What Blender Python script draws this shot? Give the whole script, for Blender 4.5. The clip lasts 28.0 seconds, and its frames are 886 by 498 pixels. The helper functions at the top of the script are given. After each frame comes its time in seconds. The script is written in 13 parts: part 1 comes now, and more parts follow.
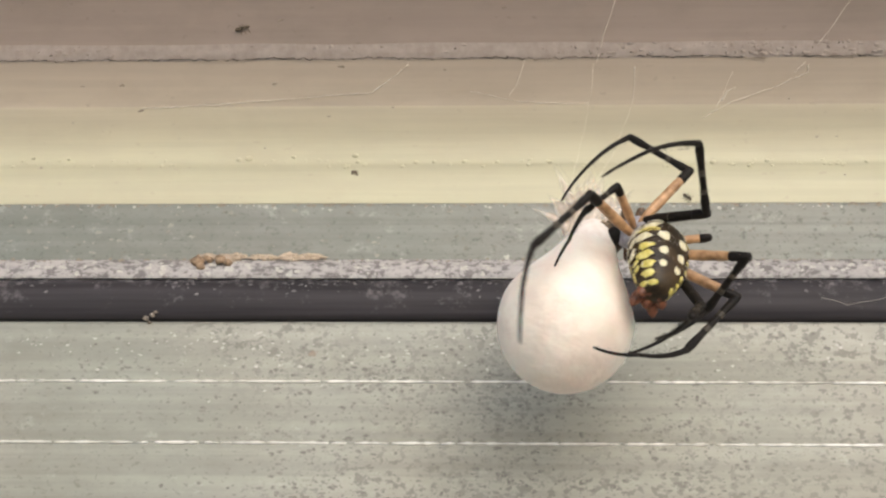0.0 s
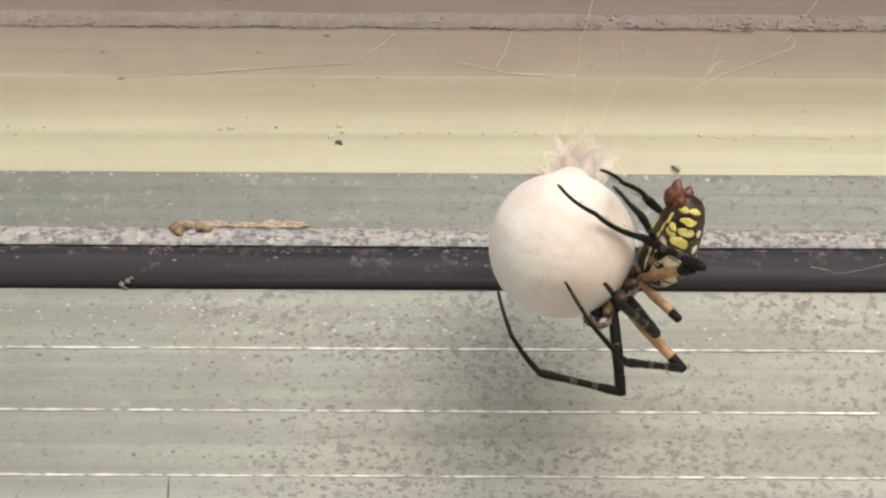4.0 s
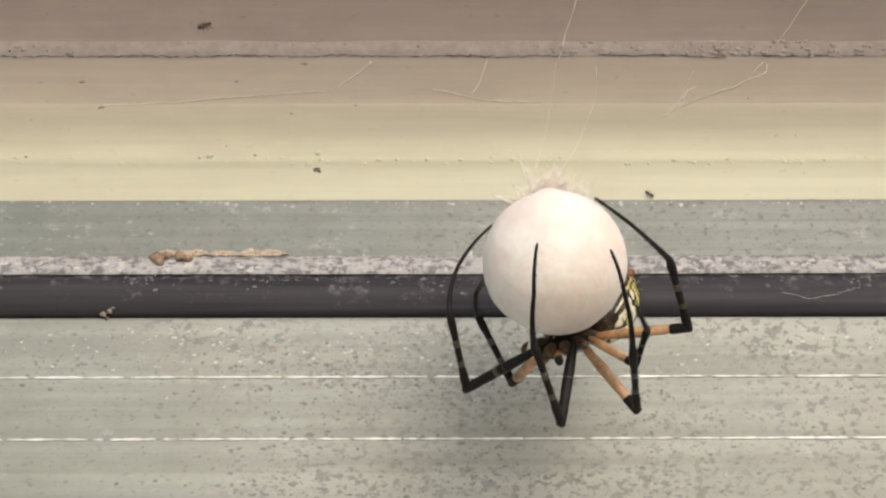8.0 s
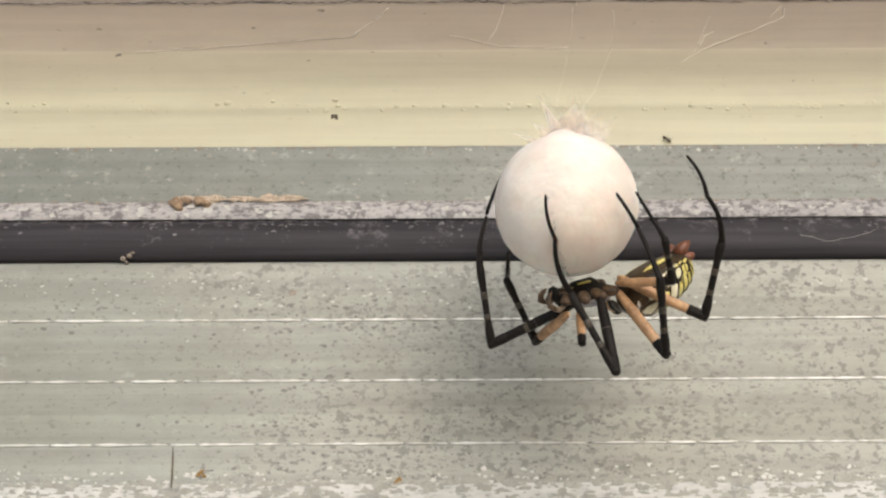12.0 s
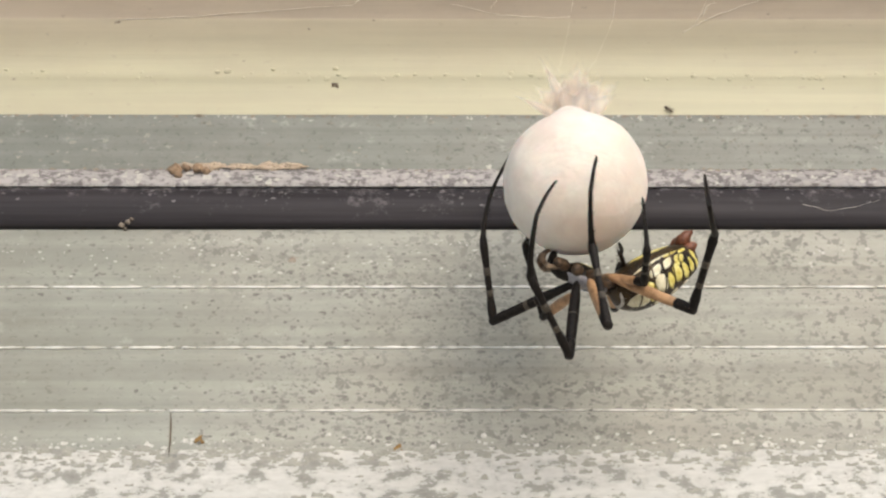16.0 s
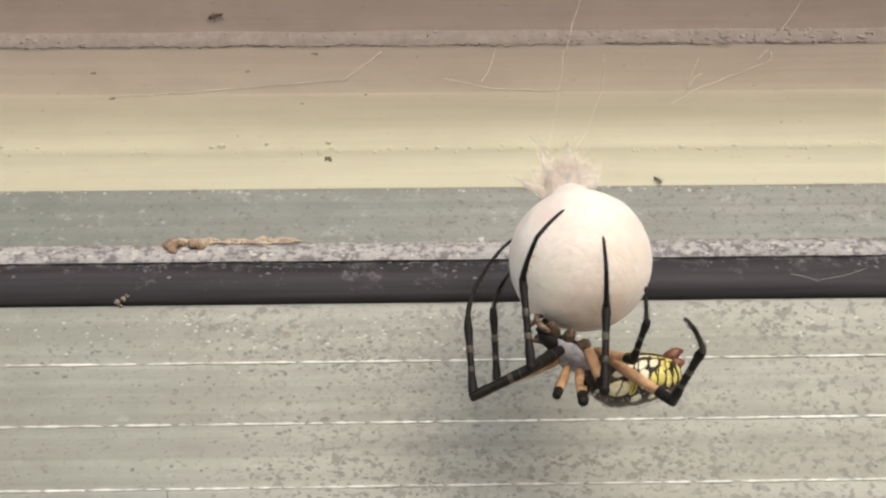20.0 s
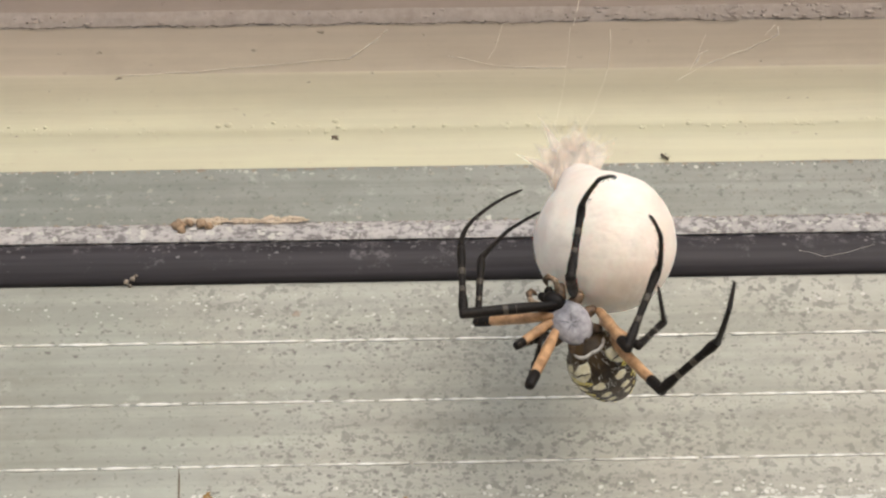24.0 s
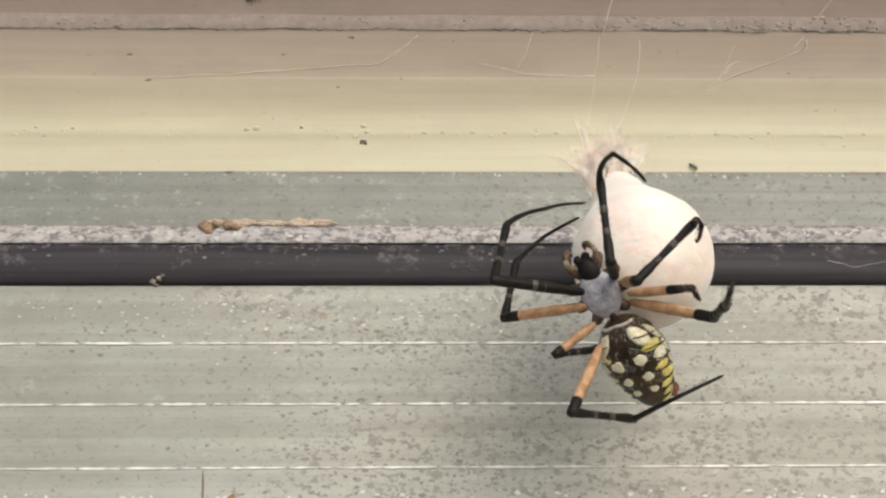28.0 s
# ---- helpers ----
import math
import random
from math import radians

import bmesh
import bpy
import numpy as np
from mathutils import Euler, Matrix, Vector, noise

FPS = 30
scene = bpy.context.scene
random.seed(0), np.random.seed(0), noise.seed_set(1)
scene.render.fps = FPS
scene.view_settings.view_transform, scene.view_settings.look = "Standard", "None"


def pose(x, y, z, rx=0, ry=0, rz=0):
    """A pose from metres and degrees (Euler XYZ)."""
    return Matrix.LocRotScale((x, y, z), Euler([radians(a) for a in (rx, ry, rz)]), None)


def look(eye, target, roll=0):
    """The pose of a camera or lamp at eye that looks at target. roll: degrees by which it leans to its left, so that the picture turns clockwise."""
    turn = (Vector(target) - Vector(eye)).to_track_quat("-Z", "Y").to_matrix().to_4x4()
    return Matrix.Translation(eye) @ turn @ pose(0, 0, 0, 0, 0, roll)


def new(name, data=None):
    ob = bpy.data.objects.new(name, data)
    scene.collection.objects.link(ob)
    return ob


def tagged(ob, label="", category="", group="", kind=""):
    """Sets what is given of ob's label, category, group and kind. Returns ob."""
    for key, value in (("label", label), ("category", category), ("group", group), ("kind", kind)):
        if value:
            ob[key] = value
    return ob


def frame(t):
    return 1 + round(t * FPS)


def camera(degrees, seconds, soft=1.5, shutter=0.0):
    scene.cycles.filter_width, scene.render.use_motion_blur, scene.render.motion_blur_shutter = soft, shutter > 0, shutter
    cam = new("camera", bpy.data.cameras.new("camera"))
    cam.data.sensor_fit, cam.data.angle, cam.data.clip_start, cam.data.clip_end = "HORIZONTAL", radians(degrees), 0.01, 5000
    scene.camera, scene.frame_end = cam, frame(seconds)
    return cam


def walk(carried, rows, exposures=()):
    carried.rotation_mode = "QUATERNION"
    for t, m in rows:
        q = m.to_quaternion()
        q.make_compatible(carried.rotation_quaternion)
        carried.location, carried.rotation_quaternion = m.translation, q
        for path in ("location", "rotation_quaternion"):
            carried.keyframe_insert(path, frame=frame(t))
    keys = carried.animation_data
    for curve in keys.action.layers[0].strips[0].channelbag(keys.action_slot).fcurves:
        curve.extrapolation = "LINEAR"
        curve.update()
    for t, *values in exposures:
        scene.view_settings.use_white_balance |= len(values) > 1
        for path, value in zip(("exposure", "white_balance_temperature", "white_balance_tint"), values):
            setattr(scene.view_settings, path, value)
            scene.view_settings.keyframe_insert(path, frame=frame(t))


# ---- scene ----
MM = 0.001
cam = camera(45.0, 28.0, soft=2.3, shutter=0.5)
walk(cam, [
    (0, pose(0.00243, -0.17353, -0.04809, 107.775, -0.470, 1.654)),
    (0.5, pose(0.00089, -0.17297, -0.04969, 107.785, -0.483, 1.600)),
    (1, pose(-0.00161, -0.17319, -0.05039, 108.272, -0.599, 1.397)),
    (1.5, pose(-0.00174, -0.17073, -0.05427, 108.108, -0.725, 1.231)),
    (2, pose(0.00027, -0.16832, -0.05807, 108.542, -0.296, 0.561)),
    (2.5, pose(0.00064, -0.16588, -0.06111, 109.450, -0.196, 0.473)),
    (3, pose(0.00032, -0.16387, -0.06316, 110.479, -0.033, -0.123)),
    (3.5, pose(-0.00115, -0.16471, -0.06222, 111.436, -0.223, -0.130)),
    (5.5, pose(-0.00067, -0.16412, -0.06301, 111.113, 0.235, -1.317)),
    (6, pose(-0.00181, -0.16425, -0.06213, 111.085, 0.517, -1.567)),
    (6.5, pose(-0.00205, -0.16479, -0.06182, 110.930, 0.435, -1.168)),
    (7, pose(-0.00090, -0.16643, -0.06000, 110.909, 0.253, -0.821)),
    (7.5, pose(0.00011, -0.16785, -0.05882, 110.720, 0.147, -0.493)),
    (8, pose(0.00226, -0.16977, -0.05603, 110.352, 0.203, -0.255)),
    (8.5, pose(0.00449, -0.17129, -0.05511, 110.328, 0.427, -0.473)),
    (9, pose(0.00735, -0.17098, -0.05608, 109.728, 0.518, -0.006)),
    (9.5, pose(0.00629, -0.16954, -0.05863, 109.744, 0.598, -0.185)),
    (10, pose(0.00504, -0.16862, -0.05977, 109.726, 0.580, -0.159)),
    (10.5, pose(0.00337, -0.16843, -0.05984, 109.687, 0.690, -0.127)),
    (11, pose(0.00258, -0.16858, -0.06003, 109.647, 0.485, 0.228)),
    (11.5, pose(0.00035, -0.16782, -0.06201, 109.535, 0.318, -0.046)),
    (13.5, pose(-0.00074, -0.16834, -0.06284, 109.632, 0.311, 0.324)),
    (14, pose(0.00064, -0.16919, -0.06245, 109.395, 0.305, 0.499)),
    (14.5, pose(-0.00101, -0.16758, -0.06500, 109.236, 0.334, 0.316)),
    (15, pose(-0.00436, -0.16685, -0.06593, 109.302, 0.198, 0.177)),
    (15.5, pose(-0.00396, -0.16522, -0.06723, 109.393, 0.182, -0.281)),
    (16, pose(-0.00115, -0.16509, -0.06727, 109.614, 0.130, -0.368)),
    (16.5, pose(-0.00052, -0.16501, -0.06674, 109.874, 0.394, -0.489)),
    (17, pose(-0.00315, -0.16619, -0.06493, 110.285, 0.487, -0.126)),
    (17.5, pose(-0.00483, -0.16590, -0.06499, 110.686, 0.596, -0.491)),
    (18, pose(-0.00418, -0.16430, -0.06717, 110.288, 0.705, -0.649)),
    (18.5, pose(-0.00253, -0.16497, -0.06570, 110.701, 0.889, -0.962)),
    (19, pose(-0.00304, -0.16576, -0.06391, 111.066, 0.911, -0.821)),
    (19.5, pose(-0.00390, -0.16814, -0.06194, 111.347, 0.956, -0.995)),
    (20, pose(-0.00201, -0.16883, -0.06192, 111.469, 0.935, -0.742)),
    (20.5, pose(-0.00166, -0.17014, -0.06043, 111.205, 1.035, -0.993)),
    (22.5, pose(0.00158, -0.17148, -0.05889, 110.678, 1.247, -0.394)),
    (23, pose(0.00071, -0.17114, -0.05905, 110.332, 1.178, -0.358)),
    (23.5, pose(-0.00012, -0.17037, -0.06055, 110.196, 1.113, -0.428)),
    (24, pose(-0.00275, -0.16959, -0.06116, 110.000, 1.155, -0.480)),
    (24.5, pose(-0.00209, -0.16886, -0.06233, 109.958, 1.087, -0.489)),
    (25, pose(-0.00184, -0.16899, -0.06259, 109.791, 1.311, -0.893)),
    (25.5, pose(-0.00156, -0.16902, -0.06266, 109.791, 1.364, -0.523)),
    (26, pose(-0.00422, -0.16973, -0.06148, 109.942, 1.213, -0.387)),
    (26.5, pose(-0.00485, -0.16917, -0.06317, 110.351, 0.881, -0.595)),
    (27, pose(-0.00616, -0.16832, -0.06416, 110.767, 0.744, -0.919)),
    (27.5, pose(-0.00745, -0.16729, -0.06485, 111.416, 0.654, -1.181)),
    (28, pose(-0.00848, -0.16655, -0.06643, 112.190, 0.446, -1.094)),
])

# ---- world and light ----
world = bpy.data.worlds.new("world")
scene.world = world
world.use_nodes = True
wn = world.node_tree
sky = wn.nodes.new("ShaderNodeTexSky")
sky.sky_type = "NISHITA"
sky.sun_disc = False
sky.sun_elevation = radians(28)
sky.sun_rotation = math.atan2(0.28, -1.0)
sky.air_density, sky.dust_density, sky.ozone_density = 1.0, 2.0, 1.0
wn.links.new(sky.outputs["Color"], wn.nodes["Background"].inputs["Color"])
wn.nodes["Background"].inputs["Strength"].default_value = 0.15
sun = new("sun", bpy.data.lights.new("sun", "SUN"))
sun.data.energy, sun.data.angle, sun.data.color = 1.3, radians(52), (1.0, 0.985, 0.98)
sun.matrix_world = look((0.28, -1.0, 0.72), (0, 0, 0))
scene.view_settings.exposure = 0.30


# ---- materials ----
def material(name, rough=0.5, metal=0.0):
    m = bpy.data.materials.new(name)
    m.use_nodes = True
    b = m.node_tree.nodes["Principled BSDF"]
    b.inputs["Roughness"].default_value = rough
    b.inputs["Metallic"].default_value = metal
    return m, m.node_tree.nodes, m.node_tree.links, b


def noise_at(n, l, size, stretch=(1, 1, 1), detail=3.0, rough=0.55, offset=0.0):
    """Noise whose features are about size millimetres across, stretched along the axes."""
    co = n.new("ShaderNodeTexCoord")
    mp = n.new("ShaderNodeMapping")
    mp.inputs["Scale"].default_value = [1000.0 / size / s for s in stretch]
    mp.inputs["Location"].default_value = (offset, offset * 1.7, offset * 0.6)
    nz = n.new("ShaderNodeTexNoise")
    nz.inputs["Scale"].default_value = 1.0
    nz.inputs["Detail"].default_value = detail
    nz.inputs["Roughness"].default_value = rough
    l.new(co.outputs["Object"], mp.inputs["Vector"])
    l.new(mp.outputs["Vector"], nz.inputs["Vector"])
    return nz.outputs["Fac"]


def ramp(n, l, fac, stops):
    r = n.new("ShaderNodeValToRGB")
    while len(r.color_ramp.elements) < len(stops):
        r.color_ramp.elements.new(0.5)
    for e, (p, c) in zip(r.color_ramp.elements, stops):
        e.position = p
        e.color = (*c, 1) if len(c) == 3 else (c[0], c[0], c[0], 1)
    l.new(fac, r.inputs["Fac"])
    return r.outputs["Color"]


def mix(n, l, fac, a, b, how="MIX"):
    m = n.new("ShaderNodeMix")
    m.data_type, m.blend_type = "RGBA", how
    for sock, v in ((m.inputs[0], fac), (m.inputs[6], a), (m.inputs[7], b)):
        if hasattr(v, "is_linked"):
            l.new(v, sock)
        elif isinstance(v, tuple):
            sock.default_value = (*v, 1)
        else:
            sock.default_value = v
    return m.outputs[2]


def times_of(n, l, a, b):
    m = n.new("ShaderNodeMath")
    m.operation = "MULTIPLY"
    for sock, v in zip(m.inputs, (a, b)):
        if hasattr(v, "is_linked"):
            l.new(v, sock)
        else:
            sock.default_value = v
    return m.outputs[0]


def relief(n, l, b, height, depth_mm, strength=1.0):
    bp = n.new("ShaderNodeBump")
    bp.inputs["Strength"].default_value = strength
    bp.inputs["Distance"].default_value = depth_mm * MM
    l.new(height, bp.inputs["Height"])
    l.new(bp.outputs["Normal"], b.inputs["Normal"])


def galvanised(name, base, speck_at=0.58, patina=0.63, rough=0.55, bloom=0.3, end_tint=(1.09, 1.07, 1.07)):
    m, n, l, b = material(name, rough, 0.08)
    cloud = noise_at(n, l, 24, (2.5, 1, 1), 6, 0.62)
    c = ramp(n, l, cloud, [(0.38, tuple(v * k for v, k in zip(base, (0.92, 0.90, 0.90)))), (0.62, tuple(v * k for v, k in zip(base, (1.07, 1.08, 1.10))))])
    band = noise_at(n, l, 2.2, (90, 1, 1), 4, 0.6, offset=3)
    c = mix(n, l, 0.8, c, ramp(n, l, band, [(0.4, (0.88,)), (0.6, (1.1,))]), "MULTIPLY")
    fleck = noise_at(n, l, 2.6, (2.2, 1, 1), 7, 0.75, offset=51)
    c = mix(n, l, 0.9, c, ramp(n, l, fleck, [(0.36, (0.93,)), (0.64, (1.06,))]), "MULTIPLY")
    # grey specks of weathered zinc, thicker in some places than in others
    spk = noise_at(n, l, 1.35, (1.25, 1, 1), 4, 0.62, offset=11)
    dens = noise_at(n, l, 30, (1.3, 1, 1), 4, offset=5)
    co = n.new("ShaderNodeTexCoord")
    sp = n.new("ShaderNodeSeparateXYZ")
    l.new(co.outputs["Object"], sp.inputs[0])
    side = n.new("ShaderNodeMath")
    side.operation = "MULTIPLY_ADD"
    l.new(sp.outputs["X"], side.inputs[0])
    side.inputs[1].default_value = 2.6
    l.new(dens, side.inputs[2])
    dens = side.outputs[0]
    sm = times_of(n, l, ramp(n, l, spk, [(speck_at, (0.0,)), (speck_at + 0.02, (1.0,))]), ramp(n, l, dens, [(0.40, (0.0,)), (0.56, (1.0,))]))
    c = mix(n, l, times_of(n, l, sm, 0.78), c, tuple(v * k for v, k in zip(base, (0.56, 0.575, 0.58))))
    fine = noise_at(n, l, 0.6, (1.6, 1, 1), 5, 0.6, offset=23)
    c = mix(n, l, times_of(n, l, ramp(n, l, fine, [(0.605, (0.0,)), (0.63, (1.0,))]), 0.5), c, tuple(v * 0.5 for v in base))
    # the sheet grows lighter and warmer towards one end
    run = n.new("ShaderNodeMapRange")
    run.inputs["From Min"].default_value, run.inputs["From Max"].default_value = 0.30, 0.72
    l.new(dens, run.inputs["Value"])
    c = mix(n, l, 1.0, c, mix(n, l, run.outputs["Result"], (0.885, 0.91, 0.905), end_tint), "MULTIPLY")
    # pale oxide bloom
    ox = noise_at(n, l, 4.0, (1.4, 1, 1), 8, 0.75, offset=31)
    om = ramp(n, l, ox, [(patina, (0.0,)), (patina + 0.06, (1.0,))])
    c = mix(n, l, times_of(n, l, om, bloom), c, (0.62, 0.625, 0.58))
    l.new(c, b.inputs["Base Color"])
    relief(n, l, b, spk, 0.04, 0.5)
    return m


def paint(name, base, dust, size=20, upper=None, low=0.0, high=1.0):
    m, n, l, b = material(name, 0.5)
    cloud = noise_at(n, l, size, (3, 1, 1), 4)
    c = ramp(n, l, cloud, [(0.3, tuple(v * 0.92 for v in base)), (0.7, base)])
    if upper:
        # the upper tone, shade put into the colour, blends in from low to high (mm)
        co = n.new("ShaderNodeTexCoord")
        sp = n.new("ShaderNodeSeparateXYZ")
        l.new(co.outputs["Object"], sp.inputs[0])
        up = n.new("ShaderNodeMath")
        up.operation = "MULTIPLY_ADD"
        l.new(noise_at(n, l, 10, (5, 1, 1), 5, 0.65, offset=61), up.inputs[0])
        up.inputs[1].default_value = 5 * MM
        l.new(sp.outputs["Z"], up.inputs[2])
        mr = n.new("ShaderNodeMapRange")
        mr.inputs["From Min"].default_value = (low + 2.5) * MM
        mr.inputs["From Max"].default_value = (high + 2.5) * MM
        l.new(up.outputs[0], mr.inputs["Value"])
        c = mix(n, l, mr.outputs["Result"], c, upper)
    brush = noise_at(n, l, 1.3, (40, 1, 1), 4, offset=7)
    c = mix(n, l, 0.5, c, ramp(n, l, brush, [(0.3, (0.84,)), (0.7, (1.0,))]), "MULTIPLY")
    spot = noise_at(n, l, 1.3, (1.5, 1, 1), 2, offset=19)
    c = mix(n, l, times_of(n, l, ramp(n, l, spot, [(0.7, (0.0,)), (0.74, (1.0,))]), 0.5), c, dust)
    film = noise_at(n, l, 9, (2, 1, 1), 6, 0.7, offset=41)
    c = mix(n, l, times_of(n, l, ramp(n, l, film, [(0.45, (0.0,)), (0.65, (1.0,))]), 0.3), c, dust)
    l.new(c, b.inputs["Base Color"])
    relief(n, l, b, brush, 0.12, 0.5)
    return m


def mottled(name, dark, light, size, rough=0.6, depth=0.05, metal=0.0, stretch=(1, 1, 1)):
    m, n, l, b = material(name, rough, metal)
    f = noise_at(n, l, size, stretch, 5, 0.65)
    l.new(ramp(n, l, f, [(0.35, dark), (0.65, light)]), b.inputs["Base Color"])
    relief(n, l, b, f, depth, 0.7)
    return m


def silk_body(name):
    m, n, l, b = material(name, 0.75)
    cloud = noise_at(n, l, 7, (1, 1, 1), 4, offset=2)
    c = ramp(n, l, cloud, [(0.38, (0.81, 0.72, 0.635)), (0.62, (0.92, 0.855, 0.77))])
    tan = noise_at(n, l, 15, (1, 1, 1.4), 3, 0.5, offset=9)
    c = mix(n, l, 0.3, c, ramp(n, l, tan, [(0.40, (0.90, 0.82, 0.745)), (0.58, (1.0, 1.0, 1.0))]), "MULTIPLY")
    fib = noise_at(n, l, 0.5, (3, 3, 0.8), 5, 0.7, offset=8)
    c = mix(n, l, 0.35, c, ramp(n, l, fib, [(0.3, (0.86,)), (0.7, (1.0,))]), "MULTIPLY")
    l.new(c, b.inputs["Base Color"])
    b.inputs["Subsurface Weight"].default_value = 0.55
    b.inputs["Subsurface Radius"].default_value = (1.0, 0.58, 0.46)
    b.inputs["Subsurface Scale"].default_value = 2.2 * MM
    b.inputs["Sheen Weight"].default_value = 0.2
    dent = n.new("ShaderNodeMath")
    dent.operation = "MULTIPLY_ADD"
    l.new(noise_at(n, l, 2.6, (1, 1, 1), 2, 0.5, offset=6), dent.inputs[0])
    dent.inputs[1].default_value = 4.0
    l.new(fib, dent.inputs[2])
    relief(n, l, b, dent.outputs[0], 0.11, 0.7)
    return m


def thread_silk(name, colour, alpha):
    m, n, l, b = material(name, 0.5)
    b.inputs["Base Color"].default_value = (*colour, 1)
    b.inputs["Alpha"].default_value = alpha
    return m


def tuft_silk():
    """Matted silk, thin and full of gaps towards the rim."""
    m, n, l, b = material("tuft_silk", 0.7)
    c = ramp(n, l, noise_at(n, l, 3, (1, 1, 1), 4), [(0.35, (0.74, 0.60, 0.485)), (0.65, (0.88, 0.785, 0.68))])
    l.new(c, b.inputs["Base Color"])
    wisp = noise_at(n, l, 1.5, (1, 1, 2.5), 3, 0.55, offset=4)
    co = n.new("ShaderNodeTexCoord")
    ln = n.new("ShaderNodeVectorMath")
    ln.operation = "LENGTH"
    l.new(co.outputs["Object"], ln.inputs[0])
    thin = n.new("ShaderNodeMapRange")
    thin.inputs["From Min"].default_value, thin.inputs["From Max"].default_value = 2.8 * MM, 8.8 * MM
    thin.inputs["To Min"].default_value, thin.inputs["To Max"].default_value = 1.0, 0.24
    l.new(ln.outputs["Value"], thin.inputs["Value"])
    dense = n.new("ShaderNodeAttribute")
    dense.attribute_name = "dense"
    body = times_of(n, l, ramp(n, l, wisp, [(0.32, (0.5,)), (0.6, (1.0,))]), thin.outputs["Result"])
    l.new(times_of(n, l, body, dense.outputs["Fac"]), b.inputs["Alpha"])
    b.inputs["Subsurface Weight"].default_value = 0.3
    b.inputs["Subsurface Radius"].default_value = (1.0, 0.7, 0.5)
    b.inputs["Subsurface Scale"].default_value = 1.0 * MM
    return m


# cream and beige both darken upward, the cove's shade put into their upper tones
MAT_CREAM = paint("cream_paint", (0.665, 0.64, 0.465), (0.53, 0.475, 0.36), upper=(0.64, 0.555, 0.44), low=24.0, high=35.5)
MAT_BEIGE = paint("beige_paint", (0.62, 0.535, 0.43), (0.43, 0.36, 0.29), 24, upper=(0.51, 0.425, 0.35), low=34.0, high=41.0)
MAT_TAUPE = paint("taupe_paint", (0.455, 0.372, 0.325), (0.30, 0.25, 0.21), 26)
MAT_CAULK = mottled("caulk", (0.39, 0.33, 0.295), (0.48, 0.42, 0.385), 2.2, 0.85, 0.18)
MAT_CRACK = mottled("crack_dirt", (0.02, 0.017, 0.015), (0.07, 0.06, 0.05), 1.0, 0.9)
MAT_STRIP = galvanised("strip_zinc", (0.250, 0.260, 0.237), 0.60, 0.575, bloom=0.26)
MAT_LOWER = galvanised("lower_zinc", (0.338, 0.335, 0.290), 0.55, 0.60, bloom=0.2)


def chipped(name, pale, grey, size, at, stretch):
    """Pale oxide flaked off to the grey metal in crisp chips."""
    m, n, l, b = material(name, 0.72, 0.05)
    chip = noise_at(n, l, size, stretch, 6, 0.66, offset=17)
    mid = tuple(p * 0.65 + g * 0.35 for p, g in zip(pale, grey))
    c = ramp(n, l, chip, [(at - 0.1, pale), (at, mid), (at + 0.02, grey), (at + 0.12, tuple(g * 0.8 for g in grey))])
    cloud = noise_at(n, l, 14, (2, 1, 1), 4, offset=27)
    c = mix(n, l, 0.6, c, ramp(n, l, cloud, [(0.35, (0.72,)), (0.65, (1.0,))]), "MULTIPLY")
    c = mix(n, l, 0.5, c, ramp(n, l, noise_at(n, l, 0.7, (4, 1, 1), 5, offset=2), [(0.3, (0.72,)), (0.7, (1.0,))]), "MULTIPLY")
    l.new(c, b.inputs["Base Color"])
    relief(n, l, b, chip, 0.1, 0.6)
    return m


MAT_LIP = chipped("oxidised_lip", (0.55, 0.525, 0.52), (0.28, 0.262, 0.262), 1.0, 0.52, (1.5, 1, 1))
MAT_CORRODED = chipped("foot_oxide", (0.63, 0.625, 0.585), (0.35, 0.345, 0.31), 2.2, 0.545, (1.7, 1, 1))
MAT_OXIDE = mottled("white_oxide", (0.47, 0.465, 0.43), (0.62, 0.61, 0.57), 0.6, 0.8, 0.08)
MAT_BARE = mottled("dulled_zinc", (0.155, 0.152, 0.136), (0.285, 0.28, 0.25), 1.1, 0.6, 0.05, 0.1)
MAT_DULL = mottled("plain_zinc", (0.27, 0.265, 0.23), (0.37, 0.365, 0.32), 1.3, 0.6, 0.04, 0.08)
MAT_HAZE = mottled("lilac_oxide", (0.09, 0.082, 0.088), (0.24, 0.225, 0.23), 0.9, 0.85, 0.05)
MAT_EDGE = mottled("edge_highlight", (0.56, 0.55, 0.50), (0.93, 0.92, 0.88), 3.0, 0.45, 0.02, 0.1, (3, 1, 1))
MAT_SAC = silk_body("egg_sac_silk")
MAT_TUFT = tuft_silk()
MAT_NECK = mottled("neck_silk", (0.80, 0.70, 0.62), (0.90, 0.83, 0.76), 1.2, 0.8, 0.2)
MAT_FIBRE = thread_silk("loose_fibre", (0.92, 0.84, 0.76), 0.20)
MAT_WEB = thread_silk("web_thread", (0.97, 0.92, 0.82), 0.92)
MAT_MUD = mottled("dried_mud", (0.46, 0.37, 0.275), (0.60, 0.49, 0.385), 1.2, 0.95, 0.1)
MAT_CLOD = mottled("mud_clod", (0.24, 0.16, 0.10), (0.47, 0.34, 0.23), 0.7, 0.95, 0.3)
MAT_DUST = mottled("grey_dirt", (0.20, 0.165, 0.13), (0.38, 0.325, 0.265), 0.7, 0.9, 0.2)
MAT_SOOT = mottled("dark_dirt", (0.07, 0.055, 0.04), (0.20, 0.16, 0.12), 0.5, 0.9, 0.1)
MAT_SMUDGE = mottled("brown_smudge", (0.25, 0.20, 0.16), (0.34, 0.30, 0.25), 0.5, 0.9, 0.05)
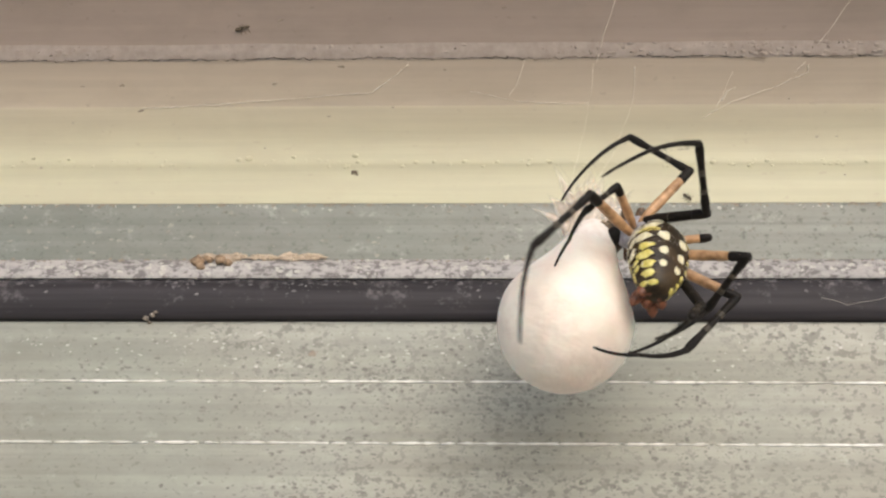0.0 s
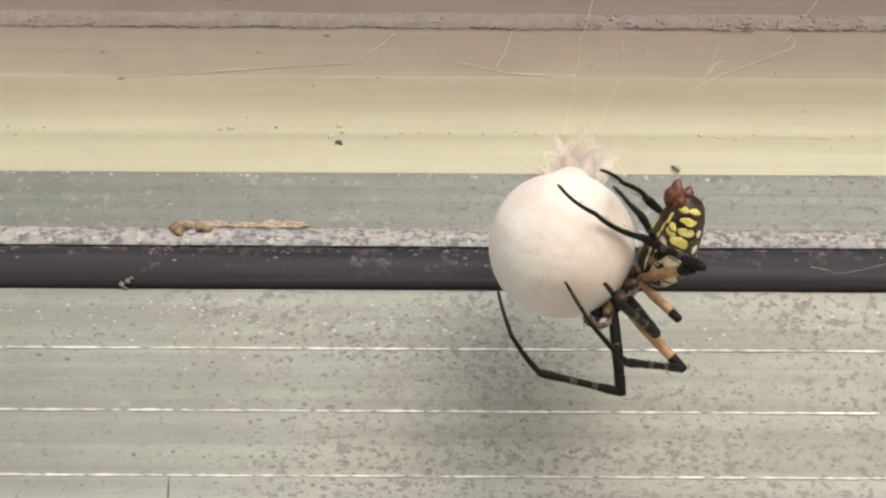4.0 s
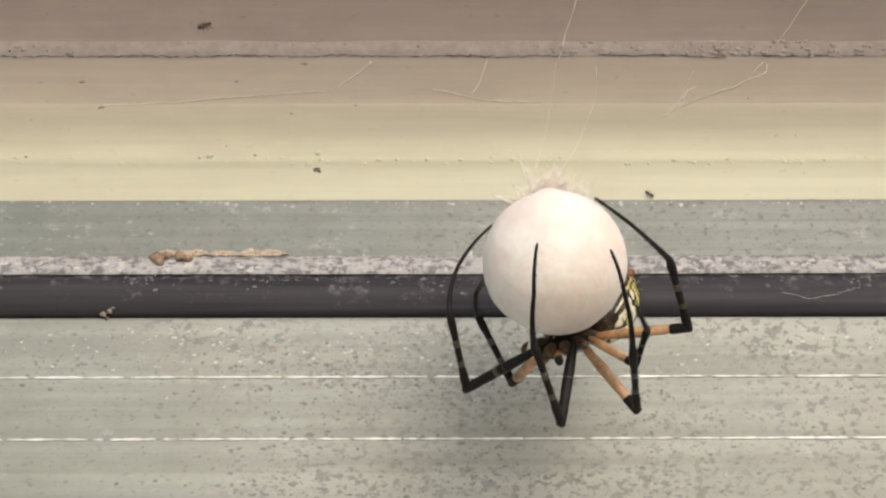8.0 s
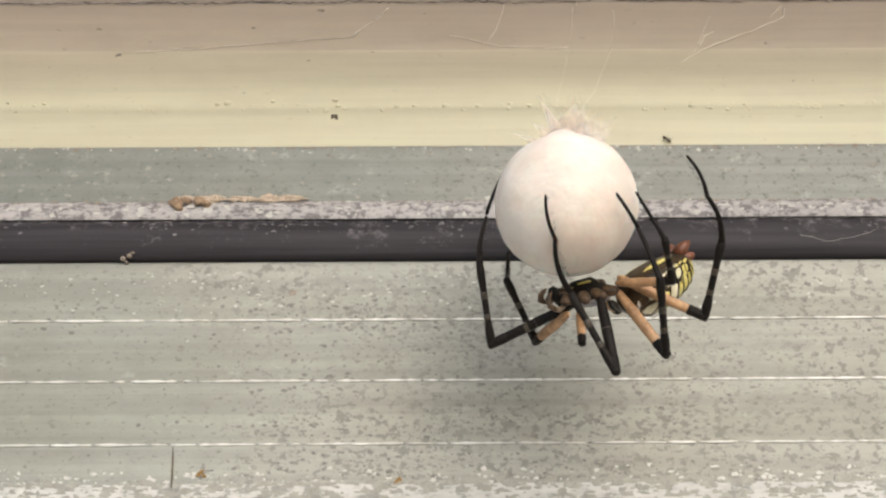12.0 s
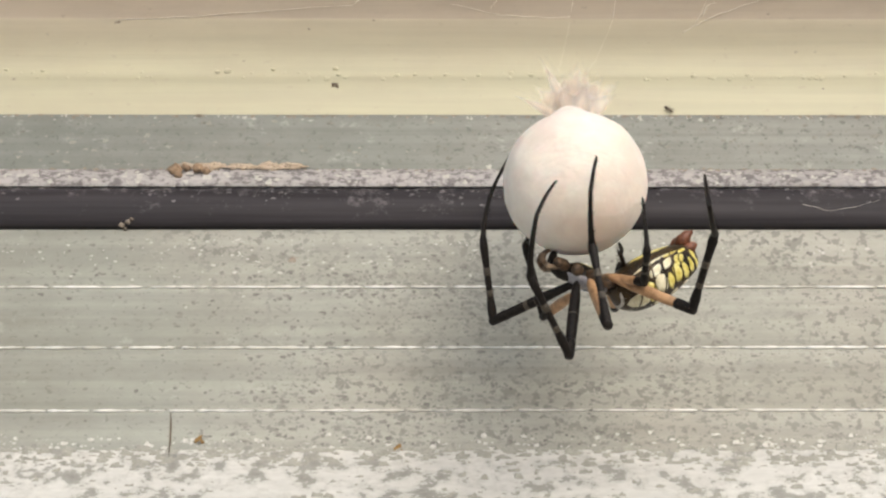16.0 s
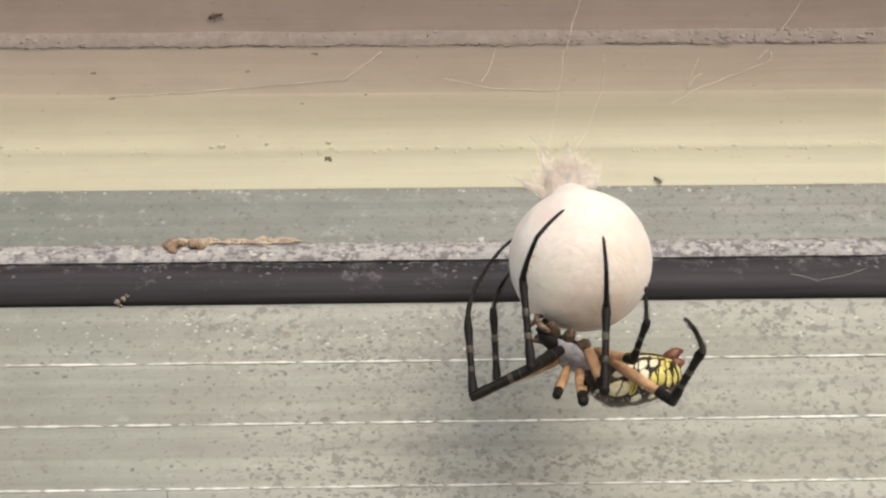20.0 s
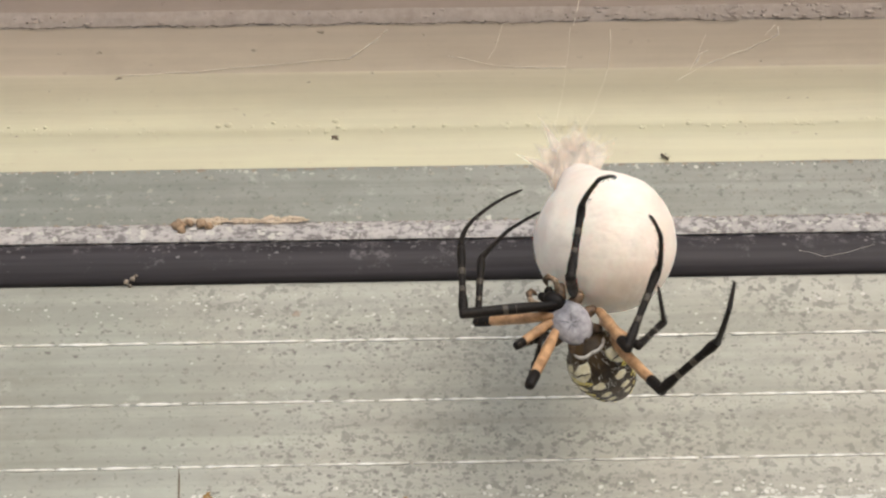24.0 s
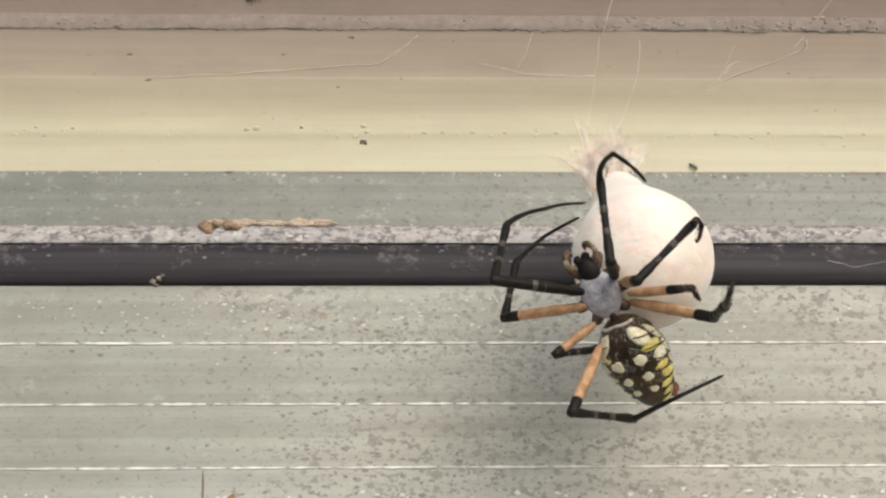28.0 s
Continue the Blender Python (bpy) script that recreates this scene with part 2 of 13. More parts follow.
MAT_RUST = mottled("rust", (0.17, 0.095, 0.03), (0.32, 0.20, 0.075), 0.5, 0.9, 0.1)
MAT_GROUND = mottled("ground_concrete", (0.22, 0.21, 0.19), (0.33, 0.32, 0.29), 60, 0.9, 1.0)
MAT_WALL = paint("plain_wall", (0.45, 0.42, 0.34), (0.35, 0.3, 0.25), 60)
# spider
def dull(m, level=0.22):
    m.node_tree.nodes["Principled BSDF"].inputs["Specular IOR Level"].default_value = level
    return m


MAT_BLACK = mottled("leg_black", (0.004, 0.003, 0.0025), (0.016, 0.012, 0.009), 0.35, 0.58, 0.03)
MAT_PALP = mottled("palp_tan", (0.06, 0.04, 0.022), (0.34, 0.24, 0.15), 0.6, 0.5, 0.03)
MAT_COXA = mottled("coxa_tan", (0.012, 0.008, 0.005), (0.17, 0.10, 0.052), 0.9, 0.55, 0.05)
MAT_BAND = mottled("leg_band", (0.028, 0.022, 0.016), (0.085, 0.068, 0.046), 0.3, 0.5, 0.03)
MAT_ORANGE = mottled("leg_orange", (0.27, 0.145, 0.065), (0.58, 0.345, 0.18), 1.5, 0.5, 0.04)
dull(MAT_BLACK)
MAT_SILVER = mottled("silver_hair", (0.25, 0.24, 0.26), (0.44, 0.43, 0.46), 0.9, 0.7, 0.12)
MAT_FURROW = mottled("dark_hair", (0.13, 0.125, 0.14), (0.27, 0.26, 0.28), 0.4, 0.8, 0.05)
MAT_ABDOMEN = dull(mottled("abdomen_brown", (0.010, 0.007, 0.004), (0.075, 0.046, 0.019), 2.4, 0.45, 0.05), 0.3)
MAT_YELLOW = mottled("abdomen_yellow", (0.54, 0.43, 0.05), (0.84, 0.75, 0.28), 0.9, 0.35, 0.04)
MAT_PALE = mottled("abdomen_pale", (0.60, 0.53, 0.31), (0.88, 0.83, 0.63), 0.9, 0.4, 0.04)
MAT_HAIR = mottled("white_hair", (0.38, 0.35, 0.31), (0.70, 0.67, 0.62), 0.5, 0.7, 0.05)
MAT_SPIN = mottled("spinneret_brown", (0.06, 0.02, 0.01), (0.23, 0.078, 0.034), 0.5, 0.45, 0.05)


def seal_rubber():
    m, n, l, b = material("seal_rubber", 0.62)
    b.inputs["Specular IOR Level"].default_value = 0.3
    run = noise_at(n, l, 1.2, (40, 1, 1), 4)
    c = ramp(n, l, run, [(0.3, (0.020, 0.018, 0.021)), (0.7, (0.048, 0.043, 0.049))])
    scuff = noise_at(n, l, 4.5, (1.2, 1, 1), 9, 0.82, offset=13)
    # chalky haze, more of it on the weathered upper side
    co = n.new("ShaderNodeTexCoord")
    sp = n.new("ShaderNodeSeparateXYZ")
    l.new(co.outputs["Object"], sp.inputs[0])
    up = n.new("ShaderNodeMath")
    up.operation = "MULTIPLY_ADD"
    l.new(sp.outputs["Z"], up.inputs[0])
    up.inputs[1].default_value = 16.0
    l.new(scuff, up.inputs[2])
    c = mix(n, l, times_of(n, l, ramp(n, l, up.outputs[0], [(0.54, (0.0,)), (0.74, (1.0,))]), 0.6), c, (0.34, 0.31, 0.325))
    l.new(c, b.inputs["Base Color"])
    relief(n, l, b, scuff, 0.03, 0.4)
    return m


MAT_SEAL = seal_rubber()


# ---- mesh helpers ----
def part(name, bm, mat, parent=None, label=""):
    me = bpy.data.meshes.new(name)
    bm.normal_update()
    bm.to_mesh(me)
    bm.free()
    for p in me.polygons:
        p.use_smooth = True
    me.materials.append(mat)
    ob = new(name, me)
    if parent:
        ob.parent = parent
    if label:
        ob["label"] = label
    return ob


def flat(ob):
    for p in ob.data.polygons:
        p.use_smooth = False
    return ob


def mm(*v):
    return Vector(v) * MM


def tube(bm, points, radii, sides=10, squash=1.0):
    """A closed tube through points (mm) with radii (mm)."""
    rings = []
    up = Vector((0.13, 0.31, 0.94))
    for i, p in enumerate(points):
        a, b = Vector(points[max(i - 1, 0)]), Vector(points[min(i + 1, len(points) - 1)])
        d = (b - a).normalized()
        u = (up - d * up.dot(d)).normalized()
        w = d.cross(u)
        up = u
        rings.append([bm.verts.new((Vector(p) + (u * math.cos(k * math.tau / sides) * squash + w * math.sin(k * math.tau / sides)) * radii[i]) * MM) for k in range(sides)])
    for r, s in zip(rings, rings[1:]):
        for k in range(sides):
            bm.faces.new((r[k], r[(k + 1) % sides], s[(k + 1) % sides], s[k]))
    bm.faces.new(rings[0][::-1])
    bm.faces.new(rings[-1])


def lump(bm, centre, size, sides=10, jag=0.25, seed=0):
    """An uneven clod about centre, size (mm) along the axes."""
    out = bmesh.ops.create_icosphere(bm, subdivisions=2, radius=1.0)["verts"]
    for v in out:
        k = 1 + jag * noise.noise(v.co * 2.1 + Vector((seed * 3.7, seed, 0)))
        v.co = mm(*(centre[i] + v.co[i] * size[i] * k for i in range(3)))


def flake(bm, x, y, z, rx, rz, seed, thick=0.05):
    """A thin ragged chip lying on the wall at (x, y, z) mm."""
    n = 15
    rim, low = [], []
    for j in range(n):
        a = j * math.tau / n
        k = 1 + 0.75 * noise.noise(Vector((math.cos(a) * 1.4 + seed * 1.91, math.sin(a) * 1.4, seed * 0.37))) + 0.55 * noise.noise(Vector((math.cos(a) * 3.3, math.sin(a) * 3.3, seed * 2.3)))
        u, v = math.cos(a) * k * rx, math.sin(a) * k * rz
        rim.append(bm.verts.new(mm(x + u * 0.9, y - thick, z + v * 0.9)))
        low.append(bm.verts.new(mm(x + u, y + 0.12, z + v)))
    bm.faces.new(rim)
    for j in range(n):
        bm.faces.new((rim[j], low[j], low[(j + 1) % n], rim[(j + 1) % n]))


def seen_z(z, y):
    """Height of a point y mm off the wall's plane that lies in line with height z on it, for an eye 61 mm lower and 168 mm off."""
    return z + y * (z + 61) / 168


def sheet(name, profile, mat, label, back, x0=-420, x1=420, step=4.0, wobble=0.0, category="panel"):
    """A strip of the wall: the profile (z on the plane, y) run along x, with its thickness behind."""
    bm = bmesh.new()
    pts = [(y, seen_z(z, y)) for z, y in profile]
    outline = pts + [(back, pts[-1][1]), (back, pts[0][1])]
    xs = [x0, -150] + list(np.arange(-120, 121, step)) + [150, x1]
    rings = []
    for x in xs:
        ring = []
        for i, (y, z) in enumerate(outline):
            w = noise.noise(Vector((x * 0.06, z * 0.4, i * 1.3))) * wobble if i < len(pts) else 0
            ring.append(bm.verts.new(mm(x, y + w, z + w * 0.7)))
        rings.append(ring)
    for r, s in zip(rings, rings[1:]):
        for k in range(len(outline)):
            j = (k + 1) % len(outline)
            bm.faces.new((r[k], s[k], s[j], r[j]))
    bm.faces.new(rings[0])
    bm.faces.new(rings[-1][::-1])
    bmesh.ops.recalc_face_normals(bm, faces=bm.faces)
    for e in bm.edges:
        if len(e.link_faces) == 2 and e.calc_face_angle() > 0.75:
            e.smooth = False
    ob = part(name, bm, mat)
    return tagged(ob, label, category, kind="structure")


# ---- the wall ----
def curve_profile(z0, y0, z1, y1, n, bend):
    """n + 1 points from one end to the other, bowed by bend mm."""
    return [(z0 + (z1 - z0) * i / n, y0 + (y1 - y0) * i / n + bend * math.sin(math.pi * i / n)) for i in range(n + 1)]


TOP = [(24.3, -0.75), (25.5, -0.82), (26.7, -0.95), (28.0, -1.25), (29.3, -1.65), (30.6, -2.15), (32.0, -2.75), (33.3, -3.35), (34.2, -3.72), (34.5, -3.83), (34.75, -3.90), (34.95, -3.96),
       (36.5, -4.6), (38.5, -5.5), (40.5, -6.4), (42.5, -7.3), (44.4, -8.1), (47.6, -8.9), (54.0, -11.5), (60.0, -14.3), (70.0, -19.3), (78.0, -22.0)]
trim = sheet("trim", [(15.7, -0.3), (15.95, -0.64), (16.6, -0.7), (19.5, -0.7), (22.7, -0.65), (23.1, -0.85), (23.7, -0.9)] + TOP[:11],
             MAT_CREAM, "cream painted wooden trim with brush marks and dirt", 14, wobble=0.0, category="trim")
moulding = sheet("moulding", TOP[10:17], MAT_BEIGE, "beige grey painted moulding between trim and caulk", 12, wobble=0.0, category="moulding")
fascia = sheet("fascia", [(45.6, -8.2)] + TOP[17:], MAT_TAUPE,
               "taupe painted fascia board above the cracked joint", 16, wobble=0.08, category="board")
caulk = sheet("caulk_strip", [(44.0, -7.75)] + curve_profile(44.25, -8.02, 48.2, -9.0, 6, -0.25), MAT_CAULK, "pinkish grey cracked caulk bead along the trim", 10, step=1.5, wobble=0.13, category="caulk")
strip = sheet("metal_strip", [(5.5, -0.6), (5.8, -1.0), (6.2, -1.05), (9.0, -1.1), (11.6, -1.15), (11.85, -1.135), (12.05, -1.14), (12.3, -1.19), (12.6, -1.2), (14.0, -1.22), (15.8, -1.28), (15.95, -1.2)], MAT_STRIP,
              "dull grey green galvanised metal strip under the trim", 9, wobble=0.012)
lip = sheet("metal_lip", [(2.35, -1.6), (2.6, -2.3), (3.4, -2.5), (4.6, -2.3), (5.3, -1.65), (5.6, -1.2), (5.78, -1.01)], MAT_LIP, "pale oxidised metal lip above the rubber seal", 8, step=1.5, wobble=0.12)
seal = sheet("rubber_seal", [(-5.05, -0.6)] + [(-1.3 - 3.7 * math.cos(a * math.pi / 12), -1.0 - 2.2 * math.sin(a * math.pi / 12)) for a in range(1, 12)] + [(2.4, -0.9)],
             MAT_SEAL, "dark grey scuffed rubber seal in the metal channel", 7, wobble=0.04, category="seal")
LOW = [(-41.3, -2.6), (-39.0, -2.45), (-35.6, -2.3), (-35.2, -2.25), (-34.9, -1.9), (-30.0, -2.2), (-25.5, -2.45), (-25.2, -2.4), (-24.9, -2.05),
       (-20.0, -2.35), (-15.5, -2.6), (-15.15, -2.55), (-14.9, -2.2), (-10.0, -2.5), (-5.6, -2.75), (-5.2, -2.5), (-5.1, -1.4)]
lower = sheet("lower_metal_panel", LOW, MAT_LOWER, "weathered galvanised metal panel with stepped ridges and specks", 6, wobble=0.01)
FOOT = [(-72.0, -15.0), (-56.0, -8.6), (-49.0, -5.4), (-46.0, -4.2), (-44.0, -3.5), (-42.6, -3.02), (-41.3, -2.62)]
foot = sheet("panel_foot", FOOT, MAT_CORRODED, "curved foot of the metal panel, flaking white oxide", 6, wobble=0.01)
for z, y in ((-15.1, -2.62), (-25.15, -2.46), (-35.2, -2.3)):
    # each step's highlight put into near-white beads, broken where the zinc is stained
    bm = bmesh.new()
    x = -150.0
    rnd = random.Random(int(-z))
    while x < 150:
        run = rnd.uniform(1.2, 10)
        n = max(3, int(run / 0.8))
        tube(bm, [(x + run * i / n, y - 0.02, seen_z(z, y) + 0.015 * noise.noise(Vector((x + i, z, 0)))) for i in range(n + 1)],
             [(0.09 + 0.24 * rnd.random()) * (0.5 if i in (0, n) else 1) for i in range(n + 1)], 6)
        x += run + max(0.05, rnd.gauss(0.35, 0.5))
    tagged(part("edge", bm, MAT_EDGE, lower, "pale ridge edge, highlight in its colour"), kind="stuff")

# crack in the caulk: a broken dark seam
bm = bmesh.new()
rnd = random.Random(4)
x = -130.0
while x < 130:
    run = rnd.uniform(8, 26)
    n = int(run / 0.6) + 2
    amp = 0.6 if x > 0 else 0.3
    pts = []
    for i in range(n + 1):
        xx = x + run * i / n
        zz = 44.55 + amp * noise.noise(Vector((xx * 0.11, 3, 0))) + 0.4 * noise.noise(Vector((xx * 0.9, 9, 0))) + 0.3 * noise.noise(Vector((xx * 2.3, 5, 0)))
        pts.append((xx, -8.28 - 0.25 * (zz - 44), seen_z(zz, -8.3)))
    tube(bm, pts, [0.02 if i in (0, n) else rnd.uniform(0.02, 0.10) for i in range(n + 1)], 5)
    x += run + (rnd.uniform(-1.0, 0.6) if x < -5 else rnd.uniform(-1.0, 5.0))
tagged(part("crack", bm, MAT_CRACK, caulk, "dark open crack"), kind="stuff")

# eroded, pitted stretch of the caulk
bm = bmesh.new()
rnd = random.Random(14)
for i in range(110):
    x = rnd.gauss(52, 14) if i % 3 else rnd.uniform(-80, 80)
    z = rnd.uniform(44.6, 47.6)
    y = float(np.interp(z, [44.1, 46.2, 48.2], [-8.12, -8.78, -9.02]))
    lump(bm, (x, y, seen_z(z, y)), (rnd.uniform(0.2, 0.7), 0.2, rnd.uniform(0.15, 0.4)), jag=0.6, seed=i)
tagged(part("crumbs", bm, MAT_CAULK, caulk, "crumbling caulk lumps"), kind="stuff")
bm = bmesh.new()
for i in range(34):
    x = rnd.gauss(50, 16) if i % 2 else rnd.uniform(-80, 80)
    z = rnd.uniform(44.5, 47.4)
    y = float(np.interp(z, [44.1, 46.2, 48.2], [-8.15, -8.83, -9.05]))
    flake(bm, x, y, seen_z(z, y), rnd.uniform(0.06, 0.24), rnd.uniform(0.05, 0.14), i, 0.03)
tagged(flat(part("pit", bm, MAT_CRACK, caulk, "small dark pits")), kind="stuff")

# dried paint bumps along the trim's step
bm = bmesh.new()
rnd = random.Random(8)
for i in range(95):
    x = rnd.uniform(-95, 95)
    lump(bm, (x, -0.83, seen_z(23.4 + rnd.uniform(-0.7, 0.7), -0.83)), (rnd.uniform(0.2, 0.5), 0.10, rnd.uniform(0.18, 0.35)), seed=i)
for x, z, s in ((-75.4, 24.6, 0.35), (-69.1, 24.4, 0.35), (-38.9, 24.2, 0.5), (-37.2, 24.4, 0.7), (-29.3, 24.7, 0.4), (-18.5, 24.9, 0.55), (-18.0, 23.7, 0.45), (-7.8, 23.6, 0.5), (-4.7, 23.7, 0.4), (0.6, 23.7, 0.5),
                (6.3, 23.6, 0.4), (15.4, 23.6, 0.45), (43.5, 23.5, 0.5), (52.8, 23.7, 0.4), (69.8, 23.5, 0.4)):
    lump(bm, (x, -0.9, seen_z(z, -0.9)), (s, 0.22, s * 0.7), seed=int(x))
tagged(part("paint_bump", bm, MAT_CREAM, trim, "row of dried paint bumps"), kind="stuff")

def on_profile(profile, z):
    zs = [p[0] for p in profile]
    return float(np.interp(z, zs, [p[1] for p in profile]))


def scatter(name, count, seed, x_of, z_of, size_of, surface, mat, parent, label, thick=0.04):
    bm = bmesh.new()
    rnd = random.Random(seed)
    for i in range(count):
        x, z, s = x_of(rnd), z_of(rnd), size_of(rnd)
        y = surface(z)
        flake(bm, x, y, seen_z(z, y), s * rnd.uniform(0.8, 1.5), s * rnd.uniform(0.55, 1.0), seed * 100 + i, thick)
    tagged(flat(part(name, bm, mat, parent, label)), kind="stuff")


def low_y(z):
    return on_profile(LOW, z)


# zinc dulled in spots, clustered where water stood
pools = random.Random(21)
spots = [(pools.gauss(2, 24), pools.uniform(-42, -12)) for i in range(64)] + [(pools.uniform(-20, 85), pools.uniform(-42, -7)) for i in range(40)]


def pool_x(rnd):
    global pool
    pool = spots[rnd.randrange(len(spots))]
    return pool[0] + rnd.gauss(0, 3.5)


scatter("dull_spot", 2900, 31, pool_x, lambda r: min(-6.8 - r.random(), -40.6 + 3 * r.random() if pool[1] < -38 else pool[1] + r.gauss(0, 2.4)), lambda r: 0.07 + 0.42 * r.random() ** 2.2, low_y, MAT_BARE, lower,
        "dulled grey zinc spots", 0.012)
scatter("dull_spot", 420, 32, lambda r: r.uniform(-85, 85), lambda r: r.uniform(-41, -6.8), lambda r: 0.08 + 0.3 * r.random() ** 2.5, low_y, MAT_BARE, lower, "dulled grey zinc spots", 0.012)


def foot_y(z):
    return low_y(z) if z > -41.3 else on_profile(FOOT, z)


# where the panel runs into its whitened foot: plain zinc islands above, oxide below
scatter("zinc_island", 620, 41, lambda r: r.uniform(-90, 90), lambda r: -41.35 - 2.6 * r.random() ** 1.7, lambda r: 0.25 + 0.75 * r.random() ** 1.5, foot_y, MAT_DULL, foot, "plain grey zinc left bare", 0.014)
scatter("dull_spot", 520, 42, lambda r: r.uniform(-90, 90), lambda r: -41.5 - 14 * r.random(), lambda r: 0.12 + 0.75 * r.random() ** 2, foot_y, MAT_DULL, foot, "grey spots in the white oxide", 0.02)
scatter("oxide_chip", 260, 33, lambda r: r.uniform(-88, 88), lambda r: -38.6 - 2.6 * r.random() ** 0.6, lambda r: 0.08 + 0.4 * r.random() ** 2, foot_y, MAT_OXIDE, lower, "flaking white oxide chips", 0.012)
scatter("oxide_chip", 110, 34, lambda r: r.uniform(-85, 85), lambda r: 15.75 - abs(r.gauss(0, 0.3)), lambda r: 0.08 + 0.26 * r.random() ** 2, lambda z: -1.27, MAT_OXIDE, strip, "white oxide and paint chips", 0.015)
scatter("grime", 240, 43, lambda r: 88 - 176 * r.random() ** 1.3, lambda r: 15.78 - abs(r.gauss(0, 0.14)), lambda r: 0.10 + 0.3 * r.random() ** 2, lambda z: -1.28, MAT_SMUDGE, strip, "brown grime under the trim", 0.012)
scatter("dull_spot", 230, 36, lambda r: 85 - 170 * r.random() ** 1.3, lambda r: r.uniform(6.5, 15), lambda r: 0.08 + 0.34 * r.random() ** 2, lambda z: -1.12 - (z - 9) * 0.025, MAT_BARE, strip, "dulled grey zinc spots", 0.012)
scatter("oxide_chip", 60, 44, lambda r: r.gauss(-60, 30), lambda r: r.uniform(6.5, 15), lambda r: 0.15 + 0.5 * r.random() ** 2, lambda z: -1.115 - (z - 9) * 0.025, MAT_DULL, strip, "faint pale blooms", 0.006)
scatter("oxide_chip", 240, 37, lambda r: r.gauss(-20, 45), lambda r: -6.8 - abs(r.gauss(0, 4)), lambda r: 0.08 + 0.25 * r.random() ** 2, low_y, MAT_OXIDE, lower, "pale oxide flecks", 0.008)


def lip_y(z):
    return float(np.interp(z, [2.4, 2.6, 3.4, 4.6, 5.3, 5.6, 5.8, 6.2], [-1.7, -2.3, -2.5, -2.3, -1.65, -1.2, -1.05, -1.06]))


def seal_y(z):
    return -1.0 - 2.2 * math.sqrt(max(0.0, 1 - ((z + 1.3) / 3.7) ** 2))


# crust along the lip: grime in its upper corner, white oxide on it, and a hazy ragged fringe on the rubber below
scatter("grime", 210, 45, lambda r: 88 - 170 * r.random() ** 1.3, lambda r: 5.62 + r.gauss(0, 0.12), lambda r: 0.10 + 0.28 * r.random() ** 2, lip_y, MAT_SMUDGE, lip, "brown grime in the corner", 0.02)
scatter("oxide_chip", 200, 46, lambda r: 88 - 176 * r.random() ** 1.2, lambda r: r.gauss(4.3, 0.8), lambda r: 0.12 + 0.5 * r.random() ** 2, lambda z: lip_y(max(2.7, min(5.9, z))), MAT_OXIDE, lip, "white oxide crust", 0.03)
hazes = random.Random(47)
haze = [hazes.uniform(-88, 88) for i in range(34)]


def haze_x(rnd):
    return haze[rnd.randrange(len(haze))] + rnd.gauss(0, 1.6)


scatter("crust", 260, 48, haze_x, lambda r: 2.3 - abs(r.gauss(0, 1.1)), lambda r: 0.06 + 0.34 * r.random() ** 2.2, lambda z: seal_y(max(-4.0, min(2.2, z))) - 0.02, MAT_HAZE, seal, "pale lilac oxide haze on the rubber", 0.01)
scatter("crust", 200, 49, lambda r: r.uniform(-88, 88), lambda r: 2.25 - abs(r.gauss(0, 0.25)), lambda r: 0.10 + 0.4 * r.random() ** 2, lambda z: seal_y(max(-4.0, min(2.2, z))) - 0.02, MAT_HAZE, seal, "pale lilac oxide haze on the rubber", 0.012)

# plain surroundings
def slab(name, lo, hi, mat, label, category):
    bm = bmesh.new()
    bmesh.ops.create_cube(bm, size=1.0)
    for v in bm.verts:
        v.co = Vector([lo[i] + (v.co[i] + 0.5) * (hi[i] - lo[i]) for i in range(3)])
    return tagged(flat(part(name, bm, mat)), label, category, kind="structure")


slab("ground", (-60, -120, -1.7), (60, 3, -1.5), MAT_GROUND, "plain grey concrete ground below the wall", "ground")
# unseen overhang, added so the top of the wall falls into soft shade
slab("soffit", (-3, -0.075, 0.071), (3, 0.02, 0.16), MAT_TAUPE, "unseen taupe overhang added to shade the wall top", "soffit")
slab("wall_north", (-3, 0.022, -1.5), (3, 0.14, 1.0), MAT_WALL, "plain painted house wall behind the metal", "wall")


# ---- marks and clutter on the wall ----
def mud_streak():
    ob = new("mud_streak")
    tagged(ob, "tan dried mud streak stuck on the metal lip", "mud")
    rnd = random.Random(3)
    bm = bmesh.new()
    for i in range(130):
        x = -44.0 + 20.5 * rnd.random() ** 0.9
        h = 0.5 + 0.5 * noise.noise(Vector((x * 0.4, 0, 0)))
        z = 6.25 + rnd.uniform(-0.35, 0.5) * (0.5 + h)
        flake(bm, x, -1.5, seen_z(z, -1.5), rnd.uniform(0.3, 1.0), rnd.uniform(0.12, 0.12 + 0.42 * h), i, rnd.uniform(0.01, 0.05))
    part("smear", bm, MAT_MUD, ob, "flat crumbly tan smear")
    for cx, cz, s in ((-44.3, 5.6, 1.25), (-43.8, 4.7, 0.8), (-40.5, 5.85, 0.95), (-39.3, 5.4, 0.7), (-42.5, 6.0, 0.7)):
        bm = bmesh.new()
        lump(bm, (cx, -2.4, seen_z(cz, -2.4)), (s, 0.7, s * 0.75), jag=0.7, seed=int(cx * 3))
        part("clod", bm, MAT_CLOD, ob)


mud_streak()


def wall_y(z, y):
    """The surface at height z above the trim's step, or y below it."""
    return on_profile(TOP, z) if z > 24.3 else y


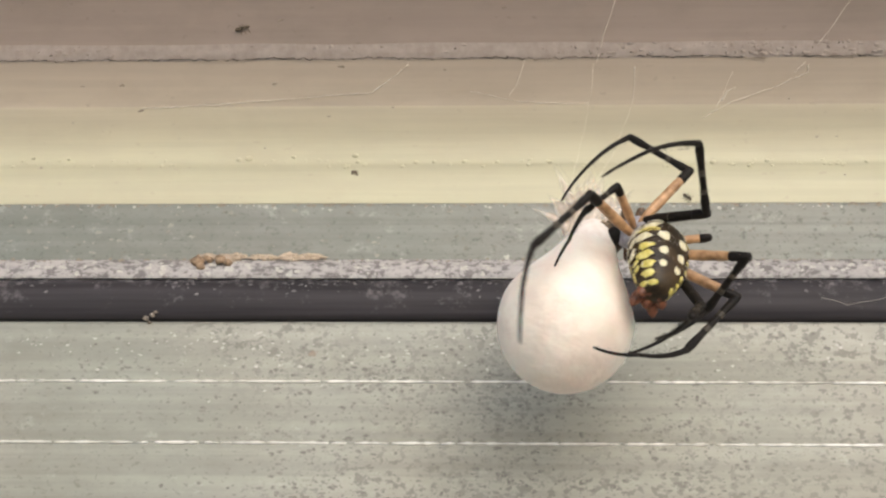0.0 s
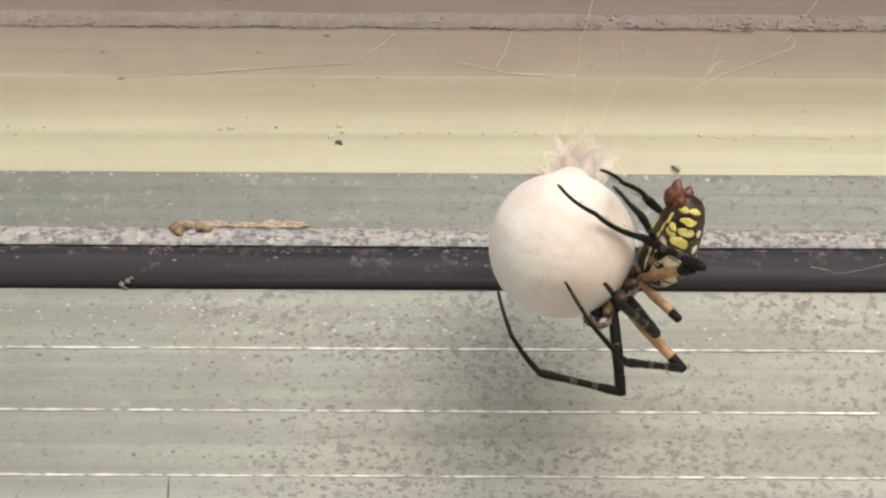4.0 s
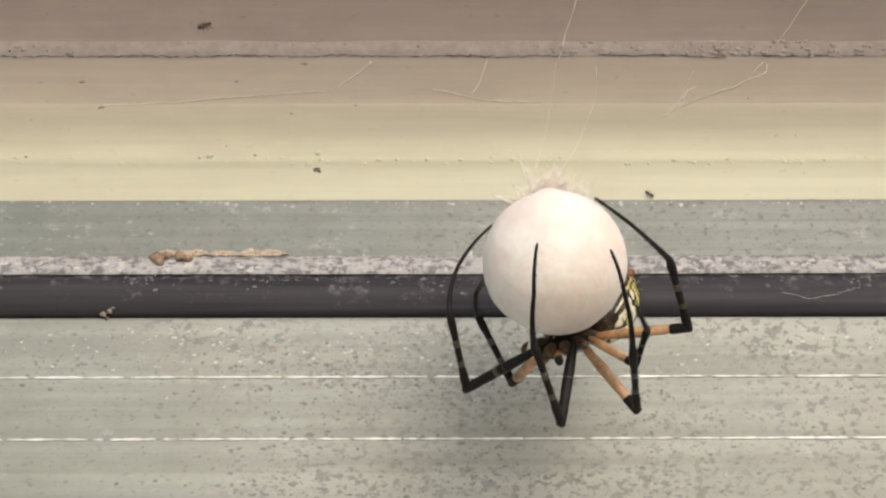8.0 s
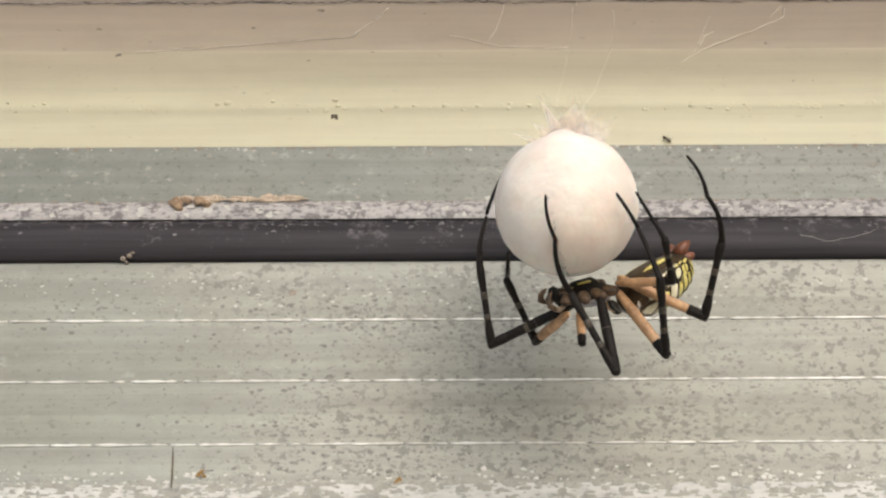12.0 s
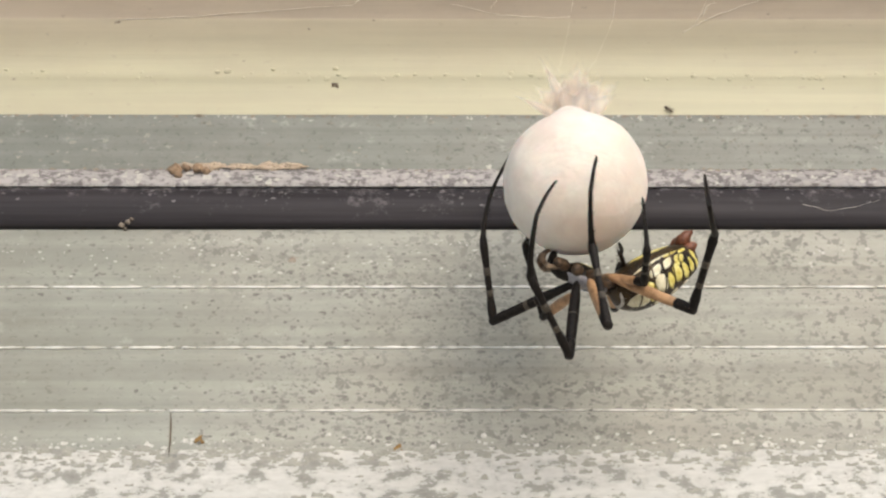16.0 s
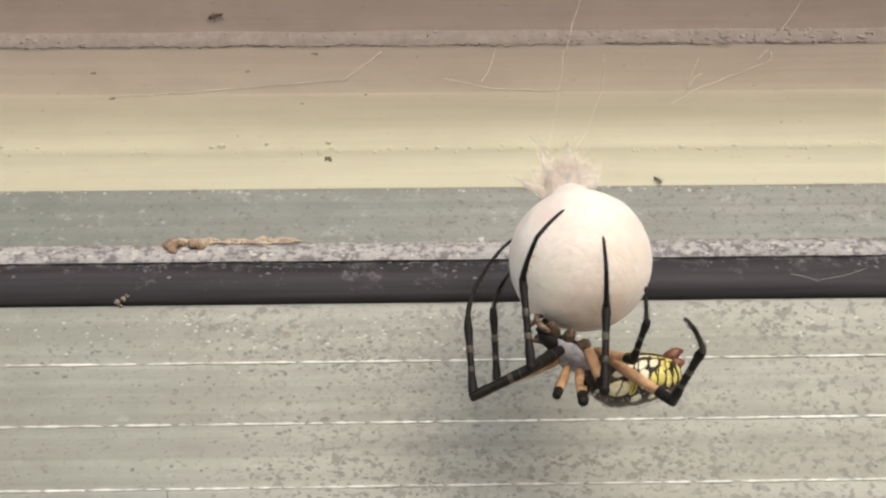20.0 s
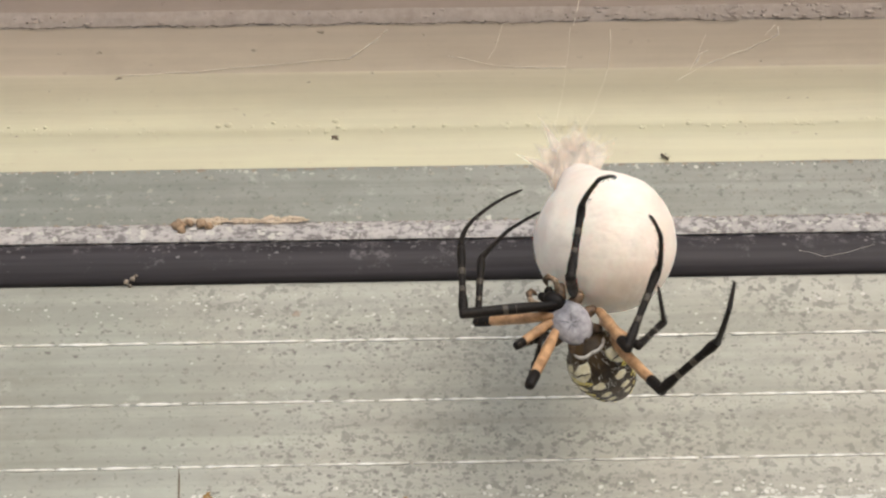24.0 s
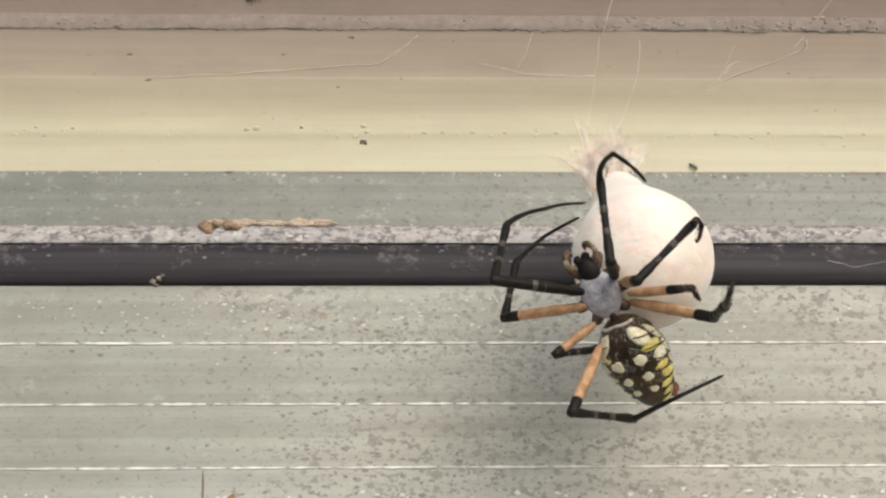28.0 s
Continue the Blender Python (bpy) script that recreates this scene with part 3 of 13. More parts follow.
def speck(name, x, z, y, size, mat, label, category="dirt", group=""):
    bm = bmesh.new()
    rnd = random.Random(int(x * 70 + z * 3))
    for i in range(7):
        k = (0.75, 0.5, 0.45, 0.35, 0.3, 0.22, 0.2)[i]
        flake(bm, rnd.uniform(-1, 1) * size[0] * (i > 0), 0, rnd.uniform(-1, 1) * size[2] * (i > 0), size[0] * k, size[2] * k, int(x * 7 + z) + i * 5, size[1] * k * 0.5)
    ob = flat(part(name, bm, mat))
    y = wall_y(z, y)
    ob.location = mm(x * (1 + y / 168), y + 0.02, seen_z(z, y))
    return tagged(ob, label, category, group)


def crumb():
    ob = new("lint_crumb")
    tagged(ob, "small grey tan lint crumb caught on the seal", "crumb")
    for dx, dz, s in ((-0.6, -0.2, 0.65), (0.3, 0.35, 0.7), (0.9, 0.9, 0.45), (0.1, -0.9, 0.4)):
        bm = bmesh.new()
        lump(bm, (-51.4 + dx, -3.0, seen_z(-4.2 + dz, -3.0)), (s * 0.65, 0.4, s * 0.55), jag=1.2, seed=int(dx * 10))
        part("tuft", bm, MAT_DUST, ob)


crumb()
speck("dirt_speck", -18.7, 21.8, -0.85, (0.55, 0.3, 0.4), MAT_SOOT, "dark dirt speck stuck on the cream trim", group="specks on the wall")
for x, z, y, s in ((-68.7, 39.2, 0, 0.35), (-61.4, 39.5, 0, 0.5), (-33.6, 39.5, 0, 0.5), (-21.8, 43.2, 0, 0.7), (-2.9, 42.3, 0, 0.3), (-57.3, 34.2, 0, 0.6), (-12.2, 34.5, 0, 0.3),
                   (-69.5, 31.6, 0, 0.25), (-23.5, 32.8, 0, 0.35), (-34.7, 26.4, 0, 0.25), (-74.3, 22.8, -0.72, 0.25), (10.3, 40.4, 0, 0.25), (58.0, 35.9, 0, 0.35), (62.2, 28.3, 0, 0.25),
                   (65.6, 28.3, 0, 0.25), (66.1, 21.0, -0.72, 0.25), (7.9, 55.5, 0, 0.55), (-33.2, 53.1, 0, 0.5), (-59.2, 52.5, 0, 0.3)):
    speck("dirt_speck", x, z, y, (s * 0.85, 0.12, s * 0.6), MAT_DUST, "small brown dirt speck on the painted trim", group="specks on the wall")
for x, z in ((-37.6, -39.6), (-6.9, -40.8)):
    speck("rust_spot", x, z, -2.75 if z < -30 else -2.5, (0.6, 0.1, 0.5), MAT_RUST, "small orange brown rust spot on the metal", "rust", "rust spots")
for x, z, y in ((-38.6, 9.9, -1.1), (-43.6, 11.0, -1.12), (-16.1, 11.2, -1.12), (-10.5, 8.6, -1.08), (-16.3, 7.9, -1.06), (6.9, 10.2, -1.1), (3.6, 7.2, -1.05), (40.0, 14.3, -1.2), (54.2, 9.7, -1.1),
                (58.5, 8.1, -1.06), (67.1, 8.0, -1.06), (51.0, 7.6, -1.06), (56.5, 10.6, -1.12), (55.9, 14.2, -1.2), (62.9, 12.8, -1.18)):
    speck("dirt_speck", x, z, y, (0.4, 0.05, 0.3), MAT_DUST, "small grey dirt speck on the galvanised metal", group="specks on the wall")

bm = bmesh.new()
tube(bm, [(-41.7, -2.2, seen_z(-35.1, -2.2)), (-41.5, -2.42, seen_z(-37.4, -2.42)), (-41.3, -2.8, seen_z(-39.9, -2.8)), (-41.2, -3.3, seen_z(-42.1, -3.3))], [0.06, 0.17, 0.15, 0.05], 6)
tagged(part("scratch", bm, MAT_SOOT), "thin dark upright scratch on the metal", "scratch")


def dead_insect(x, z, y, s, turn, name, label):
    ob = new(name)
    tagged(ob, label, "insect", "insects on the wall")
    y = wall_y(z, y)
    x *= 1 + y / 168
    c = math.cos(turn)
    sn = math.sin(turn)

    def at(u, v, w=0.0):
        return (x + (u * c - v * sn) * s, y - w * s, seen_z(z + (u * sn + v * c) * s, y))
    for nm, u, r in (("head", 0.9, 0.28), ("thorax", 0.3, 0.3), ("gaster", -0.6, 0.42)):
        bm = bmesh.new()
        tube(bm, [at(u - r * 1.3, 0, 0.2), at(u - r * 0.6, 0, 0.25), at(u + r * 0.6, 0, 0.25), at(u + r * 1.3, 0, 0.2)], [0.04 * s, r * 0.75 * s, r * 0.7 * s, 0.04 * s], 8)
        part(nm, bm, MAT_SOOT, ob)
    for i, (u, du) in enumerate(((0.5, 0.6), (0.3, 0.0), (0.1, -0.6))):
        for sd in (-1, 1):
            bm = bmesh.new()
            tube(bm, [at(u, 0, 0.2), at(u + du * 0.5, sd * 0.6, 0.35), at(u + du, sd * 1.1, 0.0)], [0.07 * s, 0.06 * s, 0.03 * s], 5)
            part("leg", bm, MAT_SOOT, ob)


dead_insect(-40.2, 51.0, -9.0, 1.1, 0.35, "ant", "dark ant clinging to the taupe fascia board")
dead_insect(38.9, 17.0, -0.85, 0.75, -0.7, "gnat", "tiny dark gnat at the foot of the cream trim")


speck("dirt_speck", -24.4, -10.3, -2.5, (0.75, 0.08, 0.7), MAT_SMUDGE, "faint red brown dirt smudge on the metal panel", group="specks on the wall")


# ---- web threads on the wall ----
def web_thread(points, r=0.05, sag=0.0, label="fine pale spider silk thread on the trim"):
    """A strand through (z on the wall, x, y) points."""
    bm = bmesh.new()
    path = []
    points = [(x * (1 + max(-14, wall_y(z, y)) / 168), z, min(y, wall_y(z, y) - 0.12)) for x, z, y in points]
    for (x0, z0, y0), (x1, z1, y1) in zip(points, points[1:]):
        for i in range(6):
            k = i / 6
            path.append((x0 + (x1 - x0) * k, y0 + (y1 - y0) * k, seen_z(z0 + (z1 - z0) * k - sag * math.sin(math.pi * k), y0 + (y1 - y0) * k)))
    x, z, y = points[-1]
    path.append((x, y, seen_z(z, y)))
    path = [(p[0] + 0.25 * noise.noise(Vector(p) * 0.33), p[1], p[2] + 0.35 * noise.noise(Vector(p) * 0.4 + Vector((7, 0, 0)))) for p in path]
    tube(bm, path, [r * (0.45 + 1.1 * abs(noise.noise(Vector(p) * 0.8))) for p in path], 5)
    return tagged(part("silk_thread", bm, MAT_WEB), label, "silk", "web threads")


web_thread([(-57.4, 34.4, -2.4), (-37.6, 35.7, -3), (-16.0, 37.5, -3.8)], 0.085)
web_thread([(-16.0, 37.5, -3.8), (-13.4, 39.5, -4.8), (-9.4, 43.4, -6.6)], 0.1)
web_thread([(1.6, 37.6, -3.8), (10.6, 35.4, -2.6), (22.6, 35.0, -2.6)], 0.08)
web_thread([(42.5, 31.9, -2.0), (46.6, 34.6, -3.0), (60.6, 40.4, -6)], 0.09)
web_thread([(46.1, 35.5, -3.2), (47.2, 37.5, -4.2), (49.0, 38.2, -4.5)], 0.09)
web_thread([(59.4, 40.9, -6), (64.3, 46.8, -8), (70.9, 56.9, -14)], 0.07)
web_thread([(31.3, 42.6, -6.9), (30.9, 39.0, -5.5), (30.2, 34.6, -4)], 0.075)
web_thread([(30.2, 34.6, -4), (26.0, 27.0, -9), (21.5, 19.7, -20)], 0.018)
web_thread([(23.8, 43.4, -7), (23.5, 40.0, -6), (23.1, 37.0, -5)], 0.06)
web_thread([(23.1, 37.0, -5), (20.0, 27.0, -9), (17.2, 17.7, -22)], 0.016)
web_thread([(24.4, 43.7, -7), (26.1, 49.7, -9.5), (28.7, 58.1, -15)], 0.085)
web_thread([(60.6, 40.4, -6), (61.8, 41.3, -6.5), (62.0, 43.0, -7)], 0.10)
web_thread([(45.0, 34.0, -3.0), (47.0, 38.0, -4.4), (48.5, 41.5, -6.0)], 0.05)
web_thread([(8.6, 36.9, -3.6), (9.9, 38.7, -4.5), (11.7, 44.3, -7.2)], 0.07)
web_thread([(60.0, -0.4, -3.4), (64.0, -1.9, -3.4), (73.0, 0.0, -3.4)], 0.022)


# ---- egg sac ----
NECK = Vector((18.38, -26.00, 4.27))
SAC_R = 9.45


def egg_sac():
    ob = new("egg_sac")
    tagged(ob, "pear shaped cream white papery silk egg sac hanging", "egg sac")
    prof = []
    for i in range(1, 15):
        a = math.pi * (1 - i / 20)
        prof.append((math.sin(a) * SAC_R, math.cos(a) * SAC_R * (1.03 if math.cos(a) < 0 else 1.0)))
    prof = [p for p in prof if p[1] < 0.34 * SAC_R]
    k = SAC_R
    prof += [(0.872 * k, 0.47 * k), (0.768 * k, 0.66 * k), (0.65 * k, 0.85 * k), (0.53 * k, 1.04 * k), (0.43 * k, 1.24 * k), (0.35 * k, 1.42 * k), (0.29 * k, 1.56 * k), (0.2 * k, 1.66 * k)]
    bm = bmesh.new()
    sides = 48
    rings = []
    for r, z in prof:
        ring = []
        for j in range(sides):
            a = j * math.tau / sides
            d = Vector((math.cos(a), math.sin(a), z / k))
            b = 1 + 0.018 * noise.noise(d * 1.7) + 0.011 * noise.noise(d * 4.5) + 0.004 * noise.noise(d * 11)
            ring.append(bm.verts.new(mm(math.cos(a) * r * b, math.sin(a) * r * b, z)))
        rings.append(ring)
    for r, s in zip(rings, rings[1:]):
        for j in range(sides):
            bm.faces.new((r[j], r[(j + 1) % sides], s[(j + 1) % sides], s[j]))
    tip = bm.verts.new(mm(0, 0, -1.03 * k))
    for j in range(sides):
        bm.faces.new((tip, rings[0][(j + 1) % sides], rings[0][j]))
    bm.faces.new(rings[-1])
    part("body", bm, MAT_SAC, ob)
    # drawn-out neck, wrapped in looser silk
    bm = bmesh.new()
    tube(bm, [(0, 0, z * k) for z in (1.22, 1.34, 1.48, 1.62, 1.74)], [k * r for r in (0.42, 0.402, 0.345, 0.27, 0.12)], 24)
    for v in bm.verts:
        v.co *= 1 + 0.012 * noise.noise(v.co * 900)
    part("neck", bm, MAT_NECK, ob, "matted pinkish silk neck")
    return ob


sac = egg_sac()


def silk_tuft():
    """Ragged flared silk at the top of the sac, held by threads."""
    ob = new("silk_tuft")
    tagged(ob, "ragged flared pinkish cream silk tuft above the sac", "silk")
    ob.location = (NECK + Vector((0, 0, -0.8))) * MM
    rnd = random.Random(5)
    tips = ((-7.6, -1.5, 1.9), (-4.1, -2.0, 8.0), (-5.0, -1.6, 3.6), (-1.0, -1.0, 5.8), (1.0, -2.0, 7.4), (2.6, -1.4, 6.6), (4.6, -1.6, 5.0), (6.8, -1.3, 4.4), (6.0, -1.8, 1.8), (-2.6, 1.2, 5.0),
            (3.2, 1.4, 4.6), (-2.0, -2.6, 3.2), (2.4, -2.6, 3.4))
    for i, (x, y, z) in enumerate(tips):
        bm = bmesh.new()
        tipv = Vector((x, y, z))
        side = tipv.cross(Vector((0, 1, 0.2))).normalized()
        n = 9
        fade = bm.verts.layers.float.new("dense")
        rows, backs = [], []
        for s in range(n + 1):
            k = s / n
            c = Vector((tipv.x * 1.1 * (k ** 1.25), tipv.y * k, -2.6 + (tipv.z + 2.6) * k))
            narrow = i in (0, 1)
            wdt = ((2.7 if narrow else 3.5) * (1 - k ** (0.9 if narrow else 1.7)) ** 1.2 + 0.05) * (1 + 0.35 * noise.noise(Vector((k * 3, i, 0))))
            row, back = [], []
            for q in (-1.0, -0.75, -0.4, 0.0, 0.4, 0.75, 1.0):
                f = 0.22 * noise.noise(Vector((q * 2.2, k * 4, i * 2.0)))
                p = c + side * q * wdt + Vector((0, f - 0.5 * (1 - q * q) * (1 - k), 0.3 * f))
                for line, off in ((row, 0.0), (back, 0.06)):
                    v = bm.verts.new((p + Vector((0, off, 0))) * MM)
                    v[fade] = max(0.0, 1 - abs(q) ** 1.5) * (1 - k ** 2.5) + (0.35 * (1 - abs(q)) if narrow else 0.0)
                    line.append(v)
            rows.append(row)
            backs.append(back)
        for sheet_rows, turn in ((rows, False), (backs, True)):
            for r, u in zip(sheet_rows, sheet_rows[1:]):
                for q in range(6):
                    f = (r[q], r[q + 1], u[q + 1], u[q])
                    bm.faces.new(f[::-1] if turn else f)
        part("petal", bm, MAT_TUFT, ob)
    bm = bmesh.new()
    for i in range(300):
        t = Vector(tips[rnd.randrange(len(tips))])
        e = t * rnd.uniform(0.35, 1.04) + Vector((rnd.gauss(0, 0.7), rnd.gauss(0, 0.5), rnd.gauss(0, 0.6)))
        s0 = Vector((rnd.gauss(0, 1.0) + t.x * 0.12, rnd.gauss(0, 0.7), rnd.uniform(-2.4, 0.0)))
        bend = Vector((-t.x * 0.12 + rnd.gauss(0, 0.4), rnd.gauss(0, 0.4), rnd.gauss(0, 0.3)))
        tube(bm, [s0 + (e - s0) * k + bend * math.sin(k * 3.1) for k in (0, 0.25, 0.5, 0.75, 1)], [0.035, 0.03, 0.026, 0.02, 0.01], 4)
    tagged(part("fibre", bm, MAT_FIBRE, ob, "loose fluffy silk fibres"), kind="stuff")
    return ob


silk_tuft()


# ---- spider ----
def bristles(bm, length, r0, r1, count, seed, size=0.45):
    rnd = random.Random(seed)
    for i in range(count):
        k = rnd.uniform(0.05, 0.98)
        a = rnd.uniform(0, math.tau)
        r = r0 + (r1 - r0) * k
        o = Vector((0, math.cos(a), math.sin(a)))
        p = Vector((length * k, 0, 0)) + o * r * 0.9
        q = p + (o * 0.7 + Vector((0.8, 0, 0))) * size * rnd.uniform(0.6, 1.1)
        w = Vector((0, -math.sin(a), math.cos(a))) * 0.04
        vs = [bm.verts.new(v * MM) for v in (p - w, p + w, q)]
        bm.faces.new(vs)


def segment(name, length, stations, mat, seed, hair, parent, label="", bow=0.0):
    """A leg segment along +x from its joint, bowed to +z: stations of (share of the length, radius mm)."""
    bm = bmesh.new()
    marks = [s for s, r in stations]
    shares = sorted(set(marks) | {i / 10 for i in range(1, 10)})
    radii = [float(np.interp(s, marks, [r for q, r in stations])) * (1 + 0.11 * noise.noise(Vector((s * 9, seed * 1.3, 2)))) for s in shares]
    tube(bm, [(length * s, 0, bow * length * 4 * s * (1 - s)) for s in shares], radii, 12)
    bristles(bm, length, stations[1][1], stations[-2][1], hair * 2, seed, 0.4)
    return part(name, bm, mat, parent, label)


def ring(name, length, a, b, ra, rb, mat, parent, label):
    bm = bmesh.new()
    tube(bm, [(length * a, 0, 0), (length * (a + 0.1 * (b - a)), 0, 0), (length * (b - 0.1 * (b - a)), 0, 0), (length * b, 0, 0)], [ra * 0.85, ra, rb, rb * 0.85], 12)
    return part(name, bm, mat, parent, label)


LEGS = {
    "L1": (11.89, 10.87, 7.95, 7.19),
    "L2": (10.81, 10.34, 7.57, 6.85),
    "L3": (6.49, 5.41, 3.60, 3.24),
    "L4": (10.81, 10.24, 7.57, 6.85),
    "R1": (10.81, 11.17, 7.57, 6.85),
    "R2": (10.81, 11.16, 7.57, 6.85),
    "R3": (7.57, 6.49, 4.32, 3.96),
    "R4": (11.89, 10.24, 7.72, 6.98),
}


def spider():
    root = new("garden_spider")
    tagged(root, "black and yellow garden spider with orange legs clasping the sac", "spider")
    # front body, along +x from the waist, back up along +z
    bm = bmesh.new()
    out = bmesh.ops.create_uvsphere(bm, u_segments=28, v_segments=16, radius=1.0)["verts"]
    for v in out:
        x, y, z = v.co
        w = 1.0 if x < 0.0 else 1.0 - 0.42 * x ** 1.3
        b = 1 + 0.05 * noise.noise(v.co * 3)
        groove = -0.14 * math.exp(-((y * 3.5) ** 2) - ((x + 0.1) * 2) ** 2) if z > 0 else 0
        v.co = mm(3.5 + x * 3.5, y * 2.5 * w * b, (z + groove) * (1.25 if z > 0 else 1.0) * w * b)
    shield = part("cephalothorax", bm, MAT_SILVER, root, "silver grey haired carapace")
    for ang, reach in ((42, 1.9), (112, 1.5), (180, 0.9), (251, 1.7), (318, 1.6)):
        bm = bmesh.new()
        path = []
        for q in (0.15, 0.45, 0.75, 1.0):
            x = -0.5 + math.cos(radians(ang)) * reach * q
            y = math.sin(radians(ang)) * reach * q
            path.append((3.5 + x, y * 0.85, 1.25 * math.sqrt(max(0.02, 1 - (x / 3.5) ** 2 - (y * 0.85 / 2.5) ** 2)) - 0.16 * math.exp(-(y / 0.7) ** 2) + 0.0))
        tube(bm, path, [0.07, 0.06, 0.04, 0.02], 6)
        part("furrow", bm, MAT_FURROW, shield)
    bm = bmesh.new()
    tube(bm, [(0.4, 0, -0.5), (2.3, 0, -0.75), (4.8, 0, -0.75), (6.8, 0, -0.5)], [0.9, 2.55, 2.3, 0.8], 16, 0.52)
    under = part("sternum", bm, MAT_BLACK, root, "black underside of the front body")
    bm = bmesh.new()
    tube(bm, [(1.6, 0, -1.75), (3.0, 0, -1.93), (4.6, 0, -1.83), (5.6, 0, -1.5)], [0.15, 0.4, 0.4, 0.2], 8, 0.5)
    part("stripe", bm, MAT_YELLOW, under, "yellow stripe")
    bm = bmesh.new()
    tube(bm, [(4.9, 0, -0.15), (5.6, 0, -0.05), (6.6, 0, -0.05), (7.5, 0, -0.15), (8.1, 0, -0.35)], [1.0, 1.42, 1.4, 1.05, 0.35], 16, 0.72)
    face = part("face", bm, MAT_BLACK, root, "black face")
    for i, (y, z) in enumerate(((-0.28, 0.55), (0.28, 0.55), (-0.3, 0.15), (0.3, 0.15), (-0.85, 0.3), (0.85, 0.3))):
        bm = bmesh.new()
        lump(bm, (7.7 - 0.3 * abs(y), y * 0.85, z - 0.25), (0.15, 0.15, 0.15), jag=0)
        part("eye", bm, MAT_BLACK, face, "glossy black eye")
    for s in (-1, 1):
        bm = bmesh.new()
        tube(bm, [(7.6, s * 0.5, -0.5), (8.2, s * 0.55, -1.0), (8.3, s * 0.5, -1.8), (8.0, s * 0.3, -2.3)], [0.5, 0.6, 0.45, 0.1], 10)
        part("chelicera", bm, MAT_BLACK, root)
        bm = bmesh.new()
        tube(bm, [(6.8, s * 1.0, -0.7), (7.6, s * 1.6, 0.0), (8.4, s * 2.0, 0.3), (9.0, s * 1.9, 0.1)], [0.36, 0.38, 0.38, 0.36], 8)
        palp = part("pedipalp", bm, MAT_PALP, root)
        bm = bmesh.new()
        tube(bm, [(8.9, s * 1.9, 0.15), (9.5, s * 1.6, -0.3), (9.6, s * 1.2, -1.1), (9.2, s * 1.0, -1.7), (8.8, s * 0.9, -2.0)], [0.34, 0.42, 0.4, 0.3, 0.08], 8)
        part("tip", bm, MAT_COXA, palp, "dark mottled palp tip")
    bm = bmesh.new()
    tube(bm, [(-0.8, 0, 0), (0, 0, 0), (0.8, 0, 0)], [0.6, 0.5, 0.7], 10)
    part("waist", bm, MAT_ABDOMEN, root)
    for side in (-1, 1):
        for i in range(4):
            a = radians((38, 75, 105, 140)[i]) * side
            bm = bmesh.new()
            c = Vector((3.9 + 1.3 * math.cos(a) * 1.6, 0, -0.7))
            d = Vector((math.cos(a) * 0.8, math.sin(a), 0))
            tube(bm, [c + d * 0.8, c + d * 1.7, c + d * 2.8, c + d * 3.5, c + d * 3.8], [0.6, 0.86, 0.76, 0.6, 0.3], 10)
            part("coxa", bm, MAT_COXA, root)
    return root


ABD_L = 13.00


WIDTH_AT = (-1.0, -0.97, -0.85, -0.6, -0.3, 0.0, 0.3, 0.6, 0.85, 0.96, 1.0)
WIDTH = (0.0, 0.30, 0.59, 0.86, 0.99, 0.98, 0.88, 0.71, 0.49, 0.33, 0.0)
HEIGHT = (0.0, 0.34, 0.66, 0.92, 1.0, 0.98, 0.91, 0.78, 0.61, 0.42, 0.0)


def abdomen_shape(s, phi, lift=0.0):
    """The abdomen's surface: s from -1 (waist) to 1 (spinnerets), phi from the back round to the belly."""
    w = 4.15 * float(np.interp(s, WIDTH_AT, WIDTH))
    # a raised, squared back over a flatter belly
    up = math.cos(phi)
    h = (3.7 if up > 0 else 2.9) * float(np.interp(s, WIDTH_AT, HEIGHT))
    box = (abs(math.sin(phi)) ** 3 + abs(up) ** 3) ** (-1 / 3)
    box = 0.5 + 0.5 * box
    w *= box
    h *= box
    x = (s + 1) * 0.5 * ABD_L
    k = 1 + lift
    zc = 0.3
    return Vector((x, math.sin(phi) * w * k, zc + math.cos(phi) * h * k))


def spot(s0, phi0, ds, dphi, mat, parent, seed, name="spot", label="", tilt=0.0):
    """A blotch of colour raised a hair off the skin, with an uneven outline."""
    bm = bmesh.new()
    n, rings = 14, 3
    c = bm.verts.new(abdomen_shape(s0, phi0, 0.014) * MM)
    last = None
    for r in range(1, rings + 2):
        row = []
        for j in range(n):
            a = j * math.tau / n
            k = min(r / rings, 1.0) * (1.0 + 0.36 * noise.noise(Vector((math.cos(a) * 1.5 + seed * 4.1, math.sin(a) * 1.5, seed))))
            u, v = math.cos(a) * k, math.sin(a) * k
            s = s0 + ds * (u + tilt * v)
            ph = phi0 + dphi * v
            row.append(bm.verts.new(abdomen_shape(max(-0.97, min(0.985, s)), ph, 0.012 if r <= rings else -0.03) * MM))
        for j in range(n):
            if last is None:
                bm.faces.new((c, row[j], row[(j + 1) % n]))
            else:
                bm.faces.new((last[j], row[j], row[(j + 1) % n], last[(j + 1) % n]))
        last = row
    bmesh.ops.recalc_face_normals(bm, faces=bm.faces)
    return part(name, bm, mat, parent, label)


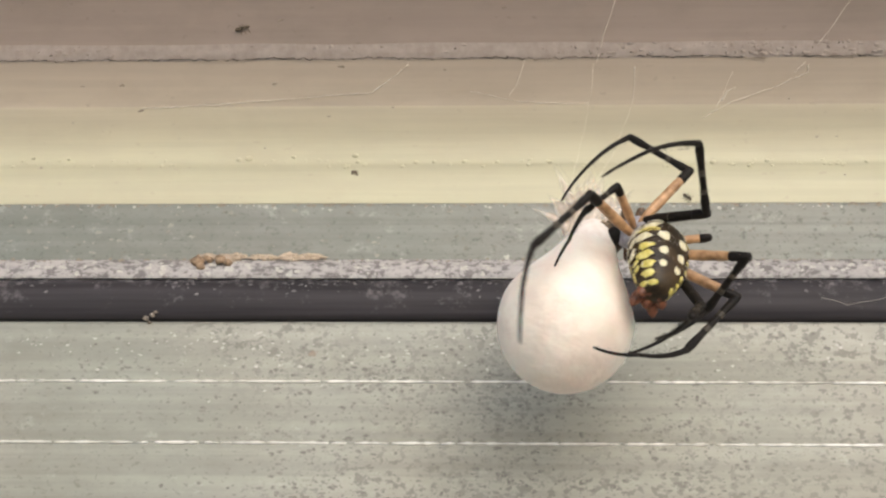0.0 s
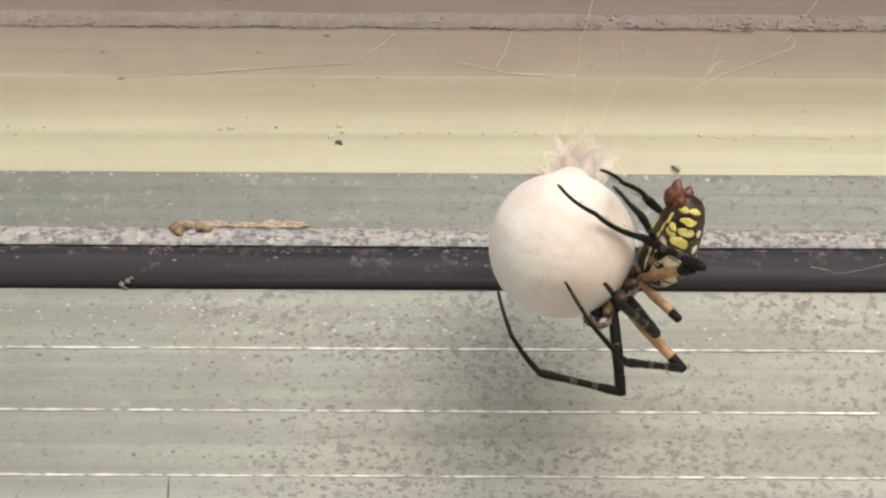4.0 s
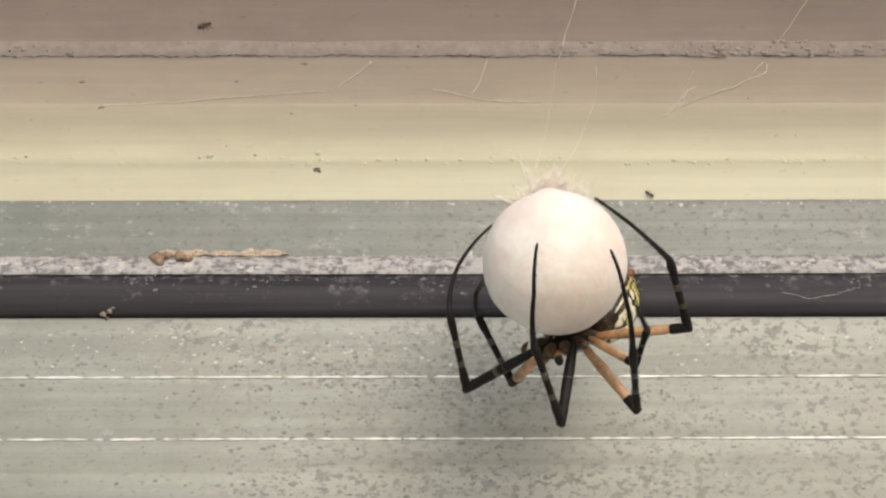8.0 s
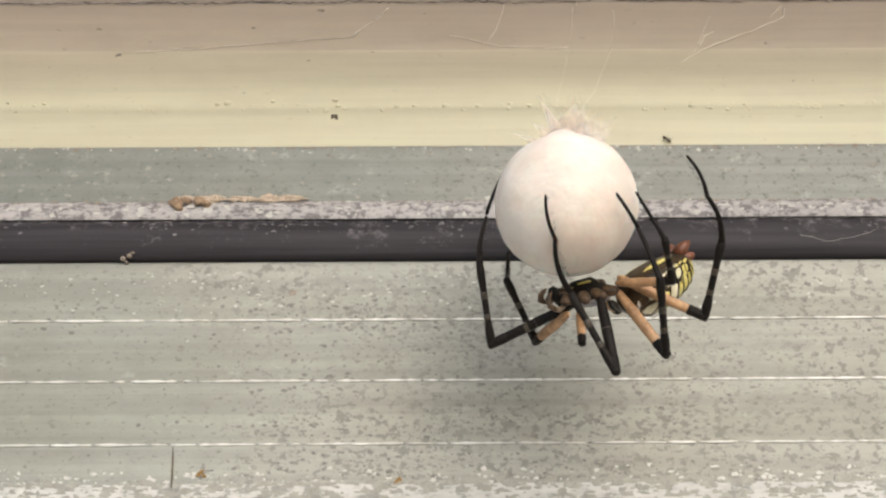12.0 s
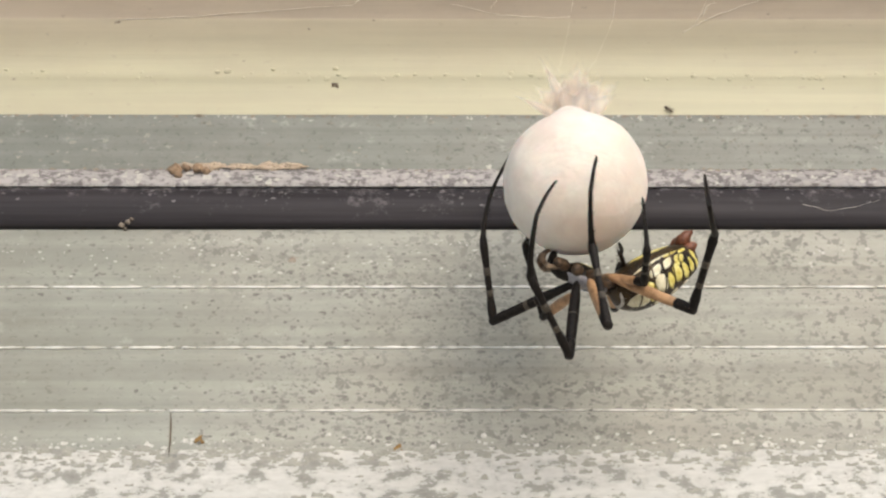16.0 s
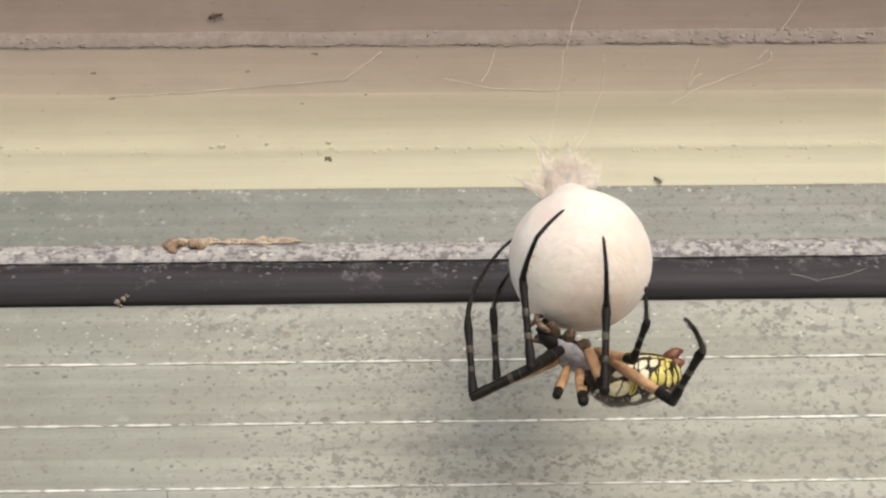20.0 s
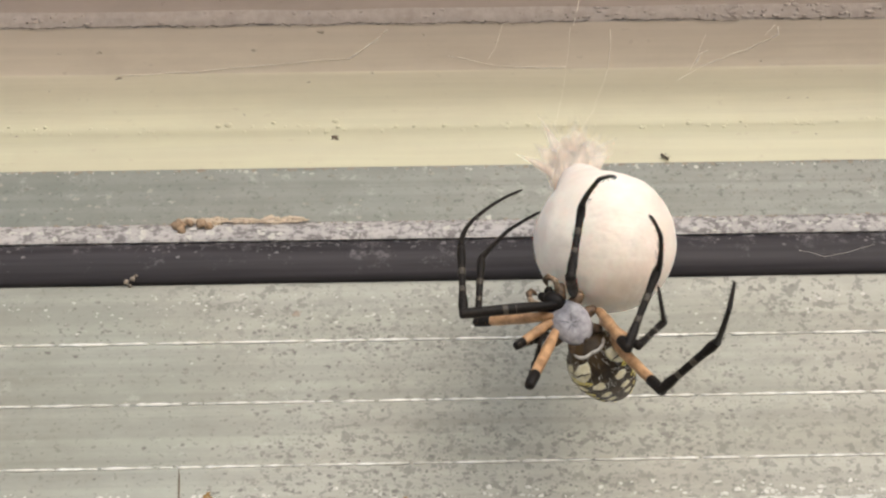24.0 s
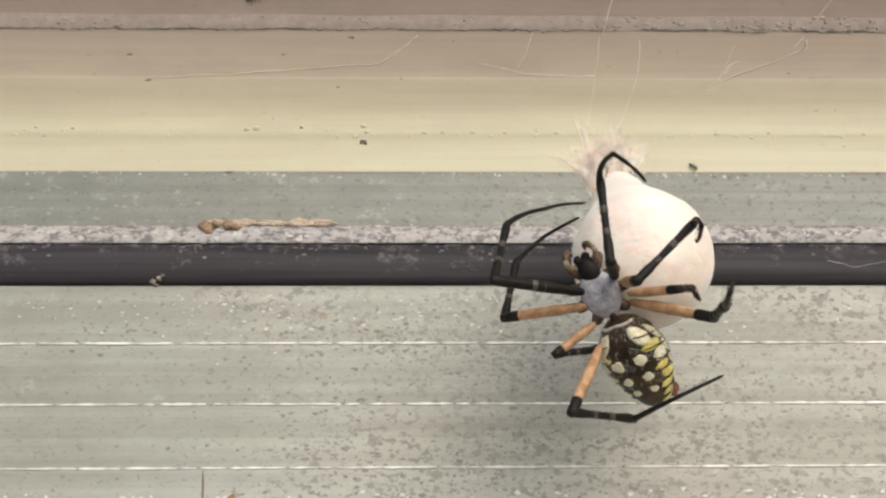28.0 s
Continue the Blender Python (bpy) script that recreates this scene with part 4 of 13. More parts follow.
def abdomen(root):
    bm = bmesh.new()
    nu, nv = 30, 32
    rings = []
    for i in range(1, nu):
        s = -math.cos(math.pi * i / nu)
        rings.append([bm.verts.new(abdomen_shape(s, j * math.tau / nv, 0.012 * noise.noise(Vector((s * 3, j * 0.7, 0)))) * MM) for j in range(nv)])
    for r, q in zip(rings, rings[1:]):
        for j in range(nv):
            bm.faces.new((r[j], r[(j + 1) % nv], q[(j + 1) % nv], q[j]))
    bm.faces.new(rings[0][::-1])
    bm.faces.new(rings[-1])
    bmesh.ops.recalc_face_normals(bm, faces=bm.faces)
    ab = part("abdomen", bm, MAT_ABDOMEN, root, "dark brown egg shaped abdomen with yellow blotches")
    k = 0
    for sd in (-1, 1):
        rows = [(-0.64, 0.80, 0.20, 0.36, MAT_PALE, 0.45), (-0.37, 0.96, 0.085, 0.40, MAT_YELLOW, 0.2),
                (-0.23, 0.38, 0.12, 0.20, MAT_PALE, 0.0), (-0.13, 1.10, 0.13, 0.34, MAT_PALE, 0.15),
                (0.09, 0.98, 0.08, 0.31, MAT_YELLOW, 0.15), (0.15, 0.36, 0.09, 0.18, MAT_PALE, 0.1),
                (0.28, 1.14, 0.11, 0.36, MAT_YELLOW, 0.1), (0.49, 0.98, 0.085, 0.34, MAT_YELLOW, 0.0), (0.68, 1.02, 0.07, 0.38, MAT_YELLOW, 0.0),
                (0.46, 0.35, 0.075, 0.17, MAT_PALE, 0.1), (0.86, 0.85, 0.045, 0.36, MAT_YELLOW, 0.0),
                (-0.50, 1.46, 0.17, 0.24, MAT_PALE, 0.6), (-0.15, 1.58, 0.14, 0.20, MAT_PALE, 0.5), (0.17, 1.66, 0.12, 0.20, MAT_PALE, 0.5), (0.46, 1.58, 0.12, 0.24, MAT_YELLOW, 0.3),
                (-0.30, 1.95, 0.20, 0.06, MAT_PALE, 0.7), (0.05, 2.02, 0.20, 0.06, MAT_PALE, 0.7), (0.35, 2.0, 0.16, 0.06, MAT_YELLOW, 0.5),
                (0.0, 2.62, 0.42, 0.13, MAT_YELLOW, 0.0), (0.84, 1.5, 0.05, 0.34, MAT_YELLOW, 0.0), (0.62, 1.95, 0.10, 0.10, MAT_YELLOW, 0.3)]
        for s, ph, ds, dp, mat, tl in rows:
            k += 1
            spot(s, ph * sd, ds, dp, mat, ab, k, "blotch" if mat is MAT_YELLOW else "spot", "", tl * sd)
    # short silvery hairs over the skin
    bm = bmesh.new()
    rnd = random.Random(77)
    for i in range(420):
        hs, hp = rnd.uniform(-0.93, 0.5), rnd.uniform(-2.4, 2.4)
        p = abdomen_shape(hs, hp, 0.01)
        q = abdomen_shape(min(0.97, hs + rnd.uniform(0.05, 0.1)), hp + rnd.uniform(-0.1, 0.1), rnd.uniform(0.05, 0.12))
        side = (q - p).cross(Vector((0, 0, 1)))
        side = (side.normalized() if side.length > 1e-6 else Vector((0, 1, 0))) * 0.035
        bm.faces.new([bm.verts.new(v * MM) for v in (p - side, p + side, q)])
    part("hair", bm, MAT_HAIR, ab, "sparse silvery hair")
    # silvery band across the front, behind the waist
    bm = bmesh.new()
    path = [abdomen_shape(-0.93 + 0.05 * abs(q - 7) / 7, -1.45 + 2.9 * q / 14, -0.02) for q in range(15)]
    tube(bm, path, [0.06] + [0.22 + 0.1 * noise.noise(Vector((q * 0.9, 4, 1))) for q in range(13)] + [0.06], 7)
    part("front_band", bm, MAT_HAIR, ab, "silvery white hair band")
    for sd in (-1, 1):
        for j, (s, p0, p1, lean) in enumerate(((-0.55, 0.5, 1.5, 0.28), (-0.28, 0.62, 2.0, 0.3), (-0.02, 0.6, 2.1, 0.3), (0.21, 0.6, 2.1, 0.26), (0.42, 0.6, 2.0, 0.2), (0.62, 0.6, 1.9, 0.14))):
            bm = bmesh.new()
            path = []
            for q in range(11):
                ph = p0 + (p1 - p0) * q / 10
                sq = s + lean * (ph - 1.2) * 0.6 + 0.05 * noise.noise(Vector((q * 0.5, j * 3, sd)))
                path.append(abdomen_shape(max(-0.95, min(0.95, sq)), ph * sd, 0.012))
            tube(bm, path, [0.05] + [0.10 + 0.07 * abs(noise.noise(Vector((q, j, sd)))) for q in range(9)] + [0.05], 6)
            part("vein", bm, MAT_ABDOMEN, ab)
    for y, z, ln in ((-1.25, -1.2, 2.1), (1.25, -1.2, 2.1), (-1.4, 0.2, 1.7), (1.4, 0.2, 1.7), (-0.6, 0.8, 1.4), (0.6, 0.8, 1.4), (0.0, -0.7, 2.0)):
        bm = bmesh.new()
        x = ABD_L * 0.89
        path = [(x, y * 0.6, z * 0.6 - 0.5), (x + ln * 0.35, y, z - 0.55), (x + ln * 0.7, y * 1.3, z * 1.2 - 0.6), (x + ln, y * 1.35, z * 1.2 - 0.6)]
        tube(bm, path, [1.0, 0.9, 0.62, 0.2], 9)
        for v in bm.verts:
            v.co *= 1 + 0.012 * noise.noise(v.co * 1500)
        part("spinneret", bm, MAT_SPIN, ab, "red brown spinneret")
    return ab


def spider_leg(code, root):
    femur_l, tibia_l, meta_l, tarsus_l = LEGS[code]
    first = code[1] == "1"
    small = 0.76 if code[1] == "3" else 0.89
    seed = sum(ord(ch) for ch in code) * 7
    f = segment("femur", femur_l, [(-0.04, 0.35 * small), (0.02, 0.6 * small), (0.3, 0.82 * small), (0.7, 0.76 * small), (0.95, 0.66 * small), (1.02, 0.3 * small)],
                MAT_BLACK if first else MAT_ORANGE, seed, 40, root, "black grey banded thigh" if first else "orange tan thigh")
    if first:
        ring("band", femur_l, 0.42, 0.6, 0.81 * small, 0.79 * small, MAT_BAND, f, "greyish pale band")
    ring("knee", femur_l, 0.80, 1.04, 0.80 * small, 0.72 * small, MAT_BLACK, f, "black knee")
    t = segment("tibia", tibia_l, [(-0.05, 0.4 * small), (0.0, 0.62 * small), (0.14, 0.70 * small), (0.3, 0.50 * small), (0.7, 0.52 * small), (0.9, 0.68 * small), (1.0, 0.56 * small), (1.03, 0.25 * small)],
                MAT_BLACK, seed + 1, 60, root, "black shin with pale bands")
    ring("band", tibia_l, 0.30, 0.38, 0.55 * small, 0.54 * small, MAT_BAND, t, "pale grey band")
    ring("band", tibia_l, 0.56, 0.66, 0.555 * small, 0.56 * small, MAT_BAND, t, "pale grey band")
    segment("metatarsus", meta_l, [(-0.05, 0.3 * small), (0.0, 0.56 * small), (0.1, 0.44 * small), (0.6, 0.34 * small), (1.0, 0.29 * small), (1.02, 0.15 * small)], MAT_BLACK, seed + 2, 40, root, "", 0.075)
    segment("tarsus", tarsus_l, [(-0.04, 0.15 * small), (0.0, 0.30 * small), (0.5, 0.25 * small), (0.92, 0.20 * small), (1.0, 0.1 * small)], MAT_BLACK, seed + 3, 24, root, "", 0.06)


garden_spider = spider()
belly = abdomen(garden_spider)
limbs = {}
for code in LEGS:
    before = set(garden_spider.children)
    spider_leg(code, garden_spider)
    made = {o.name.split(".")[0]: o for o in garden_spider.children if o not in before}
    limbs[code] = [made[k] for k in ("femur", "tibia", "metatarsus", "tarsus")]


# ---- what moves ----
def at(x, y, z, rx, ry, rz):
    """A pose from millimetres and degrees."""
    return pose(x * MM, y * MM, z * MM, rx, ry, rz)


def motions():
    walk(sac, [
        (0, at(14.90, -29.51, -12.72, -8.0, 18.6, -2.6)), (0.5, at(14.24, -30.79, -12.28, -16.8, 20.6, -6.1)), (1, at(12.88, -34.38, -11.61, -29.8, 16.9, -9.4)),
        (1.5, at(12.97, -34.75, -11.66, -29.5, 13.2, -7.3)), (2, at(14.30, -35.62, -11.73, -33.5, 12.2, -8.0)), (2.5, at(15.03, -35.64, -12.31, -33.1, 9.1, -5.9)),
        (3, at(14.27, -35.86, -11.52, -33.3, 10.2, -6.7)), (3.5, at(14.53, -35.86, -11.48, -32.7, 9.0, -5.8)), (4.2, at(14.76, -36.08, -11.14, -32.8, 8.0, -5.1)),
        (4.9, at(15.16, -36.47, -10.53, -33.1, 6.2, -4.0)), (5.5, at(15.34, -36.64, -10.26, -33.2, 5.4, -3.5)), (6, at(15.14, -36.71, -10.25, -33.5, 5.4, -3.5)),
        (6.2, at(15.34, -36.78, -10.24, -33.7, 4.6, -3.1)), (6.5, at(15.64, -36.89, -10.23, -34.0, 3.5, -2.4)), (6.8, at(16.68, -37.17, -9.83, -34.4, 2.6, -1.8)),
        (7, at(17.38, -37.36, -9.57, -34.7, 2.0, -1.4)), (7.2, at(17.44, -37.49, -9.45, -35.2, 1.9, -1.4)), (7.4, at(17.49, -37.62, -9.34, -35.6, 1.8, -1.3)),
        (8, at(17.66, -38.00, -8.99, -37.0, 1.5, -1.1)), (9, at(17.71, -37.89, -9.07, -36.6, 0.6, -0.4)), (10, at(16.53, -37.54, -9.24, -35.2, 1.5, -1.1)),
        (10.4, at(16.88, -37.48, -9.31, -35.1, 1.8, -1.3)), (10.7, at(17.15, -37.44, -9.36, -35.0, 2.0, -1.4)), (11, at(17.42, -37.40, -9.41, -34.9, 2.2, -1.6)),
        (11.4, at(16.25, -37.18, -9.73, -34.4, 2.3, -1.6)), (12.1, at(16.40, -37.09, -9.93, -34.3, 2.5, -1.7)), (12.8, at(16.66, -36.92, -10.31, -34.2, 3.0, -2.0)),
        (13.5, at(16.80, -36.83, -10.51, -34.1, 3.3, -2.2)), (14, at(17.23, -36.87, -10.68, -34.6, 3.2, -2.2)), (14.4, at(17.11, -36.60, -11.01, -33.9, 3.2, -2.2)),
        (14.7, at(17.02, -36.39, -11.25, -33.3, 3.3, -2.1)), (15, at(16.92, -36.19, -11.49, -32.8, 3.3, -2.1)), (15.5, at(17.04, -36.02, -11.74, -32.3, 2.8, -1.7)),
        (16, at(17.16, -35.85, -11.99, -31.9, 2.2, -1.4)), (16.5, at(17.30, -36.00, -11.70, -32.2, 2.9, -1.8)), (17, at(17.43, -36.16, -11.40, -32.5, 3.5, -2.2)),
        (17.5, at(17.94, -35.93, -11.86, -32.1, 2.4, -1.5)), (18, at(18.44, -35.71, -12.31, -31.7, 1.3, -0.8)), (18.5, at(18.35, -36.01, -12.12, -32.8, 1.6, -1.0)),
        (19, at(18.26, -36.31, -11.94, -33.9, 1.8, -1.2)), (19.5, at(18.52, -36.34, -11.75, -33.7, 1.6, -1.1)), (20, at(18.77, -36.37, -11.57, -33.5, 1.4, -0.9)),
        (20.5, at(18.88, -36.63, -11.32, -34.3, 1.7, -1.2)), (21.2, at(19.30, -36.75, -11.28, -34.9, 0.0, -0.0)), (21.9, at(20.06, -36.98, -11.19, -36.1, -2.9, 2.1)),
        (22.5, at(20.38, -37.08, -11.15, -36.7, -4.1, 3.0)), (23, at(20.45, -37.17, -11.27, -37.3, -3.8, 2.9)), (23.5, at(20.70, -36.54, -11.55, -34.9, -4.7, 3.3)),
        (24, at(20.95, -35.91, -11.84, -32.4, -5.6, 3.6)), (24.5, at(20.93, -36.07, -11.85, -33.1, -5.1, 3.3)), (25, at(20.91, -36.23, -11.87, -33.8, -4.7, 3.1)),
        (25.5, at(20.83, -36.10, -12.03, -33.4, -4.5, 3.0)), (26, at(20.76, -35.98, -12.19, -33.1, -4.3, 2.8)), (27, at(21.03, -35.11, -12.76, -30.4, -5.9, 3.5)),
        (28, at(21.32, -33.37, -13.49, -24.0, -5.4, 2.4)),
    ])
    walk(garden_spider, [
        (0, at(27.55, -33.77, -0.77, -101.9, -5.0, 145.8)), (0.5, at(28.39, -33.04, -3.91, -53.6, 8.7, 156.8)), (0.75, at(27.80, -33.22, -6.21, 8.3, 9.5, 165.1)),
        (1, at(27.20, -33.41, -8.50, 69.4, 2.6, 169.6)), (1.5, at(26.09, -33.18, -10.62, 116.0, 9.6, 163.8)), (2, at(26.76, -34.51, -12.27, 144.8, 16.2, 164.0)),
        (2.5, at(26.13, -35.63, -14.25, 147.7, 38.3, 164.3)), (3, at(24.66, -36.15, -14.97, 141.0, 50.6, 163.6)), (3.5, at(24.79, -36.11, -13.87, 141.6, 53.4, 160.7)),
        (4.2, at(24.82, -35.51, -15.00, 145.0, 46.0, 166.3)), (4.9, at(24.85, -34.39, -16.99, 148.0, 31.5, 173.7)), (5.5, at(24.87, -33.94, -17.86, 148.6, 25.1, 175.9)),
        (6, at(23.52, -33.15, -18.13, 142.5, 17.3, 179.3)), (6.2, at(23.25, -32.91, -18.03, 143.8, 20.7, 179.6)), (6.5, at(22.83, -32.57, -17.87, 145.4, 25.4, -179.9)),
        (6.8, at(22.73, -31.32, -18.88, 148.3, 10.5, -171.7)), (7, at(22.65, -30.48, -19.58, 149.1, 0.4, -166.7)), (7.2, at(22.79, -30.34, -18.92, 147.2, 5.1, -168.3)),
        (7.4, at(22.93, -30.20, -18.25, 145.2, 9.9, -169.9)), (8, at(23.27, -29.79, -16.33, 139.0, 23.3, -174.8)), (9, at(24.44, -30.07, -15.48, 141.0, 27.4, -174.5)),
        (10, at(24.74, -30.50, -18.03, 142.3, 13.2, -170.3)), (10.4, at(24.22, -30.59, -18.58, 144.6, 14.1, -169.5)), (10.7, at(23.84, -30.64, -18.98, 146.2, 15.0, -168.7)),
        (11, at(23.46, -30.68, -19.39, 147.8, 16.1, -167.7)), (11.4, at(22.33, -30.64, -19.72, 147.9, 16.4, -167.9)), (12.1, at(22.61, -30.64, -20.00, 148.3, 14.7, -168.1)),
        (12.8, at(23.07, -30.61, -20.53, 149.2, 11.9, -168.3)), (13.5, at(23.32, -30.59, -20.82, 149.7, 10.5, -168.4)), (14, at(23.72, -30.77, -21.10, 150.0, 10.4, -168.1)),
        (14.4, at(23.00, -31.24, -22.19, 151.4, -0.2, -167.0)), (14.7, at(22.47, -31.55, -23.01, 151.9, -8.8, -166.0)), (15, at(21.94, -31.86, -23.84, 152.0, -17.5, -165.0)),
        (15.5, at(21.53, -32.24, -24.79, 159.5, -19.4, -168.7)), (16, at(21.16, -32.54, -25.79, 166.0, -21.3, -172.4)), (16.5, at(20.76, -33.42, -25.49, 169.9, -27.6, -169.7)),
        (17, at(20.32, -34.25, -25.18, 172.6, -34.4, -165.7)), (17.5, at(19.95, -33.96, -25.56, 174.5, -32.4, -166.9)), (18, at(19.60, -33.83, -25.98, 177.1, -30.9, -168.1)),
        (18.5, at(19.46, -34.00, -25.88, 176.4, -35.8, -165.5)), (19, at(19.27, -34.18, -25.75, 175.7, -39.7, -162.5)), (19.5, at(19.25, -34.77, -26.08, -177.0, -36.8, -164.4)),
        (20, at(19.27, -35.40, -26.37, -170.2, -33.6, -165.9)), (20.5, at(18.58, -36.41, -26.04, -153.1, -39.4, -168.9)), (21.2, at(18.30, -37.16, -26.07, -143.1, -43.2, -171.1)),
        (21.9, at(17.81, -38.46, -26.10, -126.2, -48.3, -174.9)), (22.5, at(17.62, -39.05, -26.12, -119.6, -50.1, -176.5)), (23, at(17.65, -39.04, -26.71, -124.8, -45.5, -178.4)),
        (23.5, at(17.51, -39.19, -26.62, -115.9, -48.4, -176.4)), (24, at(17.24, -39.36, -26.48, -109.2, -51.2, -174.4)), (24.5, at(16.89, -39.53, -26.94, -108.9, -54.9, -171.9)),
        (25, at(16.48, -39.74, -27.40, -109.5, -58.7, -169.7)), (25.5, at(16.16, -40.02, -27.06, -117.2, -58.1, -163.9)), (26, at(15.71, -40.29, -26.67, -124.6, -57.2, -158.5)),
        (27, at(16.05, -39.92, -26.49, -134.6, -54.4, -149.3)), (28, at(15.59, -39.72, -23.78, -138.2, -54.6, -146.2)),
    ])
    walk(belly, [
        (0, at(0.37, -0.32, -0.46, -69.4, -38.4, 104.1)), (0.5, at(-0.35, -0.46, -0.78, -85.6, -13.2, 99.8)), (0.75, at(-0.79, -0.87, -0.38, -76.7, 38.0, 105.1)),
        (1, at(-1.32, -0.80, 0.82, 9.5, 78.8, -170.4)), (1.5, at(-0.87, -0.10, 1.31, 61.4, 44.7, -110.8)), (2, at(-0.58, 0.47, 1.19, 32.2, 23.1, -107.1)),
        (2.5, at(0.03, 0.07, 1.89, -5.2, 33.7, -137.1)), (3, at(0.39, -0.33, 2.16, -9.9, 28.1, -129.5)), (3.5, at(0.52, -0.14, 1.91, -14.6, 25.9, -133.8)),
        (4.2, at(0.27, -0.11, 1.50, -17.2, 23.4, -145.7)), (4.9, at(0.02, -0.09, 1.03, -20.0, 24.2, -160.3)), (5.5, at(0.05, -0.37, 0.55, -34.5, 10.8, 155.9)),
        (6, at(0.15, -0.27, 0.27, -39.1, 11.0, 158.1)), (6.2, at(0.17, -0.31, 0.28, -38.7, 8.8, 155.6)), (6.5, at(0.20, -0.37, 0.32, -37.4, 6.3, 152.4)),
        (6.8, at(0.07, -0.45, 0.20, -34.8, 6.5, 146.3)), (7, at(0.01, -0.49, 0.10, -33.0, 6.5, 144.3)), (7.2, at(0.14, -0.47, 0.08, -30.9, 6.4, 143.0)),
        (7.4, at(0.26, -0.45, 0.05, -28.4, 6.5, 142.1)), (8, at(0.58, -0.33, -0.12, -19.7, 9.1, 141.8)), (9, at(0.55, -0.38, -0.03, -21.7, 22.5, 135.7)),
        (10, at(-0.25, -0.58, -0.09, -29.5, 19.5, 131.7)), (10.4, at(0.00, -0.42, -0.35, -22.7, 5.0, 153.2)), (10.5, at(0.06, -0.38, -0.42, -21.8, 0.9, 158.3)),
        (10.7, at(0.12, -0.40, -0.26, -21.2, 7.1, 154.0)), (11, at(0.22, -0.43, -0.02, -21.3, 16.5, 147.8)), (11.4, at(-0.99, -1.17, 1.25, -18.0, 9.8, 161.9)),
        (11.5, at(-1.30, -1.35, 1.57, -17.5, 8.6, 165.2)), (12.1, at(-1.03, -1.13, 1.23, -19.2, 12.7, 159.5)), (12.8, at(-0.70, -0.88, 0.82, -22.9, 18.2, 151.2)),
        (13.5, at(-0.32, -0.67, 0.45, -26.1, 22.0, 144.3)), (14, at(-0.01, -0.51, 0.20, -26.9, 25.8, 142.3)), (14.4, at(0.05, -0.42, 0.22, -30.4, 36.1, 144.0)),
        (14.7, at(0.09, -0.37, 0.25, -33.2, 44.4, 144.8)), (15, at(0.13, -0.31, 0.31, -35.3, 53.0, 145.6)), (15.5, at(-0.13, -0.23, 0.38, -22.2, 52.3, 158.5)),
        (16, at(-0.37, -0.11, 0.42, -11.9, 49.8, 169.8)), (16.5, at(-2.35, -0.06, 0.49, -7.2, 41.0, 171.5)), (17, at(-0.65, 0.19, 1.04, 13.0, 53.6, -165.9)),
        (17.5, at(-0.86, 0.24, 1.10, 2.5, 42.2, -179.5)), (18, at(-0.89, 0.36, 1.27, 17.0, 49.7, -159.5)), (18.5, at(-1.58, 0.38, 1.30, 0.3, 47.8, 178.4)),
        (19, at(-1.03, 0.48, 1.52, 22.0, 53.6, -154.6)), (19.5, at(0.69, -0.54, -0.65, -4.8, 32.2, 169.6)), (20, at(-0.43, 0.51, 0.88, 3.9, 41.6, -174.1)),
        (20.5, at(0.88, 0.00, 0.12, 3.2, 23.5, -175.5)), (21.2, at(0.41, 0.18, 0.21, 2.9, 29.0, -176.8)), (21.9, at(-0.10, 0.38, 0.16, 3.9, 37.1, -173.9)),
        (22.5, at(-0.52, 0.49, 0.05, 2.9, 40.8, -173.0)), (23, at(-0.07, 0.74, 0.34, -0.3, 41.4, 179.1)), (23.5, at(0.87, 2.31, 0.75, 19.8, 37.7, -157.6)),
        (24, at(0.38, 0.13, 0.32, 5.4, 56.5, 174.4)), (24.5, at(0.63, 1.47, 0.39, 38.1, 39.8, -146.7)), (25, at(0.44, -0.03, 0.38, 30.9, 62.0, -164.3)),
        (25.5, at(0.55, -0.26, 0.30, 45.9, 27.4, -151.1)), (26, at(0.64, -0.08, 0.20, 29.7, 41.5, -173.3)), (26.5, at(0.53, 0.09, 0.17, 34.0, 22.9, -168.7)),
        (27, at(0.30, -0.49, 0.07, 30.1, 31.7, -179.3)), (27.5, at(0.62, 0.88, 0.14, 32.3, 12.4, -164.8)), (28, at(-0.19, -0.30, -0.16, 20.9, 14.5, 180.0)),
    ])
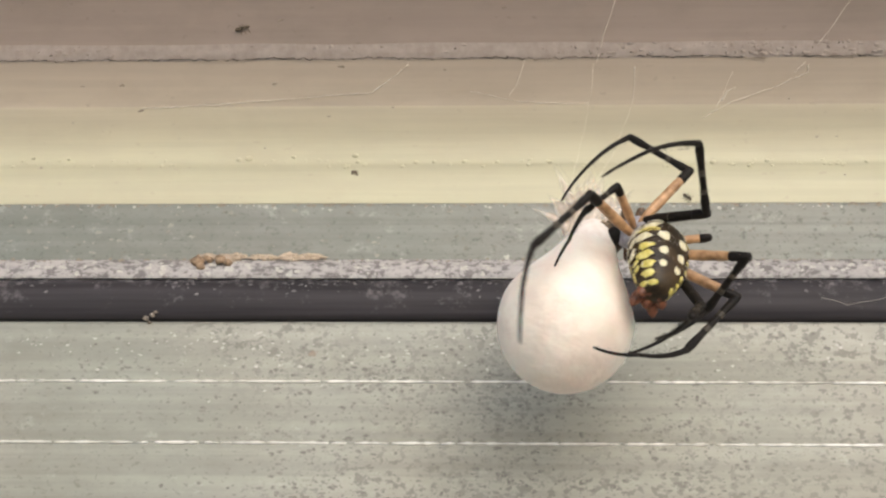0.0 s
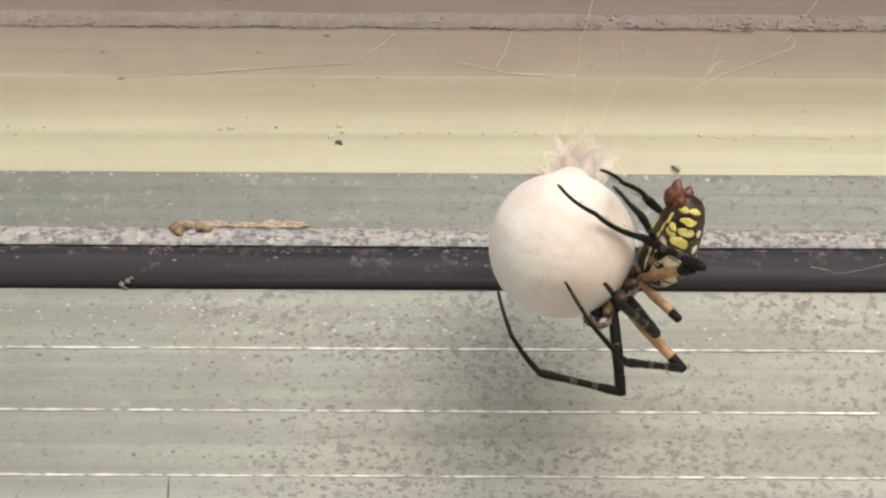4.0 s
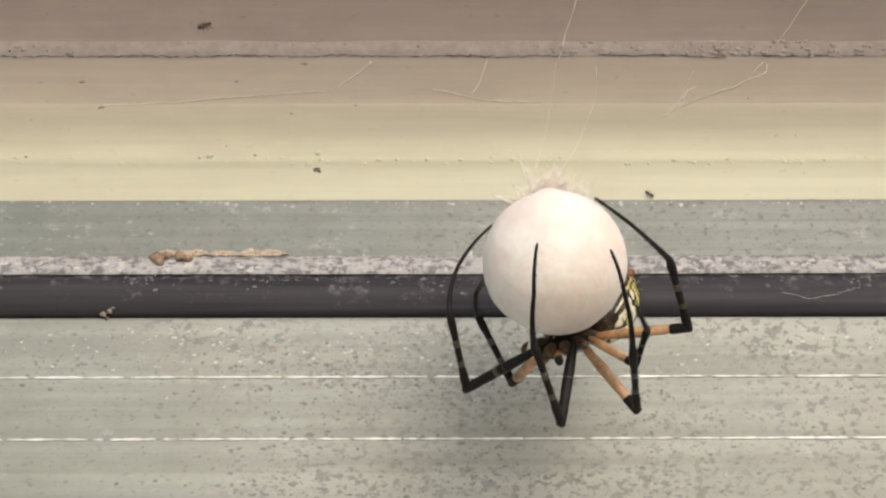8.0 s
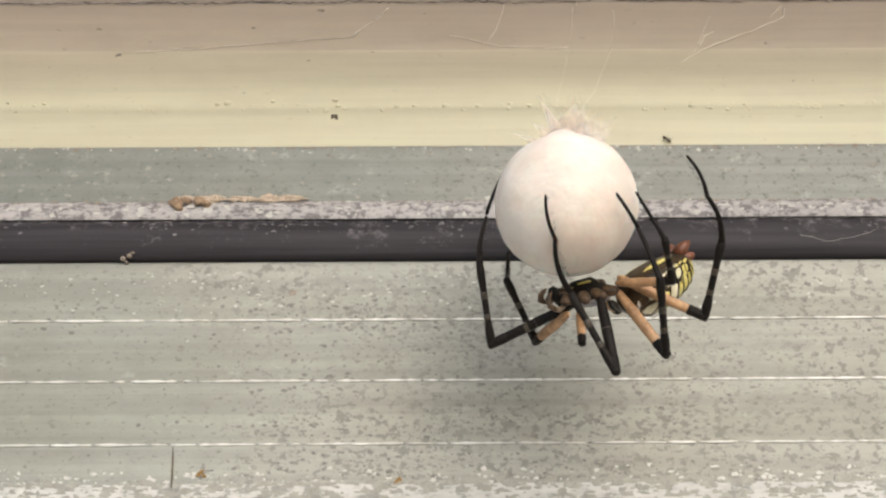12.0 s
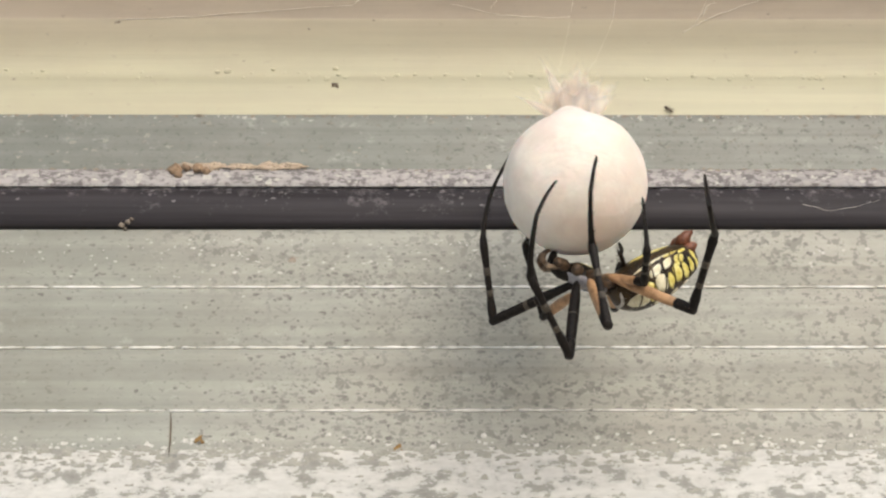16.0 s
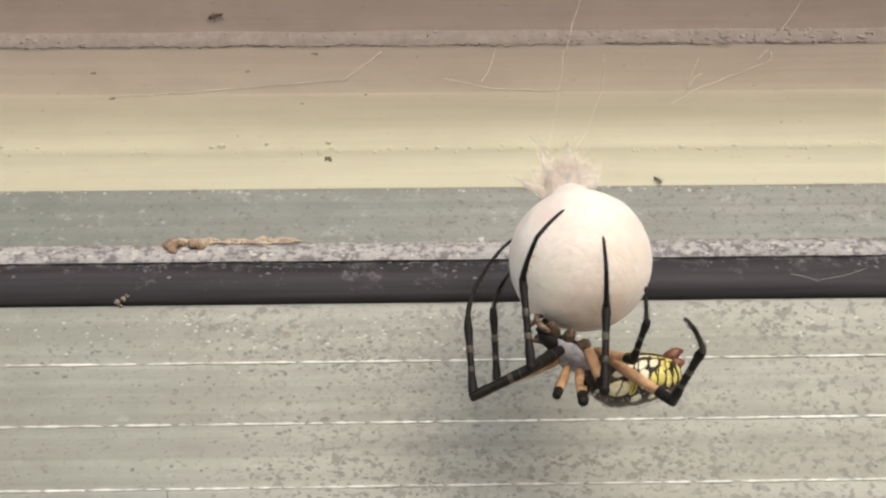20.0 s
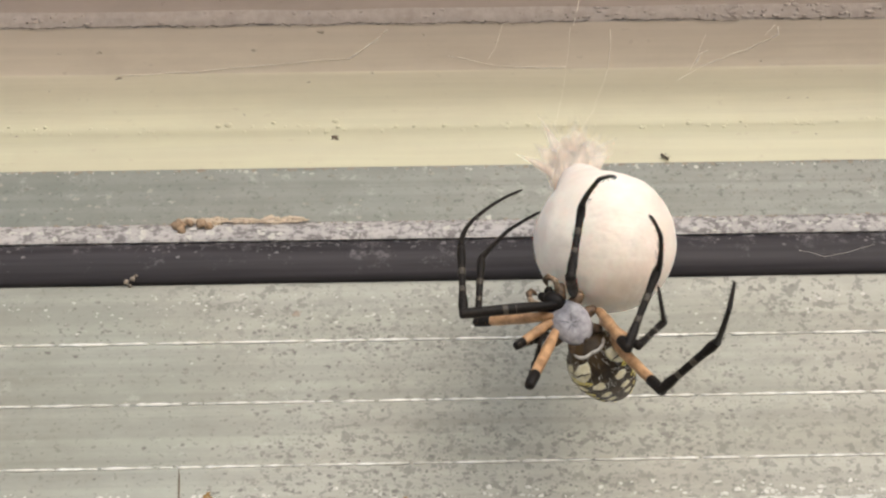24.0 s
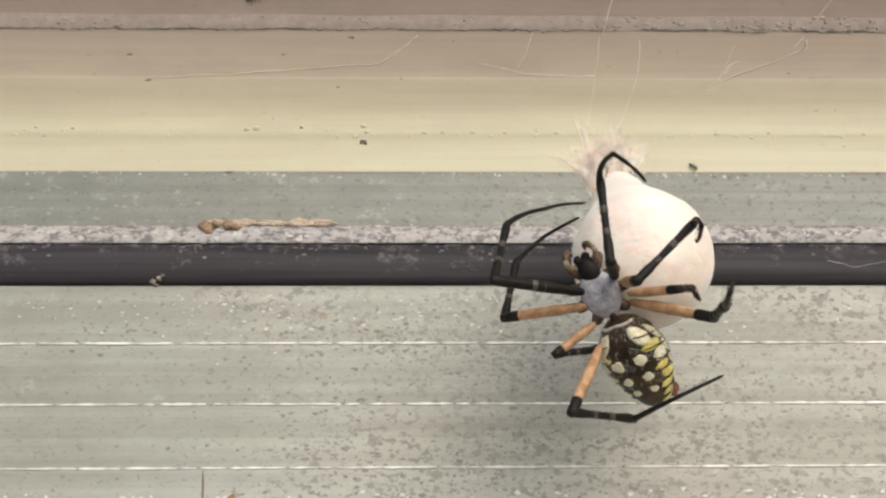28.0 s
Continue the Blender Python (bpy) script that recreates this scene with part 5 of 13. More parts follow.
    walk(limbs["L1"][0], [
        (0, at(0.40, 3.02, -1.35, -0.0, -27.0, 135.0)), (0.167, at(0.38, 3.23, -1.95, 2.2, -17.6, 129.2)), (0.333, at(0.35, 3.43, -2.54, 3.4, -8.1, 123.9)),
        (0.5, at(0.32, 3.63, -3.14, 3.7, 1.4, 118.9)), (0.6, at(0.62, 2.25, -2.52, 4.3, 19.9, 122.0)), (0.7, at(0.93, 0.86, -1.91, 6.3, 38.3, 126.1)),
        (0.8, at(1.23, -0.53, -1.30, 11.4, 56.4, 133.0)), (0.9, at(1.53, -1.92, -0.69, 29.1, 73.5, 152.3)), (1, at(1.83, -3.30, -0.08, 112.3, 79.4, -123.0)),
        (1.167, at(1.81, -3.55, 0.37, 122.2, 59.2, -112.5)), (1.333, at(1.80, -3.81, 0.81, 124.1, 38.8, -110.1)), (1.5, at(1.78, -4.06, 1.26, 124.8, 18.3, -108.8)),
        (1.75, at(2.56, -3.42, 1.64, 125.5, 0.7, -104.3)), (2, at(3.34, -2.77, 2.01, 124.9, -17.0, -99.8)), (2.5, at(3.82, -0.12, 1.77, 121.5, -14.5, -87.8)),
        (3, at(2.92, 0.13, 0.38, 118.4, -15.3, -77.8)), (3.5, at(2.70, 0.14, 0.26, 118.3, -10.5, -77.9)), (4, at(3.79, 0.27, 0.07, 117.3, -10.7, -73.4)),
        (4.5, at(4.90, 0.39, -0.14, 116.3, -10.8, -68.6)), (5, at(5.99, 0.50, -0.28, 115.3, -10.9, -64.2)), (5.5, at(7.01, 0.60, -0.37, 114.4, -11.0, -59.9)),
        (6, at(7.39, -1.37, -0.39, 114.6, -7.8, -60.7)), (6.1, at(7.21, -1.05, -0.40, 113.9, -8.8, -56.1)), (6.2, at(7.04, -0.74, -0.40, 113.1, -9.8, -51.3)),
        (6.3, at(6.87, -0.41, -0.41, 112.3, -10.6, -46.7)), (6.4, at(6.71, -0.10, -0.42, 111.3, -11.4, -42.0)), (6.5, at(6.53, 0.23, -0.42, 110.2, -12.1, -37.3)),
        (6.75, at(7.05, -0.95, -0.08, 104.8, -27.1, -21.4)), (7, at(7.56, -2.15, 0.37, 93.1, -39.8, -1.1)), (7.5, at(8.35, -2.47, -1.15, 81.5, -33.5, 17.2)),
        (8, at(9.11, -2.82, -2.54, 73.0, -24.7, 32.7)), (8.5, at(9.15, -3.34, -3.06, 71.1, -25.9, 36.9)), (9, at(9.19, -3.88, -3.57, 69.1, -27.2, 41.1)),
        (10, at(6.92, 0.81, 1.06, 84.3, -24.9, 9.9)), (10.5, at(6.47, 0.40, 0.99, 80.0, -24.0, 18.4)), (11, at(6.04, -0.02, 0.95, 76.2, -22.4, 26.8)),
        (11.2, at(5.86, -0.01, 0.75, 78.1, -21.6, 22.0)), (11.4, at(5.66, 0.00, 0.55, 79.9, -20.5, 17.3)), (11.925, at(5.87, -0.01, 0.74, 78.5, -21.7, 20.9)),
        (12.45, at(6.08, -0.02, 0.93, 77.0, -22.8, 24.7)), (12.975, at(6.28, -0.02, 1.13, 75.5, -23.7, 28.5)), (13.5, at(6.49, -0.02, 1.31, 73.8, -24.5, 32.5)),
        (14, at(6.57, -0.10, 1.85, 75.7, -20.7, 27.8)), (15, at(6.13, -1.06, 2.55, 66.9, -44.9, 42.9)), (16, at(4.69, 0.14, 1.14, 70.7, -40.4, 37.4)),
        (17, at(4.18, -1.78, 2.67, 66.2, -59.9, 42.4)), (18, at(5.14, 0.25, 0.64, 54.1, -58.5, 56.3)), (19, at(5.40, -0.90, 2.15, 44.9, -57.3, 66.9)),
        (20, at(4.60, 0.62, 0.86, 63.7, -47.0, 44.9)), (20.5, at(3.75, 0.71, 0.94, 62.2, -34.7, 47.2)), (21, at(4.26, 0.55, 1.61, 58.5, -24.9, 54.5)),
        (21.5, at(4.76, 0.43, 2.31, 56.3, -14.9, 60.6)), (22, at(5.24, 0.39, 3.04, 55.3, -4.6, 66.2)), (22.5, at(5.72, 0.32, 3.75, 55.2, 5.6, 71.6)),
        (23, at(6.18, -0.10, 4.01, 54.8, 6.7, 66.1)), (24, at(5.98, -0.06, 0.85, 54.8, -15.4, 55.7)), (25, at(7.01, 1.16, 0.66, 53.4, -27.5, 59.9)),
        (26, at(6.82, 0.56, 0.45, 54.8, -26.9, 56.6)), (27, at(7.15, 0.65, 0.36, 56.8, -20.6, 52.6)), (28, at(4.57, 1.93, 0.48, 57.3, -23.9, 51.4)),
    ])
    walk(limbs["L1"][1], [
        (0, at(-7.09, 10.51, 4.05, 28.3, -71.3, 152.9)), (0.167, at(-6.78, 12.01, 1.66, 91.6, -61.3, 85.3)), (0.333, at(-6.21, 13.20, -0.86, 108.9, -37.9, 63.2)),
        (0.5, at(-5.42, 14.05, -3.43, 113.5, -12.4, 52.5)), (0.6, at(-5.31, 11.73, -6.57, 113.6, 4.9, 51.0)), (0.7, at(-4.57, 8.41, -9.28, 113.2, 22.2, 49.3)),
        (0.8, at(-3.26, 4.29, -11.21, 112.1, 39.5, 47.2)), (0.9, at(-1.47, -0.34, -12.09, 109.4, 56.7, 43.6)), (1, at(0.64, -5.13, -11.77, 100.4, 73.7, 33.8)),
        (1.167, at(-0.52, -9.18, -9.85, 49.4, 73.3, -19.2)), (1.333, at(-1.39, -12.51, -6.64, 21.1, 63.5, -49.4)), (1.5, at(-1.85, -14.75, -2.48, 9.9, 50.8, -62.6)),
        (1.75, at(-0.37, -14.94, 1.50, 5.3, 39.8, -69.0)), (2, at(1.39, -13.98, 5.49, 2.7, 28.6, -73.7)), (2.5, at(4.25, -11.67, 4.76, 1.1, 34.1, -76.6)),
        (3, at(5.33, -11.07, 3.54, 6.6, 38.2, -68.8)), (3.5, at(5.17, -11.37, 2.46, -4.2, 39.1, -84.1)), (4, at(7.15, -10.98, 2.30, 0.8, 49.5, -78.7)),
        (4.5, at(9.17, -10.52, 2.11, 8.2, 59.4, -70.6)), (5, at(11.08, -10.04, 1.98, 23.2, 68.5, -54.7)), (5.5, at(12.86, -9.52, 1.91, 53.9, 74.0, -22.7)),
        (6, at(13.15, -11.64, 1.22, 129.8, 63.4, 56.7)), (6.1, at(13.80, -10.83, 1.43, 137.9, 61.2, 65.7)), (6.2, at(14.39, -9.93, 1.63, 144.6, 58.6, 73.6)),
        (6.3, at(14.95, -8.98, 1.81, 150.1, 55.6, 80.3)), (6.4, at(15.44, -7.96, 1.97, 154.7, 52.2, 85.9)), (6.5, at(15.88, -6.89, 2.12, 158.4, 48.6, 90.7)),
        (6.75, at(16.97, -4.85, 5.39, 146.7, 59.1, 76.2)), (7, at(16.70, -2.31, 8.01, 124.5, 66.9, 51.2)), (7.5, at(17.80, 0.47, 5.42, 141.6, 76.1, 68.9)),
        (8, at(18.20, 3.02, 2.43, -170.4, 81.2, 118.6)), (8.5, at(17.68, 3.07, 2.13, -176.4, 72.3, 112.6)), (9, at(17.17, 3.08, 1.84, -177.7, 63.2, 111.1)),
        (10, at(17.55, 2.68, 6.07, 158.9, 60.9, 85.8)), (10.5, at(16.76, 3.83, 5.81, 164.3, 66.7, 91.6)), (11, at(15.84, 4.93, 5.48, 172.6, 72.0, 100.1)),
        (11.2, at(16.18, 4.16, 5.15, 177.0, 72.5, 104.7)), (11.4, at(16.43, 3.34, 4.79, -178.4, 72.9, 109.6)), (11.925, at(16.25, 3.97, 5.17, 174.3, 73.9, 101.8)),
        (12.45, at(16.04, 4.58, 5.54, 165.9, 74.6, 93.2)), (12.975, at(15.83, 5.17, 5.90, 157.0, 75.0, 84.0)), (13.5, at(15.58, 5.77, 6.22, 148.0, 75.0, 74.6)),
        (14, at(16.40, 5.09, 6.06, 154.2, 75.8, 81.1)), (15, at(12.29, 4.67, 10.94, 82.6, 59.4, 4.6)), (16, at(11.89, 5.64, 8.85, 67.5, 59.4, -12.6)),
        (17, at(8.60, 2.25, 12.94, 88.4, 48.5, 13.4)), (18, at(8.58, 5.42, 10.78, 82.1, 53.7, 5.1)), (19, at(7.93, 5.02, 12.14, 95.4, 50.0, 22.4)),
        (20, at(10.35, 6.34, 9.55, 82.6, 57.9, 6.4)), (20.5, at(10.38, 7.85, 7.68, 68.6, 53.9, -10.4)), (21, at(10.48, 9.28, 6.60, 65.1, 49.3, -14.7)),
        (21.5, at(10.35, 10.39, 5.35, 62.2, 44.9, -18.5)), (22, at(9.98, 11.16, 4.00, 59.8, 40.5, -21.7)), (22.5, at(9.45, 11.49, 2.58, 57.8, 36.0, -24.6)),
        (23, at(10.98, 10.69, 2.64, 52.5, 36.6, -34.4)), (24, at(12.45, 9.40, 4.00, 52.3, 32.2, -33.6)), (25, at(12.31, 10.29, 6.15, 49.7, 33.7, -39.1)),
        (26, at(12.65, 9.42, 5.83, 49.6, 46.9, -39.2)), (27, at(13.91, 9.50, 4.53, 50.9, 54.2, -37.7)), (28, at(11.35, 10.42, 5.32, 50.1, 53.5, -38.5)),
    ])
    walk(limbs["L1"][2], [
        (0, at(-10.20, 12.10, 14.35, 168.8, 45.8, 20.0)), (0.167, at(-6.35, 17.21, 11.20, 161.7, 41.1, 2.9)), (0.333, at(-2.34, 20.87, 5.82, 150.8, 34.4, -11.5)),
        (0.5, at(1.04, 22.48, -1.10, 137.9, 26.2, -23.6)), (0.6, at(1.51, 20.14, -7.50, 114.2, 4.7, -24.7)), (0.7, at(1.98, 16.04, -13.39, 83.1, -16.9, -25.7)),
        (0.8, at(2.44, 10.44, -18.13, 58.9, -38.4, -27.0)), (0.9, at(2.85, 3.78, -21.18, 46.6, -59.9, -29.5)), (1, at(3.18, -3.44, -22.20, 45.7, -81.2, -42.4)),
        (1.167, at(2.42, -10.20, -20.27, -29.4, -70.9, 44.8)), (1.333, at(1.77, -16.19, -16.37, -36.4, -51.4, 59.0)), (1.5, at(1.32, -20.85, -10.91, -36.4, -31.2, 64.4)),
        (1.75, at(2.62, -22.74, -5.47, -26.5, -14.0, 75.3)), (2, at(4.08, -23.15, 0.29, -10.0, 3.6, 84.5)), (2.5, at(6.32, -20.38, -1.29, -11.7, -6.1, 92.9)),
        (3, at(8.43, -19.04, -3.18, 10.2, -6.7, 105.7)), (3.5, at(6.03, -19.61, -4.27, 7.8, -7.8, 103.4)), (4, at(8.50, -17.75, -5.76, 10.6, -9.0, 102.7)),
        (4.5, at(10.94, -15.59, -6.97, 14.2, -10.1, 102.0)), (5, at(13.32, -13.21, -7.84, 19.6, -11.3, 101.4)), (5.5, at(15.58, -10.66, -8.37, 28.3, -12.5, 100.7)),
        (6, at(15.83, -7.57, -8.50, 33.7, -15.2, 102.8)), (6.1, at(15.94, -6.06, -8.10, 17.8, -10.4, 101.8)), (6.2, at(15.99, -4.50, -7.66, -5.4, -3.5, 104.0)),
        (6.3, at(15.99, -2.91, -7.16, -10.0, 4.0, 108.3)), (6.4, at(15.92, -1.31, -6.64, 1.6, 11.5, 113.8)), (6.5, at(15.79, 0.33, -6.07, 16.4, 18.1, 116.7)),
        (6.75, at(18.31, 0.58, -3.96, 45.8, 21.0, 114.5)), (7, at(19.39, 1.02, -2.02, 75.8, 23.9, 112.7)), (7.5, at(18.73, 2.89, -5.05, 86.0, 27.3, 121.3)),
        (8, at(17.40, 4.47, -8.32, 87.3, 30.0, 130.1)), (8.5, at(16.40, 6.11, -8.16, 168.2, 56.0, 156.5)), (9, at(15.39, 7.67, -7.93, -100.5, 64.8, -136.8)),
        (10, at(17.93, 7.96, -3.45, -154.3, 77.6, 167.0)), (10.5, at(16.64, 8.15, -4.20, 164.0, 67.8, 147.6)), (11, at(15.26, 8.26, -4.92, 116.3, 56.8, 140.8)),
        (11.2, at(15.34, 7.34, -5.27, 60.6, 42.2, 128.6)), (11.4, at(15.36, 6.38, -5.66, 38.9, 27.4, 121.7)), (11.925, at(15.63, 6.93, -5.33, 50.1, 37.1, 123.4)),
        (12.45, at(15.88, 7.46, -4.99, 67.1, 47.1, 125.6)), (12.975, at(16.12, 7.98, -4.64, 91.4, 57.5, 129.0)), (13.5, at(16.34, 8.50, -4.32, 119.9, 68.0, 135.7)),
        (14, at(16.81, 7.73, -4.51, 100.6, 61.3, 130.0)), (15, at(17.81, 5.12, 1.55, -35.7, 79.3, 1.7)), (16, at(17.28, 4.43, -0.52, -0.6, 64.1, 67.0)),
        (17, at(15.60, 3.92, 4.80, -2.6, 55.0, 62.8)), (18, at(15.00, 5.99, 2.02, -14.3, 72.7, 39.6)), (19, at(14.39, 7.68, 3.82, -2.7, 65.6, 16.2)),
        (20, at(16.10, 6.98, 0.34, -48.2, 76.1, -8.8)), (20.5, at(16.69, 6.70, -1.11, -84.6, 74.8, -20.7)), (21, at(17.37, 7.47, -1.67, -92.7, 70.8, -30.1)),
        (21.5, at(17.71, 7.93, -2.37, -99.0, 66.4, -36.3)), (22, at(17.76, 8.04, -3.15, -104.4, 61.9, -40.7)), (22.5, at(17.54, 7.78, -3.88, -109.5, 57.3, -44.0)),
        (23, at(18.17, 5.77, -3.84, -109.7, 59.3, -53.1)), (24, at(20.11, 4.31, -1.79, -87.6, 48.3, -56.2)), (25, at(19.32, 4.59, 0.11, -118.4, 37.7, -70.6)),
        (26, at(18.40, 4.72, -2.11, -118.0, 43.6, -78.7)), (27, at(18.94, 5.62, -4.29, -153.0, 48.4, -95.6)), (28, at(16.42, 6.38, -3.40, -137.2, 49.3, -97.4)),
    ])
    walk(limbs["L1"][3], [
        (0, at(-4.99, 14.00, 8.65, 61.4, -81.1, 147.0)), (0.167, at(-0.37, 17.51, 5.97, 115.9, -74.8, 78.4)), (0.333, at(4.09, 19.55, 1.33, 121.8, -61.7, 60.8)),
        (0.5, at(7.58, 19.62, -4.61, 116.6, -47.7, 54.0)), (0.6, at(8.71, 16.84, -8.15, 99.9, -22.6, 51.1)), (0.7, at(8.83, 12.74, -11.09, 72.0, 2.5, 49.2)),
        (0.8, at(7.99, 7.61, -13.19, 49.3, 27.6, 47.1)), (0.9, at(6.31, 1.81, -14.31, 37.0, 52.7, 43.8)), (1, at(4.08, -4.26, -14.35, 29.3, 77.4, 30.1)),
        (1.167, at(4.27, -8.37, -12.76, -46.7, 77.3, -29.3)), (1.333, at(4.32, -11.94, -10.16, -88.9, 68.3, -59.7)), (1.5, at(4.25, -14.72, -6.79, -111.4, 57.0, -71.6)),
        (1.75, at(4.58, -15.28, -3.54, -141.0, 46.5, -81.2)), (2, at(4.84, -15.25, -0.22, -167.7, 35.5, -87.6)), (2.5, at(5.92, -12.48, -0.44, -166.6, 29.4, -81.7)),
        (3, at(6.29, -11.44, -2.25, 168.0, 32.7, -79.7)), (3.5, at(4.21, -11.94, -3.19, 170.7, 34.1, -80.8)), (4, at(6.78, -10.08, -4.53, 168.0, 29.6, -81.7)),
        (4.5, at(9.31, -7.94, -5.57, 164.0, 25.1, -82.4)), (5, at(11.78, -5.57, -6.28, 158.4, 20.6, -83.1)), (5.5, at(14.14, -3.04, -6.64, 149.0, 16.1, -83.8)),
        (6, at(14.12, -0.09, -6.42, 142.6, 24.3, -85.0)), (6.1, at(14.33, 1.60, -6.67, 155.9, 42.4, -91.7)), (6.2, at(14.07, 3.22, -7.17, -167.7, 63.5, -65.2)),
        (6.3, at(13.49, 4.63, -7.72, -35.4, 72.4, 75.2)), (6.4, at(12.77, 5.82, -8.22, 2.2, 43.6, 115.1)), (6.5, at(12.41, 7.06, -8.54, 20.9, 23.2, 121.8)),
        (6.75, at(15.23, 7.31, -6.80, 54.5, 24.6, 125.0)), (7, at(16.59, 7.72, -5.25, 86.5, 25.8, 128.4)), (7.5, at(15.02, 9.01, -8.75, 103.2, 31.5, 154.0)),
        (8, at(12.97, 9.73, -12.29, 116.3, 31.8, -178.7)), (8.5, at(12.73, 7.71, -14.13, 172.0, 25.8, 166.4)), (9, at(12.93, 5.36, -15.13, -163.4, 18.8, 153.6)),
        (10, at(16.28, 8.34, -11.21, 179.0, 33.6, 141.3)), (10.5, at(14.17, 9.72, -11.35, 172.8, 46.9, 158.4)), (11, at(11.89, 11.00, -11.57, 153.1, 56.3, -175.1)),
        (11.2, at(11.39, 12.29, -11.01, 107.6, 58.5, -175.9)), (11.4, at(11.12, 13.22, -9.84, 87.9, 60.7, -176.7)), (11.925, at(11.80, 12.75, -10.60, 102.3, 59.6, -173.7)),
        (12.45, at(12.56, 12.11, -11.14, 122.2, 58.5, -171.0)), (12.975, at(13.38, 11.36, -11.44, 148.0, 57.2, -168.5)), (13.5, at(14.26, 10.52, -11.47, 174.9, 56.0, -166.0)),
        (14, at(14.36, 10.65, -11.48, 159.5, 54.4, -165.2)), (15, at(19.30, 5.16, -6.31, 160.1, 79.8, -160.5)), (16, at(18.64, 7.63, -7.66, -178.9, 74.4, -111.4)),
        (17, at(17.68, 7.97, -1.71, -4.7, 79.9, 60.4)), (18, at(16.81, 7.50, -5.57, -134.8, 84.1, -81.6)), (19, at(17.54, 8.60, -3.42, -13.2, 84.7, 5.6)),
        (20, at(17.99, 6.69, -7.37, -146.5, 71.1, -109.4)), (20.5, at(18.64, 5.95, -8.78, -154.8, 50.7, -96.2)), (21, at(19.64, 6.15, -9.18, -152.7, 41.1, -98.0)),
        (21.5, at(20.28, 6.05, -9.65, -150.7, 31.6, -99.3)), (22, at(20.62, 5.59, -10.18, -148.7, 21.9, -100.3)), (22.5, at(20.65, 4.79, -10.59, -146.7, 12.1, -101.1)),
        (23, at(20.60, 2.52, -10.67, -147.2, 17.9, -106.8)), (24, at(23.05, -0.08, -7.73, -115.4, -0.3, -101.0)), (25, at(21.42, -1.35, -4.75, -133.1, 17.6, -101.1)),
        (26, at(19.53, -0.93, -7.59, -132.0, 30.7, -101.4)), (27, at(18.42, 0.37, -10.24, -160.3, 29.6, -106.8)), (28, at(15.76, 1.24, -9.44, -146.5, 40.6, -111.8)),
    ])
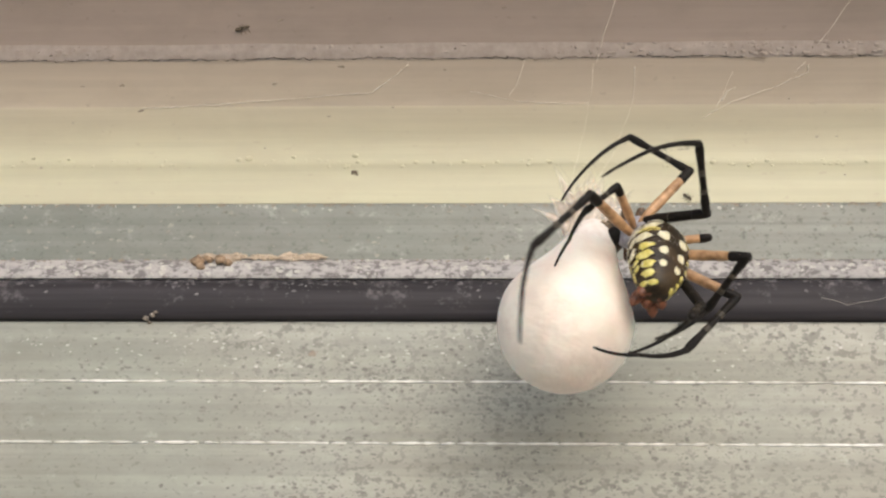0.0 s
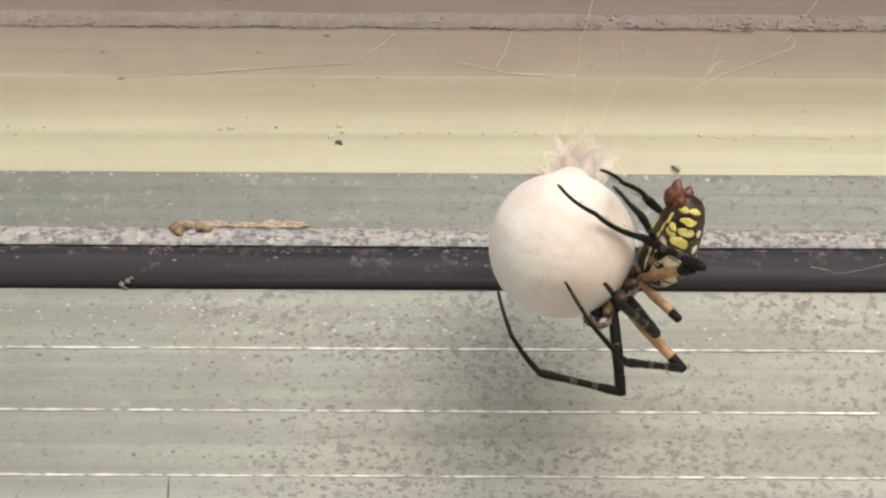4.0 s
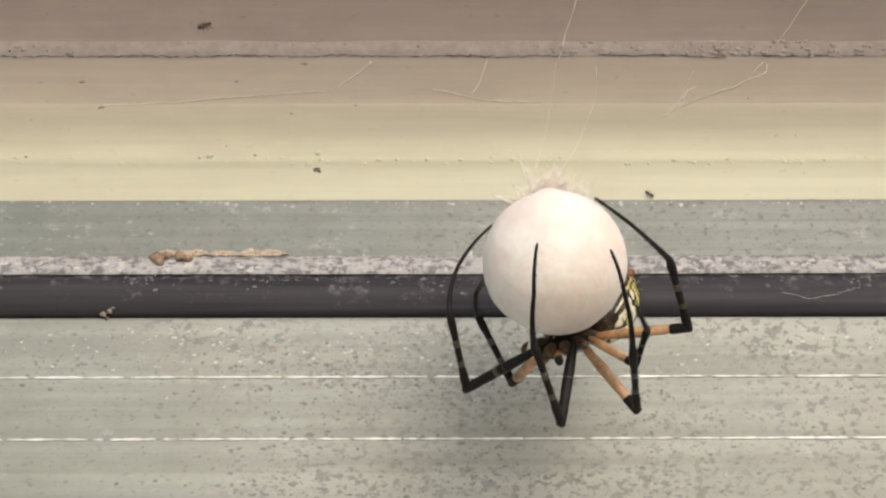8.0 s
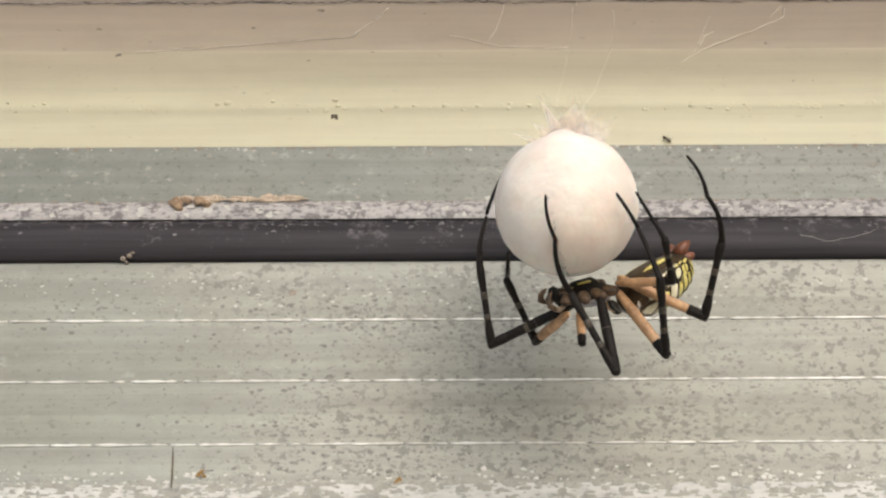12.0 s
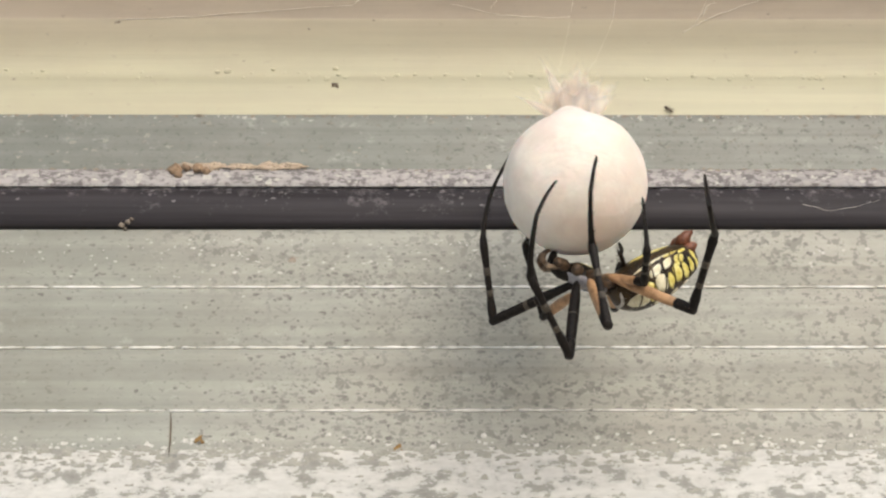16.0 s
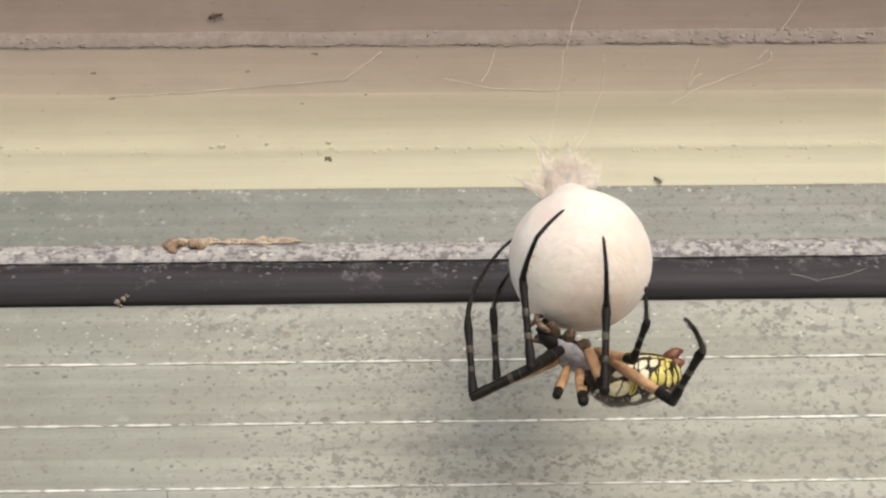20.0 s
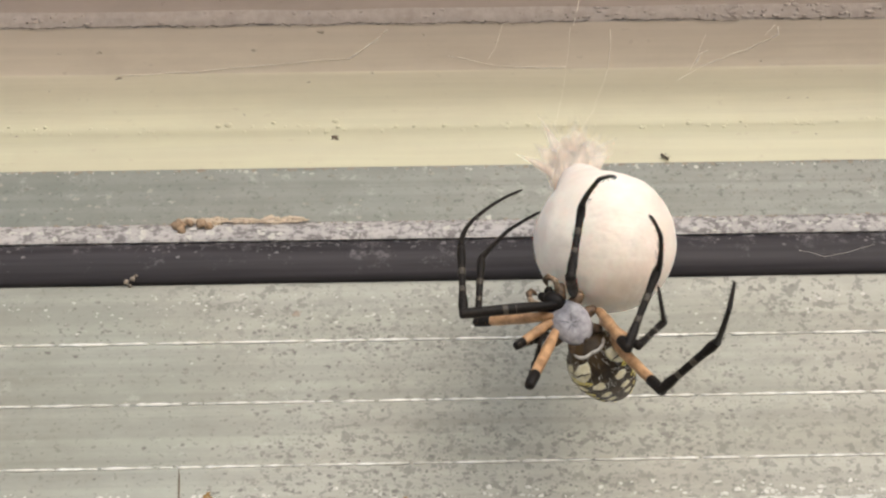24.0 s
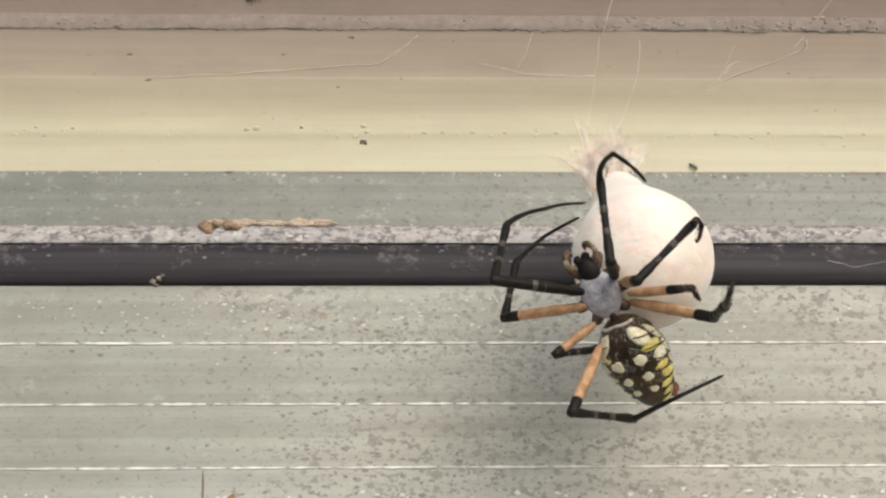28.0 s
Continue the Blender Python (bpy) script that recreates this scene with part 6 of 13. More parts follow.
    walk(limbs["L2"][0], [
        (0, at(2.21, -1.60, 0.47, 0.0, 37.9, -123.4)), (0.25, at(1.02, -1.74, 1.02, -2.8, 20.4, -129.0)), (0.5, at(-0.16, -1.87, 1.57, -3.7, 2.8, -133.5)),
        (0.667, at(-0.11, 0.03, 1.20, -2.7, -8.6, -152.6)), (0.833, at(-0.06, 1.93, 0.82, 2.2, -19.0, -172.9)), (1, at(-0.01, 3.83, 0.45, 11.1, -26.9, 164.5)),
        (1.5, at(-1.29, 2.36, -1.60, 14.2, -4.9, 153.6)), (1.75, at(-0.69, 1.26, -0.35, 15.6, -21.7, 147.2)), (2, at(-0.09, 0.16, 0.91, 19.7, -38.1, 139.2)),
        (2.5, at(3.49, -0.23, 1.79, 34.9, -36.5, 114.3)), (3, at(4.63, 0.03, 0.53, 46.4, -34.0, 94.5)), (3.5, at(2.66, -0.03, -0.01, 47.5, -30.2, 92.6)),
        (4, at(3.61, 0.08, 0.01, 46.8, -30.4, 93.8)), (4.5, at(4.56, 0.19, 0.02, 46.2, -30.5, 95.1)), (5, at(5.51, 0.30, 0.04, 45.5, -30.7, 96.4)),
        (5.5, at(6.46, 0.41, 0.06, 44.9, -30.8, 97.7)), (6, at(6.72, 0.28, 0.79, 45.9, -38.2, 95.9)), (6.083, at(6.76, 0.24, 0.61, 47.7, -40.7, 93.1)),
        (6.167, at(6.80, 0.20, 0.41, 49.8, -42.9, 89.9)), (6.25, at(6.83, 0.15, 0.22, 52.2, -45.2, 86.6)), (6.333, at(6.88, 0.11, 0.03, 54.9, -47.3, 83.0)),
        (6.417, at(6.92, 0.06, -0.15, 58.0, -49.3, 79.0)), (6.5, at(6.96, 0.03, -0.34, 61.6, -51.2, 74.6)), (6.75, at(7.02, -0.43, 0.63, 68.1, -44.8, 65.4)),
        (7, at(7.15, -0.88, 1.69, 72.8, -39.0, 57.8)), (8, at(9.70, -3.86, -2.00, 59.9, -40.6, 77.7)), (9, at(8.49, -0.63, -0.96, 53.8, -34.7, 87.7)),
        (10, at(8.01, -2.36, 1.13, 63.4, -42.2, 72.9)), (11, at(7.19, -1.34, 1.50, 64.2, -34.1, 71.4)), (11.08, at(7.16, -1.32, 1.47, 62.9, -34.7, 73.5)),
        (11.16, at(7.11, -1.31, 1.43, 61.7, -35.2, 75.8)), (11.24, at(7.06, -1.29, 1.40, 60.4, -35.9, 78.0)), (11.32, at(7.02, -1.28, 1.35, 59.0, -36.3, 80.3)),
        (11.4, at(6.97, -1.25, 1.32, 57.6, -36.6, 82.5)), (11.925, at(7.15, -1.14, 1.42, 57.9, -35.0, 82.1)), (12.45, at(7.32, -1.03, 1.54, 58.3, -33.5, 81.6)),
        (12.975, at(7.50, -0.92, 1.66, 58.5, -31.9, 81.0)), (13.5, at(7.68, -0.80, 1.74, 58.8, -30.3, 80.5)), (14, at(7.68, -0.70, 1.94, 61.8, -29.7, 74.9)),
        (15, at(6.15, -1.30, 3.74, 53.7, -27.1, 90.6)), (16, at(4.12, 0.31, 2.49, 56.0, -14.3, 83.7)), (17, at(3.53, 0.51, 1.63, 54.0, -20.0, 90.5)),
        (18, at(4.68, 0.64, 2.01, 55.5, -7.1, 81.6)), (19, at(4.61, 0.89, 2.05, 54.6, -19.4, 87.7)), (20, at(4.18, 0.97, 1.33, 59.2, -9.6, 69.6)),
        (20.5, at(3.28, 1.28, 1.14, 60.9, -3.7, 54.9)), (21, at(3.75, 1.37, 1.07, 60.9, 2.1, 57.2)), (21.5, at(4.21, 1.45, 1.00, 61.1, 7.9, 59.5)),
        (22, at(4.67, 1.53, 0.94, 61.6, 13.7, 61.9)), (22.5, at(5.14, 1.61, 0.87, 62.3, 19.5, 64.4)), (23, at(5.80, 1.28, 1.08, 60.8, 17.4, 59.9)),
        (24, at(5.39, 1.39, 0.44, 57.9, 24.0, 51.6)), (25, at(6.01, 1.81, 0.46, 61.6, 26.4, 60.4)), (26, at(5.61, 1.31, 0.26, 64.5, 19.1, 67.2)),
        (27, at(5.88, 1.62, 0.20, 65.6, 19.4, 70.5)), (28, at(2.85, 2.70, 0.27, 66.0, 19.0, 72.1)),
    ])
    walk(limbs["L2"][1], [
        (0, at(-2.49, -8.72, -6.17, 0.0, -5.2, -35.7)), (0.25, at(-5.35, -9.61, -2.76, -1.4, -25.1, -30.5)), (0.5, at(-7.59, -9.71, 1.04, -5.6, -44.8, -23.3)),
        (0.667, at(-9.60, -4.89, 2.81, -24.7, -34.5, 6.2)), (0.833, at(-10.21, 0.66, 4.34, -34.7, -18.8, 27.9)), (1, at(-9.30, 6.40, 5.34, -37.8, -1.1, 45.7)),
        (1.5, at(-10.94, 7.15, -0.68, -37.3, 22.6, 48.1)), (1.75, at(-9.14, 6.70, 3.64, -32.4, 9.8, 65.5)), (2, at(-6.53, 5.73, 7.58, -31.6, -3.8, 81.5)),
        (2.5, at(-0.09, 7.69, 8.22, -32.2, -4.1, 90.7)), (3, at(3.92, 8.96, 6.58, -33.6, -14.2, 99.6)), (3.5, at(2.24, 9.30, 5.43, -33.8, -12.2, 100.2)),
        (4, at(2.99, 9.38, 5.47, -33.5, -7.6, 98.5)), (4.5, at(3.73, 9.46, 5.52, -33.3, -2.9, 96.9)), (5, at(4.48, 9.54, 5.56, -33.3, 1.7, 95.3)),
        (5.5, at(5.22, 9.61, 5.60, -33.4, 6.4, 93.7)), (6, at(5.85, 8.73, 7.49, -34.3, 10.4, 88.0)), (6.083, at(6.32, 8.38, 7.60, -33.9, 16.2, 89.3)),
        (6.167, at(6.80, 8.01, 7.68, -33.4, 21.9, 90.7)), (6.25, at(7.27, 7.62, 7.74, -32.7, 27.6, 92.1)), (6.333, at(7.75, 7.21, 7.78, -31.8, 33.2, 93.7)),
        (6.417, at(8.22, 6.78, 7.79, -30.4, 38.9, 95.7)), (6.5, at(8.70, 6.33, 7.78, -28.8, 44.5, 97.9)), (6.75, at(10.13, 6.35, 8.02, -41.1, 58.0, 81.6)),
        (7, at(11.62, 6.22, 8.49, -68.4, 67.5, 50.2)), (8, at(11.45, 4.16, 5.03, -42.5, 59.1, 79.5)), (9, at(8.85, 8.24, 5.19, -54.8, 58.1, 65.7)),
        (10, at(10.36, 5.29, 8.40, -57.1, 59.8, 62.9)), (11, at(10.06, 7.13, 7.56, -45.7, 67.6, 75.4)), (11.08, at(9.66, 7.19, 7.61, -60.6, 72.0, 59.6)),
        (11.16, at(9.29, 7.24, 7.67, -82.8, 74.5, 36.8)), (11.24, at(8.89, 7.28, 7.70, -108.4, 74.1, 10.6)), (11.32, at(8.49, 7.31, 7.75, -128.7, 71.0, -10.7)),
        (11.4, at(8.10, 7.34, 7.77, -142.1, 66.1, -24.8)), (11.925, at(8.37, 7.61, 7.62, -125.7, 69.9, -7.2)), (12.45, at(8.64, 7.86, 7.50, -104.3, 71.3, 15.2)),
        (12.975, at(8.93, 8.13, 7.36, -83.2, 69.9, 37.5)), (13.5, at(9.22, 8.39, 7.20, -66.8, 66.3, 55.0)), (14, at(10.12, 8.35, 7.30, -59.1, 70.0, 63.1)),
        (15, at(6.05, 8.32, 8.66, -100.8, 49.3, 17.0)), (16, at(5.28, 10.72, 5.16, -132.3, 48.8, -23.9)), (17, at(3.44, 10.67, 5.32, -124.3, 39.8, -12.5)),
        (18, at(6.26, 11.25, 3.35, -132.4, 51.1, -22.3)), (19, at(5.03, 11.08, 5.64, -114.0, 47.1, 1.0)), (20, at(7.89, 10.96, 3.14, -127.1, 53.2, -16.0)),
        (20.5, at(9.49, 10.11, 1.84, -133.7, 54.8, -24.0)), (21, at(9.60, 10.45, 0.67, -137.4, 49.0, -28.8)), (21.5, at(9.64, 10.68, -0.49, -140.1, 43.0, -32.6)),
        (22, at(9.62, 10.80, -1.63, -142.1, 36.9, -35.6)), (22.5, at(9.54, 10.81, -2.74, -143.6, 30.8, -38.3)), (23, at(10.98, 10.20, -2.16, -142.3, 43.2, -36.1)),
        (24, at(11.52, 9.13, -3.96, -144.7, 29.0, -40.2)), (25, at(10.80, 10.23, -4.35, -144.3, 31.2, -39.5)), (26, at(9.57, 10.73, -3.27, -146.0, 36.0, -42.6)),
        (27, at(9.28, 11.23, -3.39, -144.7, 44.5, -40.5)), (28, at(6.01, 12.42, -3.25, -143.4, 48.8, -38.7)),
    ])
    walk(limbs["L2"][2], [
        (0, at(5.87, -14.73, -5.24, 11.8, -42.0, 44.5)), (0.25, at(2.71, -14.36, 1.63, -14.3, -24.9, 44.5)), (0.5, at(-0.85, -12.61, 8.32, -36.9, -7.7, 44.5)),
        (0.667, at(-1.13, -3.96, 8.66, -60.8, 3.3, 27.9)), (0.833, at(-1.56, 5.24, 7.67, -102.9, 14.1, 10.9)), (1, at(-2.08, 13.79, 5.54, -147.2, 23.6, -7.7)),
        (1.5, at(-4.56, 14.25, -4.64, 179.1, 28.0, -18.5)), (1.75, at(-4.91, 15.97, 1.89, -178.6, 30.8, -44.5)), (2, at(-5.00, 15.93, 8.27, -172.9, 28.3, -70.6)),
        (2.5, at(-0.21, 18.00, 8.96, -175.7, 27.7, -76.2)), (3, at(2.24, 18.84, 9.12, -171.0, 32.5, -78.0)), (3.5, at(0.46, 19.24, 7.61, -167.0, 30.6, -78.8)),
        (4, at(1.47, 19.52, 6.84, -163.7, 29.0, -77.9)), (4.5, at(2.49, 19.71, 6.05, -161.6, 27.3, -77.0)), (5, at(3.53, 19.82, 5.25, -160.5, 25.6, -76.2)),
        (5.5, at(4.57, 19.86, 4.45, -160.2, 23.9, -75.4)), (6, at(6.20, 18.89, 5.62, -160.7, 28.0, -76.6)), (6.03, at(6.29, 18.70, 5.32, 143.1, 27.7, -77.2)),
        (6.06, at(6.45, 18.33, 4.71, 31.3, 26.6, -77.1)), (6.083, at(6.45, 18.33, 4.71, 31.3, 26.6, -77.1)), (6.167, at(6.69, 17.63, 3.81, -11.6, 25.0, -77.7)),
        (6.25, at(6.94, 16.81, 2.94, -19.2, 23.6, -78.1)), (6.333, at(7.18, 15.87, 2.09, -20.6, 22.1, -78.5)), (6.417, at(7.42, 14.82, 1.27, -23.4, 20.6, -78.9)),
        (6.5, at(7.68, 13.68, 0.50, -31.7, 19.2, -79.3)), (6.75, at(10.92, 11.80, -0.78, -13.8, 26.6, -76.7)), (7, at(14.18, 9.29, -1.17, -8.6, 34.5, -74.8)),
        (8, at(12.42, 9.44, -3.95, -34.5, 49.7, -81.0)), (9, at(11.14, 13.29, -3.69, -28.3, 34.6, -80.0)), (10, at(12.77, 10.00, -0.71, 2.0, 34.5, -76.4)),
        (11, at(11.05, 10.97, -2.05, -12.5, 37.7, -74.1)), (11.08, at(11.29, 9.95, -2.25, -19.4, 65.9, -79.9)), (11.16, at(11.49, 8.89, -2.31, -162.0, 83.1, 150.8)),
        (11.2, at(11.58, 8.34, -2.27, 75.1, 69.5, 95.4)), (11.24, at(11.66, 7.80, -2.23, 26.7, 55.2, 117.9)), (11.32, at(11.79, 6.68, -1.99, 9.8, 26.0, 114.5)),
        (11.4, at(11.87, 5.58, -1.62, 3.9, -2.8, 113.2)), (11.925, at(11.89, 7.16, -2.06, 4.1, -2.3, 112.6)), (12.45, at(11.84, 8.73, -2.32, 4.3, -1.5, 112.3)),
        (12.975, at(11.75, 10.30, -2.40, 4.6, -1.0, 112.0)), (13.5, at(11.63, 11.83, -2.35, 4.8, -0.3, 111.6)), (14, at(11.73, 11.54, -2.50, 8.2, 2.2, 111.6)),
        (15, at(12.56, 10.31, 0.76, -15.6, 20.0, 96.0)), (16, at(11.51, 7.96, -2.61, -10.2, 13.4, 93.6)), (17, at(11.19, 8.95, -1.30, -18.3, 25.8, 90.5)),
        (18, at(12.28, 8.77, -4.73, 10.3, 26.9, 99.9)), (19, at(12.06, 11.21, -1.93, -15.5, 33.4, 90.0)), (20, at(13.85, 9.25, -5.13, -18.2, 59.8, 80.8)),
        (20.5, at(14.93, 7.68, -6.61, -52.2, 76.8, 44.6)), (21, at(15.54, 7.18, -7.13, -82.4, 78.9, 12.1)), (21.5, at(16.01, 6.61, -7.54, -112.9, 76.9, -20.6)),
        (22, at(16.33, 5.99, -7.84, -130.8, 72.2, -40.5)), (22.5, at(16.51, 5.31, -8.03, -139.9, 66.3, -51.6)), (23, at(17.06, 5.77, -9.24, -142.1, 60.7, -59.4)),
        (24, at(18.43, 3.29, -8.97, -155.0, 41.2, -76.0)), (25, at(17.63, 4.61, -9.70, -153.9, 39.4, -66.4)), (26, at(15.74, 5.08, -9.34, -171.1, 50.7, -77.7)),
        (27, at(14.88, 6.45, -10.64, -164.8, 54.4, -77.9)), (28, at(11.32, 8.16, -11.04, -172.4, 49.0, -78.6)),
    ])
    walk(limbs["L2"][3], [
        (0, at(9.89, -10.79, -0.17, 9.0, -14.0, 50.3)), (0.25, at(7.60, -9.55, 4.82, -13.0, 1.7, 38.0)), (0.5, at(4.49, -7.35, 9.34, -38.5, 17.2, 25.5)),
        (0.667, at(5.55, -0.43, 8.21, -63.4, 13.1, 9.5)), (0.833, at(5.65, 6.63, 5.82, -110.0, 8.0, -5.9)), (1, at(4.79, 12.86, 2.51, -150.2, 2.3, -20.9)),
        (1.5, at(1.77, 12.13, -8.20, 179.2, 3.6, -18.1)), (1.75, at(-0.28, 11.41, -1.98, -176.9, 13.8, -45.8)), (2, at(-2.79, 9.64, 4.69, -168.8, 20.6, -75.5)),
        (2.5, at(1.39, 11.49, 5.44, -169.2, 27.8, -76.1)), (3, at(3.57, 12.59, 5.06, -166.0, 30.2, -80.4)), (3.5, at(1.73, 12.86, 3.76, -162.4, 28.2, -80.9)),
        (4, at(2.86, 13.04, 3.17, -159.2, 27.2, -79.5)), (4.5, at(4.00, 13.16, 2.58, -157.2, 26.1, -78.1)), (5, at(5.15, 13.20, 1.98, -155.9, 25.0, -76.7)),
        (5.5, at(6.31, 13.16, 1.39, -155.4, 23.9, -75.4)), (6, at(7.75, 12.39, 2.07, -155.9, 28.0, -76.6)), (6.03, at(7.82, 12.15, 1.82, 154.7, 27.2, -61.9)),
        (6.06, at(7.95, 11.70, 1.32, 45.5, 49.5, -54.7)), (6.083, at(7.95, 11.70, 1.32, 45.5, 49.5, -54.7)), (6.167, at(8.16, 10.90, 0.59, -121.2, 78.0, 166.0)),
        (6.25, at(8.37, 9.96, -0.11, -140.2, 62.7, 147.3)), (6.333, at(8.59, 8.91, -0.79, -156.3, 38.3, 125.9)), (6.417, at(8.81, 7.77, -1.43, -158.4, 12.1, 116.0)),
        (6.5, at(9.03, 6.51, -2.02, -149.6, -14.4, 108.1)), (6.75, at(12.51, 5.11, -4.22, -169.2, -5.2, 111.1)), (7, at(15.81, 3.28, -5.47, -176.0, 3.9, 114.2)),
        (8, at(13.19, 4.61, -9.72, -157.8, -12.2, 121.2)), (9, at(12.21, 7.15, -7.98, -156.7, -12.8, 111.8)), (10, at(14.23, 3.93, -4.98, 175.4, -14.8, 107.3)),
        (11, at(12.70, 5.22, -6.68, -171.9, -4.0, 115.3)), (11.08, at(11.81, 6.97, -9.04, -174.3, 24.7, 121.4)), (11.16, at(10.73, 9.31, -9.58, 178.8, 53.1, 131.5)),
        (11.2, at(10.22, 10.39, -8.90, 136.4, 60.4, 161.6)), (11.24, at(9.72, 11.47, -8.21, 84.2, 77.2, 178.0)), (11.32, at(9.07, 12.69, -5.23, 162.7, 64.2, -88.1)),
        (11.4, at(8.94, 12.43, -1.27, 175.0, 36.3, -72.3)), (11.925, at(9.00, 14.06, -1.78, 174.9, 33.5, -72.7)), (12.45, at(9.00, 15.67, -2.11, 174.9, 30.7, -73.0)),
        (12.975, at(8.94, 17.29, -2.27, 174.8, 27.9, -73.4)), (13.5, at(8.84, 18.87, -2.29, 174.8, 25.2, -73.7)), (14, at(8.95, 18.57, -2.77, 171.6, 19.5, -74.9)),
        (15, at(11.82, 17.39, -1.82, -163.2, 16.1, -77.7)), (16, at(11.05, 15.31, -4.37, -170.8, -3.6, -85.8)), (17, at(11.13, 15.76, -4.59, -162.8, -16.1, -84.9)),
        (18, at(11.12, 15.42, -8.16, 171.4, -17.8, -89.8)), (19, at(12.07, 17.53, -6.09, -166.8, -12.9, -84.4)), (20, at(14.46, 13.01, -11.68, -170.6, -15.6, -85.9)),
        (20.5, at(16.16, 8.90, -13.98, -168.0, -30.1, -90.1)), (21, at(16.97, 7.49, -14.55, -166.9, -32.3, -92.7)), (21.5, at(17.62, 6.01, -14.91, -165.3, -34.4, -95.5)),
        (22, at(18.09, 4.48, -15.05, -163.3, -36.5, -98.4)), (22.5, at(18.40, 2.93, -14.96, -160.7, -38.5, -101.5)), (23, at(18.95, 2.58, -15.84, -160.4, -26.6, -102.6)),
        (24, at(19.81, -2.23, -13.95, -155.2, -40.8, -109.9)), (25, at(19.97, -0.74, -14.51, -154.9, -36.7, -99.3)), (26, at(16.75, 0.39, -15.20, -171.7, -41.9, -89.8)),
        (27, at(15.80, 2.14, -16.79, -169.8, -30.5, -95.7)), (28, at(12.30, 3.29, -16.75, -173.2, -37.3, -88.2)),
    ])
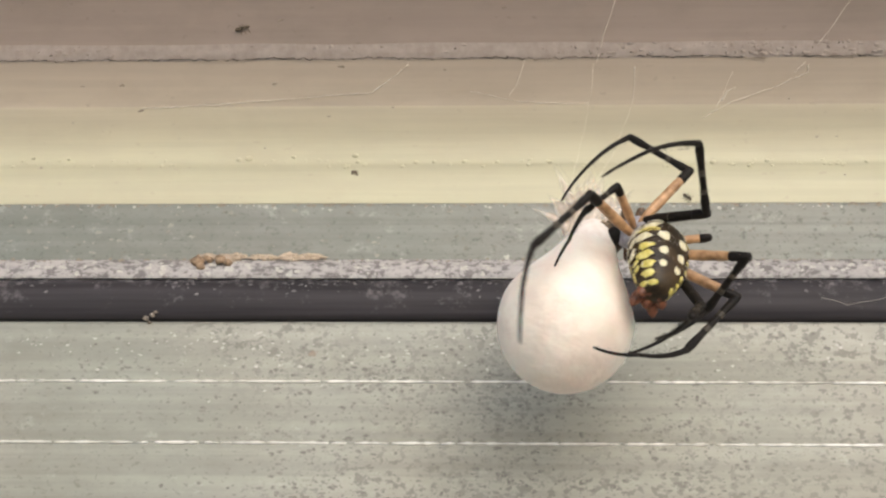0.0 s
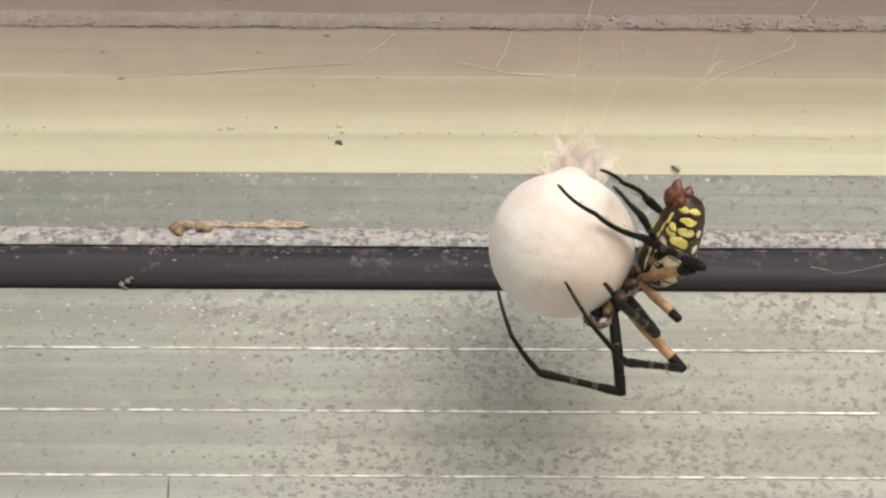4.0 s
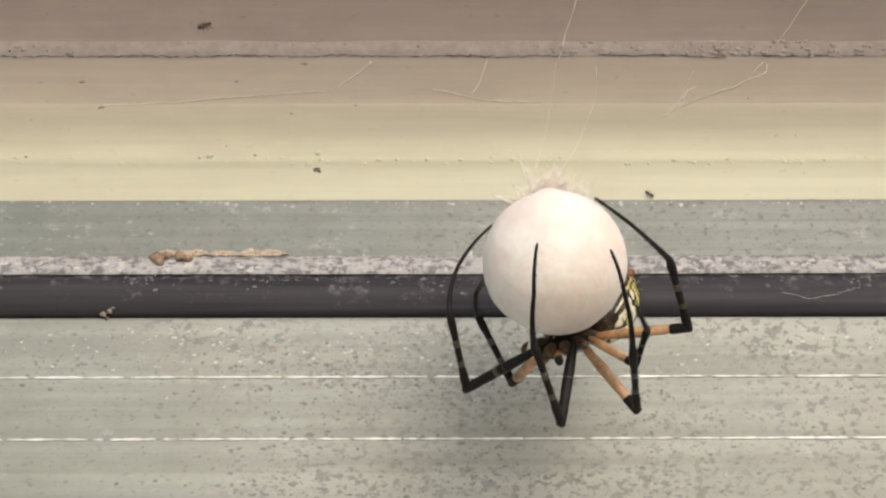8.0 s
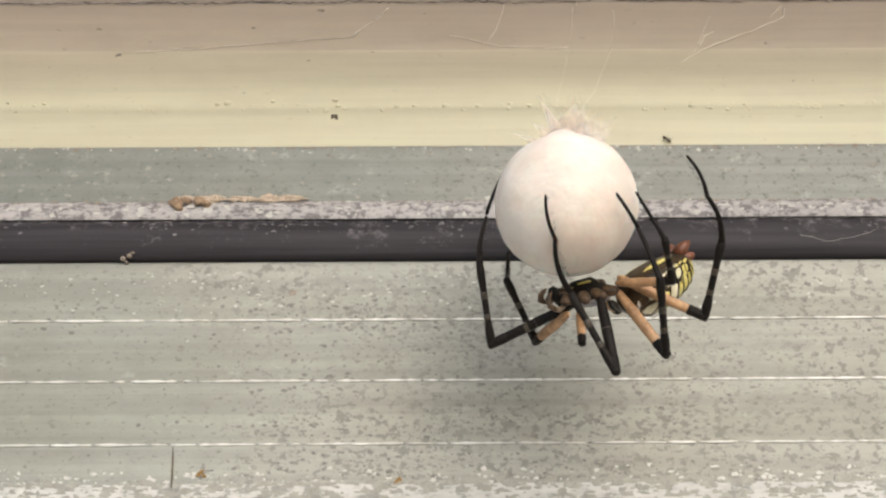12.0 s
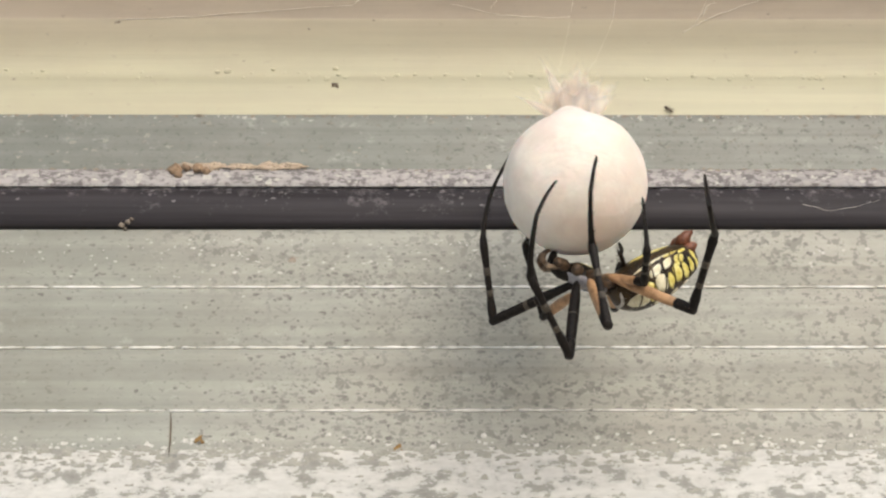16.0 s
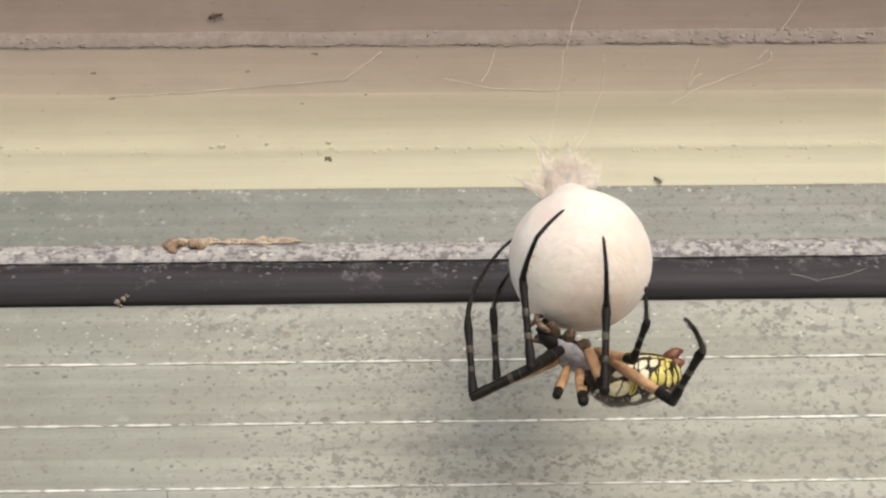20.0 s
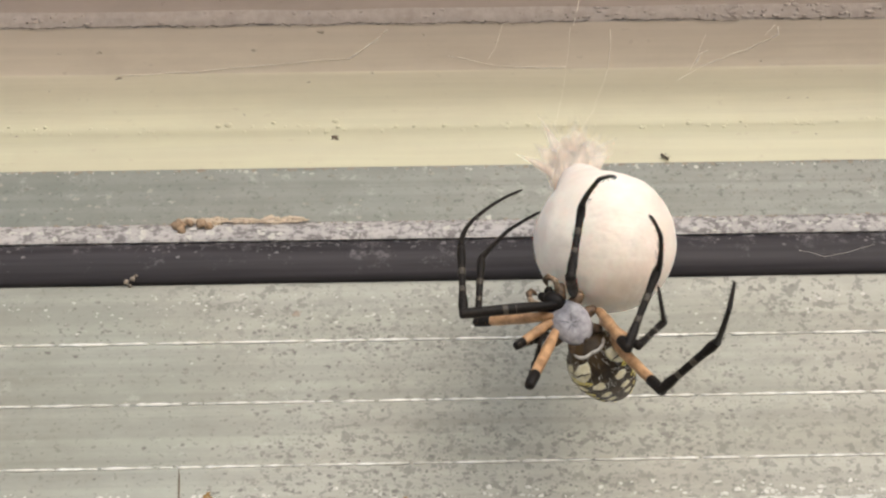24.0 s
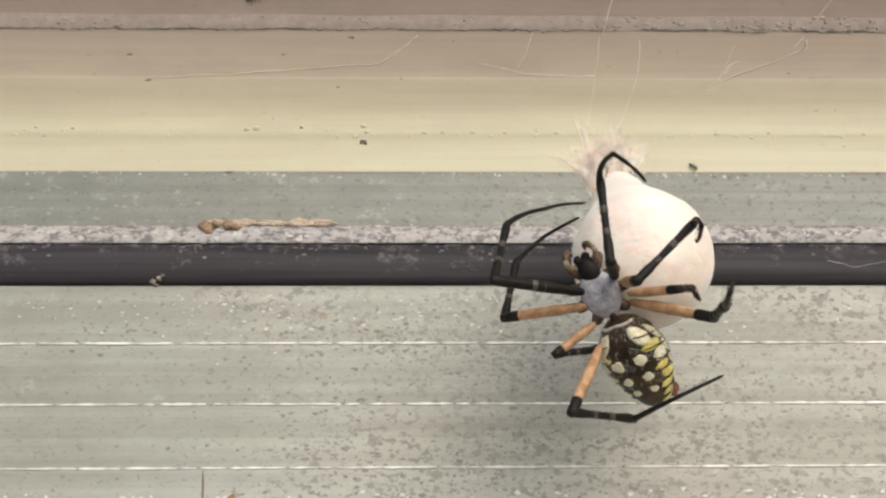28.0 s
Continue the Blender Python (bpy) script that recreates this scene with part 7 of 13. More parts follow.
    walk(limbs["L3"][0], [
        (0, at(0.27, 1.47, -1.28, 0.0, 21.5, -177.0)), (0.25, at(0.46, 0.69, -1.05, -3.6, 25.6, 174.1)), (0.5, at(0.66, -0.08, -0.83, -8.0, 29.1, 164.5)),
        (0.6, at(0.65, 0.18, -0.61, -8.6, 39.4, 163.4)), (0.7, at(0.65, 0.43, -0.40, -9.6, 49.6, 161.9)), (0.8, at(0.64, 0.69, -0.18, -11.5, 59.8, 159.6)),
        (0.9, at(0.63, 0.94, 0.04, -15.5, 70.0, 155.3)), (1, at(0.63, 1.20, 0.26, -27.5, 79.8, 142.8)), (1.25, at(0.30, 0.98, -0.03, 65.3, 66.5, -122.2)),
        (1.5, at(-0.03, 0.77, -0.31, 76.5, 41.2, -108.6)), (1.75, at(0.59, 0.32, 0.42, 73.8, 19.5, -113.9)), (2, at(1.20, -0.12, 1.16, 73.2, -2.4, -117.8)),
        (2.25, at(0.93, -1.17, 1.36, 75.8, -29.5, -126.8)), (2.5, at(0.66, -2.21, 1.56, 86.9, -55.6, -142.8)), (3, at(1.25, -2.25, -0.09, 59.6, -61.1, -111.0)),
        (3.5, at(1.24, -2.36, 0.60, 20.9, -66.8, -68.3)), (4, at(1.89, -1.80, 0.75, 27.2, -48.3, -75.6)), (4.5, at(2.53, -1.24, 0.90, 29.3, -29.6, -79.0)),
        (5, at(3.18, -0.68, 1.05, 30.1, -10.9, -81.2)), (5.5, at(3.83, -0.12, 1.20, 30.1, 7.8, -83.2)), (6, at(4.63, -0.15, 1.31, 30.0, 14.5, -84.0)),
        (6.5, at(3.97, -0.21, 1.44, 29.9, 14.7, -84.3)), (7, at(4.12, 0.01, 1.79, 29.9, -14.6, -85.9)), (7.5, at(4.75, 0.17, 1.17, 29.0, 1.1, -78.6)),
        (8, at(5.39, 0.34, 0.55, 30.2, 16.8, -71.2)), (9, at(5.22, 0.51, 0.29, 29.1, 9.9, -76.1)), (10, at(5.55, 0.04, 1.81, 29.7, 10.9, -72.4)),
        (10.5, at(5.19, 0.15, 1.79, 30.0, -5.4, -66.8)), (11, at(4.84, 0.27, 1.77, 28.6, -21.7, -60.8)), (11.4, at(4.84, 0.27, 1.76, 28.5, -22.2, -60.6)),
        (11.925, at(4.65, 0.23, 1.59, 30.2, -23.7, -65.0)), (12.45, at(4.46, 0.19, 1.42, 32.1, -25.1, -69.6)), (12.975, at(4.27, 0.15, 1.24, 34.1, -26.4, -74.2)),
        (13.5, at(4.08, 0.11, 1.07, 36.3, -27.5, -78.9)), (14, at(4.09, 0.11, 1.07, 36.4, -27.5, -79.1)), (15, at(4.10, 0.04, 2.00, 37.0, -7.1, -81.1)),
        (16, at(2.32, 0.02, 0.17, 39.4, -17.4, -92.7)), (17, at(1.56, 0.21, 0.67, 43.5, -38.0, -101.2)), (18, at(2.44, 0.55, 1.45, 44.4, -32.3, -102.9)),
        (19, at(3.06, 0.72, 1.65, 46.3, -33.7, -106.3)), (19.5, at(2.82, 0.77, 1.39, 43.1, -51.5, -101.6)), (20, at(2.58, 0.82, 1.13, 33.5, -68.8, -90.6)),
        (20.5, at(1.70, 1.07, 0.81, -15.0, -79.8, -40.7)), (21, at(2.17, 1.18, 0.73, -24.6, -85.6, -31.1)), (21.5, at(2.63, 1.30, 0.64, -152.4, -87.8, 96.8)),
        (22, at(3.09, 1.41, 0.56, -178.7, -82.2, 123.2)), (22.5, at(3.56, 1.52, 0.47, 177.3, -76.3, 127.2)), (23, at(3.82, 1.50, 0.68, -175.8, -78.7, 120.2)),
        (23.5, at(4.34, 1.67, 0.51, -151.3, -59.2, 94.3)), (24, at(4.86, 1.85, 0.34, -146.5, -38.4, 88.1)), (25, at(4.17, 2.17, 0.10, -148.3, -44.4, 90.7)),
        (26, at(3.74, 1.64, 0.16, -149.9, -48.5, 93.0)), (26.5, at(3.63, 1.71, 0.19, -149.7, -34.9, 92.6)), (27, at(3.51, 1.78, 0.22, -149.5, -21.3, 92.3)),
        (28, at(0.26, 2.66, 0.35, -151.3, -25.8, 96.8)),
    ])
    walk(limbs["L3"][1], [
        (0, at(-5.76, 1.15, -3.65, -0.0, 55.4, -3.1)), (0.25, at(-5.36, 1.30, -3.86, -30.7, 41.9, -43.0)), (0.5, at(-4.80, 1.43, -3.99, -42.8, 20.2, -65.9)),
        (0.6, at(-4.15, 1.61, -4.73, -42.6, -0.3, -64.7)), (0.7, at(-3.35, 1.73, -5.34, -42.8, -20.8, -63.6)), (0.8, at(-2.42, 1.82, -5.78, -43.6, -41.4, -62.0)),
        (0.9, at(-1.38, 1.87, -6.05, -46.1, -61.8, -58.9)), (1, at(-0.29, 1.89, -6.12, -62.3, -82.0, -42.1)), (1.25, at(-1.08, -1.21, -5.97, -167.5, -70.0, 64.4)),
        (1.5, at(-1.59, -3.85, -4.59, -177.4, -47.1, 75.8)), (1.75, at(-1.89, -5.27, -1.74, -178.2, -27.5, 77.2)), (2, at(-1.82, -5.86, 1.43, -178.6, -7.9, 78.2)),
        (2.25, at(-2.45, -5.69, 4.55, -178.9, 1.0, 83.9)), (2.5, at(-2.26, -4.43, 6.91, -178.3, 9.9, 89.6)), (3, at(0.12, -5.18, 5.59, -177.1, 0.7, 102.8)),
        (3.5, at(2.19, -4.73, 6.56, -177.1, -0.4, 105.1)), (4, at(2.96, -5.98, 5.59, -177.1, -3.4, 104.1)), (4.5, at(3.61, -6.77, 4.11, -177.0, -6.4, 103.2)),
        (5, at(4.15, -6.98, 2.28, -176.9, -9.4, 102.2)), (5.5, at(4.59, -6.51, 0.32, -176.7, -12.5, 101.2)), (6, at(5.29, -6.40, -0.32, -176.7, -18.4, 101.3)),
        (6.5, at(4.59, -6.45, -0.20, -177.6, -19.6, 103.9)), (7, at(4.57, -6.25, 3.43, -177.9, 0.7, 106.0)), (7.5, at(6.04, -6.18, 1.05, -178.0, -10.9, 107.6)),
        (8, at(7.39, -5.54, -1.32, -178.5, -22.6, 109.3)), (9, at(6.76, -5.69, -0.82, -178.2, -16.6, 108.4)), (10, at(7.47, -6.03, 0.58, -178.4, -16.5, 109.1)),
        (10.5, at(7.74, -5.78, 2.40, -179.1, -7.0, 112.5)), (11, at(7.77, -5.00, 4.16, -179.3, 2.5, 115.8)), (11.4, at(7.79, -4.96, 4.21, -179.3, 3.1, 116.0)),
        (11.925, at(7.16, -5.15, 4.20, -179.4, 2.0, 113.9)), (12.45, at(6.51, -5.32, 4.17, -179.4, 1.0, 111.7)), (12.975, at(5.86, -5.45, 4.12, -179.4, 0.0, 109.5)),
        (13.5, at(5.19, -5.54, 4.06, -179.4, -1.0, 107.4)), (14, at(5.17, -5.54, 4.07, -179.4, -1.0, 107.2)), (15, at(5.10, -6.32, 2.80, -179.5, 2.5, 101.9)),
        (16, at(2.03, -6.16, 2.11, 179.3, 14.2, 93.5)), (17, at(0.57, -4.81, 4.66, 178.7, 27.5, 91.9)), (18, at(1.22, -4.79, 4.92, 178.7, 31.2, 91.7)),
        (19, at(1.54, -4.46, 5.25, 176.9, 30.2, 88.3)), (19.5, at(2.00, -3.19, 6.47, 178.6, 39.1, 91.3)), (20, at(2.55, -1.52, 7.18, -178.7, 47.8, 95.2)),
        (20.5, at(2.58, 0.32, 7.19, -161.3, 60.2, 116.5)), (21, at(2.59, 0.93, 7.19, -163.3, 67.8, 114.3)), (21.5, at(2.60, 1.54, 7.13, -167.5, 75.3, 109.8)),
        (22, at(2.61, 2.15, 6.99, 179.6, 82.5, 96.8)), (22.5, at(2.62, 2.75, 6.78, 100.4, 86.7, 17.3)), (23, at(3.18, 2.59, 7.04, 69.2, 85.8, -13.9)),
        (23.5, at(4.09, 4.99, 6.09, -15.3, 74.9, -99.0)), (24, at(5.03, 6.93, 4.38, -23.1, 59.9, -107.3)), (25, at(4.11, 6.80, 4.63, -12.7, 54.2, -95.0)),
        (26, at(3.51, 5.94, 5.02, -20.7, 65.8, -104.2)), (26.5, at(3.38, 7.02, 3.91, -25.0, 50.3, -109.3)), (27, at(3.26, 7.82, 2.58, -26.7, 34.7, -111.8)),
        (28, at(-0.43, 8.46, 3.17, -29.7, 35.1, -117.0)),
    ])
    walk(limbs["L3"][2], [
        (0, at(-2.69, 0.98, -8.10, 134.1, -81.6, 45.7)), (0.25, at(-2.42, -1.45, -7.47, 113.6, -64.3, 65.4)), (0.5, at(-2.73, -3.20, -5.86, 107.4, -46.5, 69.5)),
        (0.55, at(-2.29, -3.24, -5.28, 65.5, -51.0, 65.8)), (0.6, at(-1.84, -3.28, -4.70, 19.0, -56.0, 68.2)), (0.7, at(-1.10, -2.79, -3.41, 4.0, -65.4, 66.1)),
        (0.8, at(-0.51, -1.76, -2.21, 5.7, -74.8, 61.6)), (0.9, at(-0.07, -0.31, -1.29, 18.7, -83.9, 43.7)), (1, at(0.27, 1.39, -0.77, 123.8, -84.9, -71.7)),
        (1.25, at(-0.28, 0.46, -0.89, -38.2, -71.4, 78.0)), (1.5, at(-0.68, -0.29, -0.63, -54.9, -48.3, 81.9)), (1.75, at(-0.82, -0.59, 0.76, -59.0, -29.3, 82.4)),
        (2, at(-0.72, -0.62, 2.17, -54.7, -10.3, 82.8)), (2.25, at(-1.87, -0.32, 4.46, -41.8, -2.0, 83.1)), (2.5, at(-2.22, 0.90, 5.98, -35.3, 6.3, 83.3)),
        (3, at(-1.07, 0.09, 5.52, -23.2, -3.9, 95.6)), (3.5, at(0.78, 0.49, 6.59, -4.1, 1.8, 100.6)), (4, at(1.64, -0.74, 5.91, -4.7, -2.3, 100.6)),
        (4.5, at(2.39, -1.54, 4.71, -6.7, -6.5, 100.6)), (5, at(3.03, -1.76, 3.16, -9.9, -10.7, 100.7)), (5.5, at(3.57, -1.33, 1.48, -15.1, -14.8, 100.7)),
        (6, at(4.29, -1.37, 1.39, -18.7, -18.9, 101.6)), (6.5, at(3.36, -1.51, 1.61, -22.9, -19.3, 104.6)), (7, at(3.08, -1.06, 3.36, -31.8, -4.8, 103.8)),
        (7.5, at(4.44, -1.12, 2.07, -33.0, -15.8, 105.6)), (8, at(5.74, -0.83, 0.75, -30.9, -26.7, 107.7)), (9, at(5.13, -0.78, 0.73, -23.3, -21.5, 107.3)),
        (10, at(5.78, -1.13, 2.12, -23.1, -20.8, 109.0)), (10.5, at(5.68, -0.83, 3.06, -13.5, -14.3, 112.7)), (11, at(5.42, -0.14, 3.93, 0.4, -7.7, 116.2)),
        (11.4, at(5.42, -0.11, 3.92, 6.5, -7.1, 116.4)), (11.925, at(4.98, -0.21, 4.01, 5.8, -6.1, 114.8)), (12.45, at(4.52, -0.29, 4.07, 2.2, -5.1, 113.2)),
        (12.975, at(4.05, -0.35, 4.12, -2.6, -4.1, 111.7)), (13.5, at(3.58, -0.38, 4.16, -8.0, -3.1, 110.1)), (14, at(3.58, -0.38, 4.17, -10.2, -3.1, 109.9)),
        (15, at(3.98, -1.03, 2.57, -15.2, -1.1, 104.4)), (16, at(1.71, -0.93, 0.79, -20.0, 10.6, 95.9)), (17, at(0.41, -0.01, 2.16, -32.3, 26.2, 92.3)),
        (18, at(1.09, -0.17, 2.12, -40.1, 26.4, 92.8)), (19, at(1.67, 0.21, 2.53, -39.4, 29.3, 95.0)), (19.5, at(1.91, 1.01, 3.06, -28.1, 38.6, 97.2)),
        (20, at(2.22, 2.09, 3.17, -11.8, 47.8, 100.1)), (20.5, at(1.38, 2.72, 2.50, -10.6, 62.1, 95.1)), (21, at(1.75, 2.79, 2.19, -11.3, 67.9, 90.9)),
        (21.5, at(2.13, 2.83, 1.90, -15.4, 73.5, 84.1)), (22, at(2.53, 2.85, 1.63, -26.1, 78.7, 70.9)), (22.5, at(2.93, 2.84, 1.38, -53.3, 82.5, 41.4)),
        (23, at(3.57, 2.50, 1.65, -25.2, 78.0, 66.6)), (23.5, at(3.87, 3.60, 0.87, -87.6, 86.0, 0.7)), (24, at(4.22, 4.34, -0.30, -159.6, 78.7, -74.4)),
        (25, at(3.83, 3.65, 0.25, -161.4, 73.1, -77.5)), (26, at(2.97, 3.79, 0.09, 171.8, 75.1, -106.9)), (26.5, at(2.24, 3.76, -0.25, 162.1, 74.4, -116.2)),
        (27, at(1.62, 3.69, -0.50, 152.7, 73.4, -124.6)), (28, at(-2.44, 4.52, 0.07, 136.6, 78.6, -137.0)),
    ])
    walk(limbs["L3"][3], [
        (0, at(-2.33, 1.36, -4.54, 109.4, -83.7, 70.6)), (0.25, at(-1.77, -0.03, -4.22, 105.0, -64.6, 73.6)), (0.5, at(-1.86, -0.87, -3.25, 101.7, -45.4, 74.1)),
        (0.55, at(-1.48, -1.14, -2.48, 52.3, -31.7, 79.4)), (0.6, at(-1.10, -1.41, -1.72, 9.6, -19.2, 71.7)), (0.7, at(-0.49, -1.42, -0.14, 1.7, 6.9, 70.0)),
        (0.8, at(-0.06, -0.93, 1.27, 1.8, 33.1, 68.0)), (0.9, at(0.21, -0.05, 2.30, 3.1, 59.2, 64.3)), (1, at(0.37, 1.08, 2.82, -18.3, 84.4, 30.7)),
        (1.25, at(-0.04, 1.59, 2.52, -114.2, 68.0, -79.8)), (1.5, at(-0.34, 2.09, 2.06, -107.0, 43.8, -87.1)), (1.75, at(-0.41, 2.52, 2.52, -104.9, 33.2, -83.9)),
        (2, at(-0.28, 2.90, 2.81, -114.9, 22.4, -81.3)), (2.25, at(-1.44, 3.26, 4.58, -132.0, 28.8, -72.8)), (2.5, at(-1.80, 4.45, 5.58, -135.8, 34.5, -63.3)),
        (3, at(-1.42, 3.67, 5.77, -151.6, 39.4, -67.6)), (3.5, at(0.11, 4.03, 6.48, -175.8, 42.7, -76.5)), (4, at(0.97, 2.79, 6.06, -174.1, 36.8, -75.9)),
        (4.5, at(1.73, 1.98, 5.12, -171.7, 31.0, -75.3)), (5, at(2.37, 1.72, 3.83, -168.1, 25.1, -74.9)), (5.5, at(2.92, 2.10, 2.40, -162.3, 19.3, -74.5)),
        (6, at(3.60, 1.97, 2.56, -158.3, 26.1, -73.3)), (6.5, at(2.51, 1.78, 2.80, -153.8, 24.7, -70.6)), (7, at(2.23, 2.43, 3.66, -142.0, 21.4, -60.9)),
        (7.5, at(3.50, 2.22, 3.05, -143.1, 27.6, -65.0)), (8, at(4.76, 2.24, 2.37, -148.5, 33.6, -69.7)), (9, at(4.14, 2.43, 2.05, -156.7, 35.5, -70.2)),
        (10, at(4.68, 2.05, 3.40, -156.8, 27.2, -68.7)), (10.5, at(4.34, 2.40, 3.95, -168.7, 30.0, -68.9)), (11, at(3.84, 3.07, 4.41, 175.7, 32.7, -69.2)),
        (11.4, at(3.83, 3.09, 4.37, 170.2, 32.2, -69.1)), (11.925, at(3.47, 3.04, 4.39, 172.8, 31.3, -67.8)), (12.45, at(3.10, 3.00, 4.39, 178.0, 30.4, -66.5)),
        (12.975, at(2.72, 2.99, 4.38, -175.9, 29.6, -65.3)), (13.5, at(2.34, 3.00, 4.35, -169.5, 28.7, -64.0)), (14, at(2.36, 3.01, 4.37, -167.6, 28.8, -64.2)),
        (15, at(3.09, 2.46, 2.63, -164.0, 5.8, -71.0)), (16, at(1.34, 2.59, 0.12, -159.5, -5.9, -79.6)), (17, at(0.28, 3.22, 0.57, -149.5, -13.0, -73.8)),
        (18, at(0.93, 3.05, 0.51, -141.4, -18.8, -75.2)), (19, at(1.40, 3.34, 0.76, -141.6, -19.9, -76.9)), (19.5, at(1.55, 3.80, 0.81, -154.0, -20.2, -77.6)),
        (20, at(1.80, 4.47, 0.50, -170.4, -20.5, -78.4)), (20.5, at(1.23, 4.40, -0.68, -173.5, -37.1, -81.3)), (21, at(1.73, 4.15, -1.15, -173.8, -44.9, -84.3)),
        (21.5, at(2.24, 3.85, -1.56, -172.5, -52.7, -88.2)), (22, at(2.76, 3.52, -1.91, -169.4, -60.3, -93.9)), (22.5, at(3.28, 3.16, -2.19, -162.9, -67.5, -102.8)),
        (23, at(3.86, 3.19, -1.87, -167.3, -61.5, -101.3)), (23.5, at(4.12, 3.60, -2.73, -165.6, -69.9, -106.4)), (24, at(4.41, 3.66, -3.83, -156.7, -77.9, -118.1)),
        (25, at(4.06, 2.63, -3.20, -152.3, -77.9, -123.0)), (26, at(2.70, 2.90, -3.39, 174.6, -72.4, -93.3)), (26.5, at(1.82, 2.90, -3.72, 164.6, -71.9, -83.7)),
        (27, at(1.03, 2.84, -3.95, 156.0, -70.9, -74.9)), (28, at(-2.96, 4.03, -3.47, 142.0, -74.9, -56.1)),
    ])
    walk(limbs["L4"][0], [
        (0, at(2.56, 0.32, 2.99, 0.0, -64.0, -80.2)), (0.1, at(2.31, -0.03, 2.77, 13.4, -77.5, -94.3)), (0.2, at(2.07, -0.38, 2.56, 106.6, -83.8, 171.9)),
        (0.3, at(1.83, -0.73, 2.34, 150.0, -72.0, 127.8)), (0.4, at(1.58, -1.08, 2.13, 157.4, -58.1, 119.6)), (0.5, at(1.34, -1.42, 1.91, 160.1, -44.0, 116.2)),
        (0.583, at(1.26, -0.50, 0.88, 161.9, -32.0, 113.3)), (0.667, at(1.18, 0.43, -0.15, 162.8, -19.8, 111.2)), (0.75, at(1.11, 1.36, -1.19, 163.3, -7.7, 109.4)),
        (0.833, at(1.03, 2.28, -2.22, 163.3, 4.4, 107.6)), (0.917, at(0.95, 3.21, -3.25, 163.0, 16.6, 105.8)), (1, at(0.87, 4.14, -4.29, 162.2, 28.7, 103.8)),
        (1.167, at(0.15, 2.61, -4.82, 174.0, 31.5, 126.9)), (1.333, at(-0.58, 1.02, -5.32, -173.9, 29.9, 150.2)), (1.5, at(-1.31, -0.62, -5.80, -163.8, 24.6, 172.0)),
        (1.75, at(-0.78, -1.23, -4.48, -162.7, 27.5, 174.4)), (2, at(-0.25, -1.86, -3.06, -161.5, 30.3, 177.0)), (2.25, at(-0.42, -1.29, -2.40, -159.0, 27.7, -178.0)),
        (2.5, at(-0.58, -0.71, -1.82, -156.7, 24.7, -173.1)), (2.75, at(-0.27, -1.00, -1.22, -154.6, 9.7, -167.0)), (3, at(0.01, -1.28, -0.61, -153.8, -5.2, -161.7)),
        (3.1, at(0.04, -1.24, -0.62, -152.9, -8.5, -168.5)), (3.2, at(0.05, -1.20, -0.61, -151.6, -11.5, -175.2)), (3.3, at(0.06, -1.17, -0.61, -149.9, -14.5, 177.8)),
        (3.4, at(0.09, -1.13, -0.61, -147.9, -17.1, 170.7)), (3.5, at(0.10, -1.10, -0.62, -145.5, -19.5, 163.4)), (4, at(0.23, -0.94, -0.43, -140.6, -22.4, 150.2)),
        (4.5, at(0.36, -0.78, -0.26, -134.9, -24.4, 136.5)), (5, at(0.48, -0.63, -0.06, -128.9, -25.0, 122.4)), (5.5, at(0.60, -0.48, 0.15, -122.9, -24.3, 108.1)),
        (6, at(2.34, -0.40, 1.14, -123.1, -27.3, 108.6)), (6.5, at(2.50, -0.53, 1.62, -124.9, -27.9, 112.5)), (7, at(2.34, -0.33, 1.21, -126.8, -18.5, 117.3)),
        (8, at(2.69, -0.31, 0.51, -125.7, -33.0, 114.7)), (9, at(2.54, -0.27, 0.44, -123.4, -33.5, 110.5)), (10, at(2.15, -0.68, 1.38, -127.0, -31.6, 117.2)),
        (11, at(1.71, -0.40, 0.70, -134.0, -28.8, 131.2)), (11.4, at(1.71, -0.40, 0.70, -134.0, -28.4, 131.2)), (11.925, at(1.55, -0.43, 0.65, -132.5, -27.4, 127.9)),
        (12.45, at(1.40, -0.47, 0.61, -131.0, -26.3, 124.7)), (12.975, at(1.24, -0.51, 0.56, -129.7, -25.2, 121.5)), (13.5, at(1.08, -0.54, 0.51, -128.4, -24.0, 118.4)),
        (14, at(1.08, -0.55, 0.52, -128.3, -24.1, 118.2)), (15, at(1.62, -0.14, 0.20, -130.5, -11.3, 125.4)), (16, at(-0.20, -0.06, -0.48, -128.1, -4.1, 107.5)),
        (16.25, at(-0.09, -0.05, -0.33, -133.7, -21.3, 132.5)), (16.5, at(0.02, -0.04, -0.19, -148.2, -34.0, 163.0)), (16.6, at(0.06, -0.03, -0.13, -158.1, -39.3, 179.5)),
        (16.7, at(0.09, -0.01, -0.06, -170.1, -41.9, -162.1)), (16.8, at(0.12, 0.01, -0.00, 177.1, -41.4, -143.1)), (16.9, at(0.15, 0.02, 0.06, 165.6, -38.0, -125.2)),
        (17, at(0.18, 0.04, 0.12, 156.5, -32.1, -109.3)), (17.25, at(0.43, -0.80, 0.74, 165.4, -36.8, -125.0)), (17.5, at(0.69, -1.65, 1.35, 176.0, -39.2, -142.1)),
        (17.75, at(0.61, -0.61, 1.23, 165.3, -34.2, -124.4)), (18, at(0.53, 0.43, 1.11, 157.4, -27.0, -109.0)), (18.167, at(0.59, 0.41, 1.06, 163.2, -34.7, -120.1)),
        (18.333, at(0.66, 0.40, 1.00, 171.3, -41.2, -133.3)), (18.5, at(0.72, 0.38, 0.94, -177.9, -45.8, -149.0)), (18.667, at(0.80, 0.37, 0.90, 170.3, -43.2, -132.2)),
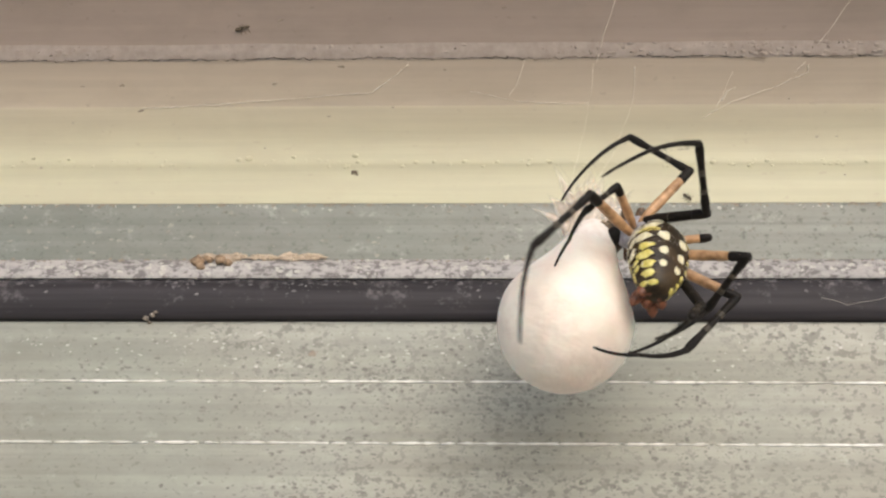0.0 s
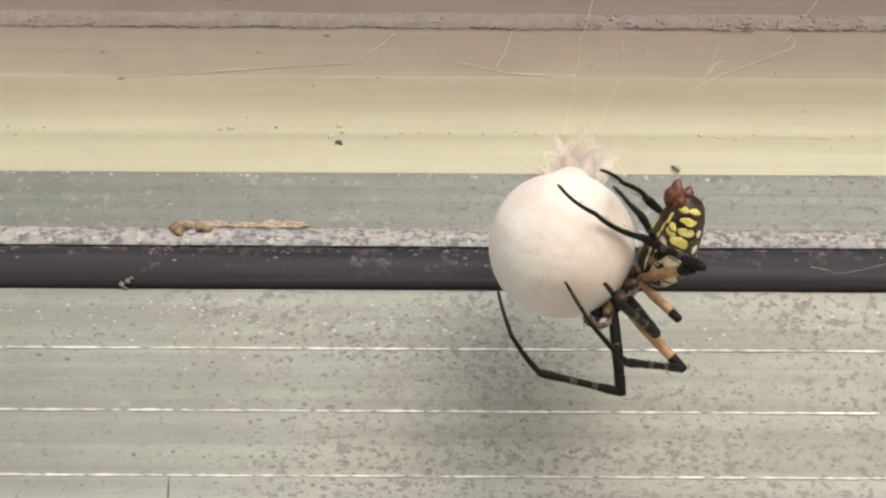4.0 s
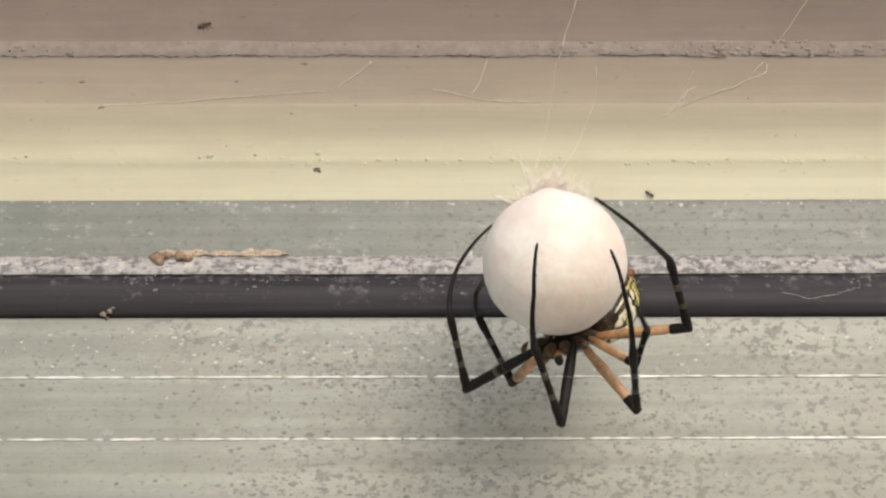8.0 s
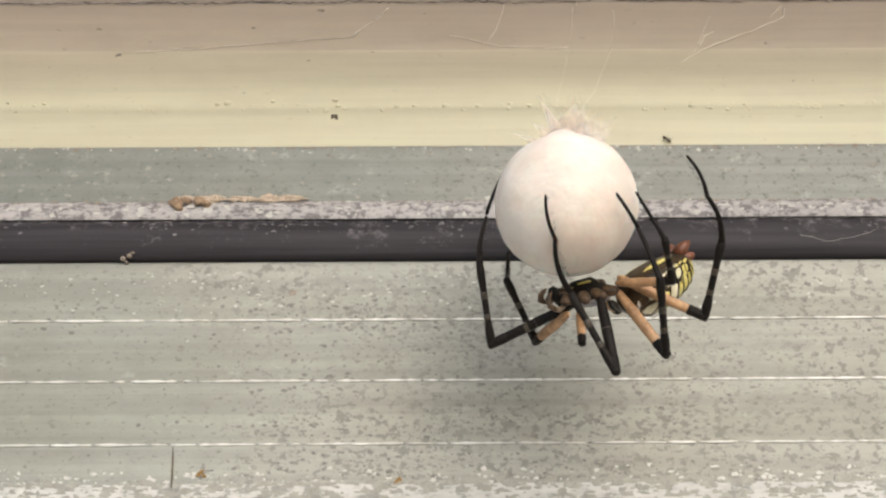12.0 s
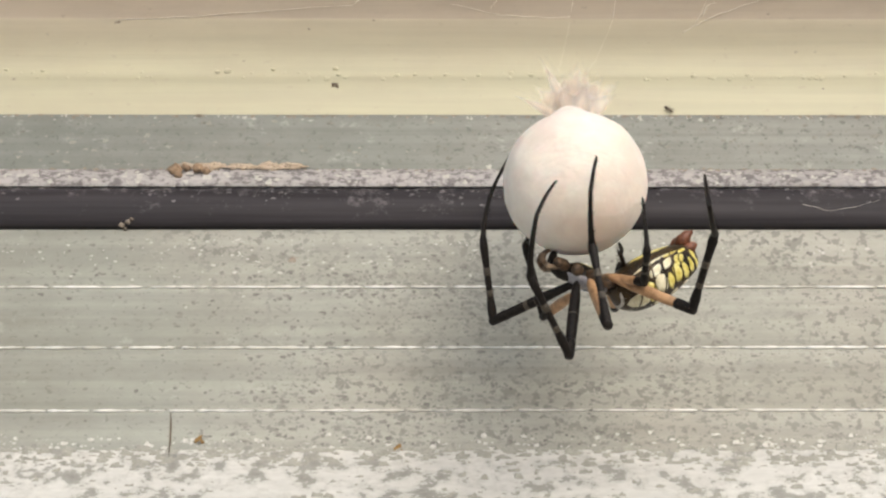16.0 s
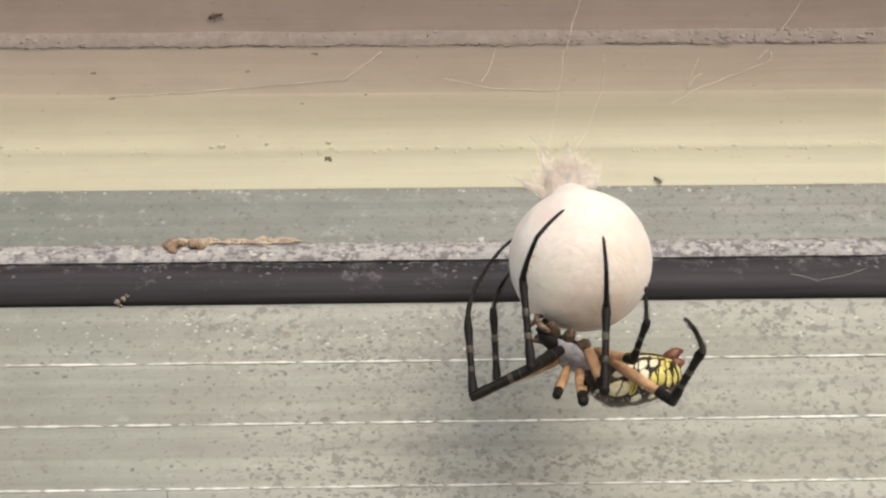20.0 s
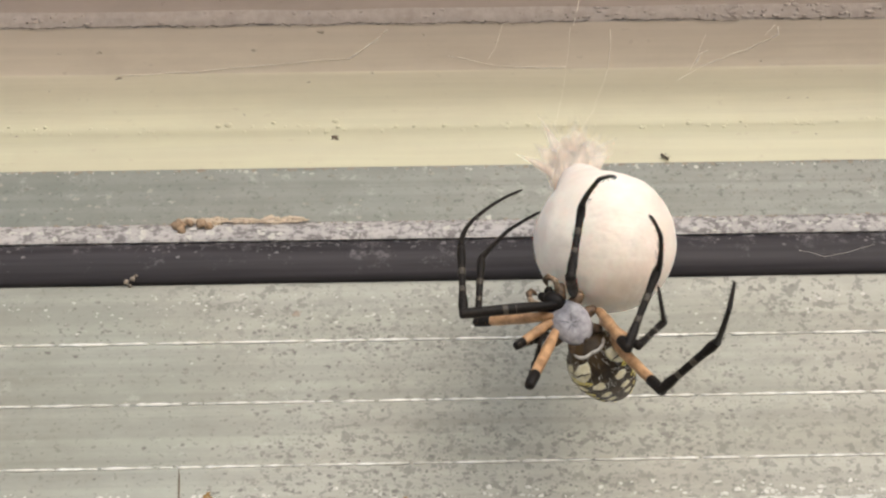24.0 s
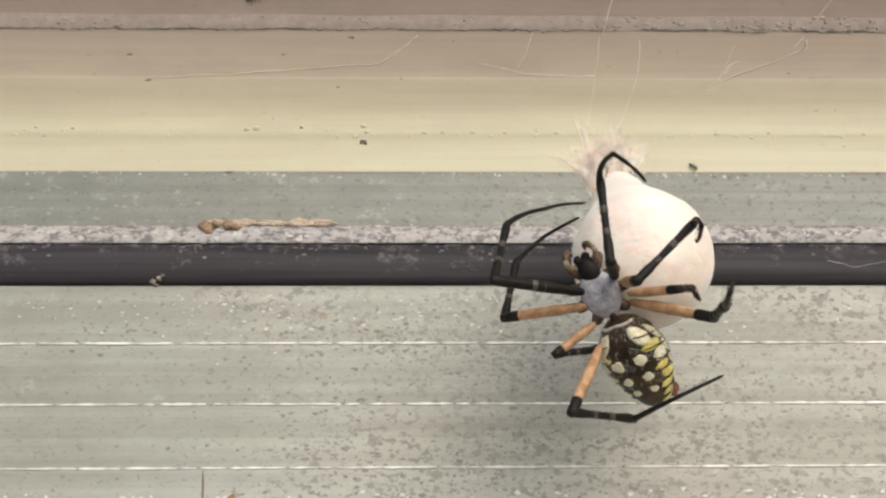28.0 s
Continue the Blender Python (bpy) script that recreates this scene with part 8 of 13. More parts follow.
        (18.833, at(0.88, 0.36, 0.85, 160.6, -38.3, -117.3)), (19, at(0.96, 0.35, 0.80, 153.3, -31.8, -104.6)), (19.167, at(1.00, 0.38, 0.79, 155.8, -41.6, -108.9)),
        (19.333, at(1.04, 0.41, 0.77, 160.0, -51.1, -114.6)), (19.5, at(1.08, 0.44, 0.75, 167.1, -60.2, -123.3)), (19.625, at(1.10, 0.45, 0.74, 160.1, -58.1, -115.1)),
        (19.75, at(1.13, 0.47, 0.72, 154.0, -55.5, -107.8)), (19.875, at(1.16, 0.48, 0.70, 149.0, -52.6, -101.6)), (20, at(1.18, 0.49, 0.68, 144.7, -49.3, -96.1)),
        (20.167, at(0.91, 0.54, 0.56, 153.7, -59.9, -107.1)), (20.333, at(0.63, 0.58, 0.44, 171.8, -68.8, -127.0)), (20.5, at(0.36, 0.63, 0.32, -154.2, -73.0, -162.9)),
        (21, at(0.75, 0.61, 0.74, -114.8, -68.8, 155.6)), (21.5, at(1.14, 0.60, 1.15, -95.1, -58.6, 133.8)), (22, at(1.53, 0.59, 1.56, -86.2, -46.4, 122.6)),
        (22.5, at(1.92, 0.57, 1.98, -81.6, -33.6, 115.6)), (22.75, at(2.25, 0.98, 1.16, -89.1, -52.1, 126.4)), (23, at(2.58, 1.39, 0.35, -111.1, -68.4, 151.4)),
        (24, at(3.60, 2.02, 0.09, -81.2, -46.8, 116.9)), (25, at(2.43, 2.04, -0.24, -95.0, -39.2, 137.0)), (25.5, at(1.85, 2.20, -0.12, -93.7, -38.6, 134.9)),
        (26, at(1.26, 2.36, -0.00, -92.4, -38.0, 132.8)), (27, at(0.91, 2.23, 0.28, -81.3, -33.9, 114.0)), (28, at(-2.63, 3.27, 0.43, -87.2, -46.0, 123.2)),
    ])
    walk(limbs["L4"][1], [
        (0, at(3.36, -4.36, 12.71, -0.0, -34.8, 50.0)), (0.1, at(2.14, -2.36, 13.33, -9.2, -43.1, 64.5)), (0.2, at(0.92, -0.22, 13.31, -22.4, -49.0, 82.8)),
        (0.3, at(-0.22, 1.92, 12.62, -39.0, -51.4, 104.3)), (0.4, at(-1.24, 3.89, 11.31, -56.0, -49.7, 126.2)), (0.5, at(-2.09, 5.55, 9.43, -69.9, -44.4, 145.1)),
        (0.583, at(-2.37, 7.93, 6.60, -42.5, -59.0, 110.8)), (0.667, at(-2.49, 9.91, 3.52, 0.7, -58.2, 61.0)), (0.75, at(-2.44, 11.47, 0.26, 26.2, -42.7, 28.6)),
        (0.833, at(-2.23, 12.56, -3.06, 35.9, -22.0, 10.9)), (0.917, at(-1.88, 13.18, -6.34, 38.4, 0.0, -2.1)), (1, at(-1.39, 13.35, -9.48, 35.9, 22.0, -15.0)),
        (1.167, at(-5.39, 9.98, -10.46, 39.3, 29.6, -7.3)), (1.333, at(-8.72, 5.66, -10.72, 44.8, 36.8, 2.1)), (1.5, at(-11.08, 0.75, -10.31, 52.7, 43.3, 13.5)),
        (1.75, at(-10.36, -0.29, -9.48, 38.6, 41.0, -6.2)), (2, at(-9.60, -1.36, -8.53, 26.8, 36.3, -23.6)), (2.25, at(-10.03, -1.64, -7.44, 22.9, 40.4, -30.6)),
        (2.5, at(-10.39, -1.90, -6.36, 18.4, 43.3, -37.7)), (2.75, at(-10.73, -3.40, -3.06, 3.0, 62.5, -57.5)), (3, at(-10.27, -4.66, 0.39, -47.2, 72.9, -111.3)),
        (3.1, at(-10.54, -3.40, 1.00, -41.7, 74.5, -105.7)), (3.2, at(-10.63, -2.10, 1.58, -35.1, 76.0, -99.0)), (3.3, at(-10.55, -0.77, 2.12, -27.0, 77.2, -90.9)),
        (3.4, at(-10.28, 0.56, 2.62, -17.5, 78.1, -81.4)), (3.5, at(-9.84, 1.88, 3.05, -7.0, 78.6, -70.6)), (4, at(-8.59, 4.10, 3.77, -9.9, 63.8, -73.0)),
        (4.5, at(-6.87, 6.09, 4.27, -10.9, 49.0, -73.7)), (5, at(-4.80, 7.73, 4.55, -11.3, 34.0, -73.8)), (5.5, at(-2.48, 8.93, 4.63, -11.4, 19.3, -73.7)),
        (6, at(-0.73, 8.70, 6.10, -11.2, 25.2, -73.0)), (6.5, at(-1.16, 8.30, 6.68, -10.3, 25.0, -70.9)), (7, at(-2.36, 8.79, 4.64, -8.4, 15.0, -65.3)),
        (8, at(-1.11, 7.93, 6.39, -9.2, 31.9, -67.3)), (9, at(-0.62, 8.18, 6.40, -10.7, 31.3, -70.2)), (10, at(-2.06, 7.50, 7.04, -9.2, 27.7, -67.2)),
        (11, at(-4.53, 6.73, 5.92, -5.9, 24.9, -59.8)), (11.4, at(-4.56, 6.76, 5.84, -5.9, 24.4, -59.7)), (11.925, at(-4.35, 7.14, 5.63, -6.3, 23.3, -60.7)),
        (12.45, at(-4.12, 7.50, 5.40, -6.7, 22.3, -61.7)), (12.975, at(-3.87, 7.83, 5.16, -7.0, 21.3, -62.6)), (13.5, at(-3.62, 8.14, 4.91, -7.4, 20.2, -63.6)),
        (14, at(-3.58, 8.15, 4.93, -7.4, 20.3, -63.8)), (15, at(-4.52, 8.50, 2.32, -8.2, 8.2, -66.8)), (16, at(-3.44, 10.23, 0.29, -9.7, 24.7, -72.1)),
        (16.25, at(-6.89, 7.38, 3.59, -13.1, 29.0, -79.6)), (16.5, at(-8.54, 2.58, 5.86, -17.2, 32.9, -87.6)), (16.6, at(-8.32, 0.05, 6.72, -17.3, 57.3, -87.7)),
        (16.7, at(-7.57, -2.48, 7.15, -17.8, 81.7, -88.3)), (16.8, at(-6.37, -4.86, 7.15, 163.3, 73.9, 92.8)), (16.9, at(-4.76, -6.94, 6.71, 163.1, 49.4, 92.6)),
        (17, at(-2.86, -8.60, 5.87, 163.0, 25.0, 92.5)), (17.25, at(-4.53, -7.90, 7.21, 168.2, 44.1, 101.5)), (17.5, at(-5.92, -6.79, 8.19, -177.7, 61.8, 119.0)),
        (17.75, at(-4.44, -7.99, 7.32, 167.8, 45.9, 101.1)), (18, at(-2.61, -8.68, 6.03, 161.9, 28.5, 91.6)), (18.167, at(-3.87, -7.28, 7.21, 166.9, 51.4, 99.3)),
        (18.333, at(-4.93, -5.52, 8.12, -172.2, 72.7, 122.4)), (18.5, at(-5.73, -3.50, 8.70, -77.7, 75.7, -140.9)), (18.667, at(-4.49, -5.47, 8.29, -170.1, 73.2, 124.6)),
        (18.833, at(-3.02, -7.18, 7.55, 168.2, 52.7, 100.6)), (19, at(-1.36, -8.54, 6.50, 162.9, 30.7, 92.8)), (19.167, at(-1.62, -7.28, 7.96, 173.5, 47.1, 109.4)),
        (19.333, at(-1.79, -5.77, 9.18, -163.3, 59.2, 138.2)), (19.5, at(-1.87, -4.06, 10.13, -126.3, 60.8, -179.7)), (19.625, at(-1.32, -4.73, 9.91, -149.9, 61.8, 153.5)),
        (19.75, at(-0.75, -5.36, 9.63, -171.0, 57.7, 129.2)), (19.875, at(-0.16, -5.96, 9.29, 174.7, 50.1, 111.6)), (20, at(0.43, -6.51, 8.89, 165.8, 40.6, 99.3)),
        (20.167, at(-0.69, -4.65, 9.92, 175.6, 50.0, 112.9)), (20.333, at(-1.73, -2.55, 10.52, -168.9, 57.1, 132.1)), (20.5, at(-2.66, -0.30, 10.66, -147.3, 60.1, 157.3)),
        (21, at(-2.82, 2.23, 10.81, -141.1, 64.6, 164.3)), (21.5, at(-2.77, 4.67, 10.37, -132.3, 68.6, 173.9)), (22, at(-2.49, 6.87, 9.39, -119.8, 71.8, -172.9)),
        (22.5, at(-1.98, 8.70, 7.95, -103.0, 73.9, -155.4)), (22.75, at(-1.69, 6.32, 9.70, -121.4, 88.0, -173.9)), (23, at(-0.92, 3.30, 10.40, 82.8, 77.6, 30.3)),
        (24, at(0.26, 8.61, 7.98, 9.9, 73.1, -44.3)), (25, at(-3.70, 7.75, 6.60, -22.8, 64.1, -79.3)), (25.5, at(-4.11, 8.18, 6.63, -40.8, 55.5, -100.0)),
        (26, at(-4.52, 8.61, 6.66, -50.5, 44.8, -112.5)), (27, at(-2.73, 10.43, 6.32, -64.5, 34.3, -134.3)), (28, at(-6.74, 9.56, 8.21, -64.2, 38.8, -133.8)),
    ])
    walk(limbs["L4"][2], [
        (0, at(8.77, 2.08, 18.55, -24.4, -41.3, 100.9)), (0.1, at(5.36, 4.39, 20.32, -30.2, -39.1, 103.0)), (0.2, at(1.77, 6.45, 21.03, -32.2, -37.0, 105.0)),
        (0.3, at(-1.80, 8.10, 20.63, -31.5, -34.8, 106.9)), (0.4, at(-5.15, 9.23, 19.12, -25.5, -32.6, 108.7)), (0.5, at(-8.09, 9.74, 16.58, -3.8, -30.4, 110.4)),
        (0.583, at(-4.25, 12.85, 15.37, -33.8, -10.9, 93.8)), (0.667, at(0.13, 14.63, 12.21, -44.8, 9.4, 79.4)), (0.75, at(4.16, 15.07, 7.20, -56.4, 29.0, 63.1)),
        (0.833, at(7.08, 14.35, 0.79, -77.3, 45.7, 39.8)), (0.917, at(8.35, 12.81, -6.33, -115.1, 54.6, 3.0)), (1, at(7.78, 10.89, -13.31, -160.9, 49.8, -37.4)),
        (1.167, at(3.45, 8.84, -15.50, 177.4, 43.3, -35.4)), (1.333, at(-0.50, 5.96, -16.87, 156.1, 36.6, -33.7)), (1.5, at(-3.75, 2.51, -17.38, 137.1, 29.6, -32.4)),
        (1.75, at(-2.60, -1.13, -16.26, 119.4, 16.6, -40.9)), (2, at(-2.03, -4.67, -14.58, 104.9, 3.1, -48.2)), (2.25, at(-3.29, -5.62, -14.09, 98.1, 9.5, -49.2)),
        (2.5, at(-4.43, -6.51, -13.46, 87.0, 16.2, -50.4)), (2.75, at(-8.16, -7.44, -12.25, 70.2, 29.0, -51.5)), (3, at(-11.37, -7.48, -9.39, 48.8, 41.9, -53.2)),
        (3.1, at(-11.28, -6.05, -8.90, 42.3, 43.7, -55.3)), (3.2, at(-11.03, -4.56, -8.41, 38.3, 45.6, -57.6)), (3.3, at(-10.59, -3.06, -7.93, 35.8, 47.3, -60.1)),
        (3.4, at(-9.97, -1.55, -7.49, 36.0, 49.1, -62.8)), (3.5, at(-9.17, -0.05, -7.09, 43.1, 50.8, -65.7)), (4, at(-7.26, -0.27, -5.55, 48.2, 42.8, -68.7)),
        (4.5, at(-4.96, -0.43, -3.55, 51.8, 34.9, -71.1)), (5, at(-2.41, -0.50, -1.25, 53.5, 26.8, -73.0)), (5.5, at(0.25, -0.41, 1.23, 53.5, 18.8, -74.6)),
        (6, at(1.98, -0.15, 1.74, 54.2, 24.3, -73.7)), (6.5, at(1.88, -0.46, 2.35, 55.7, 24.1, -71.4)), (7, at(1.78, -0.19, 1.99, 57.6, 14.4, -66.2)),
        (8, at(2.25, -0.09, 0.98, 56.7, 30.9, -68.7)), (9, at(2.35, -0.05, 1.08, 56.8, 30.5, -69.9)), (10, at(1.44, -0.85, 2.28, 58.7, 25.6, -66.5)),
        (11, at(0.15, -1.29, 1.61, 60.8, 21.8, -61.2)), (11.4, at(0.15, -1.29, 1.62, 60.9, 21.3, -61.1)), (11.925, at(0.26, -1.05, 1.57, 60.8, 20.2, -61.9)),
        (12.45, at(0.38, -0.84, 1.52, 60.7, 19.2, -62.7)), (12.975, at(0.51, -0.64, 1.45, 60.7, 18.2, -63.5)), (13.5, at(0.66, -0.46, 1.38, 60.8, 17.2, -64.3)),
        (14, at(0.66, -0.46, 1.38, 61.1, 17.2, -64.5)), (15, at(-0.54, -0.81, 0.86, 59.8, 3.9, -66.3)), (16, at(-0.59, 1.38, -3.99, 64.1, 0.9, -75.8)),
        (16.25, at(-5.27, -1.42, -1.37, 76.7, 18.6, -77.3)), (16.5, at(-8.18, -6.01, 0.30, 91.0, 36.2, -79.1)), (16.6, at(-8.09, -5.47, -1.90, 99.8, 25.8, -77.5)),
        (16.7, at(-7.53, -3.95, -2.97, 104.9, 15.4, -76.2)), (16.8, at(-6.51, -2.02, -2.68, 108.4, 4.9, -75.1)), (16.9, at(-5.06, -0.29, -1.06, 111.2, -5.5, -74.0)),
        (17, at(-3.27, 0.66, 1.54, 114.2, -15.9, -72.8)), (17.25, at(-6.00, -0.69, 0.09, 153.2, 10.2, -76.0)), (17.5, at(-8.27, -2.55, -0.83, 160.6, 36.4, -79.8)),
        (17.75, at(-5.81, -1.00, -0.03, 163.3, 8.1, -76.7)), (18, at(-2.86, 0.31, 1.14, 166.0, -20.1, -74.1)), (18.167, at(-4.90, -0.97, -0.79, 171.3, -5.1, -76.1)),
        (18.333, at(-6.56, -2.95, -1.66, 175.5, 10.0, -77.9)), (18.5, at(-7.69, -5.09, -1.22, 176.5, 25.1, -79.9)), (18.667, at(-6.18, -3.03, -1.51, 178.3, 9.8, -77.9)),
        (18.833, at(-4.16, -1.09, -0.60, 180.0, -5.6, -76.0)), (19, at(-1.78, 0.25, 1.28, -177.8, -20.9, -74.1)), (19.167, at(-3.94, -0.70, 0.46, -175.2, -8.2, -76.2)),
        (19.333, at(-5.70, -2.27, 0.39, -173.4, 4.5, -78.1)), (19.5, at(-6.86, -4.09, 1.20, -172.3, 17.2, -80.1)), (19.54, at(-6.46, -3.58, 1.10, -114.2, 15.0, -75.3)),
        (19.58, at(-6.06, -3.08, 1.00, -57.3, 9.9, -74.8)), (19.625, at(-5.65, -2.57, 0.90, -1.1, 6.6, -78.7)), (19.75, at(-4.21, -1.13, 0.98, -0.0, -4.0, -77.4)),
        (19.875, at(-2.58, 0.15, 1.43, 2.5, -14.6, -76.0)), (20, at(-0.82, 1.16, 2.22, 14.8, -25.2, -74.4)), (20.167, at(-3.24, 1.42, 2.08, -9.9, -11.0, -80.5)),
        (20.333, at(-5.46, 1.58, 1.93, -15.0, 3.4, -86.1)), (20.5, at(-7.36, 1.67, 1.79, -20.8, 17.7, -91.8)), (21, at(-7.04, 3.42, 1.57, -9.1, 0.7, -94.0)),
        (21.5, at(-6.48, 5.07, 0.84, -4.4, -16.3, -96.2)), (22, at(-5.65, 6.47, -0.33, -1.4, -33.2, -98.8)), (22.5, at(-4.56, 7.51, -1.88, 1.4, -50.1, -102.8)),
        (22.75, at(-2.04, 6.29, -0.53, 11.6, -55.2, -96.2)), (23, at(0.98, 4.41, 0.41, 26.9, -59.9, -87.7)), (24, at(2.39, 6.53, -1.81, 7.0, -74.7, -64.8)),
        (25, at(-2.87, 3.35, -2.61, 3.0, -72.3, -77.8)), (25.5, at(-5.11, 2.47, -1.81, -4.5, -59.6, -83.7)), (26, at(-7.30, 1.90, -0.55, -10.0, -46.8, -86.3)),
        (27, at(-8.64, 4.39, 0.55, -13.5, -44.1, -92.1)), (28, at(-12.27, 3.80, 1.79, -18.3, -39.6, -79.5)),
    ])
    walk(limbs["L4"][3], [
        (0, at(7.69, 7.67, 23.54, -18.1, -3.1, 85.2)), (0.1, at(4.04, 10.11, 25.10, -24.9, 22.0, 73.0)), (0.2, at(0.20, 12.29, 25.59, -37.7, 45.9, 55.2)),
        (0.3, at(-3.61, 14.05, 24.95, -73.4, 63.4, 16.1)), (0.4, at(-7.19, 15.27, 23.20, -134.1, 59.6, -44.1)), (0.5, at(-10.37, 15.86, 20.41, 178.0, 39.1, -74.1)),
        (0.583, at(-4.74, 20.27, 16.81, -140.1, 31.6, -69.7)), (0.667, at(1.50, 21.97, 10.98, -130.5, 24.0, -66.0)), (0.75, at(7.16, 20.98, 3.54, -130.6, 16.3, -62.7)),
        (0.833, at(11.14, 17.73, -4.63, -136.5, 8.6, -59.7)), (0.917, at(12.73, 13.04, -12.51, -148.4, 0.8, -56.7)), (1, at(11.66, 7.92, -19.10, -167.7, -6.9, -53.8)),
        (1.167, at(7.94, 5.65, -20.70, 178.4, -16.4, -32.8)), (1.333, at(4.54, 2.59, -21.36, 159.8, -23.6, -9.9)), (1.5, at(1.76, -0.99, -21.10, 139.2, -27.1, 14.9)),
        (1.75, at(2.84, -5.86, -18.41, 118.3, -20.2, 21.3)), (2, at(3.01, -10.31, -14.99, 98.8, -13.1, 27.0)), (2.25, at(1.61, -11.29, -15.34, 100.7, -8.9, 44.8)),
        (2.5, at(0.22, -12.12, -15.58, 107.3, -4.0, 62.2)), (2.75, at(-4.03, -12.63, -15.92, 125.2, 0.0, 74.5)), (3, at(-7.99, -11.99, -14.45, 145.9, 4.1, 86.7)),
        (3.1, at(-8.18, -10.53, -14.13, 147.3, 26.4, 76.6)), (3.2, at(-8.20, -9.03, -13.81, 140.2, 47.7, 61.3)), (3.3, at(-8.04, -7.49, -13.50, 114.1, 64.4, 28.2)),
        (3.4, at(-7.70, -5.95, -13.20, 63.3, 64.7, -30.8)), (3.5, at(-7.20, -4.41, -12.94, 45.5, 47.9, -64.3)), (4, at(-5.24, -5.43, -10.69, 51.4, 40.6, -67.8)),
        (4.5, at(-2.94, -6.32, -7.87, 55.5, 33.3, -70.5)), (5, at(-0.43, -6.97, -4.66, 57.6, 25.9, -72.8)), (5.5, at(2.15, -7.32, -1.21, 57.6, 18.4, -74.9)),
        (6, at(3.92, -6.77, -1.37, 58.4, 24.0, -73.9)), (6.5, at(4.08, -7.01, -0.74, 60.1, 23.7, -71.6)), (7, at(4.74, -6.89, 0.10, 61.9, 14.2, -66.5)),
        (8, at(4.60, -6.14, -2.90, 61.2, 30.7, -68.9)), (9, at(4.58, -6.17, -2.76, 61.5, 30.2, -70.0)), (10, at(4.17, -7.11, -0.98, 63.4, 25.3, -66.8)),
        (11, at(3.53, -7.45, -1.20, 65.6, 21.5, -61.8)), (11.4, at(3.56, -7.46, -1.13, 65.9, 20.9, -61.7)), (11.925, at(3.60, -7.32, -1.05, 65.9, 19.9, -62.4)),
        (12.45, at(3.65, -7.19, -0.97, 66.1, 18.9, -63.2)), (12.975, at(3.72, -7.07, -0.91, 66.3, 17.9, -63.9)), (13.5, at(3.79, -6.98, -0.86, 66.6, 16.9, -64.6)),
        (14, at(3.77, -6.99, -0.86, 67.0, 16.9, -64.8)), (15, at(2.50, -7.73, 0.34, 65.8, 3.7, -67.3)), (16, at(1.27, -5.96, -4.11, 71.8, -1.2, -76.8)),
        (16.25, at(-3.68, -8.42, -3.78, 85.3, 15.7, -73.8)), (16.5, at(-7.03, -12.01, -4.17, 101.0, 32.6, -70.4)), (16.6, at(-6.62, -12.13, -5.19, 107.2, 22.8, -71.2)),
        (16.7, at(-5.80, -11.04, -4.98, 110.6, 12.9, -71.9)), (16.8, at(-4.57, -9.30, -3.33, 113.3, 3.1, -72.6)), (16.9, at(-2.98, -7.53, -0.33, 116.1, -6.8, -73.2)),
        (17, at(-1.11, -6.29, 3.62, 120.0, -16.6, -73.9)), (17.25, at(-4.20, -7.92, -1.25, 158.1, -4.7, -71.9)), (17.5, at(-7.19, -8.55, -5.32, 164.3, 7.3, -70.0)),
        (17.75, at(-4.10, -8.29, -1.10, 163.9, -6.7, -72.5)), (18, at(-0.92, -6.53, 3.75, 167.8, -20.7, -75.1)), (18.167, at(-3.08, -8.29, -0.12, 173.1, -10.6, -76.5)),
        (18.333, at(-4.99, -10.24, -2.98, 176.8, -0.6, -77.8)), (18.5, at(-6.49, -11.84, -4.43, 177.2, 9.4, -79.1)), (18.667, at(-4.61, -10.32, -2.79, 178.5, -1.0, -77.8)),
        (18.833, at(-2.34, -8.40, 0.14, -179.8, -11.3, -76.5)), (19, at(0.15, -6.55, 3.98, -177.3, -21.7, -75.0)), (19.167, at(-2.14, -7.98, 1.55, -174.5, -8.1, -76.9)),
        (19.333, at(-4.15, -9.65, -0.20, -172.5, 5.5, -78.6)), (19.5, at(-5.63, -11.21, -1.04, -171.1, 19.1, -80.4)), (19.54, at(-5.14, -10.79, -0.69, -121.3, 26.3, -93.4)),
        (19.58, at(-4.66, -10.37, -0.33, -67.6, 40.3, -95.5)), (19.625, at(-4.18, -9.94, 0.03, -1.7, 48.9, -79.9)), (19.75, at(-2.56, -8.49, 1.51, -0.1, 78.6, -77.4)),
        (19.875, at(-0.80, -6.96, 3.35, 172.5, 71.5, 97.5)), (20, at(1.02, -5.44, 5.45, 160.1, 41.8, 98.9)), (20.167, at(-2.02, -5.91, 3.52, -154.6, 66.8, 121.1)),
        (20.333, at(-4.94, -5.96, 1.48, -66.0, 73.6, -150.2)), (20.5, at(-7.58, -5.54, -0.52, -32.5, 51.0, -111.5)), (21, at(-7.57, -4.13, 1.47, -19.8, 62.3, -111.6)),
        (21.5, at(-7.27, -2.16, 2.96, -14.9, 73.5, -111.8)), (22, at(-6.63, 0.21, 3.81, -13.2, 84.8, -112.8)), (22.5, at(-5.64, 2.78, 3.93, 171.6, 83.9, 69.9)),
        (22.75, at(-2.50, 2.00, 5.69, 136.4, 80.4, 50.3)), (23, at(1.14, 0.62, 6.96, 105.0, 76.4, 41.5)), (24, at(3.24, 4.72, 5.49, 7.1, 74.9, -51.1)),
        (25, at(-2.38, 1.10, 4.60, 2.5, 68.8, -72.6)), (25.5, at(-4.69, -1.33, 4.72, -3.9, 53.6, -90.7)), (26, at(-6.97, -3.27, 4.97, -8.6, 37.1, -98.8)),
